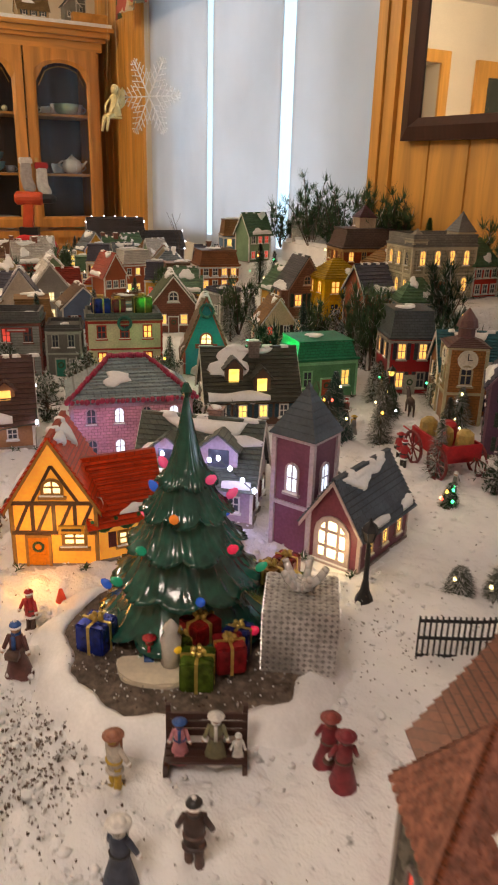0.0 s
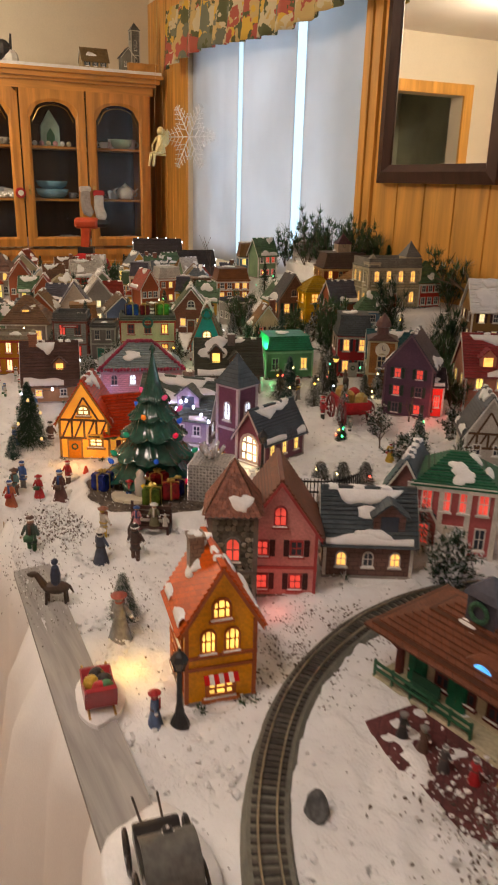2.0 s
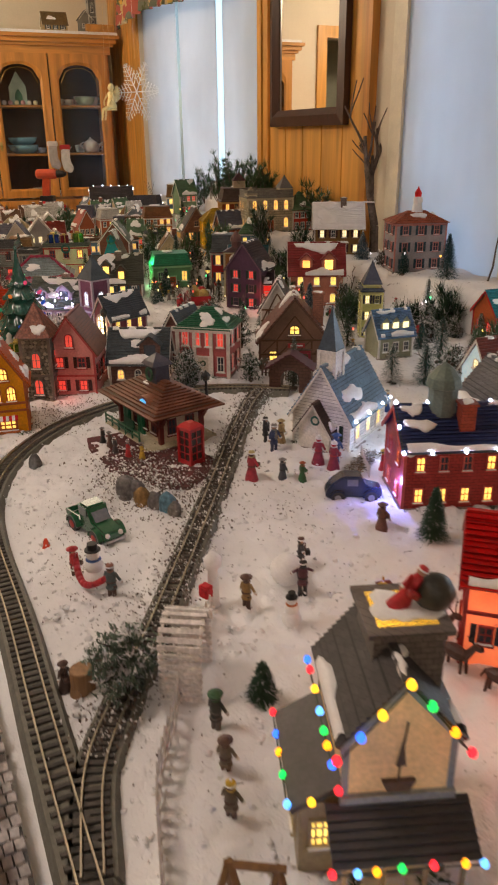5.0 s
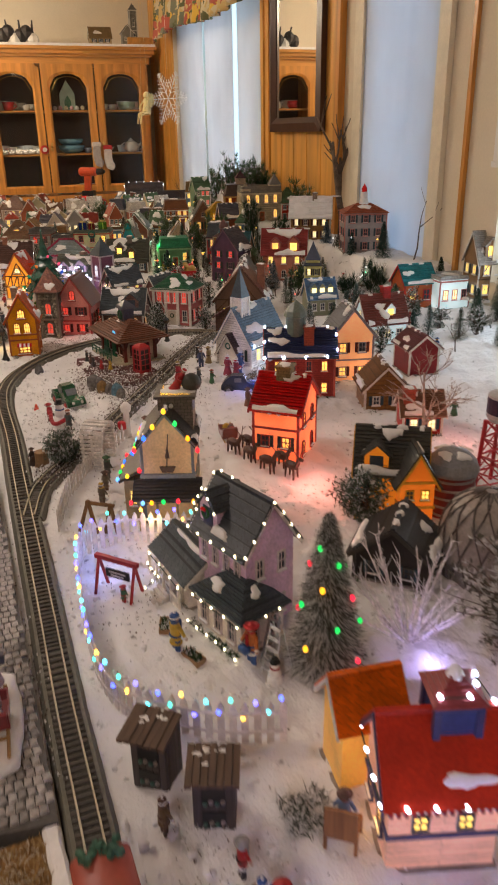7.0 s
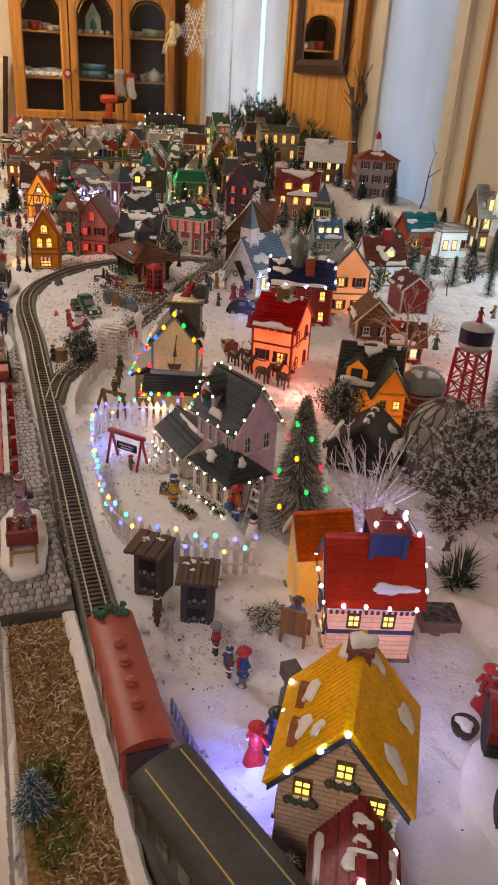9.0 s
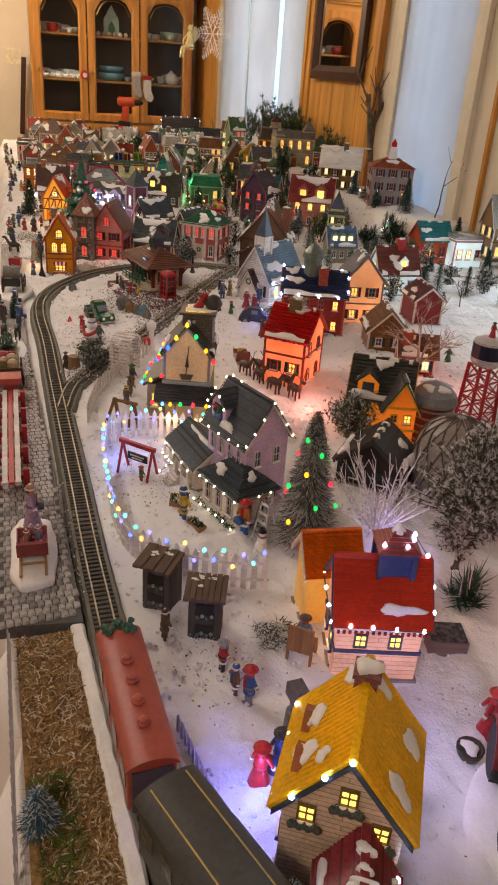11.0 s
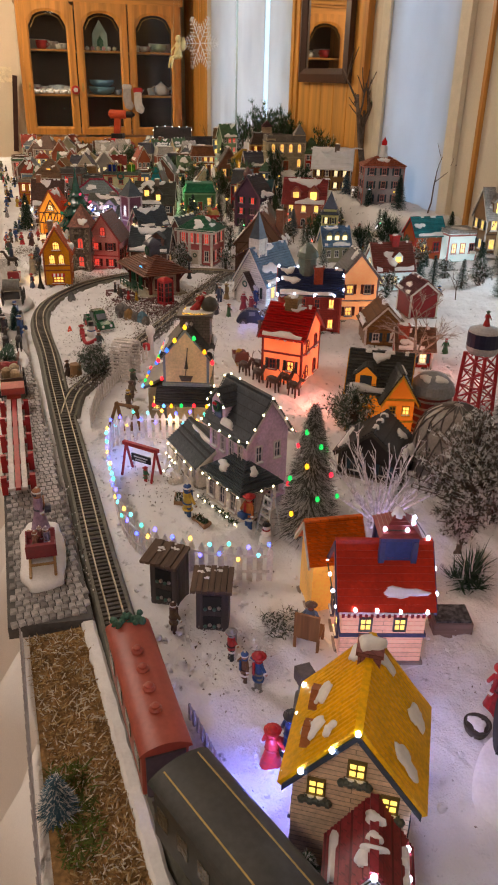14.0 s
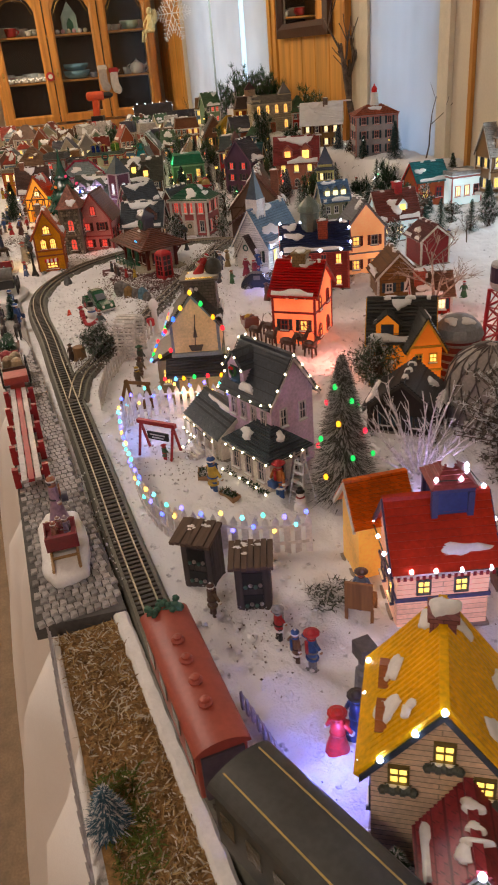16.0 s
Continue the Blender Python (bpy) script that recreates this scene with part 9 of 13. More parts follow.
# seated pair and rocking chair by the pink farmhouse
e = thing("rocking_chair", "brown rocking chair with a quilted lap on the snow", "rocking chair", pose(2.438, 1.352, ground(2.4, 1.3), 0, 0, 230))
WOODT = wood("toy_wood", (0.28, 0.13, 0.05), 2, 60, 0.6)
for nm, q in (("seat", (-0.014, 0.014, -0.014, 0.014, 0.016, 0.019)), ("backrest", (-0.014, 0.014, 0.013, 0.016, 0.019, 0.05))):
    bm = B()
    box(bm, *q)
    part(nm, bm, WOODT, e)
for sx in (-1, 1):
    for sy in (-1, 1):
        bm = B()
        box(bm, sx * 0.013 - 0.0015, sx * 0.013 + 0.0015, sy * 0.012 - 0.0015, sy * 0.012 + 0.0015, 0, 0.016)
        part("leg", bm, WOODT, e)
figurine(2.438, 1.352, 0.046, (0.12, 0.18, 0.32), BRN, (0.36, 0.04, 0.03), "seated figurine with a red blanket", 230, True, z=ground(2.4, 1.3) + 0.012)
single("snow_shrub", "dark twiggy shrub powdered with snow", "shrub", straws([GREEN_G, FROST], 500, -0.02, 0.02, -0.02, 0.02, 0.004, 0.014, 8), [GREEN_G, FROST], pose(2.405, 1.335, ground(2.4, 1.3)))

# ---------- bench with seated figures by the tree ----------
e = thing("park_bench", "dark brown toy park bench on the snow", "bench", pose(0.378, 1.392, ground(0.37, 1.39), 0, 0, 58))
for i in range(3):
    bm = B()
    box(bm, -0.032, 0.032, -0.012 + 0.008 * i, -0.006 + 0.008 * i, 0.016, 0.018)
    part("slat", bm, DARKWOOD, e)
for i in range(3):
    bm = B()
    box(bm, -0.032, 0.032, 0.013, 0.015, 0.022 + 0.008 * i, 0.028 + 0.008 * i)
    part("slat", bm, DARKWOOD, e)
for s in (1, -1):
    bm = B()
    box(bm, s * 0.031 - 0.002, s * 0.031 + 0.002, -0.014, 0.0125, 0.0, 0.0155), box(bm, s * 0.031 - 0.002, s * 0.031 + 0.002, 0.0155, 0.019, 0.0, 0.05)
    part("arm", bm, DARKWOOD, e)
figurine(0.366, 1.375, 0.040, PNK, BLU, BLU, "seated child figurine in pink on the bench", 58, True, z=ground(0.37, 1.39) + 0.010)
figurine(0.383, 1.398, 0.046, (0.16, 0.15, 0.08), WHT, BRN, "seated figurine in olive with a white beard", 58, True, z=ground(0.37, 1.39) + 0.012)
figurine(0.394, 1.412, 0.028, WHT, WHT, WHT, "small white animal figurine on the bench", 58, True, z=ground(0.37, 1.39) + 0.012)
bm = B()
rg = random.Random(4)
pts = [((0.036 + 0.005 * math.sin(3 * a)) * math.cos(a), (0.022 + 0.003 * math.sin(2 * a + 1)) * math.sin(a)) for a in [2 * math.pi * i / 24 for i in range(24)]]
slab(bm, pts, 0, 0.006)
bmesh.ops.bevel(bm, geom=[ed for ed in bm.edges if min(v.co.z for v in ed.verts) > 0.005], offset=0.002, segments=2, affect="EDGES")
single("ice_patch", "cream coloured resin ice patch", "ice patch", bm, surface("cream_ice", (0.66, 0.58, 0.44), 0.35, 0.1), pose(0.268, 1.398, TABLE + 0.013, 0, 0, 40))
bm = B()
lathe(bm, [(0.010, 0), (0.009, 0.015), (0.010, 0.028), (0.006, 0.034), (0.0075, 0.04), (0.002, 0.047)], 10)
single("ice_sculpture", "translucent carved ice figure", "sculpture", bm, surface("clear_ice", (0.55, 0.52, 0.46), 0.15, 0.1), pose(0.268, 1.418, TABLE + 0.018), smooth=True)


# ---------- lamps, cones, booths, vehicles ----------
def street_lamp(x, y, h, label="black cast street lamp on a flared foot", lit=None):
    e = thing("street_lamp", label, "street lamp", pose(x, y, ground(x, y) - 0.001), "street lamps")
    bm = B()
    lathe(bm, [(0.011, 0), (0.010, 0.006), (0.0055, 0.016), (0.0032, 0.03), (0.0026, h * 0.72), (0.006, h * 0.735)], 10)
    part("post", bm, BLACK, e)
    bm = B()
    lathe(bm, [(0.005, h * 0.74), (0.0085, h * 0.86)], 6)
    part("lantern", bm, lit or surface("smoked_glass", (0.10, 0.08, 0.06), 0.2), e)
    bm = B()
    lathe(bm, [(0.010, h * 0.86), (0.007, h * 0.92), (0.002, h * 0.96), (0.001, h)], 6)
    for k in range(6):
        a = k * math.pi / 3
        rod(bm, (0.005 * math.cos(a), 0.005 * math.sin(a), h * 0.74), (0.0088 * math.cos(a), 0.0088 * math.sin(a), h * 0.86), 0.0008, seg=4)
    part("cap", bm, BLACK, e)


street_lamp(0.254, 1.667, 0.105)
street_lamp(0.806, 1.258, 0.095)
street_lamp(-0.30, 2.22, 0.085, lit=YEL)
street_lamp(-0.93, 1.62, 0.09)
street_lamp(0.83, 1.70, 0.08)


def cone(x, y, z=None):
    e = thing("traffic_cone", "small orange plastic cone on the snow", "traffic cone", pose(x, y, ground(x, y)), "orange cones")
    m = bulbmat((0.75, 0.07, 0.02), 0.15)
    bm = B()
    lathe(bm, [(0.009, 0), (0.009, 0.0015), (0.0065, 0.002), (0.002, 0.018)], 12)
    part("body", bm, surface("orange_plastic", (0.75, 0.07, 0.02), 0.35, 0.05), e)


cone(1.248, 1.273), cone(0.087, 1.376)

e = thing("phone_booth", "red telephone booth with small panes", "phone booth", pose(1.085, 1.556, ground(1.08, 1.55), 0, 0, 20))
RP = surface("post_red", (0.42, 0.015, 0.02), 0.3, 0.1, 30, 0.05, coat=0.3)
bm = B()
s, hh = 0.028, 0.072
for sx in (-1, 1):
    for sy in (-1, 1):
        box(bm, sx * s / 2 - 0.002, sx * s / 2 + 0.002, sy * s / 2 - 0.002, sy * s / 2 + 0.002, 0.0, hh)
box(bm, -s / 2 - 0.003, s / 2 + 0.003, -s / 2 - 0.003, s / 2 + 0.003, -0.002, 0.004)
part("frame", bm, RP, e)
bm = B()
lathe(bm, [(s * 0.76, hh - 0.006), (s * 0.76, hh), (s * 0.6, hh + 0.004), (s * 0.3, hh + 0.008)], 4, 0, None, 1.0, math.pi / 4)
part("roof", bm, RP, e)
for f in range(4):
    R = Matrix.Rotation(f * math.pi / 2, 4, "Z")
    bm = B()
    for i in range(1, 5):
        box(bm, -s / 2, s / 2, -s / 2 - 0.001, -s / 2 + 0.001, hh * i / 5.4, hh * i / 5.4 + 0.0014, 0, R)
    box(bm, -0.0008, 0.0008, -s / 2 - 0.0009, -s / 2 + 0.0009, 0.004, hh - 0.006, 0, R)
    box(bm, -s / 2, s / 2, -s / 2 - 0.001, -s / 2 + 0.001, 0.004, 0.013, 0, R)
    d = part("side_panel", bm, RP, e)
    bm = B()
    box(bm, -s / 2 + 0.002, s / 2 - 0.002, -s / 2 + 0.0012, -s / 2 + 0.0018, 0.012, hh - 0.006, 0, R)
    part("pane", bm, surface("booth_glass", (0.06, 0.04, 0.04), 0.12), d)


def vehicle(name, label, x, y, rz, ln, col, cat, truck=False, z=None, s=1.0, hubs=(0.4, 0.02, 0.02)):
    e = thing(name, label, cat, pose(x, y, ground(x, y) if z is None else z, 0, 0, rz))
    m = surface("toy_enamel", col, 0.25, 0.12, 30, 0.05, coat=0.4)
    w = ln * 0.42
    r = ln * 0.12
    bm = B()
    if truck:
        prism(bm, [(-ln / 2, r * 0.7), (ln / 2, r * 0.7), (ln / 2, r * 2.0), (ln * 0.18, r * 2.5), (ln * 0.08, r * 4.1), (-ln * 0.16, r * 4.1), (-ln * 0.16, r * 1.6), (-ln / 2, r * 1.6)], -w * 0.36, w * 0.36)
    else:
        prism(bm, [(-ln / 2, r * 0.8), (ln / 2, r * 0.8), (ln * 0.49, r * 2.2), (ln * 0.22, r * 2.7), (ln * 0.12, r * 4.2), (-ln * 0.20, r * 4.3), (-ln * 0.40, r * 3.1), (-ln * 0.5, r * 1.8)], -w * 0.38, w * 0.38)
    bmesh.ops.recalc_face_normals(bm, faces=bm.faces)
    bmesh.ops.bevel(bm, geom=bm.edges[:], offset=ln * 0.025, segments=2, affect="EDGES")
    part("body", bm, m, e)
    gm = surface("toy_window", (0.16, 0.18, 0.20), 0.15)
    for sd in (1, -1):
        bm = B()
        box(bm, -ln * 0.13, ln * 0.06, sd * w * 0.38 - 0.0006, sd * w * 0.38 + 0.0006, r * 2.8, r * 3.8)
        part("side_window", bm, gm, e)
    bm = B()
    prism(bm, [(ln * 0.235, r * 2.55), (ln * 0.125, r * 3.5), (ln * 0.135, r * 3.55), (ln * 0.25, r * 2.6)], -w * 0.28, w * 0.28)
    part("windscreen", bm, gm, e)
    for fx in (-0.29, 0.30):
        for sd in (1, -1):
            bm = B()
            lathe(bm, [(r * 0.6, -w * 0.08), (r, -w * 0.07), (r, w * 0.07), (r * 0.6, w * 0.08)], 16, 0, Matrix.Translation((fx * ln, sd * w * 0.42, r)) @ Matrix.Rotation(math.pi / 2, 4, "X"))
            t = part("tyre", bm, BLACK, e)
            bm = B()
            lathe(bm, [(r * 0.5, w * 0.06), (r * 0.5, w * 0.09), (r * 0.2, w * 0.10)], 12, 0, Matrix.Translation((fx * ln, sd * w * 0.42, r)) @ Matrix.Rotation(-sd * math.pi / 2, 4, "X"))
            part("rim", bm, surface("hub", hubs, 0.3), t)
            bm = B()
            prism(bm, [(fx * ln + r * 1.25 * math.cos(a), r + r * 1.25 * math.sin(a)) for a in [math.pi * i / 8 for i in range(9)]] + [(fx * ln + r * 1.02 * math.cos(a), r + r * 1.02 * math.sin(a)) for a in [math.pi * i / 8 for i in range(8, -1, -1)]], sd * w * 0.36, sd * w * 0.52)
            bmesh.ops.recalc_face_normals(bm, faces=bm.faces)
            part("mudguard", bm, m, e)
    for sd in (1, -1):
        bm = B()
        blob(bm, (ln * 0.5, sd * w * 0.24, r * 1.7), r * 0.3, 0, 8)
        part("headlight", bm, CHINA, e)
    bm = B()
    box(bm, ln * 0.5, ln * 0.52, -w * 0.4, w * 0.4, r * 0.8, r * 1.1)
    part("bumper", bm, surface("tin", (0.5, 0.5, 0.5), 0.3, 0.1, 60, 0.02, 200, 1.0), e)
    if truck:
        bm = B()
        box(bm, -ln / 2, -ln * 0.17, -w * 0.40, -w * 0.36, r * 1.6, r * 2.3), box(bm, -ln / 2, -ln * 0.17, w * 0.36, w * 0.40, r * 1.6, r * 2.3), box(bm, -ln / 2, -ln * 0.485, -w * 0.36, w * 0.36, r * 1.6, r * 2.3)
        part("cargo_bed", bm, m, e)
    return e


vehicle("pickup_truck", "dark green toy pickup truck with red wheel hubs", 1.235, 1.345, 14, 0.10, (0.02, 0.10, 0.045), "toy truck", True)
vehicle("toy_car", "dark blue rounded toy car on the snow", 1.318, 1.722, 63, 0.085, (0.02, 0.03, 0.06), "toy car", hubs=(0.3, 0.3, 0.3))
TR = thing("toy_tractor", "dark red toy tractor on a rounded snow base", "toy tractor", pose(2.680, 1.456, TABLE + 0.010, 0, 0, -35))
RED_E = resin((0.24, 0.015, 0.02))
TYRE = surface("toy_tyre", (0.02, 0.02, 0.02), 0.7, 0.3, 90)
bm = B()
k = 28
rings = [[bm.verts.new((0.010 + 0.066 * f * (1 + 0.06 * math.sin(3 * a)) * math.cos(a), 0.050 * f * (1 + 0.05 * math.sin(4 * a)) * math.sin(a), zz)) for a in [2 * math.pi * q / k for q in range(k)]] for f, zz in ((1.0, -0.008), (1.02, 0.002), (0.94, 0.006), (0.5, 0.007))]
for a, b in zip(rings, rings[1:]):
    for q in range(k):
        bm.faces.new((a[q], a[(q + 1) % k], b[(q + 1) % k], b[q]))
bm.faces.new(rings[-1])
part("snow_base", bm, ROOFSNOW, TR, "rounded white snow base", smooth=True)
bm = B()
prism(bm, [(-0.012, 0.016), (0.056, 0.016), (0.058, 0.036), (0.050, 0.042), (-0.006, 0.044), (-0.012, 0.038)], -0.011, 0.011)
bmesh.ops.recalc_face_normals(bm, faces=bm.faces)
bmesh.ops.bevel(bm, geom=list(bm.edges), offset=0.003, segments=2, affect="EDGES")
part("bonnet", bm, RED_E, TR)
bm = B()
for q in range(6):
    box(bm, 0.0575, 0.0592, -0.008 + 0.003 * q, -0.0065 + 0.003 * q, 0.020, 0.036)
part("grille", bm, resin((0.05, 0.045, 0.045)), TR)
bm = B()
box(bm, -0.042, -0.010, -0.012, 0.012, 0.014, 0.022), box(bm, -0.040, -0.022, -0.010, 0.010, 0.0222, 0.027), box(bm, -0.044, -0.040, -0.010, 0.010, 0.022, 0.042)
part("seat", bm, resin((0.03, 0.03, 0.03)), TR)
bm = B()
rod(bm, (0.020, 0.006, 0.040), (0.020, 0.006, 0.062), 0.0018, seg=6)
part("exhaust", bm, resin((0.08, 0.08, 0.08)), TR)
bm = B()
rod(bm, (-0.010, 0, 0.038), (-0.017, 0, 0.048), 0.0012, seg=6)
lathe(bm, [(0.0075, -0.0008), (0.0086, 0.0), (0.0075, 0.0008), (0.0066, 0.0)], 14, 0, Matrix.Translation((-0.017, 0, 0.048)) @ Matrix.Rotation(-0.6, 4, "Y"))
part("steering_wheel", bm, resin((0.03, 0.03, 0.03)), TR)
for sd in (1, -1):
    for xx, r, tw, yy in ((-0.030, 0.026, 0.014, 0.026), (0.046, 0.015, 0.009, 0.021)):
        M = Matrix.Translation((xx, sd * yy, r + 0.004)) @ Matrix.Rotation(math.pi / 2, 4, "X")
        bm = B()
        lathe(bm, [(r * 0.5, -tw / 2), (r * 0.92, -tw / 2), (r, -tw / 4), (r, tw / 4), (r * 0.92, tw / 2), (r * 0.5, tw / 2)], 22, 0, M)
        for q in range(22):
            a = 2 * math.pi * q / 22
            box(bm, r - 0.001, r + 0.0012, -0.0010, 0.0010, -tw * 0.42, tw * 0.42, 0, M @ Matrix.Rotation(a, 4, "Z"))
        wh_ = part("wheel", bm, TYRE, TR)
        bm = B()
        lathe(bm, [(0.0005, -tw * 0.5), (r * 0.3, -tw * 0.42), (r * 0.53, -tw * 0.34), (r * 0.53, tw * 0.34), (r * 0.3, tw * 0.42), (0.0005, tw * 0.5)], 16, 0, M)
        part("rim", bm, RED_E, wh_)
    bm = B()
    prev = None
    for q in range(9):
        a = math.radians(15 + 18 * q)
        p0, p1 = Vector((-0.030 + 0.030 * math.cos(a), sd * 0.0165, 0.030 + 0.030 * math.sin(a))), Vector((-0.030 + 0.030 * math.cos(a), sd * 0.0345, 0.030 + 0.030 * math.sin(a)))
        row = [bm.verts.new(v) for v in (p0, p1, p1 * 1.0 + Vector((0.0016 * math.cos(a), 0, 0.0016 * math.sin(a))), p0 + Vector((0.0016 * math.cos(a), 0, 0.0016 * math.sin(a))))]
        if prev:
            for w_ in range(4):
                bm.faces.new((prev[w_], row[w_], row[(w_ + 1) % 4], prev[(w_ + 1) % 4]))
        prev = row
    bmesh.ops.recalc_face_normals(bm, faces=bm.faces)
    part("mudguard", bm, RED_E, TR)
figurine(2.655, 1.474, 0.046, RDC, RDC, BRN, "figurine in red with a white beard driving the tractor", 55, True, z=TABLE + 0.034)
figurine(2.596, 1.487, 0.060, (0.34, 0.02, 0.03), (0.34, 0.02, 0.03), BRN, "tall figurine in a long red hooded cloak", 60, True)
e = thing("wicker_basket", "small dark basket with snow beside the tractor", "basket", pose(2.608, 1.452, ground(2.6, 1.45)))
bm = B()
lathe(bm, [(0.010, 0), (0.013, 0.008), (0.0135, 0.012), (0.0115, 0.012), (0.0105, 0.010), (0.0005, 0.010)], 18)
part("bowl", bm, resin((0.05, 0.04, 0.035)), e)
bm = B()
patch(bm, random.Random(3), (0, 0, 0.0102), (1, 0, 0), (0, 1, 0), (0, 0, 1), 0.008, 0.008, 0.004)
part("snow", bm, ROOFSNOW, e, smooth=True)

# ---------- snowmen ----------
def snowman(x, y, h, label, scarf=(0.4, 0.02, 0.03)):
    e = thing("snowman", label, "snowman", pose(x, y, ground(x, y) - 0.002, 0, 0, 210))
    bm = B()
    blob(bm, (0, 0, h * 0.24), h * 0.26, 0, 14), blob(bm, (0, 0, h * 0.55), h * 0.19, 0, 14), blob(bm, (0, 0, h * 0.79), h * 0.14, 0, 14)
    part("body", bm, ROOFSNOW, e, smooth=True)
    bm = B()
    lathe(bm, [(h * 0.16, h * 0.88), (h * 0.16, h * 0.9), (h * 0.10, h * 0.905), (h * 0.10, h * 1.03), (h * 0.02, h * 1.035)], 14)
    part("hat", bm, BLACK, e)
    bm = B()
    lathe(bm, [(h * 0.13, h * 0.66), (h * 0.155, h * 0.68), (h * 0.13, h * 0.71)], 14)
    part("scarf", bm, resin(scarf), e)


snowman(1.365, 1.306, 0.062, "snowman with black top hat and blue scarf", BLU)
snowman(2.240, 1.381, 0.036, "small snowman with a black hat by the fence")
bm = B()
blob(bm, (0, 0, 0.019), 0.021, 0, 14)
for v in bm.verts:
    v.co += v.co.normalized() * 0.0022 * noise.noise(v.co * 120)
single("snowball", "large rolled snowball on the snow", "snowball", bm, ROOFSNOW, pose(1.466, 1.520, ground(1.466, 1.52) - 0.002), smooth=True)
figurine(1.500, 1.522, 0.050, (0.10, 0.03, 0.04), BLK, BLK, "child figurine in a dark coat pushing a snowball", 250, False, arms=0.8)
figurine(1.446, 1.552, 0.046, (0.05, 0.045, 0.05), BRN, BLK, "child figurine in dark clothes rolling a snowball", 160, False, arms=0.8)
snowman(1.545, 1.480, 0.044, "small snowman in an orange hat", (0.55, 0.16, 0.03))
# white trellis arch over the fence
e = thing("trellis_arch", "white lattice garden arch on the snow", "garden arch", pose(1.578, 1.338, ground(1.578, 1.338) - 0.002, 0, 0, 146))
TREL = resin((0.74, 0.70, 0.66))
for sd in (1, -1):
    bm = B()
    for yy in (-0.017, 0.0, 0.017):
        box(bm, sd * 0.030 - 0.0018, sd * 0.030 + 0.0018, yy - 0.0018, yy + 0.0018, 0, 0.062)
    for k in range(8):
        box(bm, sd * 0.030 - 0.0028, sd * 0.030 + 0.0006, -0.021, 0.021, 0.006 + 0.0072 * k, 0.0096 + 0.0072 * k)
    part("side_lattice", bm, TREL, e)
for k in range(9):
    a = math.pi * (k + 0.5) / 9
    bm = B()
    box(bm, -0.0026, 0.0026, -0.022, 0.022, -0.0012, 0.0012, 0, Matrix.Translation((0.030 * math.cos(a), 0, 0.062 + 0.022 * math.sin(a))) @ Matrix.Rotation(math.pi / 2 - a, 4, "Y"))
    part("slat", bm, TREL, e)
for yy in (-0.019, 0.019):
    bm = B()
    pts = [Vector((0.0295 * math.cos(math.pi * i / 10), yy, 0.061 + 0.021 * math.sin(math.pi * i / 10))) for i in range(11)]
    for a, b in zip(pts, pts[1:]):
        rod(bm, a, b, 0.0016, seg=5)
    part("hoop", bm, TREL, e)
bm = B()
pts = [Vector((1.340, 1.290, 0.03)).lerp(Vector((1.396, 1.314, 0.03)), i / 10) + Vector((0.010 * math.sin(math.pi * i / 10), -0.012 * math.sin(math.pi * i / 10), -0.014 * math.sin(math.pi * i / 10))) for i in range(11)]
for a, b in zip(pts, pts[1:]):
    rod(bm, a, b, 0.0042, seg=8)
single("long_scarf", "long red scarf held between two figurines", "scarf", bm, resin((0.42, 0.02, 0.03)), pose(0, 0, ground(1.36, 1.3)), smooth=True)

# ---------- coloured light strings: lit bulbs, and point lamps added for the light they throw ---
BULB_ME = {}


def bulb_mesh(rgb, power, r):
    key = (rgb, power, r)
    if key not in BULB_ME:
        bm = B()
        lathe(bm, [(r * 0.3, -r), (r * 0.9, -r * 0.4), (r, 0.2 * r), (r * 0.6, r * 1.1), (r * 0.1, r * 1.5)], 8)
        me = bpy.data.meshes.new("bulb")
        bm.to_mesh(me)
        bm.free()
        me.polygons.foreach_set("use_smooth", [True] * len(me.polygons))
        me.materials.append(bulbmat(rgb, power))
        BULB_ME[key] = me
    return BULB_ME[key]


def string_lights(label, pts, cols, r=0.003, power=12, wire=True, every=1):
    e = thing("string_lights", label, "string lights", pose(0, 0, 0))
    if wire:
        bm = B()
        for a, b in zip(pts, pts[1:]):
            rod(bm, a, b, 0.0007, seg=4)
        part("wire", bm, surface("green_wire", (0.03, 0.05, 0.03), 0.5), e)
    for i, p in enumerate(pts[::every]):
        ob = new("bulb", bulb_mesh(cols[i % len(cols)], power, r))
        ob.parent, ob.matrix_basis = e, Matrix.Translation(Vector(p) + Vector((0, 0, 0.001)))
    return e


def on_house(h, pts, n):
    """Points spread along a line given in the frame of the house h."""
    out = []
    P = [h.matrix_basis @ Vector(p) for p in pts]
    L = [(b - a).length for a, b in zip(P, P[1:])]
    tot = sum(L)
    for i in range(n):
        d = tot * i / (n - 1)
        k = 0
        while k < len(L) - 1 and d > L[k]:
            d -= L[k]
            k += 1
        out.append(P[k].lerp(P[k + 1], min(1, max(0, d / L[k] + (0 if i in (0, n - 1) else 0.35 / n * math.sin(7.3 * i + 3 * n))))) + Vector((0, 0, 0.0012 * math.sin(5.1 * i))))
    return out


COLD, WW = (0.55, 0.68, 1.0), (1.0, 0.85, 0.5)
MULTI = [(1.0, 0.02, 0.03), (0.03, 0.15, 1.0), (1.0, 0.35, 0.01), (0.01, 0.6, 0.08), (0.12, 0.4, 1.0), (1.0, 0.5, 0.02)]
ICE = [(0.06, 0.09, 1.0), (0.08, 0.6, 0.75), (0.12, 0.1, 1.0), (1.0, 0.45, 0.06), (0.05, 0.5, 0.35)]
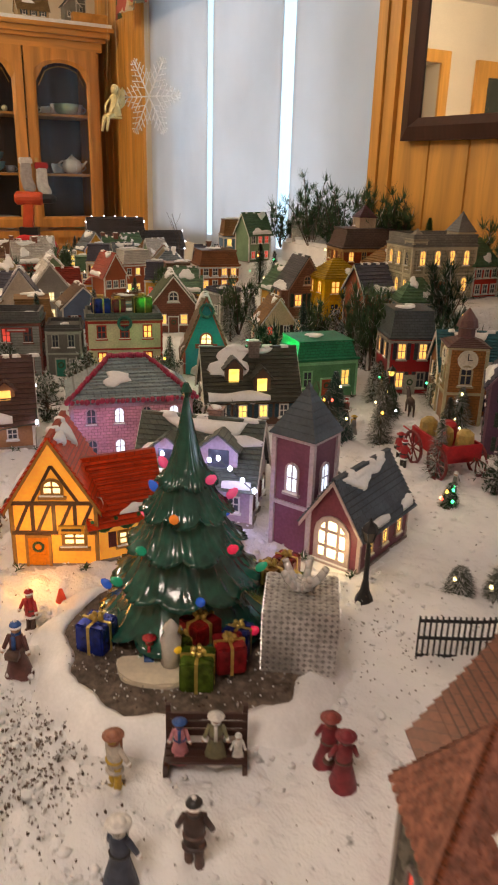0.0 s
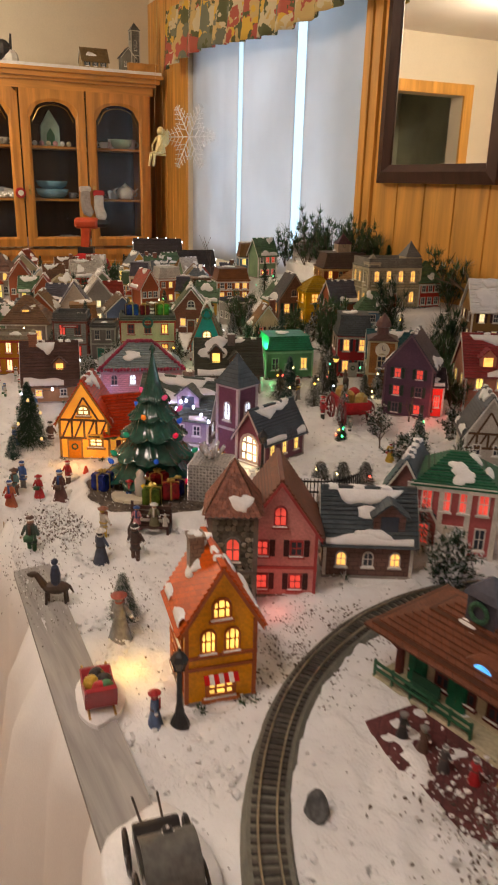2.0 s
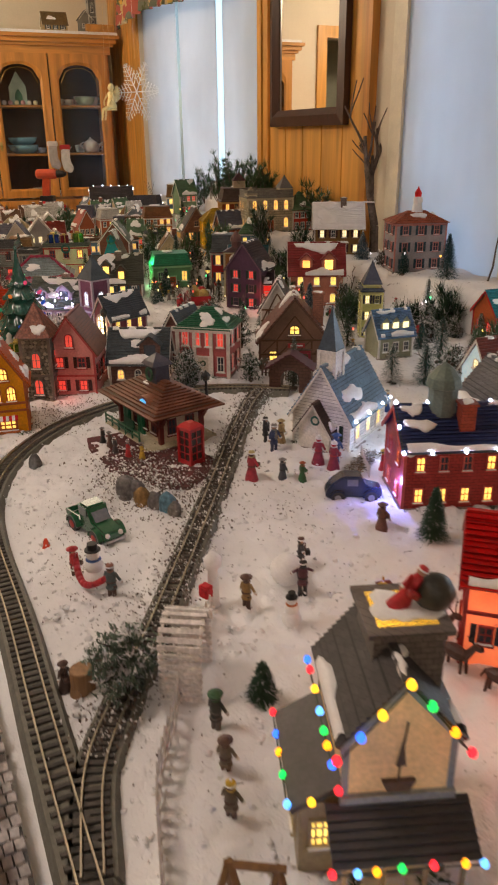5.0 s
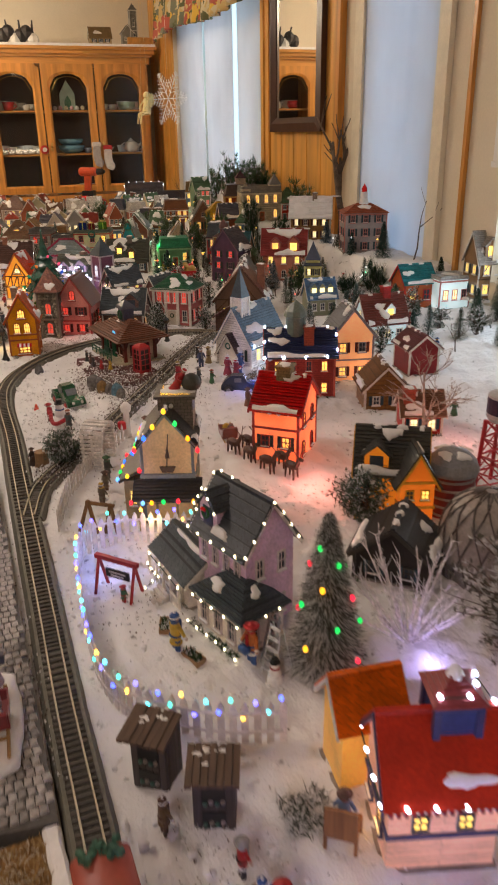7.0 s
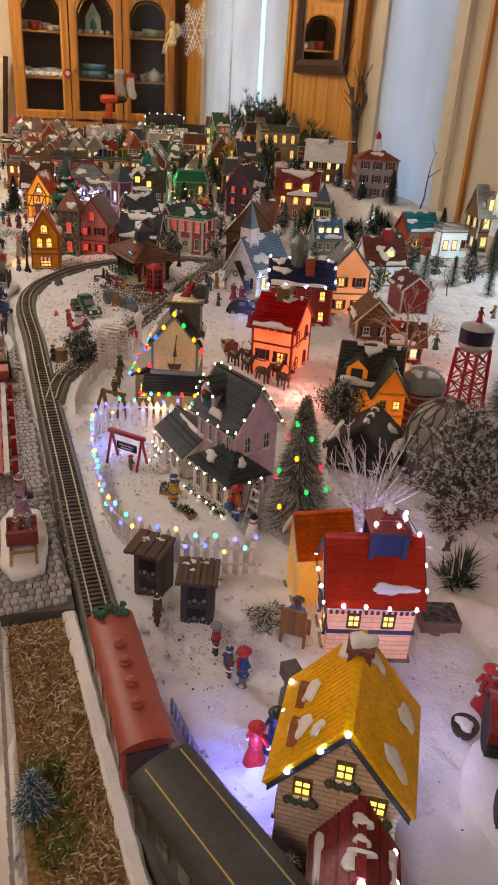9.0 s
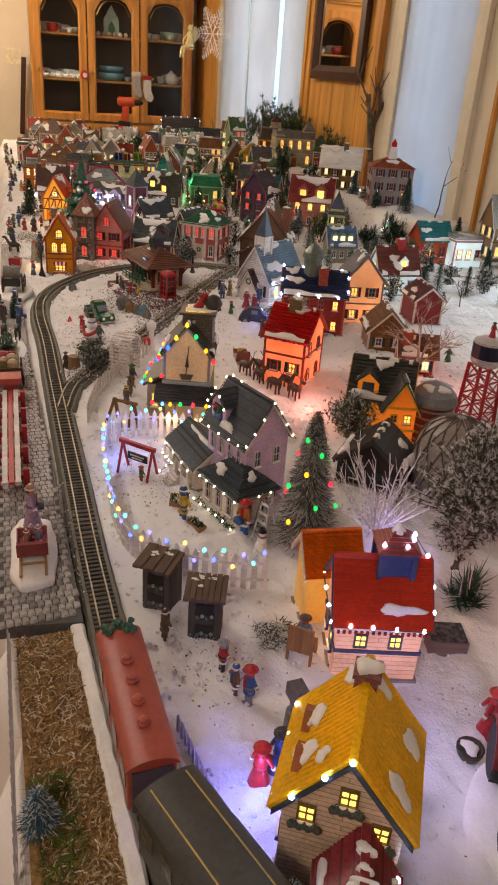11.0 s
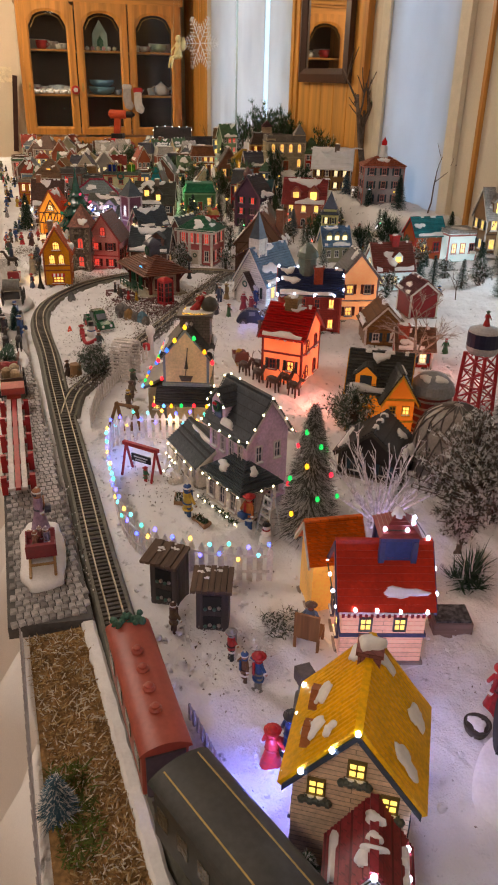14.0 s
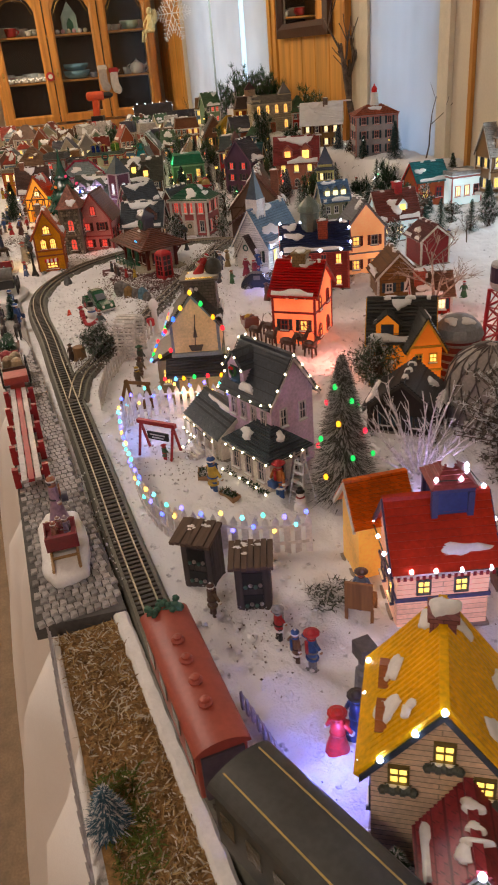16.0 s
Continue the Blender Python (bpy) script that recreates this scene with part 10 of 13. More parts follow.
# lakeside cabin: large bulbs on the gable, down the sides and along the porch
W, D, WH, RH = 0.077, 0.10, 0.135, 0.046
h = H["deco"]
string_lights("string of large coloured bulbs along the cabin gable", on_house(h, [(-W / 2 - 0.008, -0.011, WH - 0.008), (0, -0.011, WH + RH + 0.006), (W / 2 + 0.008, -0.011, WH - 0.008)], 7), [MULTI[0], MULTI[1], MULTI[5], MULTI[5], MULTI[3], MULTI[2], MULTI[0]], 0.0036, 2.2)
string_lights("string of large coloured bulbs along the cabin eave", on_house(h, [(-W / 2 - 0.011, -0.01, WH - 0.012), (-W / 2 - 0.011, D, WH - 0.012)], 7), MULTI[1:] + MULTI[:1], 0.0032, 2.2)
# the cabin's front porch
bm = B()
roof_slab(bm, W + 0.026, -0.036, 0.056, 0.0, 0.078, 0.003, 7)
part("porch_roof", bm, ceramic((0.065, 0.065, 0.068)), h, "dark porch roof")
for u in (-0.042, -0.015, 0.015, 0.042):
    bm = B()
    box(bm, u - 0.0016, u + 0.0016, -0.033, -0.030, 0, 0.058)
    part("porch_post", bm, ceramic((0.3, 0.24, 0.14)), h)
bm = B()
box(bm, -W / 2 - 0.003, W / 2 + 0.003, -0.004, 0.0, 0.076, 0.086)
part("sill_board", bm, ceramic((0.28, 0.31, 0.30)), h)
bm = B()
prism(bm, [(-0.012, 0.098), (0.012, 0.098), (0.008, 0.089), (-0.008, 0.089)], -0.004, 0.0)
rod(bm, (-0.001, -0.003, 0.098), (0.003, -0.003, 0.150), 0.0008, seg=5)
prism(bm, [(-0.003, 0.112), (0.004, 0.112), (0.001, 0.135)], -0.0035, -0.002)
part("boat_relief", bm, ceramic((0.10, 0.07, 0.05)), h, "small dark boat relief on the gable")
string_lights("string of coloured bulbs along the cabin porch", on_house(h, [(-W / 2 - 0.014, -0.039, 0.056), (W / 2 + 0.014, -0.039, 0.056)], 7), [MULTI[0], MULTI[4], MULTI[2], MULTI[3], MULTI[0], MULTI[2], MULTI[4]], 0.0032, 2.2)
bm = B()
box(bm, -0.010, 0.034, 0.040, 0.084, 0.1925, 0.1965)
part("chimney_opening", bm, glow((1.0, 0.55, 0.06), 2.0), h, "chimney top glowing yellow")
figurine(0, 0, 0.042, RDC, RDC, RDC, "figurine in red leaning into the cabin chimney", 0, True, z=0).matrix_basis = h.matrix_basis @ Matrix.Translation((0.008, 0.062, 0.194)) @ Matrix.Rotation(0.5, 4, "Y")
bm = B()
lathe(bm, [(0.006, 0), (0.013, 0.004), (0.016, 0.012), (0.011, 0.022), (0.004, 0.026)], 12)
single("sack", "dark toy sack on the cabin roof", "sack", bm, resin((0.05, 0.05, 0.04)), h.matrix_basis @ Matrix.Translation((0.036, 0.062, 0.1965)), smooth=True)
# the cabin's low side bay with lit windows
bm = B()
box(bm, -W / 2 - 0.030, -W / 2 - 0.0005, 0.006, 0.092, 0, 0.072)
bay = part("side_bay", bm, ceramic((0.30, 0.25, 0.16)), h, "low side bay with yellow windows")
bm = B()
prism(bm, [(-W / 2 - 0.036, 0.070), (-W / 2 - 0.0008, 0.090), (-W / 2 - 0.0008, 0.095), (-W / 2 - 0.038, 0.074)], 0.0, 0.098)
bmesh.ops.recalc_face_normals(bm, faces=bm.faces)
part("bay_roof", bm, ceramic((0.07, 0.065, 0.063)), bay)
window(bay, Matrix.Translation((-W / 2 - 0.015, 0.006, 0)), 0, 0.030, 0.016, 0.028, YEL, ceramic((0.35, 0.30, 0.2)), False, (2, 2))
for yy in (0.025, 0.05, 0.075):
    window(bay, Matrix.Translation((-W / 2 - 0.030, yy, 0)) @ Matrix.Rotation(-math.pi / 2, 4, "Z"), 0, 0.030, 0.014, 0.028, YEL, ceramic((0.35, 0.30, 0.2)), False, (2, 2))
string_lights("string of coloured bulbs along the cabin side bay", on_house(h, [(-W / 2 - 0.039, 0.098, 0.072), (-W / 2 - 0.039, -0.002, 0.072), (-W / 2 - 0.004, -0.003, 0.092)], 7), MULTI, 0.0032, 2.2)
# lilac house: warm pea lights along eaves, rakes and porches
h = H["lhouse"]
W, D, WH, RH = 0.094, 0.072, 0.118, 0.052
string_lights("warm white fairy lights along the lilac house eaves", on_house(h, [(-W / 2 - 0.008, -0.010, WH - 0.006), (W / 2 + 0.008, -0.010, WH - 0.006), (W / 2 + 0.010, D / 2, WH + RH + 0.005), (W / 2 + 0.010, D, WH)], 12), [WW], 0.0015, 7)
string_lights("warm white fairy lights along the lilac house rake", on_house(h, [(-W / 2 - 0.009, -0.009, WH - 0.006), (-W / 2 - 0.009, D / 2, WH + RH + 0.006), (-0.02, D / 2 - 0.002, WH + RH + 0.007)], 6), [WW], 0.0015, 7)
string_lights("warm white fairy lights along the dormer", on_house(h, [(-0.046, -0.005, 0.146), (-0.0254, -0.006, 0.176), (-0.005, -0.005, 0.146)], 5), [WW], 0.0015, 7)
string_lights("warm white fairy lights along the porch", on_house(H["porch_wing"], [(-0.050, 0.0, 0.053), (-0.050, -0.010, 0.053), (0.050, -0.010, 0.053), (0.051, 0.05, 0.053)], 9), [WW], 0.0015, 7)
string_lights("warm white fairy lights in the hedge", on_house(H["porch_wing"], [(-0.048, -0.012, 0.010), (0.0, -0.013, 0.014), (0.046, -0.012, 0.009)], 6), [WW], 0.0015, 7)
string_lights("warm white fairy lights along the side porch", on_house(H["side_porch"], [(-0.058, 0.05, 0.044), (-0.058, -0.014, 0.042), (0.052, -0.014, 0.042)], 7), [WW], 0.0015, 7)
string_lights("warm white fairy lights along the porch rail", on_house(H["side_porch"], [(-0.050, -0.014, 0.021), (-0.012, -0.014, 0.021), (-0.010, -0.034, 0.012)], 6), [WW], 0.0015, 7)
# step ladder and planter boxes before the lilac house
e = thing("step_ladder", "white toy step ladder standing open on the snow", "ladder", pose(2.222, 1.392, ground(2.22, 1.39), 0, 0, 20))
for sd in (-1, 1):
    for y0, y1 in ((-0.014, -0.002), (0.014, 0.002)):
        bm = B()
        rod(bm, (sd * 0.011, y0, 0), (sd * 0.007, y1, 0.062), 0.0011, seg=5)
        part("stile", bm, resin((0.62, 0.64, 0.66)), e)
for i in range(5):
    t = 0.14 + 0.2 * i
    bm = B()
    box(bm, -0.011 + 0.004 * t, 0.011 - 0.004 * t, -0.014 + 0.012 * t - 0.002, -0.014 + 0.012 * t + 0.002, 0.062 * t, 0.062 * t + 0.0014)
    part("rung", bm, resin((0.62, 0.64, 0.66)), e)
for x, y, rz in ((2.170, 1.312, 20), (2.100, 1.300, -20)):
    e = thing("planter_box", "small timber planter box with greenery in the snow", "planter", pose(x, y, ground(x, y), 0, 0, rz))
    bm = B()
    for q in ((-0.014, 0.014, -0.007, -0.0055), (-0.014, 0.014, 0.0055, 0.007), (-0.014, -0.0125, -0.0055, 0.0055), (0.0125, 0.014, -0.0055, 0.0055)):
        box(bm, *q, -0.002, 0.011)
    part("box", bm, wood("planter_wood", (0.36, 0.20, 0.10), 0), e)
    bm = B()
    for i in range(60):
        c = Vector((rng.uniform(-0.012, 0.012), rng.uniform(-0.005, 0.005), 0.009))
        dd = Vector((rng.gauss(0, 1), rng.gauss(0, 1), 1.3)).normalized() * 0.008
        sd = Vector((-dd.y, dd.x, 0.001)) * 0.3
        bm.faces.new((bm.verts.new(c - sd), bm.verts.new(c + sd), bm.verts.new(c + dd))).material_index = 1 if rng.random() < 0.2 else 0
    tagged(part("greenery", bm, [SHRUB, ROOFSNOW], e), kind="stuff")
# pink farmhouse, yellow-roofed house and blue cottage: cold white lights
h = H["redroof"]
W, D, WH, RH = 0.088, 0.078, 0.085, 0.046
string_lights("cold white lights along the farmhouse eaves", on_house(h, [(-W / 2 - 0.008, D, WH - 0.004), (-W / 2 - 0.008, -0.009, WH - 0.006), (W / 2 + 0.008, -0.009, WH - 0.006), (W / 2 + 0.009, D * 0.3, WH + RH * 0.5)], 10), [COLD], 0.0021, 30)
string_lights("cold white lights round the farmhouse cupola", on_house(h, [(-0.004, 0.026, 0.156), (0.028, 0.026, 0.156), (0.030, 0.058, 0.156), (0.046, 0.04, 0.135)], 5), [COLD], 0.0021, 30)
h = H["yellowroof"]
W, D, WH, RH = 0.088, 0.092, 0.104, 0.056
string_lights("cold white lights on the yellow-roofed house", on_house(h, [(-W / 2 - 0.008, D, WH - 0.004), (-W / 2 - 0.008, -0.009, WH - 0.008), (0, -0.010, WH + RH + 0.006)], 7), [COLD], 0.0022, 30)
string_lights("cold white lights on the blue cottage", on_house(H["bluefront"], [(-0.028, -0.009, 0.064), (0, -0.010, 0.106), (0.028, -0.009, 0.064), (0.028, 0.045, 0.064)], 7), [COLD], 0.0024, 36)
h = H["lights_house"]
string_lights("cold white lights under the snowy cottage eaves", on_house(h, [(-0.085, -0.012, 0.064), (-0.04, -0.014, 0.10), (0.0, -0.012, 0.058), (0.03, -0.014, 0.105), (0.085, -0.012, 0.060)], 13), [(0.6, 0.6, 1.0)], 0.0028, 30)
string_lights("cold white lights by the brown cottage", on_house(H["brown_left"], [(-0.07, -0.012, 0.03), (0.07, -0.012, 0.05), (0.072, 0.03, 0.10)], 4), [(0.7, 0.75, 1.0)], 0.003, 30)
h = H["bluebrick"]
string_lights("cold white lights along the school roof", on_house(h, [(-0.08, -0.01, 0.098), (0.08, -0.01, 0.098), (0.08, 0.055, 0.15), (-0.08, 0.055, 0.15), (-0.08, -0.01, 0.098)], 12), [(0.6, 0.68, 1.0)], 0.0028, 30)
string_lights("cold white lights on the white church", on_house(H["wchurch"], [(0.066, 0.0, 0.064), (0.066, 0.15, 0.064)], 4), [(0.7, 0.8, 1.0)], 0.0026, 20)

# added point lamps; store, barn, mill and birch ones just tint nearby snow
for nm, x, y, z, w, c in (("blue_string_glow", 2.60, 1.235, 0.80, 0.16, (0.18, 0.22, 1.0)), ("farmhouse_string_glow", 2.60, 1.37, 0.85, 0.20, (0.45, 0.45, 1.0)), ("orange_lamp_glow", 2.452, 1.378, 0.80, 0.05, (1.0, 0.45, 0.08)), ("shop_lamp_glow", 0.05, 1.36, 0.80, 0.10, (1.0, 0.42, 0.08)), ("green_spot_glow", -0.46, 2.05, 0.86, 0.5, (0.02, 1.0, 0.25)), ("green_star_glow", -0.43, 1.95, 0.93, 0.10, (0.02, 1.0, 0.25)), ("cottage_string_glow", 0.05, 1.575, 0.80, 0.08, (0.35, 0.35, 1.0)), ("pink_house_string_glow", -0.20, 1.52, 0.80, 0.10, (0.45, 0.4, 1.0)), ("school_string_glow", 1.36, 1.76, 0.80, 0.22, (0.2, 0.25, 1.0)), ("store_lamp_glow", 1.84, 1.64, 0.80, 0.22, (1.0, 0.22, 0.16)), ("barn_lamp_glow", 1.80, 1.98, 0.83, 0.12, (1.0, 0.30, 0.26)), ("mill_lamp_glow", 2.42, 1.58, 0.84, 0.035, (1.0, 0.32, 0.34)), ("birch_string_glow", 2.29, 1.55, 0.785, 0.05, (0.5, 0.4, 1.0)), ("orange_house_glow", 2.10, 1.70, 0.80, 0.08, (1.0, 0.4, 0.06)), ("chapel_lamp_glow", 0.20, 1.665, 0.80, 0.04, (1.0, 0.7, 0.3)), ("cafe_lamp_glow", 0.70, 1.245, 0.79, 0.045, (1.0, 0.55, 0.05)), ("annex_lamp_glow", 0.12, 2.21, 0.81, 0.06, (1.0, 0.06, 0.04)), ("white_church_glow", 1.22, 1.86, 0.80, 0.12, (0.6, 0.75, 1.0)), ("gable_lamp_glow", 0.67, 1.455, 0.785, 0.014, (1.0, 0.08, 0.06)), ("cabin_string_glow", 1.90, 1.345, 0.80, 0.03, (1.0, 0.6, 0.25)), ("fence_string_glow", 1.95, 1.255, 0.81, 0.10, (0.3, 0.4, 1.0)), ("peach_lamp_glow", 1.42, 2.0, 0.80, 0.03, (1.0, 0.5, 0.2))):
    lamp(nm, "POINT", pose(x, y, z), w, c, 0.008)

# ---------- fences ----------
def picket_fence(label, pts, h, gap, col, w=0.0042, name="picket_fence", rails=(0.3, 0.72), pointed=True, z=None):
    """Pickets and rails along a smooth line; each picket is a part."""
    e = thing(name, label, "fence", pose(0, 0, 0))
    m = surface("fence_paint", col, 0.6, 0.15, 50, 0.2, spread=0.12)
    line = smooth_line(pts, gap)
    bm = B()
    pts2 = [(-w / 2, 0), (w / 2, 0), (w / 2, h * 0.86), (0, h), (-w / 2, h * 0.86)] if pointed else [(-w / 2, 0), (w / 2, 0), (w / 2, h), (-w / 2, h)]
    prism(bm, pts2, -0.0009, 0.0009)
    me = bpy.data.meshes.new("picket")
    bmesh.ops.recalc_face_normals(bm, faces=bm.faces)
    bm.to_mesh(me)
    bm.free()
    me.materials.append(m)
    for i, p in enumerate(line):
        t = (line[min(i + 1, len(line) - 1)] - line[max(i - 1, 0)]).normalized()
        ob = new("picket", me)
        ob.parent = e
        ob.matrix_basis = Matrix.Translation((p.x, p.y, (ground(p.x, p.y) if z is None else z) - 0.003)) @ Matrix.Rotation(math.atan2(t.y, t.x), 4, "Z")
    for f in rails:
        bm = B()
        sweep(bm, line, [(0.0009, h * f), (0.0009, h * f + h * 0.06), (0.0022, h * f + h * 0.06), (0.0022, h * f)], (ground(*pts[0]) if z is None else z) - 0.003)
        bmesh.ops.recalc_face_normals(bm, faces=bm.faces)
        part("rail", bm, m, e)
    return line


WHITEF = (0.72, 0.68, 0.68)
FL = [(2.317, 1.354), (2.299, 1.307), (2.268, 1.262), (2.228, 1.224), (2.164, 1.206), (2.051, 1.213), (1.926, 1.232), (1.884, 1.256), (1.874, 1.295), (1.886, 1.338), (1.906, 1.382), (1.922, 1.424)]
ln = picket_fence("white picket fence hung with coloured lights round the lilac house", FL, 0.054, 0.0115, WHITEF, 0.0072)
string_lights("string of small blue and coloured lights along the fence", [(p.x, p.y - 0.002, TABLE + (0.050, 0.034, 0.046, 0.028)[i % 4]) for i, p in enumerate(ln)], ICE, 0.0026, 5.5, False)
picket_fence("white picket fence beside the siding", [(1.50, 1.40), (1.56, 1.345), (1.635, 1.300), (1.70, 1.26), (1.80, 1.225)], 0.042, 0.0125, (0.66, 0.62, 0.58), 0.0062)
picket_fence("small grey picket fence on the table rim", [(2.34, 1.052), (2.6, 1.038), (2.93, 1.022)], 0.026, 0.0095, (0.42, 0.40, 0.42), z=TABLE + 0.002)
picket_fence("grey picket fence by the train", [(2.50, 1.195), (2.60, 1.205), (2.68, 1.225)], 0.026, 0.0085, (0.45, 0.42, 0.46))
picket_fence("white picket fence with hedge by the church", [(1.195, 1.825), (1.24, 1.80), (1.27, 1.79)], 0.026, 0.008, WHITEF)
picket_fence("dark wooden paling fence behind the town hall", [(0.70, 1.90), (0.74, 1.93), (0.80, 1.94)], 0.035, 0.008, (0.12, 0.08, 0.06))
picket_fence("black iron railing with scrolls", [(0.362, 1.640), (0.40, 1.70), (0.41, 1.745), (0.40, 1.79)], 0.054, 0.0052, (0.015, 0.015, 0.017), 0.0016, "iron_fence", (0.12, 0.5, 0.86), False)
single("hedge", "low snow-dusted twig hedge", "hedge", straws([GREEN_G, FROST, surface("straw", (0.20, 0.11, 0.04), 0.8, 0.2, 80)], 700, -0.012, 0.012, -0.045, 0.045, 0.004, 0.014, 18), [GREEN_G, FROST, surface("straw", (0.20, 0.11, 0.04), 0.8, 0.2, 80)], pose(1.225, 1.81, TABLE, 0, 0, 30))

# ---------- outhouses ----------
def outhouse(x, y, rz, label):
    e = thing("outhouse", label, "outhouse", pose(x, y, ground(x, y) - 0.002, 0, 0, rz), "outhouses")
    wd = wood("weathered_boards", (0.085, 0.07, 0.066), 2, 60, 0.8, 0.2)
    w, d, h = 0.034, 0.030, 0.070
    bm = B()
    box(bm, -w / 2 + 0.001, w / 2 - 0.001, -d / 2 + 0.001, d / 2 - 0.001, 0, h)
    part("body", bm, surface("dark_board", (0.07, 0.06, 0.055), 0.8), e)
    for f in range(4):
        R = Matrix.Rotation(f * math.pi / 2, 4, "Z")
        ww, off = (w, d / 2) if f % 2 == 0 else (d, w / 2)
        for i in range(5):
            bm = B()
            a = -ww / 2 + ww * i / 5
            box(bm, a + 0.0004, a + ww / 5 - 0.0004, -off - 0.0012, -off + 0.0004, 0.001, h - 0.001 * (i % 2), 0, R)
            part("board", bm, wd, e)
    bm = B()
    for i in range(7):
        box(bm, -w / 2 - 0.006 + (w + 0.012) * i / 7 + 0.0004, -w / 2 - 0.006 + (w + 0.012) * (i + 1) / 7 - 0.0004, -d / 2 - 0.006, d / 2 + 0.005, h + 0.001 * (i % 2), h + 0.004 + 0.001 * (i % 2), 0, Matrix.Rotation(0.13, 4, "X"))
    parts("shake", bm, wood("brown_shakes", (0.13, 0.085, 0.06), 1, 60, 0.8), e)
    for k, (zz, hh) in enumerate(((0.010, 0.016), (0.034, 0.020))):
        # black plate on the boards stands in for the opening's shade
        bm = B()
        box(bm, -w * 0.30, w * 0.30, -d / 2 - 0.0024, -d / 2 - 0.0010, zz, zz + hh)
        part("opening", bm, BLACK, e, "dark opening with odds and ends")
        bm = B()
        for q in range(4):
            blob(bm, (-w * 0.22 + w * 0.15 * q, -d / 2 - 0.003, zz + 0.003 + 0.002 * (q % 2)), 0.0024, q % 2, 6)
        part("jar", bm, [resin((0.05, 0.12, 0.10)), resin((0.28, 0.24, 0.22))], e)
    rg = random.Random(label)
    for k in range(9):
        bm = B()
        patch(bm, rg, (rg.uniform(-0.4, 0.4) * w, rg.uniform(-0.4, 0.4) * d, h + 0.0052), (1, 0, 0), (0, 1, 0.13), (0, 0, 1), rg.uniform(0.0012, 0.004), rg.uniform(0.001, 0.002), 0.0008)
        part("snow_patch", bm, ROOFSNOW, e, smooth=True)


outhouse(2.310, 1.228, 48, "weathered board outhouse with a brown shake roof and wreath")
outhouse(2.372, 1.262, 66, "weathered board outhouse with twigs and snow on its roof")

# ---------- sleighs, carts and carriages on the walk ----------
def sleigh(x, y, rz, s, col, label, z=TABLE + 0.014, base=True, load=()):
    e = thing("sleigh", label, "sleigh", pose(x, y, z, 0, 0, rz))
    if base:
        bm = B()
        pts = [((0.042 + 0.004 * math.sin(5 * a)) * s * math.cos(a), (0.026 + 0.003 * math.sin(3 * a)) * s * math.sin(a)) for a in [2 * math.pi * i / 24 for i in range(24)]]
        slab(bm, pts, 0, 0.005)
        part("snow_base", bm, ROOFSNOW, e)
    m = surface("sleigh_lacquer", col, 0.3, 0.15, 40, 0.1, coat=0.3)
    bm = B()
    prism(bm, [(-0.024 * s, 0.010), (0.016 * s, 0.010), (0.026 * s, 0.026 * s), (0.022 * s, 0.027 * s), (0.012 * s, 0.017), (-0.018 * s, 0.017), (-0.028 * s, 0.038 * s), (-0.033 * s, 0.037 * s)], -0.015 * s, 0.015 * s)
    bmesh.ops.recalc_face_normals(bm, faces=bm.faces)
    part("body", bm, m, e)
    for sd in (1, -1):
        bm = B()
        prism(bm, [(-0.024 * s, 0.010), (0.016 * s, 0.010), (0.025 * s, 0.026 * s), (0.0, 0.024 * s), (-0.03 * s, 0.034 * s)], sd * 0.015 * s, sd * 0.0165 * s)
        bmesh.ops.recalc_face_normals(bm, faces=bm.faces)
        part("side", bm, m, e)
        bm = B()
        pts = [Vector((-0.034 * s, sd * 0.013 * s, 0.0062)), Vector((0.022 * s, sd * 0.013 * s, 0.0062)), Vector((0.034 * s, sd * 0.013 * s, 0.012)), Vector((0.036 * s, sd * 0.013 * s, 0.022))]
        for a, b in zip(pts, pts[1:]):
            rod(bm, a, b, 0.0013, seg=6)
        part("runner", bm, BRASS, e)
    for i, c in enumerate(load):
        bm = B()
        blob(bm, (-0.012 * s + 0.012 * s * (i % 3), (-0.007 + 0.007 * (i // 2)) * s, 0.024 * s), 0.009 * s, 0, 8)
        part("sack", bm, resin(c), e)
    return e


e = thing("push_sled", "dark red sled with tan runners on a long white snow base", "toy sled", pose(2.198, 1.093, TABLE + 0.016, 0, 0, 175))
bm = B()
k = 40
ang = [2 * math.pi * q / k for q in range(k)]
rings = [[bm.verts.new((0.073 * f * (abs(math.cos(a)) ** 0.55) * (1 if math.cos(a) > 0 else -1) * (1 + 0.03 * math.sin(5 * a)), 0.027 * f * (abs(math.sin(a)) ** 0.6) * (1 if math.sin(a) > 0 else -1) * (1 + 0.06 * math.sin(7 * a)), zz)) for a in ang] for f, zz in ((1.0, -0.002), (1.02, 0.004), (0.95, 0.0085), (0.6, 0.0092))]
for a, b in zip(rings, rings[1:]):
    for q in range(k):
        bm.faces.new((a[q], a[(q + 1) % k], b[(q + 1) % k], b[q]))
bm.faces.new(rings[-1])
part("snow_base", bm, ROOFSNOW, e, "long rounded white snow base", smooth=True)
SLEDRED = surface("sleigh_lacquer", (0.22, 0.015, 0.025), 0.35, 0.15, 40, 0.1, coat=0.3)
bm = B()
prism(bm, [(-0.034, 0.020), (0.006, 0.020), (0.012, 0.032), (0.008, 0.033), (0.003, 0.025), (-0.030, 0.025), (-0.037, 0.043), (-0.041, 0.042)], -0.0165, 0.0165)
bmesh.ops.recalc_face_normals(bm, faces=bm.faces)
part("body", bm, SLEDRED, e)
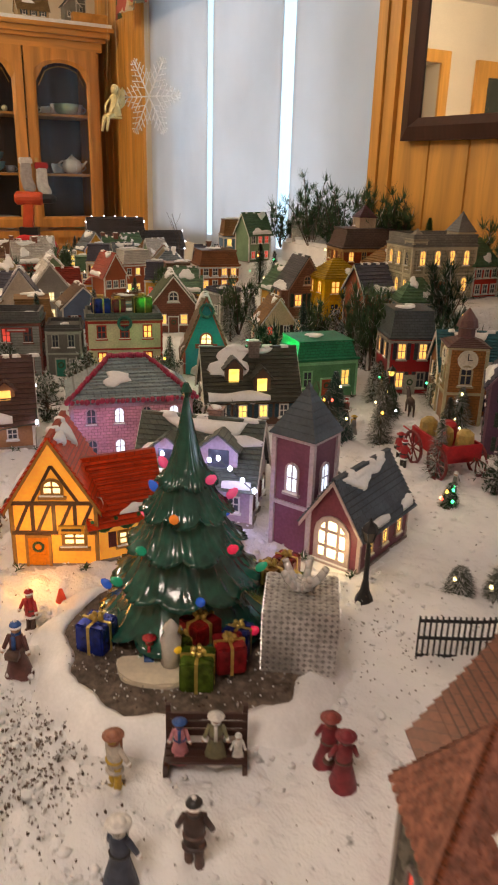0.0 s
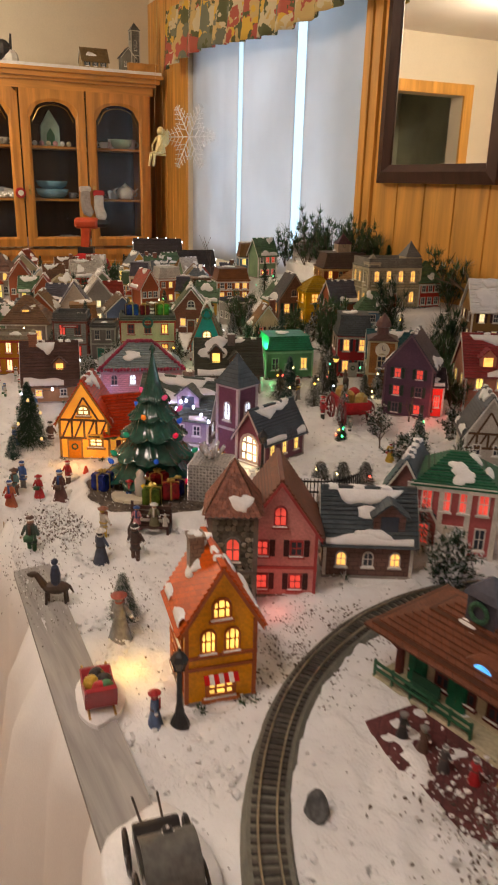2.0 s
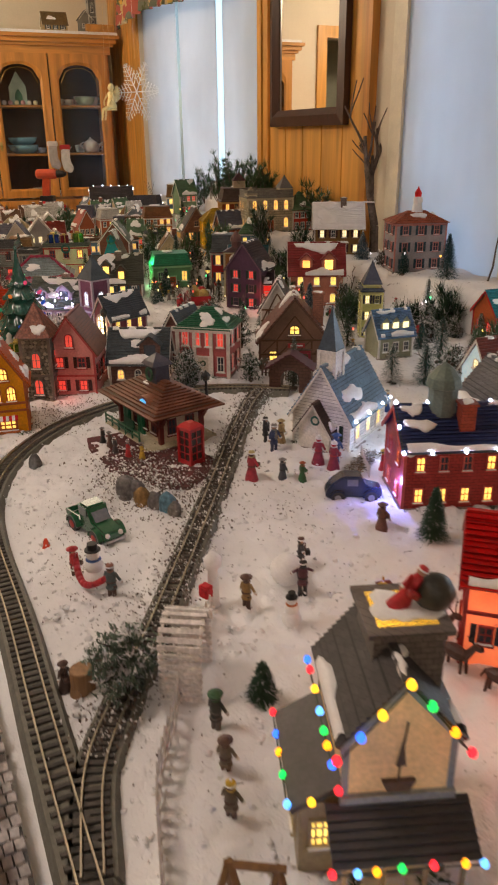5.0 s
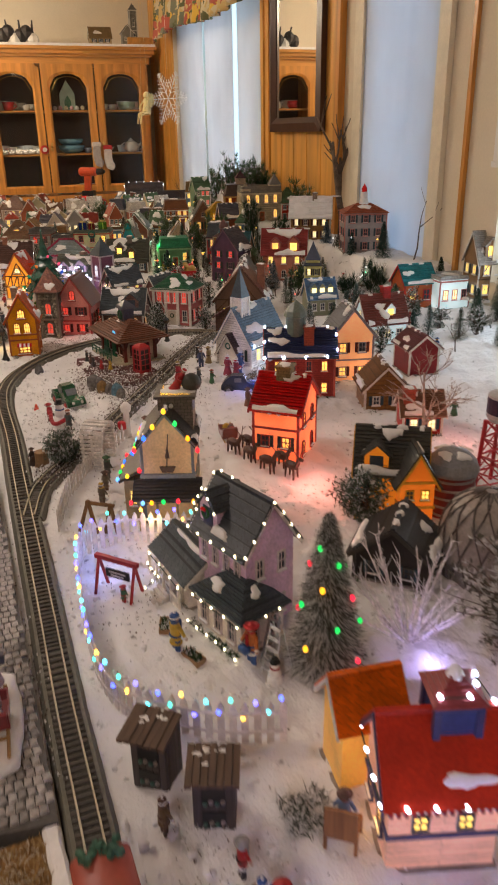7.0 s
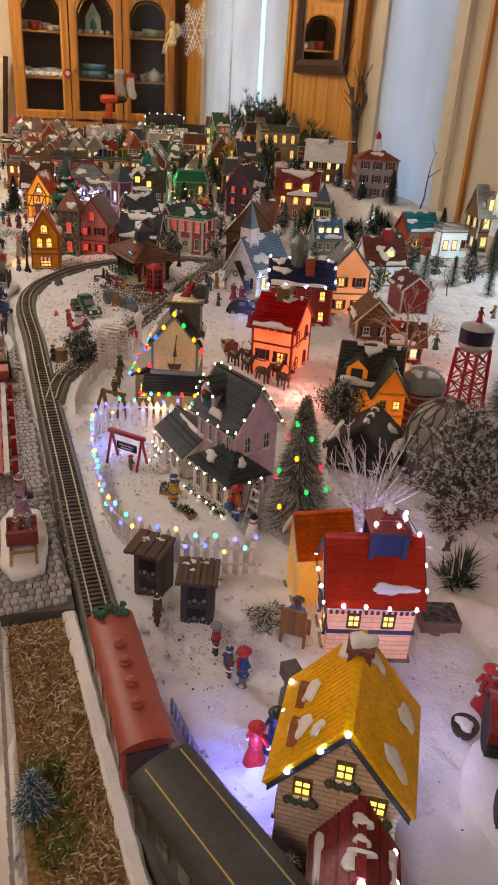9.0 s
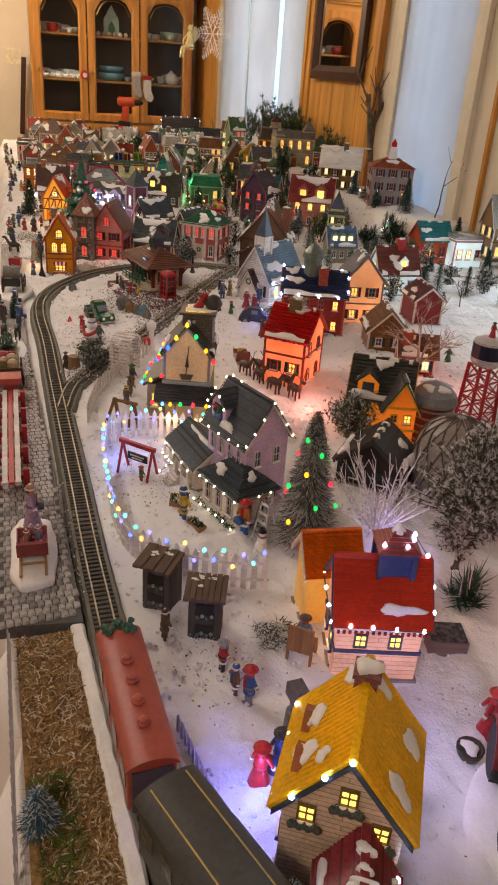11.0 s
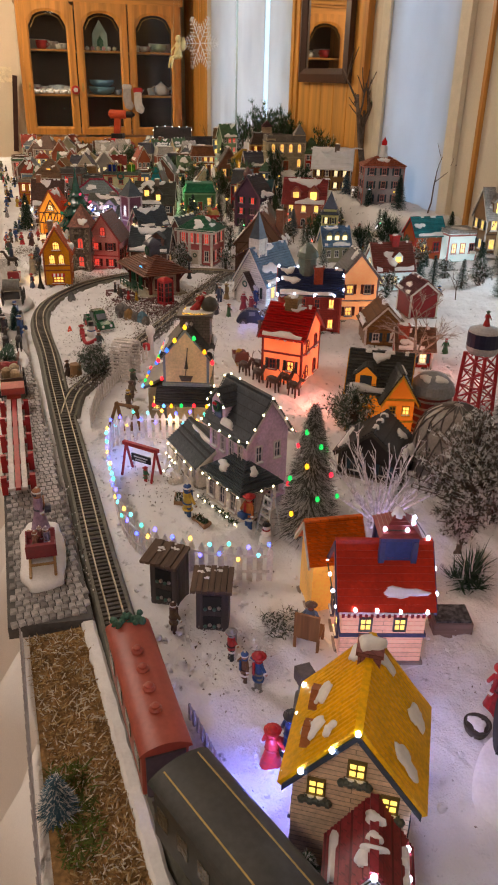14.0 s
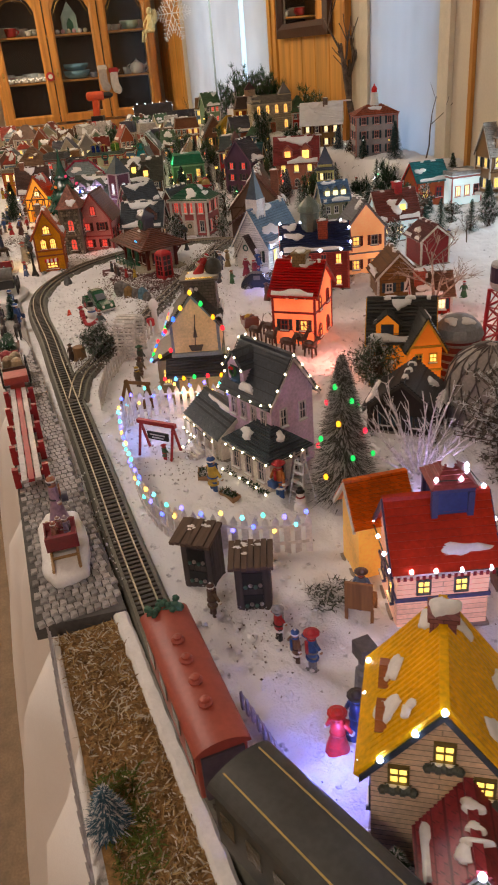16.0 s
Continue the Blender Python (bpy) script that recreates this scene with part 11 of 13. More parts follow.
for sd in (1, -1):
    bm = B()
    prism(bm, [(-0.034, 0.020), (0.006, 0.020), (0.012, 0.032), (-0.012, 0.030), (-0.038, 0.040)], min(sd * 0.0165, sd * 0.018), max(sd * 0.0165, sd * 0.018))
    bmesh.ops.recalc_face_normals(bm, faces=bm.faces)
    part("side", bm, SLEDRED, e)
    bm = B()
    pts = [Vector((-0.062, sd * 0.0145, 0.0125)), Vector((-0.058, sd * 0.0145, 0.0105)), Vector((0.014, sd * 0.0145, 0.0105)), Vector((0.024, sd * 0.0145, 0.016)), Vector((0.026, sd * 0.0145, 0.024))]
    for a, b in zip(pts, pts[1:]):
        rod(bm, a, b, 0.0018, seg=6)
    rod(bm, (-0.030, sd * 0.0145, 0.0105), (-0.030, sd * 0.0145, 0.021), 0.0014, seg=5), rod(bm, (0.002, sd * 0.0145, 0.0105), (0.002, sd * 0.0145, 0.021), 0.0014, seg=5)
    part("runner", bm, wood("sled_runner", (0.50, 0.30, 0.12), 0), e, "tan wooden runner")
bm = B()
box(bm, -0.0375, -0.0345, -0.0150, 0.0150, 0.0108, 0.0128)
part("crossbar", bm, wood("sled_runner", (0.50, 0.30, 0.12), 0), e)
for x, y, hh, c, hat in ((2.222, 1.085, 0.034, (0.34, 0.16, 0.12), (0.30, 0.12, 0.08)), (2.219, 1.099, 0.036, (0.20, 0.17, 0.30), (0.36, 0.28, 0.34)), (2.206, 1.092, 0.030, (0.36, 0.10, 0.12), (0.42, 0.30, 0.24))):
    figurine(x, y, hh, c, hat, BRN, "small bundled figurine seated in the sled", 175, True, z=TABLE + 0.036)
figurine(2.146, 1.098, 0.062, (0.36, 0.24, 0.36), (0.38, 0.16, 0.08), (0.06, 0.06, 0.09), "figurine in a lilac coat pulling the sled", 175, True, z=TABLE + 0.024)
sleigh(0.742, 1.192, 170, 1.0, (0.36, 0.02, 0.03), "red sleigh loaded with green and black sacks", TABLE + 0.006, True, ((0.04, 0.16, 0.06), BLK, BLK, RDC, YLW))
sleigh(1.575, 1.590, 170, 0.9, (0.18, 0.05, 0.03), "brown sleigh drawn by reindeer", TABLE, False, (RDC, BRN, YLW))


def deer(x, y, rz, s, col, label, name="reindeer", antlers=True, rider=None, z=None):
    bm = B()
    blob(bm, (0, 0, 0.62 * s), 0.22 * s, 0, 10, (1.6, 0.75, 0.8))
    for sx in (-1, 1):
        for sy in (-1, 1):
            rod(bm, (sx * 0.22 * s, sy * 0.09 * s, 0.55 * s), (sx * 0.25 * s + 0.03 * s * sy, sy * 0.09 * s, 0), 0.05 * s, 0.03 * s, 6)
    rod(bm, (0.28 * s, 0, 0.68 * s), (0.46 * s, 0, 1.0 * s), 0.10 * s, 0.07 * s, 7)
    blob(bm, (0.54 * s, 0, 1.02 * s), 0.09 * s, 0, 8, (1.7, 0.9, 0.9))
    if antlers:
        for sd in (1, -1):
            rod(bm, (0.46 * s, sd * 0.04 * s, 1.08 * s), (0.36 * s, sd * 0.2 * s, 1.35 * s), 0.018 * s, 0.012 * s, 5)
            rod(bm, (0.40 * s, sd * 0.14 * s, 1.24 * s), (0.50 * s, sd * 0.22 * s, 1.38 * s), 0.014 * s, 0.01 * s, 5)
    rod(bm, (-0.32 * s, 0, 0.66 * s), (-0.42 * s, 0, 0.45 * s), 0.04 * s, 0.02 * s, 6)
    if rider:
        lathe(bm, [(0.12 * s, 0.72 * s), (0.13 * s, 1.0 * s), (0.09 * s, 1.2 * s), (0.04 * s, 1.25 * s)], 10, 1)
        blob(bm, (0, 0, 1.34 * s), 0.09 * s, 1, 8)
    return single(name, label, name.replace("_", " "), bm, [resin(col), resin(rider or col)], pose(x, y, (ground(x, y) if z is None else z) - 0.001, 0, 0, rz))


for i, (dx, dy) in enumerate(((0.055, 0.018), (0.058, -0.012), (0.10, 0.03), (0.105, 0.0), (0.15, 0.042), (0.155, 0.012), (0.195, 0.04))):
    deer(1.59 + dx, 1.585 + dy, 12 + 7 * (i % 3), 0.046, (0.06, 0.026, 0.018), "brown toy reindeer in harness")
deer(0.528, 1.204, 250, 0.052, (0.055, 0.035, 0.025), "dark brown toy horse with a rider in blue", "toy_horse", False, (0.03, 0.04, 0.08))
deer(1.18, 1.120, 5, 0.046, (0.03, 0.028, 0.028), "dark toy horse in a carriage team", "toy_horse", False)
deer(1.18, 1.150, 5, 0.046, (0.03, 0.035, 0.03), "dark toy horse in a carriage team", "toy_horse", False)
deer(-0.22, 2.20, 150, 0.05, (0.05, 0.03, 0.025), "dark toy horse before a red wagon", "toy_horse", False)
deer(2.413, 1.661, 200, 0.045, (0.34, 0.24, 0.17), "pale brown toy deer beside a paling", "toy_deer", False)


def wagon(name, label, x, y, rz, s, col, wheelcol, load, z=None):
    e = thing(name, label, "toy wagon", pose(x, y, ground(x, y) if z is None else z, 0, 0, rz))
    m = surface("wagon_paint", col, 0.4, 0.2, 40, 0.15)
    bm = B()
    box(bm, -0.5 * s, 0.5 * s, -0.26 * s, 0.26 * s, 0.30 * s, 0.36 * s)
    for q in ((-0.5, 0.5, -0.28, -0.25), (-0.5, 0.5, 0.25, 0.28), (-0.5, -0.46, -0.25, 0.25)):
        box(bm, q[0] * s, q[1] * s, q[2] * s, q[3] * s, 0.30 * s, 0.55 * s)
    part("body", bm, m, e)
    for fx in (-0.34, 0.34):
        for sd in (1, -1):
            bm = B()
            n, r = 16, 0.26 * s
            M = Matrix.Translation((fx * s, sd * 0.33 * s, r)) @ Matrix.Rotation(math.pi / 2, 4, "X")
            for i in range(n):
                a, b = 2 * math.pi * i / n, 2 * math.pi * (i + 1) / n
                rod(bm, M @ Vector((r * 0.93 * math.cos(a), r * 0.93 * math.sin(a), 0)), M @ Vector((r * 0.93 * math.cos(b), r * 0.93 * math.sin(b), 0)), 0.025 * s, seg=5)
            for i in range(8):
                a = 2 * math.pi * i / 8
                rod(bm, M @ Vector((0, 0, 0)), M @ Vector((r * 0.93 * math.cos(a), r * 0.93 * math.sin(a), 0)), 0.014 * s, seg=4)
            part("wheel", bm, surface("wheel_paint", wheelcol, 0.4), e)
    for i, c in enumerate(load):
        bm = B()
        lathe(bm, [(0.10 * s, 0.36 * s), (0.14 * s, 0.5 * s), (0.13 * s, 0.66 * s), (0.06 * s, 0.72 * s)], 10, 0, Matrix.Translation((-0.32 * s + 0.22 * s * (i % 4), (-0.1 + 0.2 * (i % 2)) * s, 0)))
        part("cargo", bm, resin(c), e)
    bm = B()
    rod(bm, (0.5 * s, 0.08 * s, 0.3 * s), (1.05 * s, 0.1 * s, 0.34 * s), 0.014 * s, seg=5), rod(bm, (0.5 * s, -0.08 * s, 0.3 * s), (1.05 * s, -0.1 * s, 0.34 * s), 0.014 * s, seg=5)
    part("shaft", bm, m, e)


def snow_base(parent, lx, ly):
    bm = B()
    k = 30
    ang = [2 * math.pi * i / k for i in range(k)]
    rad = [1 + 0.06 * math.sin(3 * a + 1) + 0.05 * math.sin(5 * a) for a in ang]
    rings = [[bm.verts.new((lx * f * r * math.cos(a), ly * f * r * math.sin(a), z + 0.0008 * math.sin(7 * a + 9 * f))) for a, r in zip(ang, rad)] for f, z in ((1.0, -0.004), (1.02, 0.003), (0.95, 0.0075), (0.6, 0.0085))]
    for a, b in zip(rings, rings[1:]):
        for i in range(k):
            bm.faces.new((a[i], a[(i + 1) % k], b[(i + 1) % k], b[i]))
    bm.faces.new(rings[-1])
    part("snow_base", bm, ROOFSNOW, parent, "rounded white snow base", smooth=True)


def spoked_wheel(parent, x, y, r, mat):
    bm = B()
    M = Matrix.Translation((x, y, r + 0.007)) @ Matrix.Rotation(math.pi / 2, 4, "X")
    n = 18
    at = [M @ Vector((r * math.cos(2 * math.pi * i / n), r * math.sin(2 * math.pi * i / n), 0)) for i in range(n)]
    for i in range(n):
        rod(bm, at[i], at[(i + 1) % n], 0.0016, seg=5)
        if i % 2:
            rod(bm, M @ Vector((0, 0, 0)), at[i], 0.0008, seg=4)
    blob(bm, M @ Vector((0, 0, 0)), 0.0032, 0, 6)
    part("wheel", bm, mat, parent)


e = thing("horse_carriage", "black hooded carriage on a white snow base", "toy carriage", pose(0.985, 1.168, TABLE + 0.004, 0, 0, -10))
snow_base(e, 0.088, 0.045)
BLK_L = surface("black_lacquer", (0.018, 0.016, 0.016), 0.3, 0.2, 40, 0.1, coat=0.3)
for x, r in ((-0.026, 0.017), (0.026, 0.021)):
    for sd in (1, -1):
        spoked_wheel(e, x, sd * 0.025, r, BLK_L)
bm = B()
prism(bm, [(-0.036, 0.024), (0.034, 0.024), (0.038, 0.046), (0.016, 0.046), (0.010, 0.034), (-0.020, 0.034), (-0.032, 0.042), (-0.038, 0.040)], -0.019, 0.019)
bmesh.ops.recalc_face_normals(bm, faces=bm.faces)
bmesh.ops.bevel(bm, geom=bm.edges[:], offset=0.0012, segments=1, affect="EDGES")
part("body", bm, BLK_L, e)
bm = B()
n = 9
arc = [(0.018 + 0.024 * math.cos(math.pi * (0.02 + 0.72 * i / n)), 0.048 + 0.026 * math.sin(math.pi * (0.02 + 0.72 * i / n))) for i in range(n + 1)]
inn = [(0.018 + 0.022 * math.cos(math.pi * (0.02 + 0.72 * i / n)), 0.048 + 0.024 * math.sin(math.pi * (0.02 + 0.72 * i / n))) for i in range(n + 1)]
prism(bm, arc + inn[::-1], -0.021, 0.021)
bmesh.ops.recalc_face_normals(bm, faces=bm.faces)
part("hood", bm, surface("grey_leather", (0.10, 0.095, 0.085), 0.55, 0.3, 60, 0.4, 200), e, "grey folded leather hood")
bm = B()
for sd in (1, -1):
    rod(bm, (-0.034, sd * 0.008, 0.026), (-0.082, sd * 0.011, 0.022), 0.0011, seg=5)
part("shaft", bm, BLK_L, e)
figurine(0.992, 1.168, 0.044, (0.10, 0.095, 0.09), BLK, BLK, "driver figurine in grey seated in the carriage", 260, True, z=TABLE + 0.036)
e = thing("timber_sled", "brown sled carrying a dark fir on a snow base", "toy sled", pose(1.470, 1.116, TABLE + 0.010, 0, 0, -9))
snow_base(e, 0.096, 0.036)
SLEDW = wood("sled_wood", (0.16, 0.05, 0.03), 0, 60, 0.5)
for k in range(4):
    bm = B()
    box(bm, -0.020, 0.078, -0.019 + 0.0098 * k, -0.0105 + 0.0098 * k, 0.017, 0.020)
    part("slat", bm, SLEDW, e)
for sd in (1, -1):
    bm = B()
    pts = [Vector((0.082, sd * 0.016, 0.010)), Vector((-0.022, sd * 0.016, 0.010)), Vector((-0.034, sd * 0.016, 0.018))]
    for a, b in zip(pts, pts[1:]):
        rod(bm, a, b, 0.0018, seg=6)
    for x in (-0.01, 0.03, 0.07):
        rod(bm, (x, sd * 0.016, 0.010), (x, sd * 0.016, 0.018), 0.0014, seg=5)
    part("runner", bm, SLEDW, e)
bm = B()
box(bm, 0.070, 0.076, -0.022, 0.022, 0.019, 0.034)
part("tail_board", bm, surface("sled_red", (0.30, 0.03, 0.03), 0.5), e, "red tail board")
bm, rg = B(), random.Random(12)
for i in range(2600):
    t = rg.random()
    r = 0.019 * (1 - 0.75 * t) * rg.random() ** 0.4
    a = rg.uniform(0, 6.28)
    q = Vector((0.066 - 0.085 * t, r * math.cos(a), 0.034 + r * math.sin(a) * 0.8))
    needle(bm, q, Vector((-0.006, 0.004 * math.cos(a), 0.004 * math.sin(a))) * rg.uniform(0.6, 1.6), 0.0009, 1 if rg.random() < 0.06 else 0)
part("fir_bundle", bm, [GREEN_D, FROST], e, "dark green fir lashed on the sled")
deer(1.392, 1.116, 171, 0.044, (0.028, 0.020, 0.018), "dark toy horse drawing the timber sled", "toy_horse", False, z=TABLE + 0.017)
deer(1.396, 1.143, 171, 0.044, (0.022, 0.018, 0.018), "dark toy horse drawing the timber sled", "toy_horse", False, z=TABLE + 0.017)
wagon("goods_cart", "dark goods cart with tan sacks and a red bundle", 1.625, 1.108, 178, 0.072, (0.09, 0.05, 0.035), (0.02, 0.018, 0.018), ((0.40, 0.30, 0.18), (0.36, 0.26, 0.15), (0.42, 0.33, 0.22), (0.30, 0.03, 0.04)), TABLE + 0.014)
wagon("fire_wagon", "bright red fire wagon with brass barrels", 0.015, 2.045, 165, 0.11, (0.40, 0.015, 0.02), (0.16, 0.02, 0.02), ((0.42, 0.30, 0.08), (0.42, 0.30, 0.08), RDC, (0.42, 0.30, 0.08)))
for x, y in ((-0.05, 2.01), (-0.02, 1.99), (-0.08, 2.10)):
    figurine(x, y, 0.052, RDC, RDC, BLK, "fireman figurine in a red coat by the wagon", 200, False)
brush_tree(1.195, 1.118, 0.058, 0.02, GREEN_D, 0.05, "dark green toy tree carried by figurines", 500, TABLE + 0.006)
brush_tree(1.205, 1.152, 0.058, 0.02, GREEN_T, 0.05, "dark green toy tree carried by figurines", 500, TABLE + 0.006)

# the long red and white bench
e = thing("red_white_bench", "long red and white painted bench with red posts", "bench", pose(1.885, 1.092, TABLE + 0.015, 0, 0, -4))
RW, WW2 = surface("bench_red", (0.36, 0.02, 0.025), 0.4), surface("bench_white", (0.62, 0.56, 0.55), 0.5)
for i, (y0, m) in enumerate(((-0.013, WW2), (-0.004, RW), (0.005, WW2))):
    bm = B()
    box(bm, -0.16, 0.17, y0, y0 + 0.0075, 0.020, 0.024)
    part("slat", bm, m, e)
for i in range(5):
    for s in (1, -1):
        bm = B()
        x = -0.14 + 0.07 * i
        box(bm, x - 0.004, x + 0.004, s * 0.020 - 0.004, s * 0.020 + 0.004, 0, 0.028)
        box(bm, x - 0.003, x + 0.003, min(0, s * 0.018), max(0, s * 0.018), 0.012, 0.0195)
        part("post", bm, RW, e)
bm = B()
box(bm, -0.20, -0.165, -0.02, 0.02, 0.03, 0.042)
box(bm, -0.19, -0.175, -0.012, 0.012, 0, 0.03)
part("headboard", bm, surface("bench_pink", (0.40, 0.07, 0.05), 0.5), e)

# ---------- timber tripod, red sign swing, ladder, stump ----------
bm = B()
for a in ((-0.014, -0.012), (0.014, -0.012), (0.0, 0.016)):
    rod(bm, (a[0], a[1], 0), (0, 0, 0.05), 0.0032, 0.0028, 7)
for a in ((0.026, -0.010), (0.046, -0.012), (0.034, 0.016)):
    rod(bm, (a[0], a[1], 0), (0.034, 0, 0.045), 0.0032, 0.0028, 7)
rod(bm, (-0.004, 0, 0.047), (0.04, 0, 0.043), 0.003, seg=7)
tt = thing("timber_trestle", "rough brown log trestle on the snow", "trestle", pose(1.815, 1.270, ground(1.8, 1.27), 0, 0, 60))
parts("log", bm, wood("log", (0.20, 0.10, 0.03), 2, 60, 0.7), tt)
e = thing("sign_swing", "red wooden frame with a hanging dark sign", "sign frame", pose(2.000, 1.268, ground(2, 1.27), 0, 0, 40))
for s in (1, -1):
    for d in (1, -1):
        bm = B()
        rod(bm, (s * 0.028, d * 0.014, 0), (s * 0.028, 0, 0.05), 0.0022, seg=6)
        part("leg", bm, RW, e)
bm = B()
box(bm, -0.033, 0.033, -0.003, 0.003, 0.048, 0.054)
part("beam", bm, RW, e)
bm = B()
box(bm, -0.018, 0.018, -0.0012, 0.0012, 0.024, 0.036)
sg = part("sign", bm, BLACK, e, "dark sign board with pale marks")
bm = B()
for z, q in ((0.032, 0.013), (0.0275, 0.010)):
    box(bm, -q, q, -0.0018, -0.0011, z - 0.0009, z + 0.0009)
part("lettering", bm, surface("pale_paint", (0.6, 0.58, 0.55), 0.6), sg)
figurine(2.025, 1.268, 0.03, GRN, RDC, RDC, "small elf figurine in green and red by the sign", 210, False)
e = thing("step_ladder", "grey metal step ladder against the lilac house", "ladder", pose(2.205, 1.395, ground(2.2, 1.39), 0, 0, 30))
for s in (1, -1):
    bm = B()
    rod(bm, (s * 0.009, -0.012, 0), (s * 0.006, 0.004, 0.062), 0.0014, seg=5)
    part("stile", bm, surface("tin", (0.5, 0.5, 0.5), 0.3, 0.1, 60, 0.02, 200, 1.0), e)
for i in range(7):
    bm = B()
    f = (i + 1) / 8
    box(bm, -0.008, 0.008, -0.013 + 0.016 * f, -0.009 + 0.016 * f, 0.062 * f - 0.0008, 0.062 * f + 0.0008)
    part("rung", bm, surface("tin", (0.5, 0.5, 0.5), 0.3, 0.1, 60, 0.02, 200, 1.0), e)
bm = B()
lathe(bm, [(0.014, 0), (0.012, 0.01), (0.012, 0.028), (0.011, 0.029)], 12)
single("tree_stump", "brown sawn tree stump on the snow", "stump", bm, wood("stump_wood", (0.30, 0.17, 0.08), 2, 60, 0.7), pose(1.542, 1.240, ground(1.54, 1.24)))
figurine(1.530, 1.225, 0.036, (0.08, 0.05, 0.04), BRN, BRN, "small bird-like dark figurine by the stump", 100, True)
e = thing("mail_box", "dark lantern post with a snowy top", "post", pose(2.525, 1.305, ground(2.5, 1.3)))
bm = B()
lathe(bm, [(0.010, 0), (0.009, 0.02), (0.006, 0.022), (0.006, 0.036)], 10)
part("post", bm, resin((0.16, 0.16, 0.17)), e)
bm = B()
box(bm, -0.009, 0.009, -0.008, 0.008, 0.037, 0.052)
part("head", bm, resin((0.10, 0.085, 0.08)), e)
bm = B()
box(bm, -0.022, 0.022, -0.017, 0.017, 0, 0.020), box(bm, -0.020, 0.020, -0.015, 0.015, 0.020, 0.023, 1)
single("planter_crate", "brown crate filled with dark shrubs and snow", "crate", bm, [wood("crate_wood", (0.22, 0.15, 0.13), 0, 60, 0.8), surface("dark_soil", (0.06, 0.06, 0.06), 0.9, 0.6, 200)], pose(2.470, 1.515, ground(2.47, 1.5), 0, 0, 70))

# ---------- water tower, silo ----------
e = thing("water_tower", "red lattice water tower with a white and blue tank", "water tower", pose(1.965, 1.915, ground(1.96, 1.9), 0, 0, 20))
RL = surface("tower_red", (0.42, 0.02, 0.03), 0.4, 0.1)
for sx in (-1, 1):
    for sy in (-1, 1):
        bm = B()
        rod(bm, (sx * 0.026, sy * 0.026, 0), (sx * 0.021, sy * 0.021, 0.125), 0.0036, seg=6)
        part("leg", bm, RL, e)
bm = B()
for k in range(4):
    z0, z1 = 0.005 + 0.03 * k, 0.033 + 0.03 * k
    r0, r1 = 0.028 - 0.008 * z0 / 0.125, 0.028 - 0.008 * z1 / 0.125
    for f in range(4):
        R = Matrix.Rotation(f * math.pi / 2, 4, "Z")
        rod(bm, R @ Vector((-r0, -r0, z0)), R @ Vector((r1, -r1, z1)), 0.0016, seg=4)
        rod(bm, R @ Vector((r0, -r0, z0)), R @ Vector((-r1, -r1, z1)), 0.0016, seg=4)
        rod(bm, R @ Vector((-r1, -r1, z1)), R @ Vector((r1, -r1, z1)), 0.0012, seg=4)
part("brace", bm, RL, e)
bm = B()
lathe(bm, [(0.026, 0.125), (0.030, 0.132), (0.030, 0.138)], 20)
lathe(bm, [(0.030, 0.1381), (0.030, 0.164)], 20, 1)
lathe(bm, [(0.030, 0.1641), (0.029, 0.168), (0.016, 0.173), (0.004, 0.175)], 20)
part("tank", bm, [ceramic((0.46, 0.46, 0.48)), ceramic((0.02, 0.022, 0.05))], e)
figurine(1.965, 1.915, 0.03, RDC, GRN, BRN, "small figurine in red on the water tower", 200, True, z=ground(1.96, 1.9) + 0.174)
e = thing("grain_silo", "dark red banded silo with a snowy grey dome", "silo", pose(1.995, 1.795, ground(2, 1.8)))
bm = B()
lathe(bm, [(0.036, 0), (0.036, 0.075)], 22)
part("wall", bm, ceramic((0.14, 0.035, 0.04)), e)
for k in range(5):
    bm = B()
    lathe(bm, [(0.0365, 0.008 + 0.014 * k), (0.0375, 0.009 + 0.014 * k), (0.0375, 0.011 + 0.014 * k), (0.0365, 0.012 + 0.014 * k)], 22)
    part("hoop", bm, ceramic((0.25, 0.24, 0.24)), e)
bm = B()
lathe(bm, [(0.040, 0.074), (0.041, 0.079), (0.036, 0.092), (0.022, 0.106), (0.004, 0.112)], 22)
part("dome", bm, ceramic((0.24, 0.25, 0.27)), e)
bm = B()
for k in range(4):
    a = k * 1.7
    patch(bm, random.Random(k), (0.022 * math.cos(a), 0.022 * math.sin(a), 0.104), (1, 0, -0.4 * math.cos(a)), (0, 1, -0.4 * math.sin(a)), (0.4 * math.cos(a), 0.4 * math.sin(a), 1), 0.010, 0.009, 0.003)
part("snow_patch", bm, ROOFSNOW, e, smooth=True)

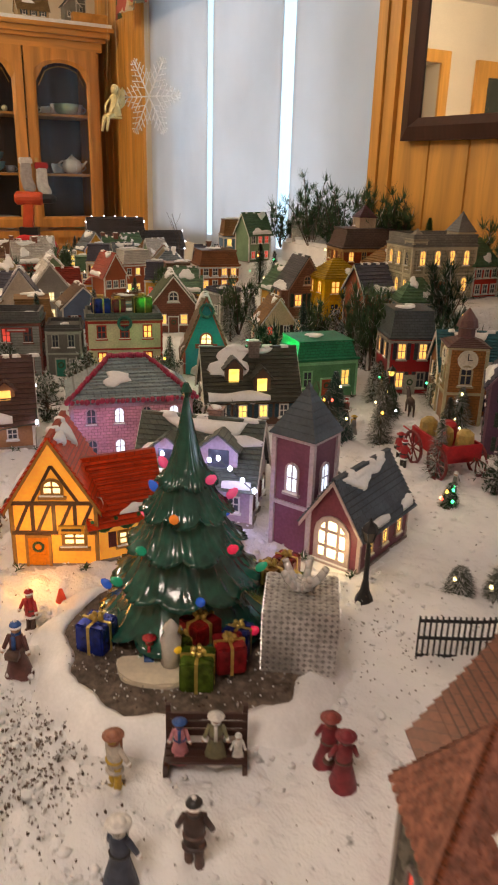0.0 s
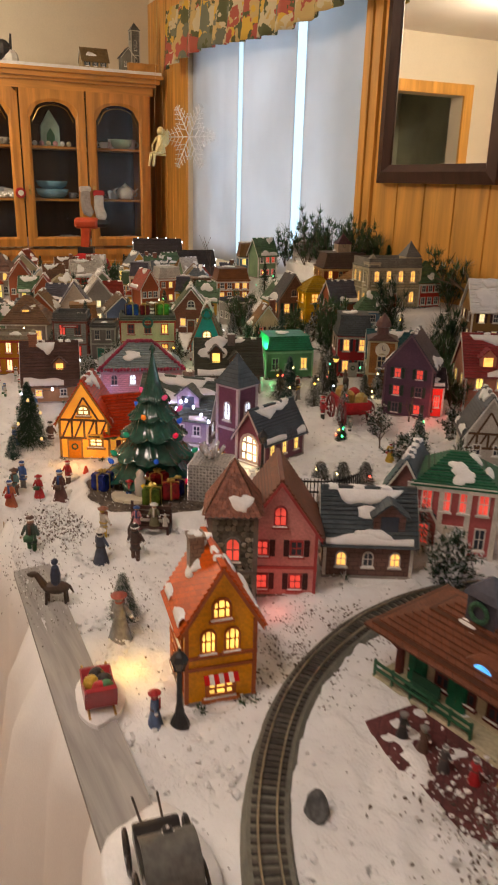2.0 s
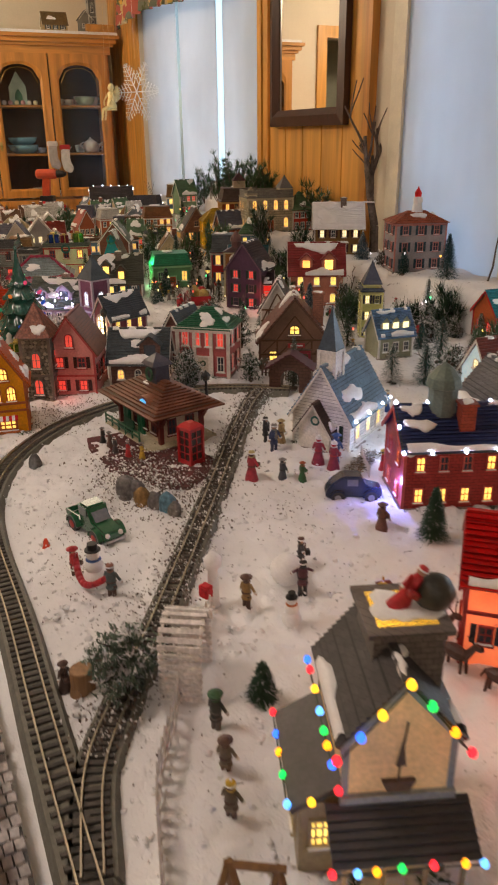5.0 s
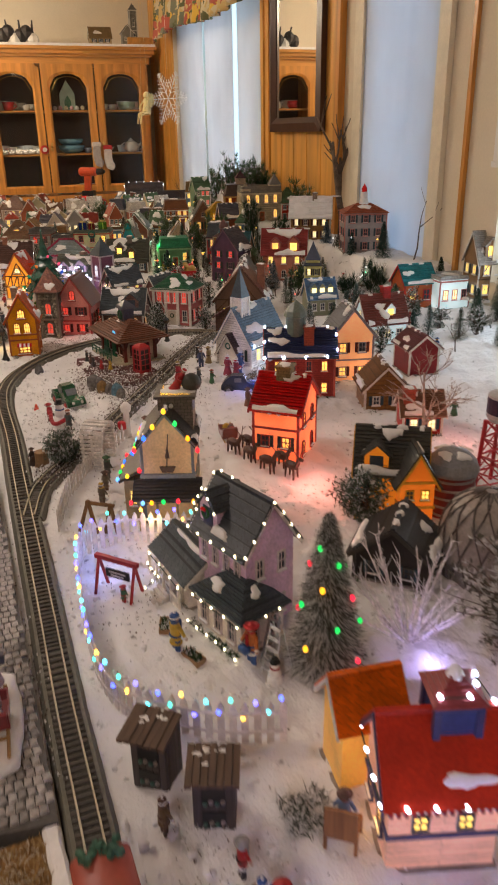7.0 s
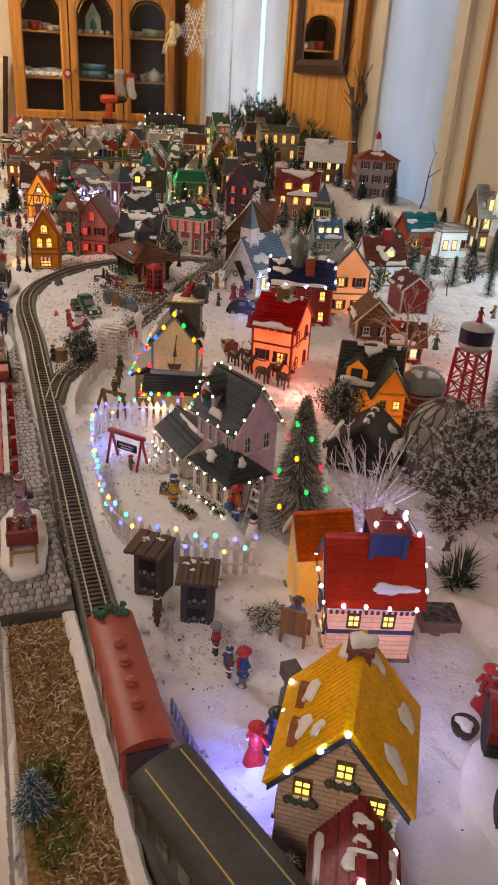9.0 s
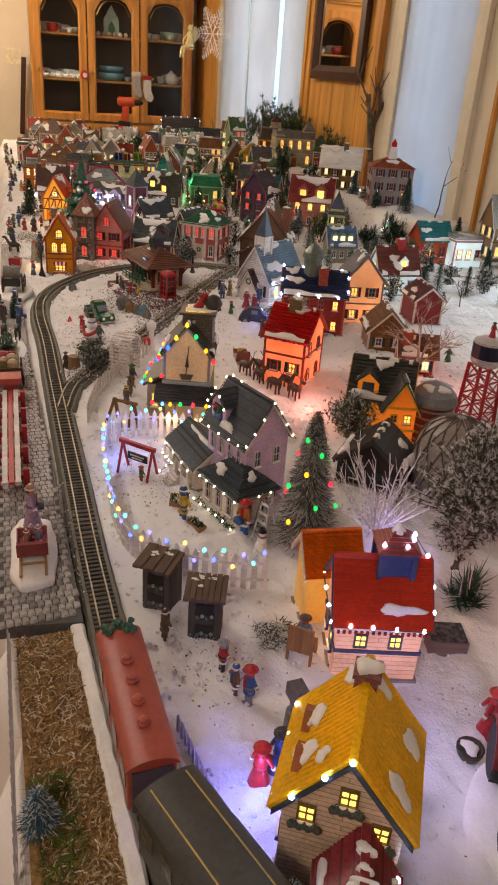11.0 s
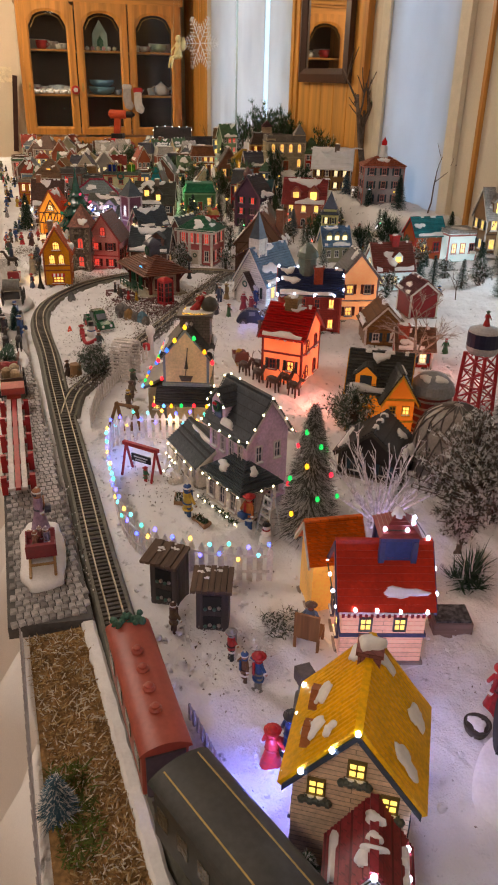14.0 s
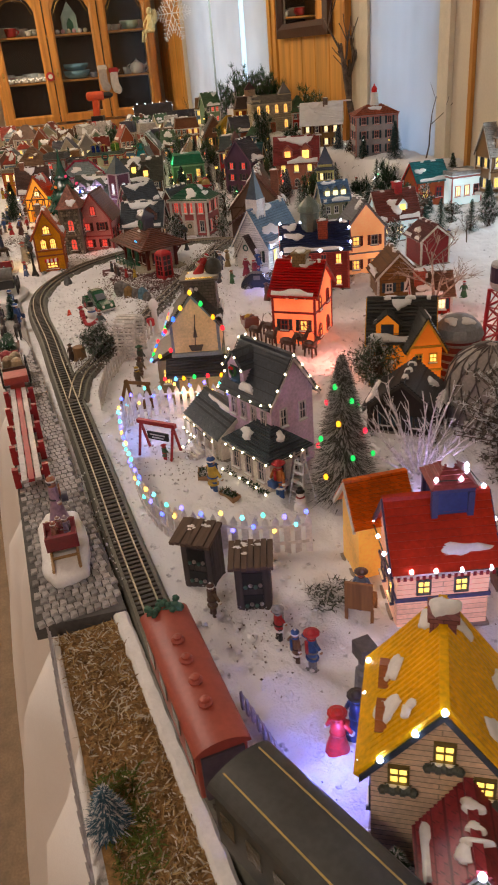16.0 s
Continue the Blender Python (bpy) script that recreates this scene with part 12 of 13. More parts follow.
# ---------- trees of the village ----------
brush_tree(2.245, 1.440, 0.205, 0.050, surface("grey_bristle", (0.10, 0.10, 0.09), 0.85, 0.4, 60), 0.42, "tall frosted grey-green tree with coloured lights", 3200, None, "toy_fir_tree", [(1, 0.02, 0.05), (0.01, 0.5, 0.08), (1, 0.45, 0.02), (0.01, 0.5, 0.08)] * 4, 1.0, 0.8)
BIRCH = surface("birch_bark", (0.50, 0.45, 0.43), 0.7, 0.5, 90, 0.3)
e = thing("bare_tree", "white birch-like bare tree with many thin twigs", "bare tree", pose(2.236, 1.556, ground(2.24, 1.55) - 0.003))
rg = random.Random(23)
for i in range(18):
    a, out = 2.4 * i, 0.10 + 1.15 * ((i + 0.5) / 18) ** 0.7
    bm = B()
    d = Vector((math.cos(a) * out, math.sin(a) * out, 1.0)).normalized()
    q, L = Vector((math.cos(a) * 0.004, math.sin(a) * 0.004, 0)), rg.uniform(0.09, 0.14)
    for k in range(4):
        w = q + (d + Vector((rg.uniform(-1, 1), rg.uniform(-1, 1), 0.2)) * 0.10).normalized() * L / 4
        rod(bm, q, w, 0.0024 - 0.0005 * k, 0.0019 - 0.0005 * k, 5)
        for m in range(5 if k else 1):
            tw = (d + Vector((rg.uniform(-1, 1), rg.uniform(-1, 1), rg.uniform(-0.2, 0.6))) * 0.75).normalized() * rg.uniform(0.012, 0.032)
            rod(bm, q.lerp(w, rg.random()), q.lerp(w, 0.5) + tw, 0.0007, 0.0003, 4)
        q = w
    part("branch", bm, surface("white_birch", (0.80, 0.77, 0.80), 0.6, 0.35, 120, 0.2), e)
PALEB = surface("pale_bark", (0.42, 0.32, 0.26), 0.7, 0.5, 60, 0.3)
bare_tree(1.752, 1.918, 0.25, "pale birch bare tree with thin twigs", PALEB, None, (0.05, 0.03), 4, 0.0042, 9, "bare_tree", 0.7, 3)
e = thing("mail_post", "snow-topped white post with a red letter box", "post", pose(1.469, 1.418, ground(1.47, 1.41), 0, 0, 20))
bm = B()
lathe(bm, [(0.009, 0), (0.007, 0.006), (0.006, 0.05), (0.010, 0.054), (0.011, 0.064), (0.004, 0.072)], 10)
part("post", bm, ROOFSNOW, e, smooth=True)
bm = B()
box(bm, -0.007, 0.007, -0.018, -0.006, 0.018, 0.034)
bmesh.ops.bevel(bm, geom=bm.edges[:], offset=0.0015, segments=2, affect="EDGES")
part("letter_box", bm, resin((0.55, 0.02, 0.03)), e, "bright red letter box")
GREYF = [surface("grey_frost_bristle", (0.10, 0.095, 0.075), 0.85, 0.4, 60), FROST]
snow_tree(2.350, 1.612, 0.215, 0.066, "large snow-dusted grey tree with loose limbs", GREYF, 0.55, 0.18, 210, 3, tuft=14)
pine_sprig(2.409, 1.583, 0.016, 2, "dark green pine sprig stuck in the snow")
brush_tree(2.005, 1.995, 0.17, 0.06, GREEN_D, 0.12, "large dark green tree lightly dusted with snow", 2400)
snow_tree(1.972, 1.655, 0.095, 0.046, "rounded frosted green toy tree", [GREEN_F, FROST], 0.3, 0.15, 150, 4, "toy_fir_tree", 14)
snow_tree(1.563, 1.279, 0.074, 0.038, "rounded frosted green shrub tree", [GREEN_F, FROST], 0.3, 0.2, 120, 5, "toy_fir_tree", 14)
brush_tree(1.640, 1.391, 0.05, 0.017, GREEN_D, 0.05, "small dark green bottle-brush tree", 500)
brush_tree(-0.113, 1.318, 0.145, 0.045, GREEN_D, 0.06, "tall dark green fir tree with tiny lights", 2600, bulbs=[(1, 0.7, 0.3)] * 6, power=0.4)
brush_tree(-0.06, 1.27, 0.05, 0.018, GREEN_T, 0.2, "small teal bottle-brush tree", 500)
brush_tree(0.594, 1.272, 0.07, 0.022, GREEN_F, 0.4, "frosted small tree by the cafe", 800)
snow_tree(0.728, 1.705, 0.095, 0.034, "snow-covered small tree behind the station", [GREEN_D, FROST], 0.5, 0.15, 110, 7)
snow_tree(0.38, 1.93, 0.10, 0.036, "snow-covered small tree among the houses", [GREEN_D, FROST], 0.5, 0.15, 110, 8)
brush_tree(-0.277, 2.052, 0.10, 0.034, GREEN_T, 0.1, "green bottle-brush tree lit from behind", 1300)
brush_tree(-0.156, 1.973, 0.065, 0.028, GREEN_T, 0.2, "short teal bottle-brush tree", 1000)
brush_tree(-0.235, 2.16, 0.07, 0.028, GREEN_D, 0.1, "dark green bottle-brush tree", 900)
brush_tree(0.124, 1.943, 0.04, 0.016, GREEN_D, 0.25, "small dark green tree on a snowy mound", 500)
brush_tree(0.26, 2.30, 0.11, 0.035, surface("blue_bristle", (0.05, 0.12, 0.17), 0.7, 0.3, 60), 0.3, "blue frosted tall bottle-brush tree", 1300)
brush_tree(0.45, 2.655, 0.135, 0.042, GREEN_T, 0.05, "dark teal cone tree beside the hotel", 1500)
brush_tree(0.318, 2.60, 0.085, 0.022, GREEN_T, 0.1, "slim teal tree before the hotel", 900)
brush_tree(0.045, 2.64, 0.10, 0.038, surface("blue_bristle", (0.05, 0.12, 0.17), 0.7, 0.3, 60), 0.2, "blue-green tree beside the chalet", 1300)
snow_tree(0.19, 2.635, 0.06, 0.05, "grey-green bush before the hotel", [GREEN_G, FROST], 0.2, 0.1, 110, 6, "toy_bush")
brush_tree(-0.70, 2.70, 0.20, 0.04, surface("felt_green", (0.02, 0.08, 0.02), 0.9, 0.3, 60), 0.0, "smooth dark green cone tree", 2600, taper=0.75)
brush_tree(1.477, 1.742, 0.085, 0.024, GREEN_D, 0.05, "dark green slim tree before the school", 900)
brush_tree(1.06, 2.60, 0.12, 0.036, GREEN_D, 0.1, "dark green tree by the mansion", 1200)
brush_tree(0.74, 2.70, 0.13, 0.036, GREEN_D, 0.1, "dark green tree by the mansion", 1200)
brush_tree(1.05, 2.69, 0.15, 0.036, GREEN_D, 0.1, "tall dark green tree at the wall", 1200)
brush_tree(0.87, 2.52, 0.06, 0.02, GREEN_T, 0.1, "small teal tree by the shop", 600)
brush_tree(2.565, 1.06, 0.045, 0.018, surface("blue_bristle", (0.05, 0.12, 0.17), 0.7, 0.3, 60), 0.3, "small blue-grey tree on the straw mat", 600, TABLE + 0.004)
brush_tree(2.70, 1.225, 0.055, 0.018, GREEN_D, 0.3, "dark green tree at the house corner", 700)
for x, y, h in ((0.33, 1.80, 0.045), (0.36, 1.83, 0.05), (0.30, 1.77, 0.04)):
    brush_tree(x, y, h, 0.02, GREEN_G, 0.3, "low grey-green snowy toy bush", 500, taper=0.5)
pine_sprig(0.60, 2.53, 0.11, 9, "fresh green pine sprig stuck in the snow", spread=0.5)
pine_sprig(0.48, 2.50, 0.06, 5, "small green pine sprig in snow", spread=0.6)
pine_sprig(-0.45, 2.52, 0.16, 9, "tall pine sprigs between houses", spread=0.35)
pine_sprig(-0.35, 2.46, 0.15, 8, "tall pine sprigs between houses", spread=0.35)
pine_sprig(-0.26, 2.50, 0.11, 7, "pine sprigs between houses", spread=0.45)
PINE_G = surface("fresh_pine", (0.06, 0.115, 0.05), 0.75, 0.4, 60)
for i in range(11):
    pine_sprig(-1.42 + 0.055 * i + 0.01 * (i % 2), 2.72 + 0.05 * (i % 3), 0.14 + 0.035 * (i % 4), 6, "fresh pine twigs standing in a planter box", spread=0.42, z=ground(-1.2, 2.8) + 0.05, snow=0.02, mat=PINE_G)
pine_sprig(-0.93, 2.78, 0.20, 8, "tall pine sprig at the back", spread=0.2)
for x, y, h, n in ((-0.30, 2.40, 0.15, 11), (-0.16, 2.50, 0.13, 10), (0.0, 2.45, 0.12, 9), (0.06, 2.33, 0.11, 8), (-0.22, 2.56, 0.14, 9), (-0.62, 2.16, 0.12, 7), (-1.55, 2.30, 0.14, 8), (-1.95, 2.35, 0.15, 9), (-2.2, 2.2, 0.14, 8), (-1.85, 1.95, 0.13, 7), (0.42, 2.32, 0.09, 6), (0.93, 2.38, 0.10, 8)):
    pine_sprig(x, y, h, n, "dark pine boughs standing among the houses", spread=0.5, mat=GREEN_D if n % 2 else PINE_G, snow=0.04)
for x, y, h, n in ((-0.62, 2.40, 0.17, 12), (-0.52, 2.36, 0.19, 12), (-0.40, 2.36, 0.16, 10), (-0.70, 2.32, 0.14, 9), (-1.02, 2.30, 0.15, 9), (-0.90, 2.72, 0.20, 10), (-1.75, 2.60, 0.16, 8), (-1.62, 2.74, 0.18, 8), (-0.46, 2.78, 0.15, 8), (-0.58, 2.80, 0.17, 8)):
    pine_sprig(x, y, h, n, "dark green pine boughs standing between houses", spread=0.42, mat=PINE_G, snow=0.05)
bm = B()
box(bm, -0.21, 0.21, -0.06, 0.06, 0, 0.085)
bmesh.ops.bevel(bm, geom=bm.edges[:], offset=0.012, segments=2, affect="EDGES")
single("cotton_planter", "long box wrapped in white cotton holding pine twigs", "planter box", bm, ROOFSNOW, pose(-1.20, 2.76, ground(-1.2, 2.76) - 0.002, 0, 0, -4))
bare_tree(-1.15, 2.80, 0.34, "bare dark twigs rising from the planter", BARK, ground(-1.15, 2.8), (-0.15, 0), 3, 0.003, 4, "bare_twig", 0.5, 2)
# the tall driftwood branches against the wall
bare_tree(-0.10, 2.795, 0.70, "tall weathered grey branch standing against the wall", surface("driftwood", (0.15, 0.115, 0.095), 0.85, 0.35, 40, 0.5, 160), ground(-0.06, 2.8), (-0.12, 0.02), 3, 0.017, 12, "tall_branch", 0.46, 2)
bare_tree(-0.30, 2.80, 0.36, "grey branch leaning behind the chalet", BARK, ground(-0.3, 2.8), (-0.35, 0), 2, 0.010, 7, "tall_branch", 0.4, 1)
bare_tree(0.54, 2.73, 0.36, "thin dark bare twig standing in the snow", BARK, ground(0.52, 2.78), (0.12, 0), 2, 0.003, 6, "bare_twig", 0.45, 1)
bare_tree(-2.35, 2.8, 0.45, "thin bare twig before the curtain", BARK, None, (0.05, 0), 2, 0.003, 8, "bare_twig", 0.4, 1)
# debris: chips of bark and grit scattered on the siding and paths
DEB = [surface("bark_chip", (0.12, 0.085, 0.065), 0.9, 0.4, 90), surface("grey_chip", (0.36, 0.34, 0.32), 0.9, 0.3, 90), ROOFSNOW]


def debris(label, n, fn, seed, size=0.003):
    bm = B()
    r = random.Random(seed)
    for i in range(n):
        x, y, z = fn(r)
        s = size * r.uniform(0.4, 1.3)
        q = Matrix.Translation((x, y, z)) @ Euler((r.uniform(0, 3), r.uniform(0, 3), r.uniform(0, 3))).to_matrix().to_4x4()
        mi = 0 if r.random() < 0.45 else (1 if r.random() < 0.55 else 2)
        v = [bm.verts.new(q @ (Vector(c) * s * r.uniform(0.5, 1.2))) for c in ((1, 0, 0), (-0.5, 0.7, 0), (-0.5, -0.7, 0.1), (0.1, 0, 0.6), (0, 0.1, -0.5))]
        for a in ((0, 1, 3), (1, 2, 3), (2, 0, 3), (1, 0, 4), (2, 1, 4), (0, 2, 4)):
            bm.faces.new([v[w] for w in a]).material_index = mi
    single("debris", label, "debris", bm, DEB, pose(0, 0, 0), kind="stuff")


SL = smooth_line(SIDE, 0.01)
debris("bark chips and snow crumbs strewn on the siding", 3600, lambda r: (lambda p: (p.x + r.gauss(0, 0.018), p.y + r.gauss(0, 0.018), TZ + 0.006 + r.uniform(0, 0.003)))(SL[r.randrange(len(SL) - 12)]), 5, 0.0026)
debris("dark grit along the stone walk", 900, lambda r: (r.uniform(1.3, 2.3), r.gauss(1.138, 0.006), TABLE + 0.010), 6, 0.0022)
debris("dark mulch and snow crumbs round the bench and base", 900, lambda r: (lambda a, d: (0.232 + d * math.cos(a), 1.462 + d * math.sin(a), TABLE + 0.015 + r.uniform(0, 0.002)))(r.uniform(0, 6.28), 0.125 * math.sqrt(r.random())), 7, 0.0022)
debris("grey mulch patch on the snow", 900, lambda r: (r.gauss(0.30, 0.045), r.gauss(1.27, 0.03), ground(0.3, 1.27) + 0.005), 8, 0.0026)
debris("crumbs by the stone houses", 1800, lambda r: (r.gauss(0.76, 0.05), r.gauss(1.46, 0.07), ground(0.7, 1.5) + 0.004), 9, 0.0026)
debris("crumbs before the station", 2200, lambda r: (r.gauss(1.12, 0.07), r.gauss(1.47, 0.045), TABLE + 0.006), 10, 0.0027)
debris("twigs and grit scattered over the snow", 2600, lambda r: (r.uniform(0.0, 2.7), 1.22 + 0.9 * r.random() ** 1.3, TABLE + 0.006 + r.uniform(0, 0.003)), 11, 0.0016)
for cx, cy, sx, n, sd in ((1.23, 1.34, 0.05, 260, 21), (1.34, 1.30, 0.04, 200, 22), (1.45, 1.33, 0.04, 200, 23), (1.16, 1.42, 0.05, 260, 24), (1.32, 1.60, 0.06, 160, 25), (0.74, 1.42, 0.05, 260, 26), (0.55, 1.30, 0.05, 200, 27), (0.33, 1.62, 0.06, 220, 28), (2.43, 1.25, 0.04, 160, 29), (2.05, 1.28, 0.04, 120, 30)):
    debris("dark grit and twig crumbs trodden into the snow", n, lambda r, cx=cx, cy=cy, sx=sx: (r.gauss(cx, sx), r.gauss(cy, sx * 0.7), TABLE + 0.006 + r.uniform(0, 0.003)), sd, 0.0019)
debris("dark scatter on the path by the horseman", 500, lambda r: (r.gauss(0.47, 0.06), r.gauss(1.19, 0.018), TABLE + 0.006), 12, 0.0018)
# brick platform by the station, with bollards and rocks
bm = B()
slab(bm, [(0.895, 1.430), (0.95, 1.418), (1.0, 1.425), (1.05, 1.424), (1.09, 1.450), (1.15, 1.480), (1.172, 1.512), (1.12, 1.60), (0.90, 1.56)], TABLE - 0.002, TABLE + 0.004)
single("brick_platform", "dark red brick platform before the station", "platform", bm, surface("dark_red_brick", (0.13, 0.035, 0.035), 0.8, 0.3, 40, 0.3, 160, pattern="brick", psize=0.01), pose(0, 0, 0))
rg = random.Random(9)
for x, y, s, c in ((1.145, 1.420, 0.020, (0.14, 0.13, 0.125)), (1.16, 1.433, 0.018, (0.13, 0.12, 0.12)), (1.185, 1.432, 0.016, (0.26, 0.15, 0.05)), (1.207, 1.445, 0.016, (0.15, 0.13, 0.12)), (1.222, 1.458, 0.018, (0.10, 0.20, 0.26)), (1.238, 1.462, 0.014, (0.2, 0.18, 0.16)), (0.97, 1.32, 0.014, (0.12, 0.12, 0.12))):
    bm = B()
    blob(bm, (0, 0, s * 0.8), s, 0, 9, (1, 0.8, 1.2))
    for v in bm.verts:
        v.co += v.co.normalized() * s * 0.25 * noise.noise(v.co * 90 + Vector((x * 50, y * 50, 0)))
    single("rock", "rough painted toy rock", "rock", bm, surface("painted_rock", c, 0.85, 0.5, 60, 0.6, 150), pose(x, y, ground(x, y) - 0.003), "rocks")
# station extras: cupola on the roof with wreath, platform rails, luggage
e = H["station"]
bm = B()
box(bm, -0.018, 0.018, 0.026, 0.054, 0.10, 0.135)
lathe(bm, [(0.03, 0.135), (0.024, 0.142), (0.002, 0.155)], 4, 0, Matrix.Translation((0, 0.04, 0)), 1.0, math.pi / 4)
part("roof_turret", bm, ceramic((0.07, 0.07, 0.085)), e, "dark blue-grey roof turret")
bm = B()
for i in range(16):
    a = 2 * math.pi * i / 16
    blob(bm, (0.010 * math.cos(a), 0.022, 0.118 + 0.010 * math.sin(a)), 0.003, 0, 5)
part("wreath", bm, surface("green_wreath", (0.04, 0.11, 0.06), 0.8, 0.4, 90), e, "green wreath")
for x, y, c in ((0.955, 1.455, BRN), (0.985, 1.455, (0.06, 0.05, 0.05)), (1.01, 1.47, RDC), (0.93, 1.45, BLK), (1.03, 1.488, YLW)):
    figurine(x, y, 0.032, c, GRY, BRN, "small traveller figurine on the station platform", 190, True, z=TABLE + 0.003)
# platform, steps, corner posts with brackets, rails, green doors and an eyebrow dormer
bm = B()
box(bm, -0.092, 0.092, -0.030, 0.105, -0.002, 0.011)
bmesh.ops.bevel(bm, geom=bm.edges[:], offset=0.0015, segments=1, affect="EDGES")
part("platform", bm, ceramic((0.36, 0.33, 0.24)), e, "cream stone platform")
for k in range(3):
    bm = B()
    box(bm, 0.052, 0.082, -0.037 - 0.006 * k, -0.0305 - 0.006 * k, -0.002, 0.0085 - 0.003 * k)
    part("step", bm, ceramic((0.42, 0.38, 0.27)), e)
for sx, yy in ((-1, -0.002), (1, -0.002), (1, 0.082), (-1, 0.082)):
    bm = B()
    x = sx * 0.0745
    box(bm, x - 0.004, x + 0.004, yy - 0.004, yy + 0.004, 0.010, 0.069)
    prism(bm, [(x + sx * 0.003, 0.040), (x + sx * 0.003, 0.046), (x + sx * 0.024, 0.068), (x + sx * 0.018, 0.068)], yy - 0.0022, yy + 0.0022)
    rod(bm, (x, yy + (0.003 if yy > 0.04 else -0.003), 0.043), (x, yy + (0.024 if yy > 0.04 else -0.024), 0.066), 0.0024, seg=4)
    part("corner_post", bm, ceramic((0.13, 0.035, 0.03)), e, "dark red-brown post with roof brackets")
for u in (-0.050, 0.004):
    bm = B()
    box(bm, u - 0.012, u + 0.012, -0.004, -0.0005, 0.011, 0.052)
    box(bm, u - 0.009, u - 0.001, -0.0052, -0.0038, 0.015, 0.046), box(bm, u + 0.001, u + 0.009, -0.0052, -0.0038, 0.015, 0.046)
    part("door", bm, ceramic((0.02, 0.11, 0.06)), e, "dark green double door")
for k, zz in enumerate((0.018, 0.026)):
    bm = B()
    box(bm, -0.090, 0.044, -0.0295, -0.0275, zz, zz + 0.003)
    part("rail", bm, ceramic((0.03, 0.09, 0.05)), e, "dark green rail")
for k in range(6):
    bm = B()
    box(bm, -0.090 + 0.0262 * k, -0.0875 + 0.0262 * k, -0.0298, -0.0272, 0.010, 0.031)
    part("rail_post", bm, ceramic((0.03, 0.09, 0.05)), e)
bm = B()
n = 10
prism(bm, [(0.024 * math.cos(math.pi * i / n), 0.011 * math.sin(math.pi * i / n)) for i in range(n + 1)], -0.002, 0.030, 0, Matrix.Translation((0.035, -0.010, 0.0805)))
bmesh.ops.recalc_face_normals(bm, faces=bm.faces)
eb = part("eyebrow_dormer", bm, ceramic((0.17, 0.075, 0.05)), e)
bm = B()
prism(bm, [(0.010 * math.cos(math.pi * i / n), 0.006 * math.sin(math.pi * i / n)) for i in range(n + 1)], -0.0032, -0.0021, 0, Matrix.Translation((0.035, -0.010, 0.0815)))
part("pane", bm, glow((0.10, 0.45, 1.0), 1.4), eb, "blue lit pane")
bm = B()
box(bm, -0.050, -0.012, -0.024, -0.008, 0.016, 0.0185), box(bm, -0.050, -0.012, -0.0105, -0.008, 0.0185, 0.030)
for x in (-0.048, -0.014):
    box(bm, x - 0.0015, x + 0.0015, -0.023, -0.009, 0.011, 0.016)
single("station_bench", "dark green bench on the station platform", "bench", bm, ceramic((0.03, 0.07, 0.045)), e.matrix_basis.copy())
# tunnel portal
e = thing("tunnel_portal", "dark brick tunnel portal with a snowy gabled top", "tunnel", pose(0.842, 1.890, TABLE, 0, 0, 50))
bm = B()
n = 8
arch = [(0.020 * math.cos(math.pi * i / n), 0.030 + 0.020 * math.sin(math.pi * i / n)) for i in range(n + 1)]
prism(bm, [(-0.045, 0), (-0.045, 0.055), (0, 0.085), (0.045, 0.055), (0.045, 0), (0.020, 0)] + arch + [(-0.020, 0)], 0, 0.035)
bmesh.ops.recalc_face_normals(bm, faces=bm.faces)
part("wall", bm, ceramic((0.10, 0.055, 0.045), "brick", 0.007), e)
bm = B()
for s in (1, -1):
    roof_slab(bm, 0.05, -0.006, 0.051, 0.045, 0.085, 0.003, 5, 0, lambda a, b, c, s=s: (s * (b - 0.045), 0.0175 + a * s, c))
part("roof", bm, ceramic((0.09, 0.04, 0.045)), e)

# ---------- gifts and signs on the shops, clutter by the cabinet ----------
h = H["white"]
for x, y, s, c, lab in ((-0.05, 0.05, 0.036, (0.015, 0.03, 0.22), "blue foil present on the shop roof"), (0.045, 0.05, 0.038, (0.10, 0.16, 0.02), "green foil present on the shop roof"), (-0.01, 0.07, 0.03, (0.25, 0.02, 0.03), "red foil present on the shop roof")):
    p = present(0, 0, s, c, GOLD, lab)
    p.matrix_basis = h.matrix_basis @ Matrix.Translation((x, y, 0.131)) @ Matrix.Rotation(0.3, 4, "Z")
p = present(0, 0, 0.07, (0.5, 0.5, 0.5), (0.6, 0.6, 0.6), "large silver gift with a clear bow behind the shop", hh=0.7)
p.matrix_basis = pose(-0.93, 1.93, TABLE + 0.06, 0, 0, 30)
bm = B()
box(bm, -0.05, 0.05, -0.05, 0.05, 0, 0.062)
single("display_block", "white cotton covered block under the silver gift", "block", bm, ROOFSNOW, pose(-0.93, 1.93, TABLE - 0.002, 0, 0, 30))
for key, u, zz, w in (("grey", 0, 0.108, 0.05), ("teal", 0, 0.068, 0.05), ("toy_shop", 0.22, 0.047, 0.03), ("tavern", 0.05, 0.058, 0.04)):
    bm = B()
    box(bm, -w / 2, w / 2, -0.004, -0.0005, 0, 0.010)
    sgn = part("sign_board", bm, ceramic((0.30, 0.06, 0.06) if key != "toy_shop" else (0.5, 0.3, 0.08)), H[key], loc=Matrix.Translation((u * 0.09, 0, zz)))
    bm = B()
    box(bm, -w * 0.38, w * 0.38, -0.0047, -0.0040, 0.0035, 0.0065)
    part("lettering", bm, surface("pale_paint", (0.6, 0.58, 0.55), 0.6) if key != "toy_shop" else BLACK, sgn)
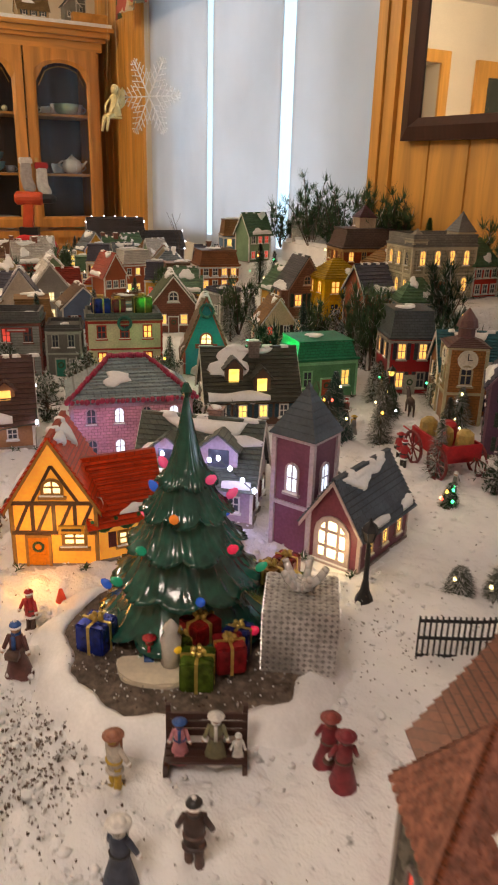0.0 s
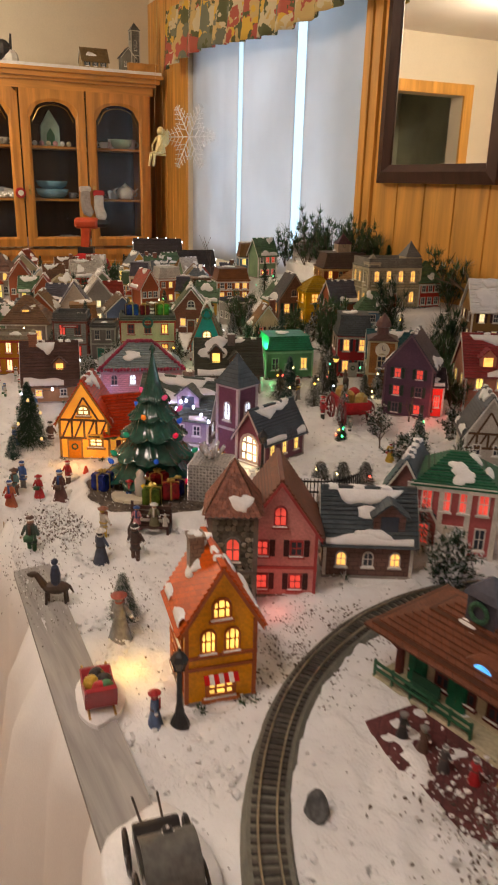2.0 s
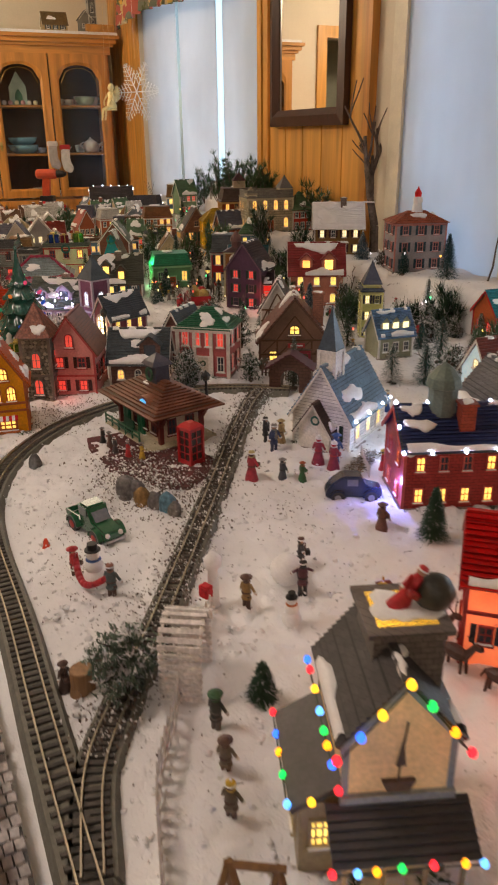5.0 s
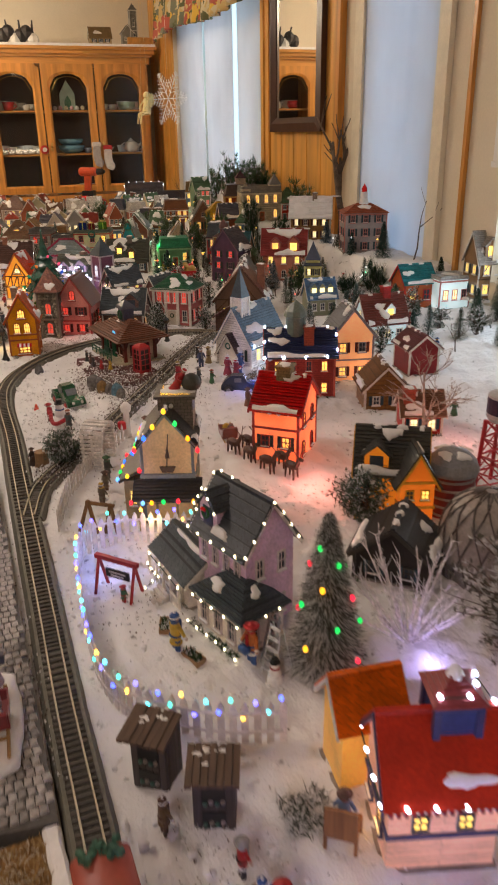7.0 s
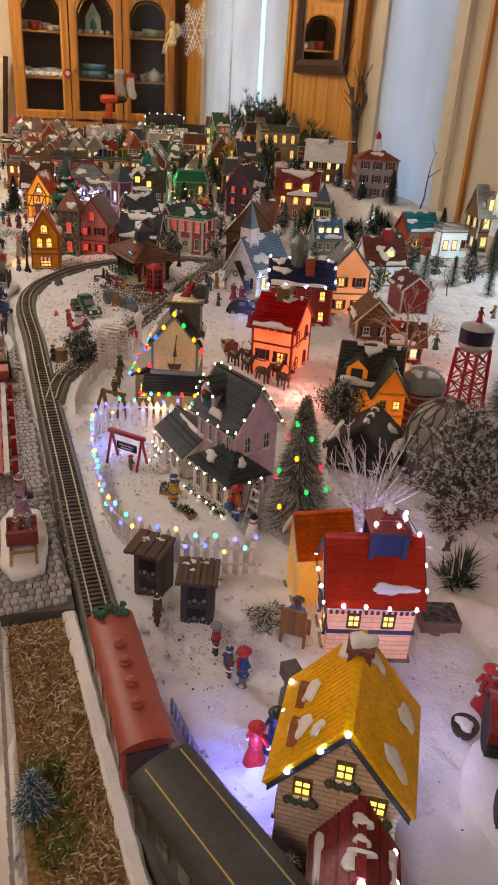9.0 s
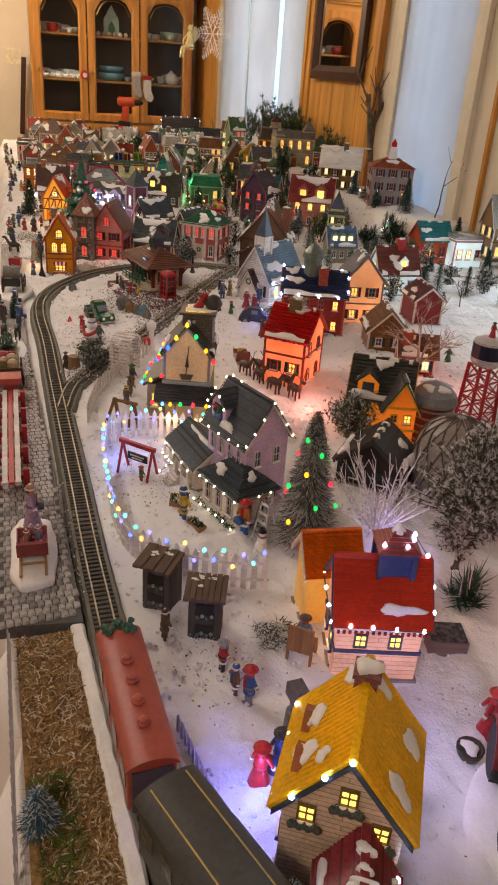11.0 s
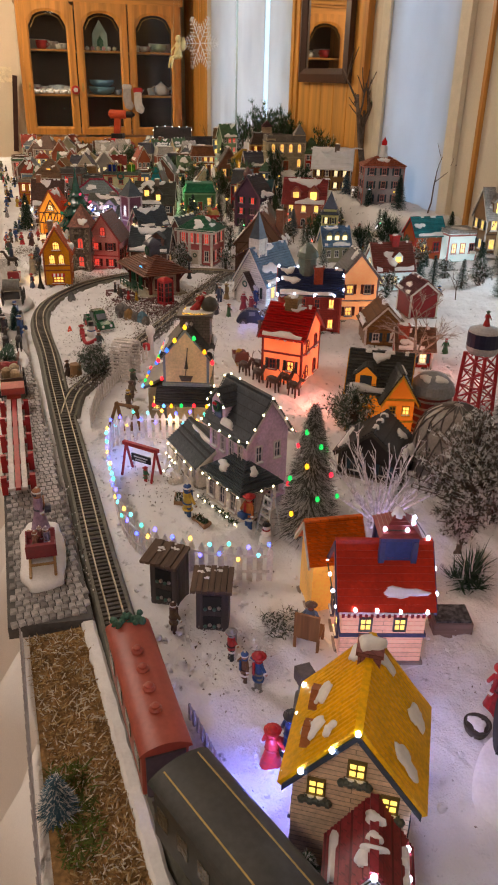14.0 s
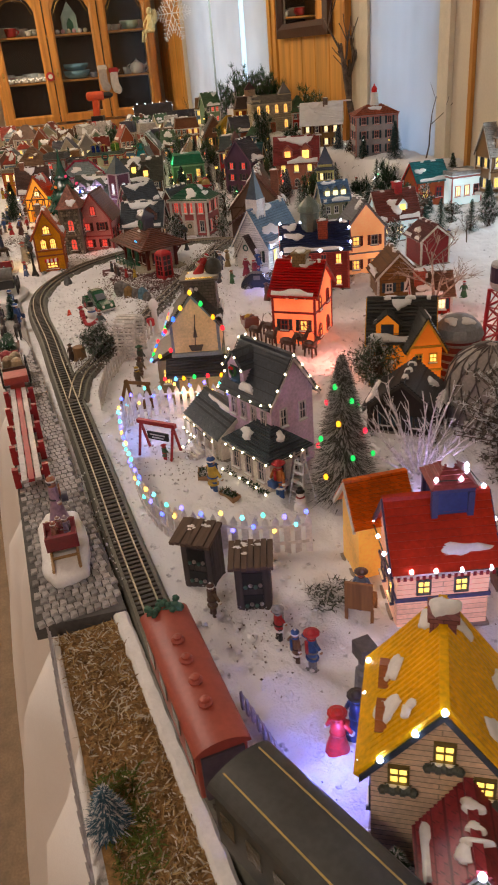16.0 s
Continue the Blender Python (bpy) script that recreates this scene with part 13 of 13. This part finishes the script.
for key, hgt, yy in (("teal", 0.155, -0.012), ("white", 0.118, -0.008), ("wchurch", 0.062, -0.024)):
    bm = B()
    r = 0.014 if key != "wchurch" else 0.007
    for i in range(18):
        a = 2 * math.pi * i / 18
        blob(bm, (r * math.cos(a), yy, hgt + r * math.sin(a)), r * 0.28, 0, 5)
    part("wreath", bm, surface("green_wreath", (0.04, 0.14, 0.12), 0.8, 0.4, 90), H[key], "green wreath with a red bow")

e = thing("cordless_drill", "orange and black cordless drill standing on red cloth", "drill", pose(-2.80, 2.27, TABLE + 0.15, 0, 0, 60))
OR, BK = surface("orange_plastic", (0.50, 0.06, 0.015), 0.4), BLACK
bm = B()
lathe(bm, [(0.02, -0.07), (0.03, -0.06), (0.03, 0.05), (0.022, 0.06)], 14, 0, Matrix.Translation((0, 0, 0.15)) @ Matrix.Rotation(math.pi / 2, 4, "Y"))
part("motor", bm, OR, e)
bm = B()
lathe(bm, [(0.022, 0.06), (0.020, 0.10), (0.008, 0.12)], 12, 0, Matrix.Translation((0, 0, 0.15)) @ Matrix.Rotation(math.pi / 2, 4, "Y"))
part("chuck", bm, BK, e)
bm = B()
prism(bm, [(-0.04, 0.02), (0.005, 0.02), (0.015, 0.13), (-0.03, 0.13)], -0.016, 0.016)
part("grip", bm, OR, e)
bm = B()
box(bm, -0.055, 0.03, -0.028, 0.028, -0.012, 0.022)
part("battery", bm, BK, e)
bm = B()
blob(bm, (0, 0, 0.07), 0.10, 0, 14, (1.1, 1.2, 0.75))
for v in bm.verts:
    v.co.z = max(0, v.co.z)
    v.co += v.co.normalized() * 0.015 * noise.noise(v.co * 22)
single("red_cloth", "crumpled bright red cloth under the drill", "cloth", bm, surface("red_felt_cloth", (0.50, 0.012, 0.015), 0.85, 0.2, 30, 0.3), pose(-2.80, 2.27, TABLE - 0.004), smooth=True)

# ---------- the far quarter of the village ----------
rng = random.Random(77)
WALLS = [(0.55, 0.46, 0.32), (0.30, 0.10, 0.06), (0.30, 0.28, 0.26), (0.55, 0.33, 0.10), (0.16, 0.10, 0.08), (0.56, 0.50, 0.42), (0.40, 0.06, 0.05), (0.14, 0.22, 0.30), (0.46, 0.24, 0.20), (0.20, 0.28, 0.18), (0.55, 0.30, 0.30)]
ROOFS = [(0.16, 0.09, 0.06), (0.32, 0.07, 0.05), (0.17, 0.19, 0.21), (0.10, 0.17, 0.10), (0.24, 0.14, 0.07), (0.10, 0.10, 0.13), (0.55, 0.52, 0.48)]
WORDS_W = ["cream", "brick", "grey", "ochre", "dark", "pale", "red", "blue-grey", "tan", "sage green", "pink"]
WORDS_R = ["dark brown", "red", "slate", "green", "brown", "black", "pale snowy"]
house("cream_lit_mansion", "cream mansion aglow with many yellow windows", -1.66, 1.82, 80, 0.13, 0.11, 0.115, 0.05, (0.55, 0.46, 0.26), (0.40, 0.34, 0.22), "x", "hip", fw=(3, 4, 0.018, 0.024, "y"), sw=(3, 3, 0.016, 0.024, "y"), snow=3, band=(0.04, 0.08))
house("red_roofed_chalet", "yellow lit chalet with a red roof", -1.62, 2.00, 80, 0.10, 0.09, 0.07, 0.06, (0.45, 0.26, 0.06), (0.26, 0.05, 0.04), "x", fw=(2, 2, 0.02, 0.024, "y"), snow=2)
house("round_gazebo_shop", "shop with a wide scalloped roof and an orange lit dormer", -1.08, 1.53, 66, 0.13, 0.11, 0.085, 0.085, (0.26, 0.22, 0.19), (0.19, 0.12, 0.08), "x", "hip", fw=(1, 3, 0.022, 0.034, "w"), dorm=((0, 0.25, 0.035, 0.04, "w"),), snow=1, over=0.018)
house("ochre_hall", "ochre hall with pale windows and a red front", -0.735, 1.405, 66, 0.11, 0.1, 0.105, 0.012, (0.42, 0.20, 0.05), (0.3, 0.26, 0.2), "x", "flat", fw=(2, 3, 0.018, 0.034, "p"), sw=(2, 2, 0.018, 0.03, "p"), snow=2, trim=(0.34, 0.06, 0.05), band=(0.05,))
house("blue_grey_house", "blue-grey house under a brown gable roof", -1.25, 1.92, 80, 0.12, 0.1, 0.075, 0.055, (0.10, 0.13, 0.20), (0.17, 0.11, 0.075), "y", fw=(1, 2, 0.02, 0.026, "d"), snow=1)
house("grey_gabled_house", "grey gabled house with dark windows", -2.55, 1.85, 80, 0.15, 0.12, 0.09, 0.075, (0.32, 0.30, 0.22), (0.10, 0.12, 0.11), "y", fw=(2, 2, 0.022, 0.03, "d"), snow=3)
sh = house("dark_shed_with_lights", "dark shed outlined with white fairy lights", -2.62, 2.62, 75, 0.26, 0.16, 0.12, 0.10, (0.10, 0.06, 0.05), (0.055, 0.045, 0.045), "x", fw=(1, 3, 0.03, 0.03, "d"), snow=0)
string_lights("white fairy lights round the shed roof", on_house(sh, [(-0.14, -0.01, 0.115), (-0.14, 0.08, 0.225), (0.14, 0.08, 0.225), (0.14, -0.01, 0.115), (-0.14, -0.01, 0.115)], 16), [(0.8, 0.85, 1.0)], 0.0034, 8, False)
sh = house("low_dark_shed", "low dark shed with a few white lights", -2.45, 2.78, 80, 0.2, 0.12, 0.10, 0.07, (0.08, 0.055, 0.05), (0.05, 0.042, 0.042), "x", snow=0)
string_lights("white fairy lights on the low shed", on_house(sh, [(-0.1, -0.01, 0.095), (0.11, -0.01, 0.095), (0.11, 0.06, 0.17)], 6), [(0.8, 0.85, 1.0)], 0.0034, 8, False)
house("orange_brick_hall", "orange brick hall with rows of lit windows", -1.40, 2.46, 76, 0.14, 0.11, 0.13, 0.05, (0.36, 0.12, 0.05), (0.20, 0.09, 0.05), "x", "mansard", fw=(3, 4, 0.02, 0.028, "w"), sw=(3, 2, 0.018, 0.028, "w"), snow=1, pat="brick", psize=0.006, band=(0.045, 0.09))
house("grey_town_house", "grey town house with arched yellow windows", -2.28, 1.66, 62, 0.15, 0.12, 0.12, 0.08, (0.34, 0.30, 0.25), (0.16, 0.10, 0.08), "x", "hip", fw=(2, 3, 0.024, 0.034, "y", True), sw=(2, 2, 0.024, 0.034, "y", True), snow=2)
taken = [(-1.66, 1.82), (-1.62, 2.0), (-1.08, 1.53), (-0.735, 1.405), (-1.25, 1.92), (-2.55, 1.85), (-2.62, 2.62), (-2.45, 2.78), (-1.40, 2.46), (-2.28, 1.66), (-1.2, 2.76), (-2.8, 2.27)]
taken += [(o.matrix_basis.translation.x, o.matrix_basis.translation.y) for o in H.values()] + [(-0.80, 1.70), (-0.93, 1.93)]
cells = [(x, y) for x in np.arange(-2.85, -0.45, 0.130) for y in np.arange(1.48, 2.85, 0.128)]
k = 0
for x, y in cells:
    x, y = float(x) + rng.uniform(-0.03, 0.03), float(y) + rng.uniform(-0.03, 0.03)
    if y < edge_y(x) + 0.12 or any(math.hypot(x - a, y - b - 0.03) < 0.102 for a, b in taken):
        continue
    if (x > -0.95 and y < 2.2) or y > 2.82:
        continue
    taken.append((x, y))
    c = rng.random()
    if c < 0.70:
        w, d = rng.uniform(0.075, 0.115), rng.uniform(0.07, 0.10)
        wi, ri = rng.randrange(11), rng.randrange(7)
        kind = rng.choice(["gable", "gable", "gable", "hip", "mansard", "flat"])
        lit = rng.choice("wwyyprd")
        house("village_house", f"{WORDS_W[wi]} village house with a {WORDS_R[ri]} roof and snow", x, y, rng.uniform(55, 95), w, d, rng.uniform(0.06, 0.12), rng.uniform(0.045, 0.075) if kind != "flat" else 0.012, WALLS[wi], ROOFS[ri], rng.choice("xy") if kind == "gable" else "x", kind, fw=(rng.choice((1, 2, 2)), rng.choice((2, 3)), 0.018, 0.026, lit), sw=(1, 2, 0.018, 0.026, lit) if rng.random() < 0.5 else None, snow=rng.randrange(2, 5), courses=8, group="far village houses", seed=k, chim=(rng.uniform(-0.3, 0.3), 0.5, 0.018, 1.2, (0.25, 0.12, 0.09)) if rng.random() < 0.3 and kind == "gable" else None)
    else:
        brush_tree(x, y, rng.uniform(0.08, 0.17), rng.uniform(0.03, 0.05), rng.choice([GREEN_D, GREEN_T, GREEN_G]), rng.choice((0.05, 0.3)), rng.choice(["dark green toy fir among the houses", "frosted toy fir among the houses"]), 900)
    k += 1
# small lights and figures among the far houses
pts = []
for x, y in [rng.choice(taken) for _ in range(95)]:
    if x < -0.9:
        pts.append((x + rng.uniform(-0.05, 0.05), y - 0.012, ground(x, y) + rng.uniform(0.01, 0.09)))
string_lights("tiny warm fairy lights along the far house fronts", pts, [(1.0, 0.75, 0.35), (1.0, 0.85, 0.6), (0.8, 0.85, 1.0), (1.0, 0.6, 0.2)], 0.0028, 6, False)
COLS = [RDC, GRN, BLU, BRN, GRY, YLW, WHT, BLK]
NAMES = ["red", "green", "blue", "brown", "grey", "yellow", "white", "black"]
for i in range(46):
    x = rng.uniform(-2.3, 0.0)
    y = edge_y(x) + rng.uniform(0.02, 0.16)
    a, b = rng.randrange(8), rng.randrange(8)
    figurine(x, y, rng.uniform(0.04, 0.058), COLS[a], COLS[b], COLS[(a + 3) % 8], f"small village figurine in {NAMES[a]} by the table rim", rng.uniform(0, 360), rng.random() < 0.4, group="figurines along the rim")
for i in range(40):
    x, y = rng.uniform(-0.5, 2.0), rng.uniform(1.75, 2.55)
    if any(math.hypot(x - p, y - q - 0.04) < 0.11 for p, q in taken):
        continue
    a, b = rng.randrange(8), rng.randrange(8)
    figurine(x, y, rng.uniform(0.035, 0.048), COLS[a], COLS[b], COLS[(a + 3) % 8], f"small village figurine in {NAMES[a]} between the houses", rng.uniform(0, 360), rng.random() < 0.4, group="figurines between houses")

# small trees, twigs and lumps of snow filling the lanes between the middle houses
fill = 0
for i in range(1500):
    x, y = rng.uniform(-1.0, 1.3), rng.uniform(1.55, 2.56)
    if fill >= 120 or any(math.hypot(x - p, y - q - 0.045) < 0.070 for p, q in taken) or (0.75 < x < 1.3 and 1.62 < y < 1.83) or (x > 0.9 and y < 2.15) or (x > 0.2 and y < 1.66) or (x > -0.22 and y < 1.95 and x < 0.5):
        continue
    taken.append((x, y - 0.045))
    fill += 1
    c = rng.random()
    if c < 0.4:
        brush_tree(x, y, rng.uniform(0.06, 0.13), rng.uniform(0.022, 0.036), rng.choice([GREEN_D, GREEN_T, GREEN_G, GREEN_F]), rng.choice((0.08, 0.2, 0.45)), "dark green toy tree between the houses", 420)
    elif c < 0.7:
        snow_tree(x, y, rng.uniform(0.05, 0.10), rng.uniform(0.024, 0.038), "snow-powdered toy bush between the houses", [GREEN_D, FROST], 0.45, 0.12, 50, i, "toy_bush")
    else:
        bare_tree(x, y, rng.uniform(0.06, 0.11), "small bare brown twig tree between the houses", BARK, None, (0, 0), 3, 0.002, i, "bare_tree", 0.6, 2)
# loose clumps of snow over the cotton
ico = bmesh.new()
bmesh.ops.create_icosphere(ico, subdivisions=1, radius=1.0)
IV = np.array([v.co[:] for v in ico.verts])
IF = np.array([[v.index for v in f.verts] for f in ico.faces])
ico.free()
rn = np.random.default_rng(8)
RAILS = np.array([(p.x, p.y) for p in smooth_line(MAIN, 0.02) + smooth_line(SIDE, 0.02)])
vs, fs = [], []
tries = 0
while len(vs) < 9000 and tries < 70000:
    tries += 1
    x = rn.uniform(-0.3, 2.9)
    y = edge_y(x) + 0.03 + (1.0 * rn.random() ** 1.4)
    if (x > 0.9 and y < edge_y(x) + 0.115) or np.min(np.hypot(RAILS[:, 0] - x, RAILS[:, 1] - y)) < 0.026:
        continue
    if noise.noise((x * 9, y * 9, 2)) < rn.uniform(-0.45, 0.25):
        continue
    s = rn.uniform(0.0012, 0.0036) * (1.7 if rn.random() < 0.15 else 1)
    fs.append(IF + 12 * len(vs))
    vs.append(IV * s * rn.uniform(0.6, 1.3, (12, 1)) * (1, 1, 0.6) + (x, y, ground(x, y) + 0.003 + rn.uniform(-0.001, 0.003)))
for k in range(260):
    x, y = rn.normal(1.09, 0.06), rn.normal(1.455, 0.035)
    s = rn.uniform(0.0008, 0.0030)
    fs.append(IF + 12 * len(vs))
    vs.append(IV * s * rn.uniform(0.6, 1.3, (12, 1)) * (1, 1, 0.6) + (x, y, TABLE + 0.0055))
me = bpy.data.meshes.new("snow_clump")
me.from_pydata(np.concatenate(vs).tolist(), [], np.concatenate(fs).tolist())
me.polygons.foreach_set("use_smooth", [True] * len(me.polygons))
me.materials.append(SNOW)
tagged(new("snow_clump", me), "loose crumbly clumps of artificial snow on the table", "snow", "", "stuff")

# tiny coloured lights scattered through the middle of the village
pts = []
while len(pts) < 110:
    x, y, z, h, r = rng.choice(CROWNS)
    if not (-2.6 < x < 0.75 and y > 1.7):
        continue
    t, a = rng.uniform(0.15, 0.8), rng.uniform(0, 6.28)
    q = r * (1 - t) * 0.95
    pts.append((x + q * math.cos(a), y + q * math.sin(a), z + h * (0.1 + 0.88 * t)))
string_lights("tiny coloured fairy lights strung among the houses", pts, [(1.0, 0.6, 0.12), (0.05, 0.9, 0.25), (1.0, 0.75, 0.3), (1.0, 0.08, 0.05), (0.8, 0.85, 1.0), (1.0, 0.45, 0.05)], 0.0022, 7, False)

# ---------- the tracks, laid last ----------
track("grey bedded model railway track curving past the station", MAIN, 0.70)
track("model railway siding strewn with snow and debris", SIDE, 3.0)
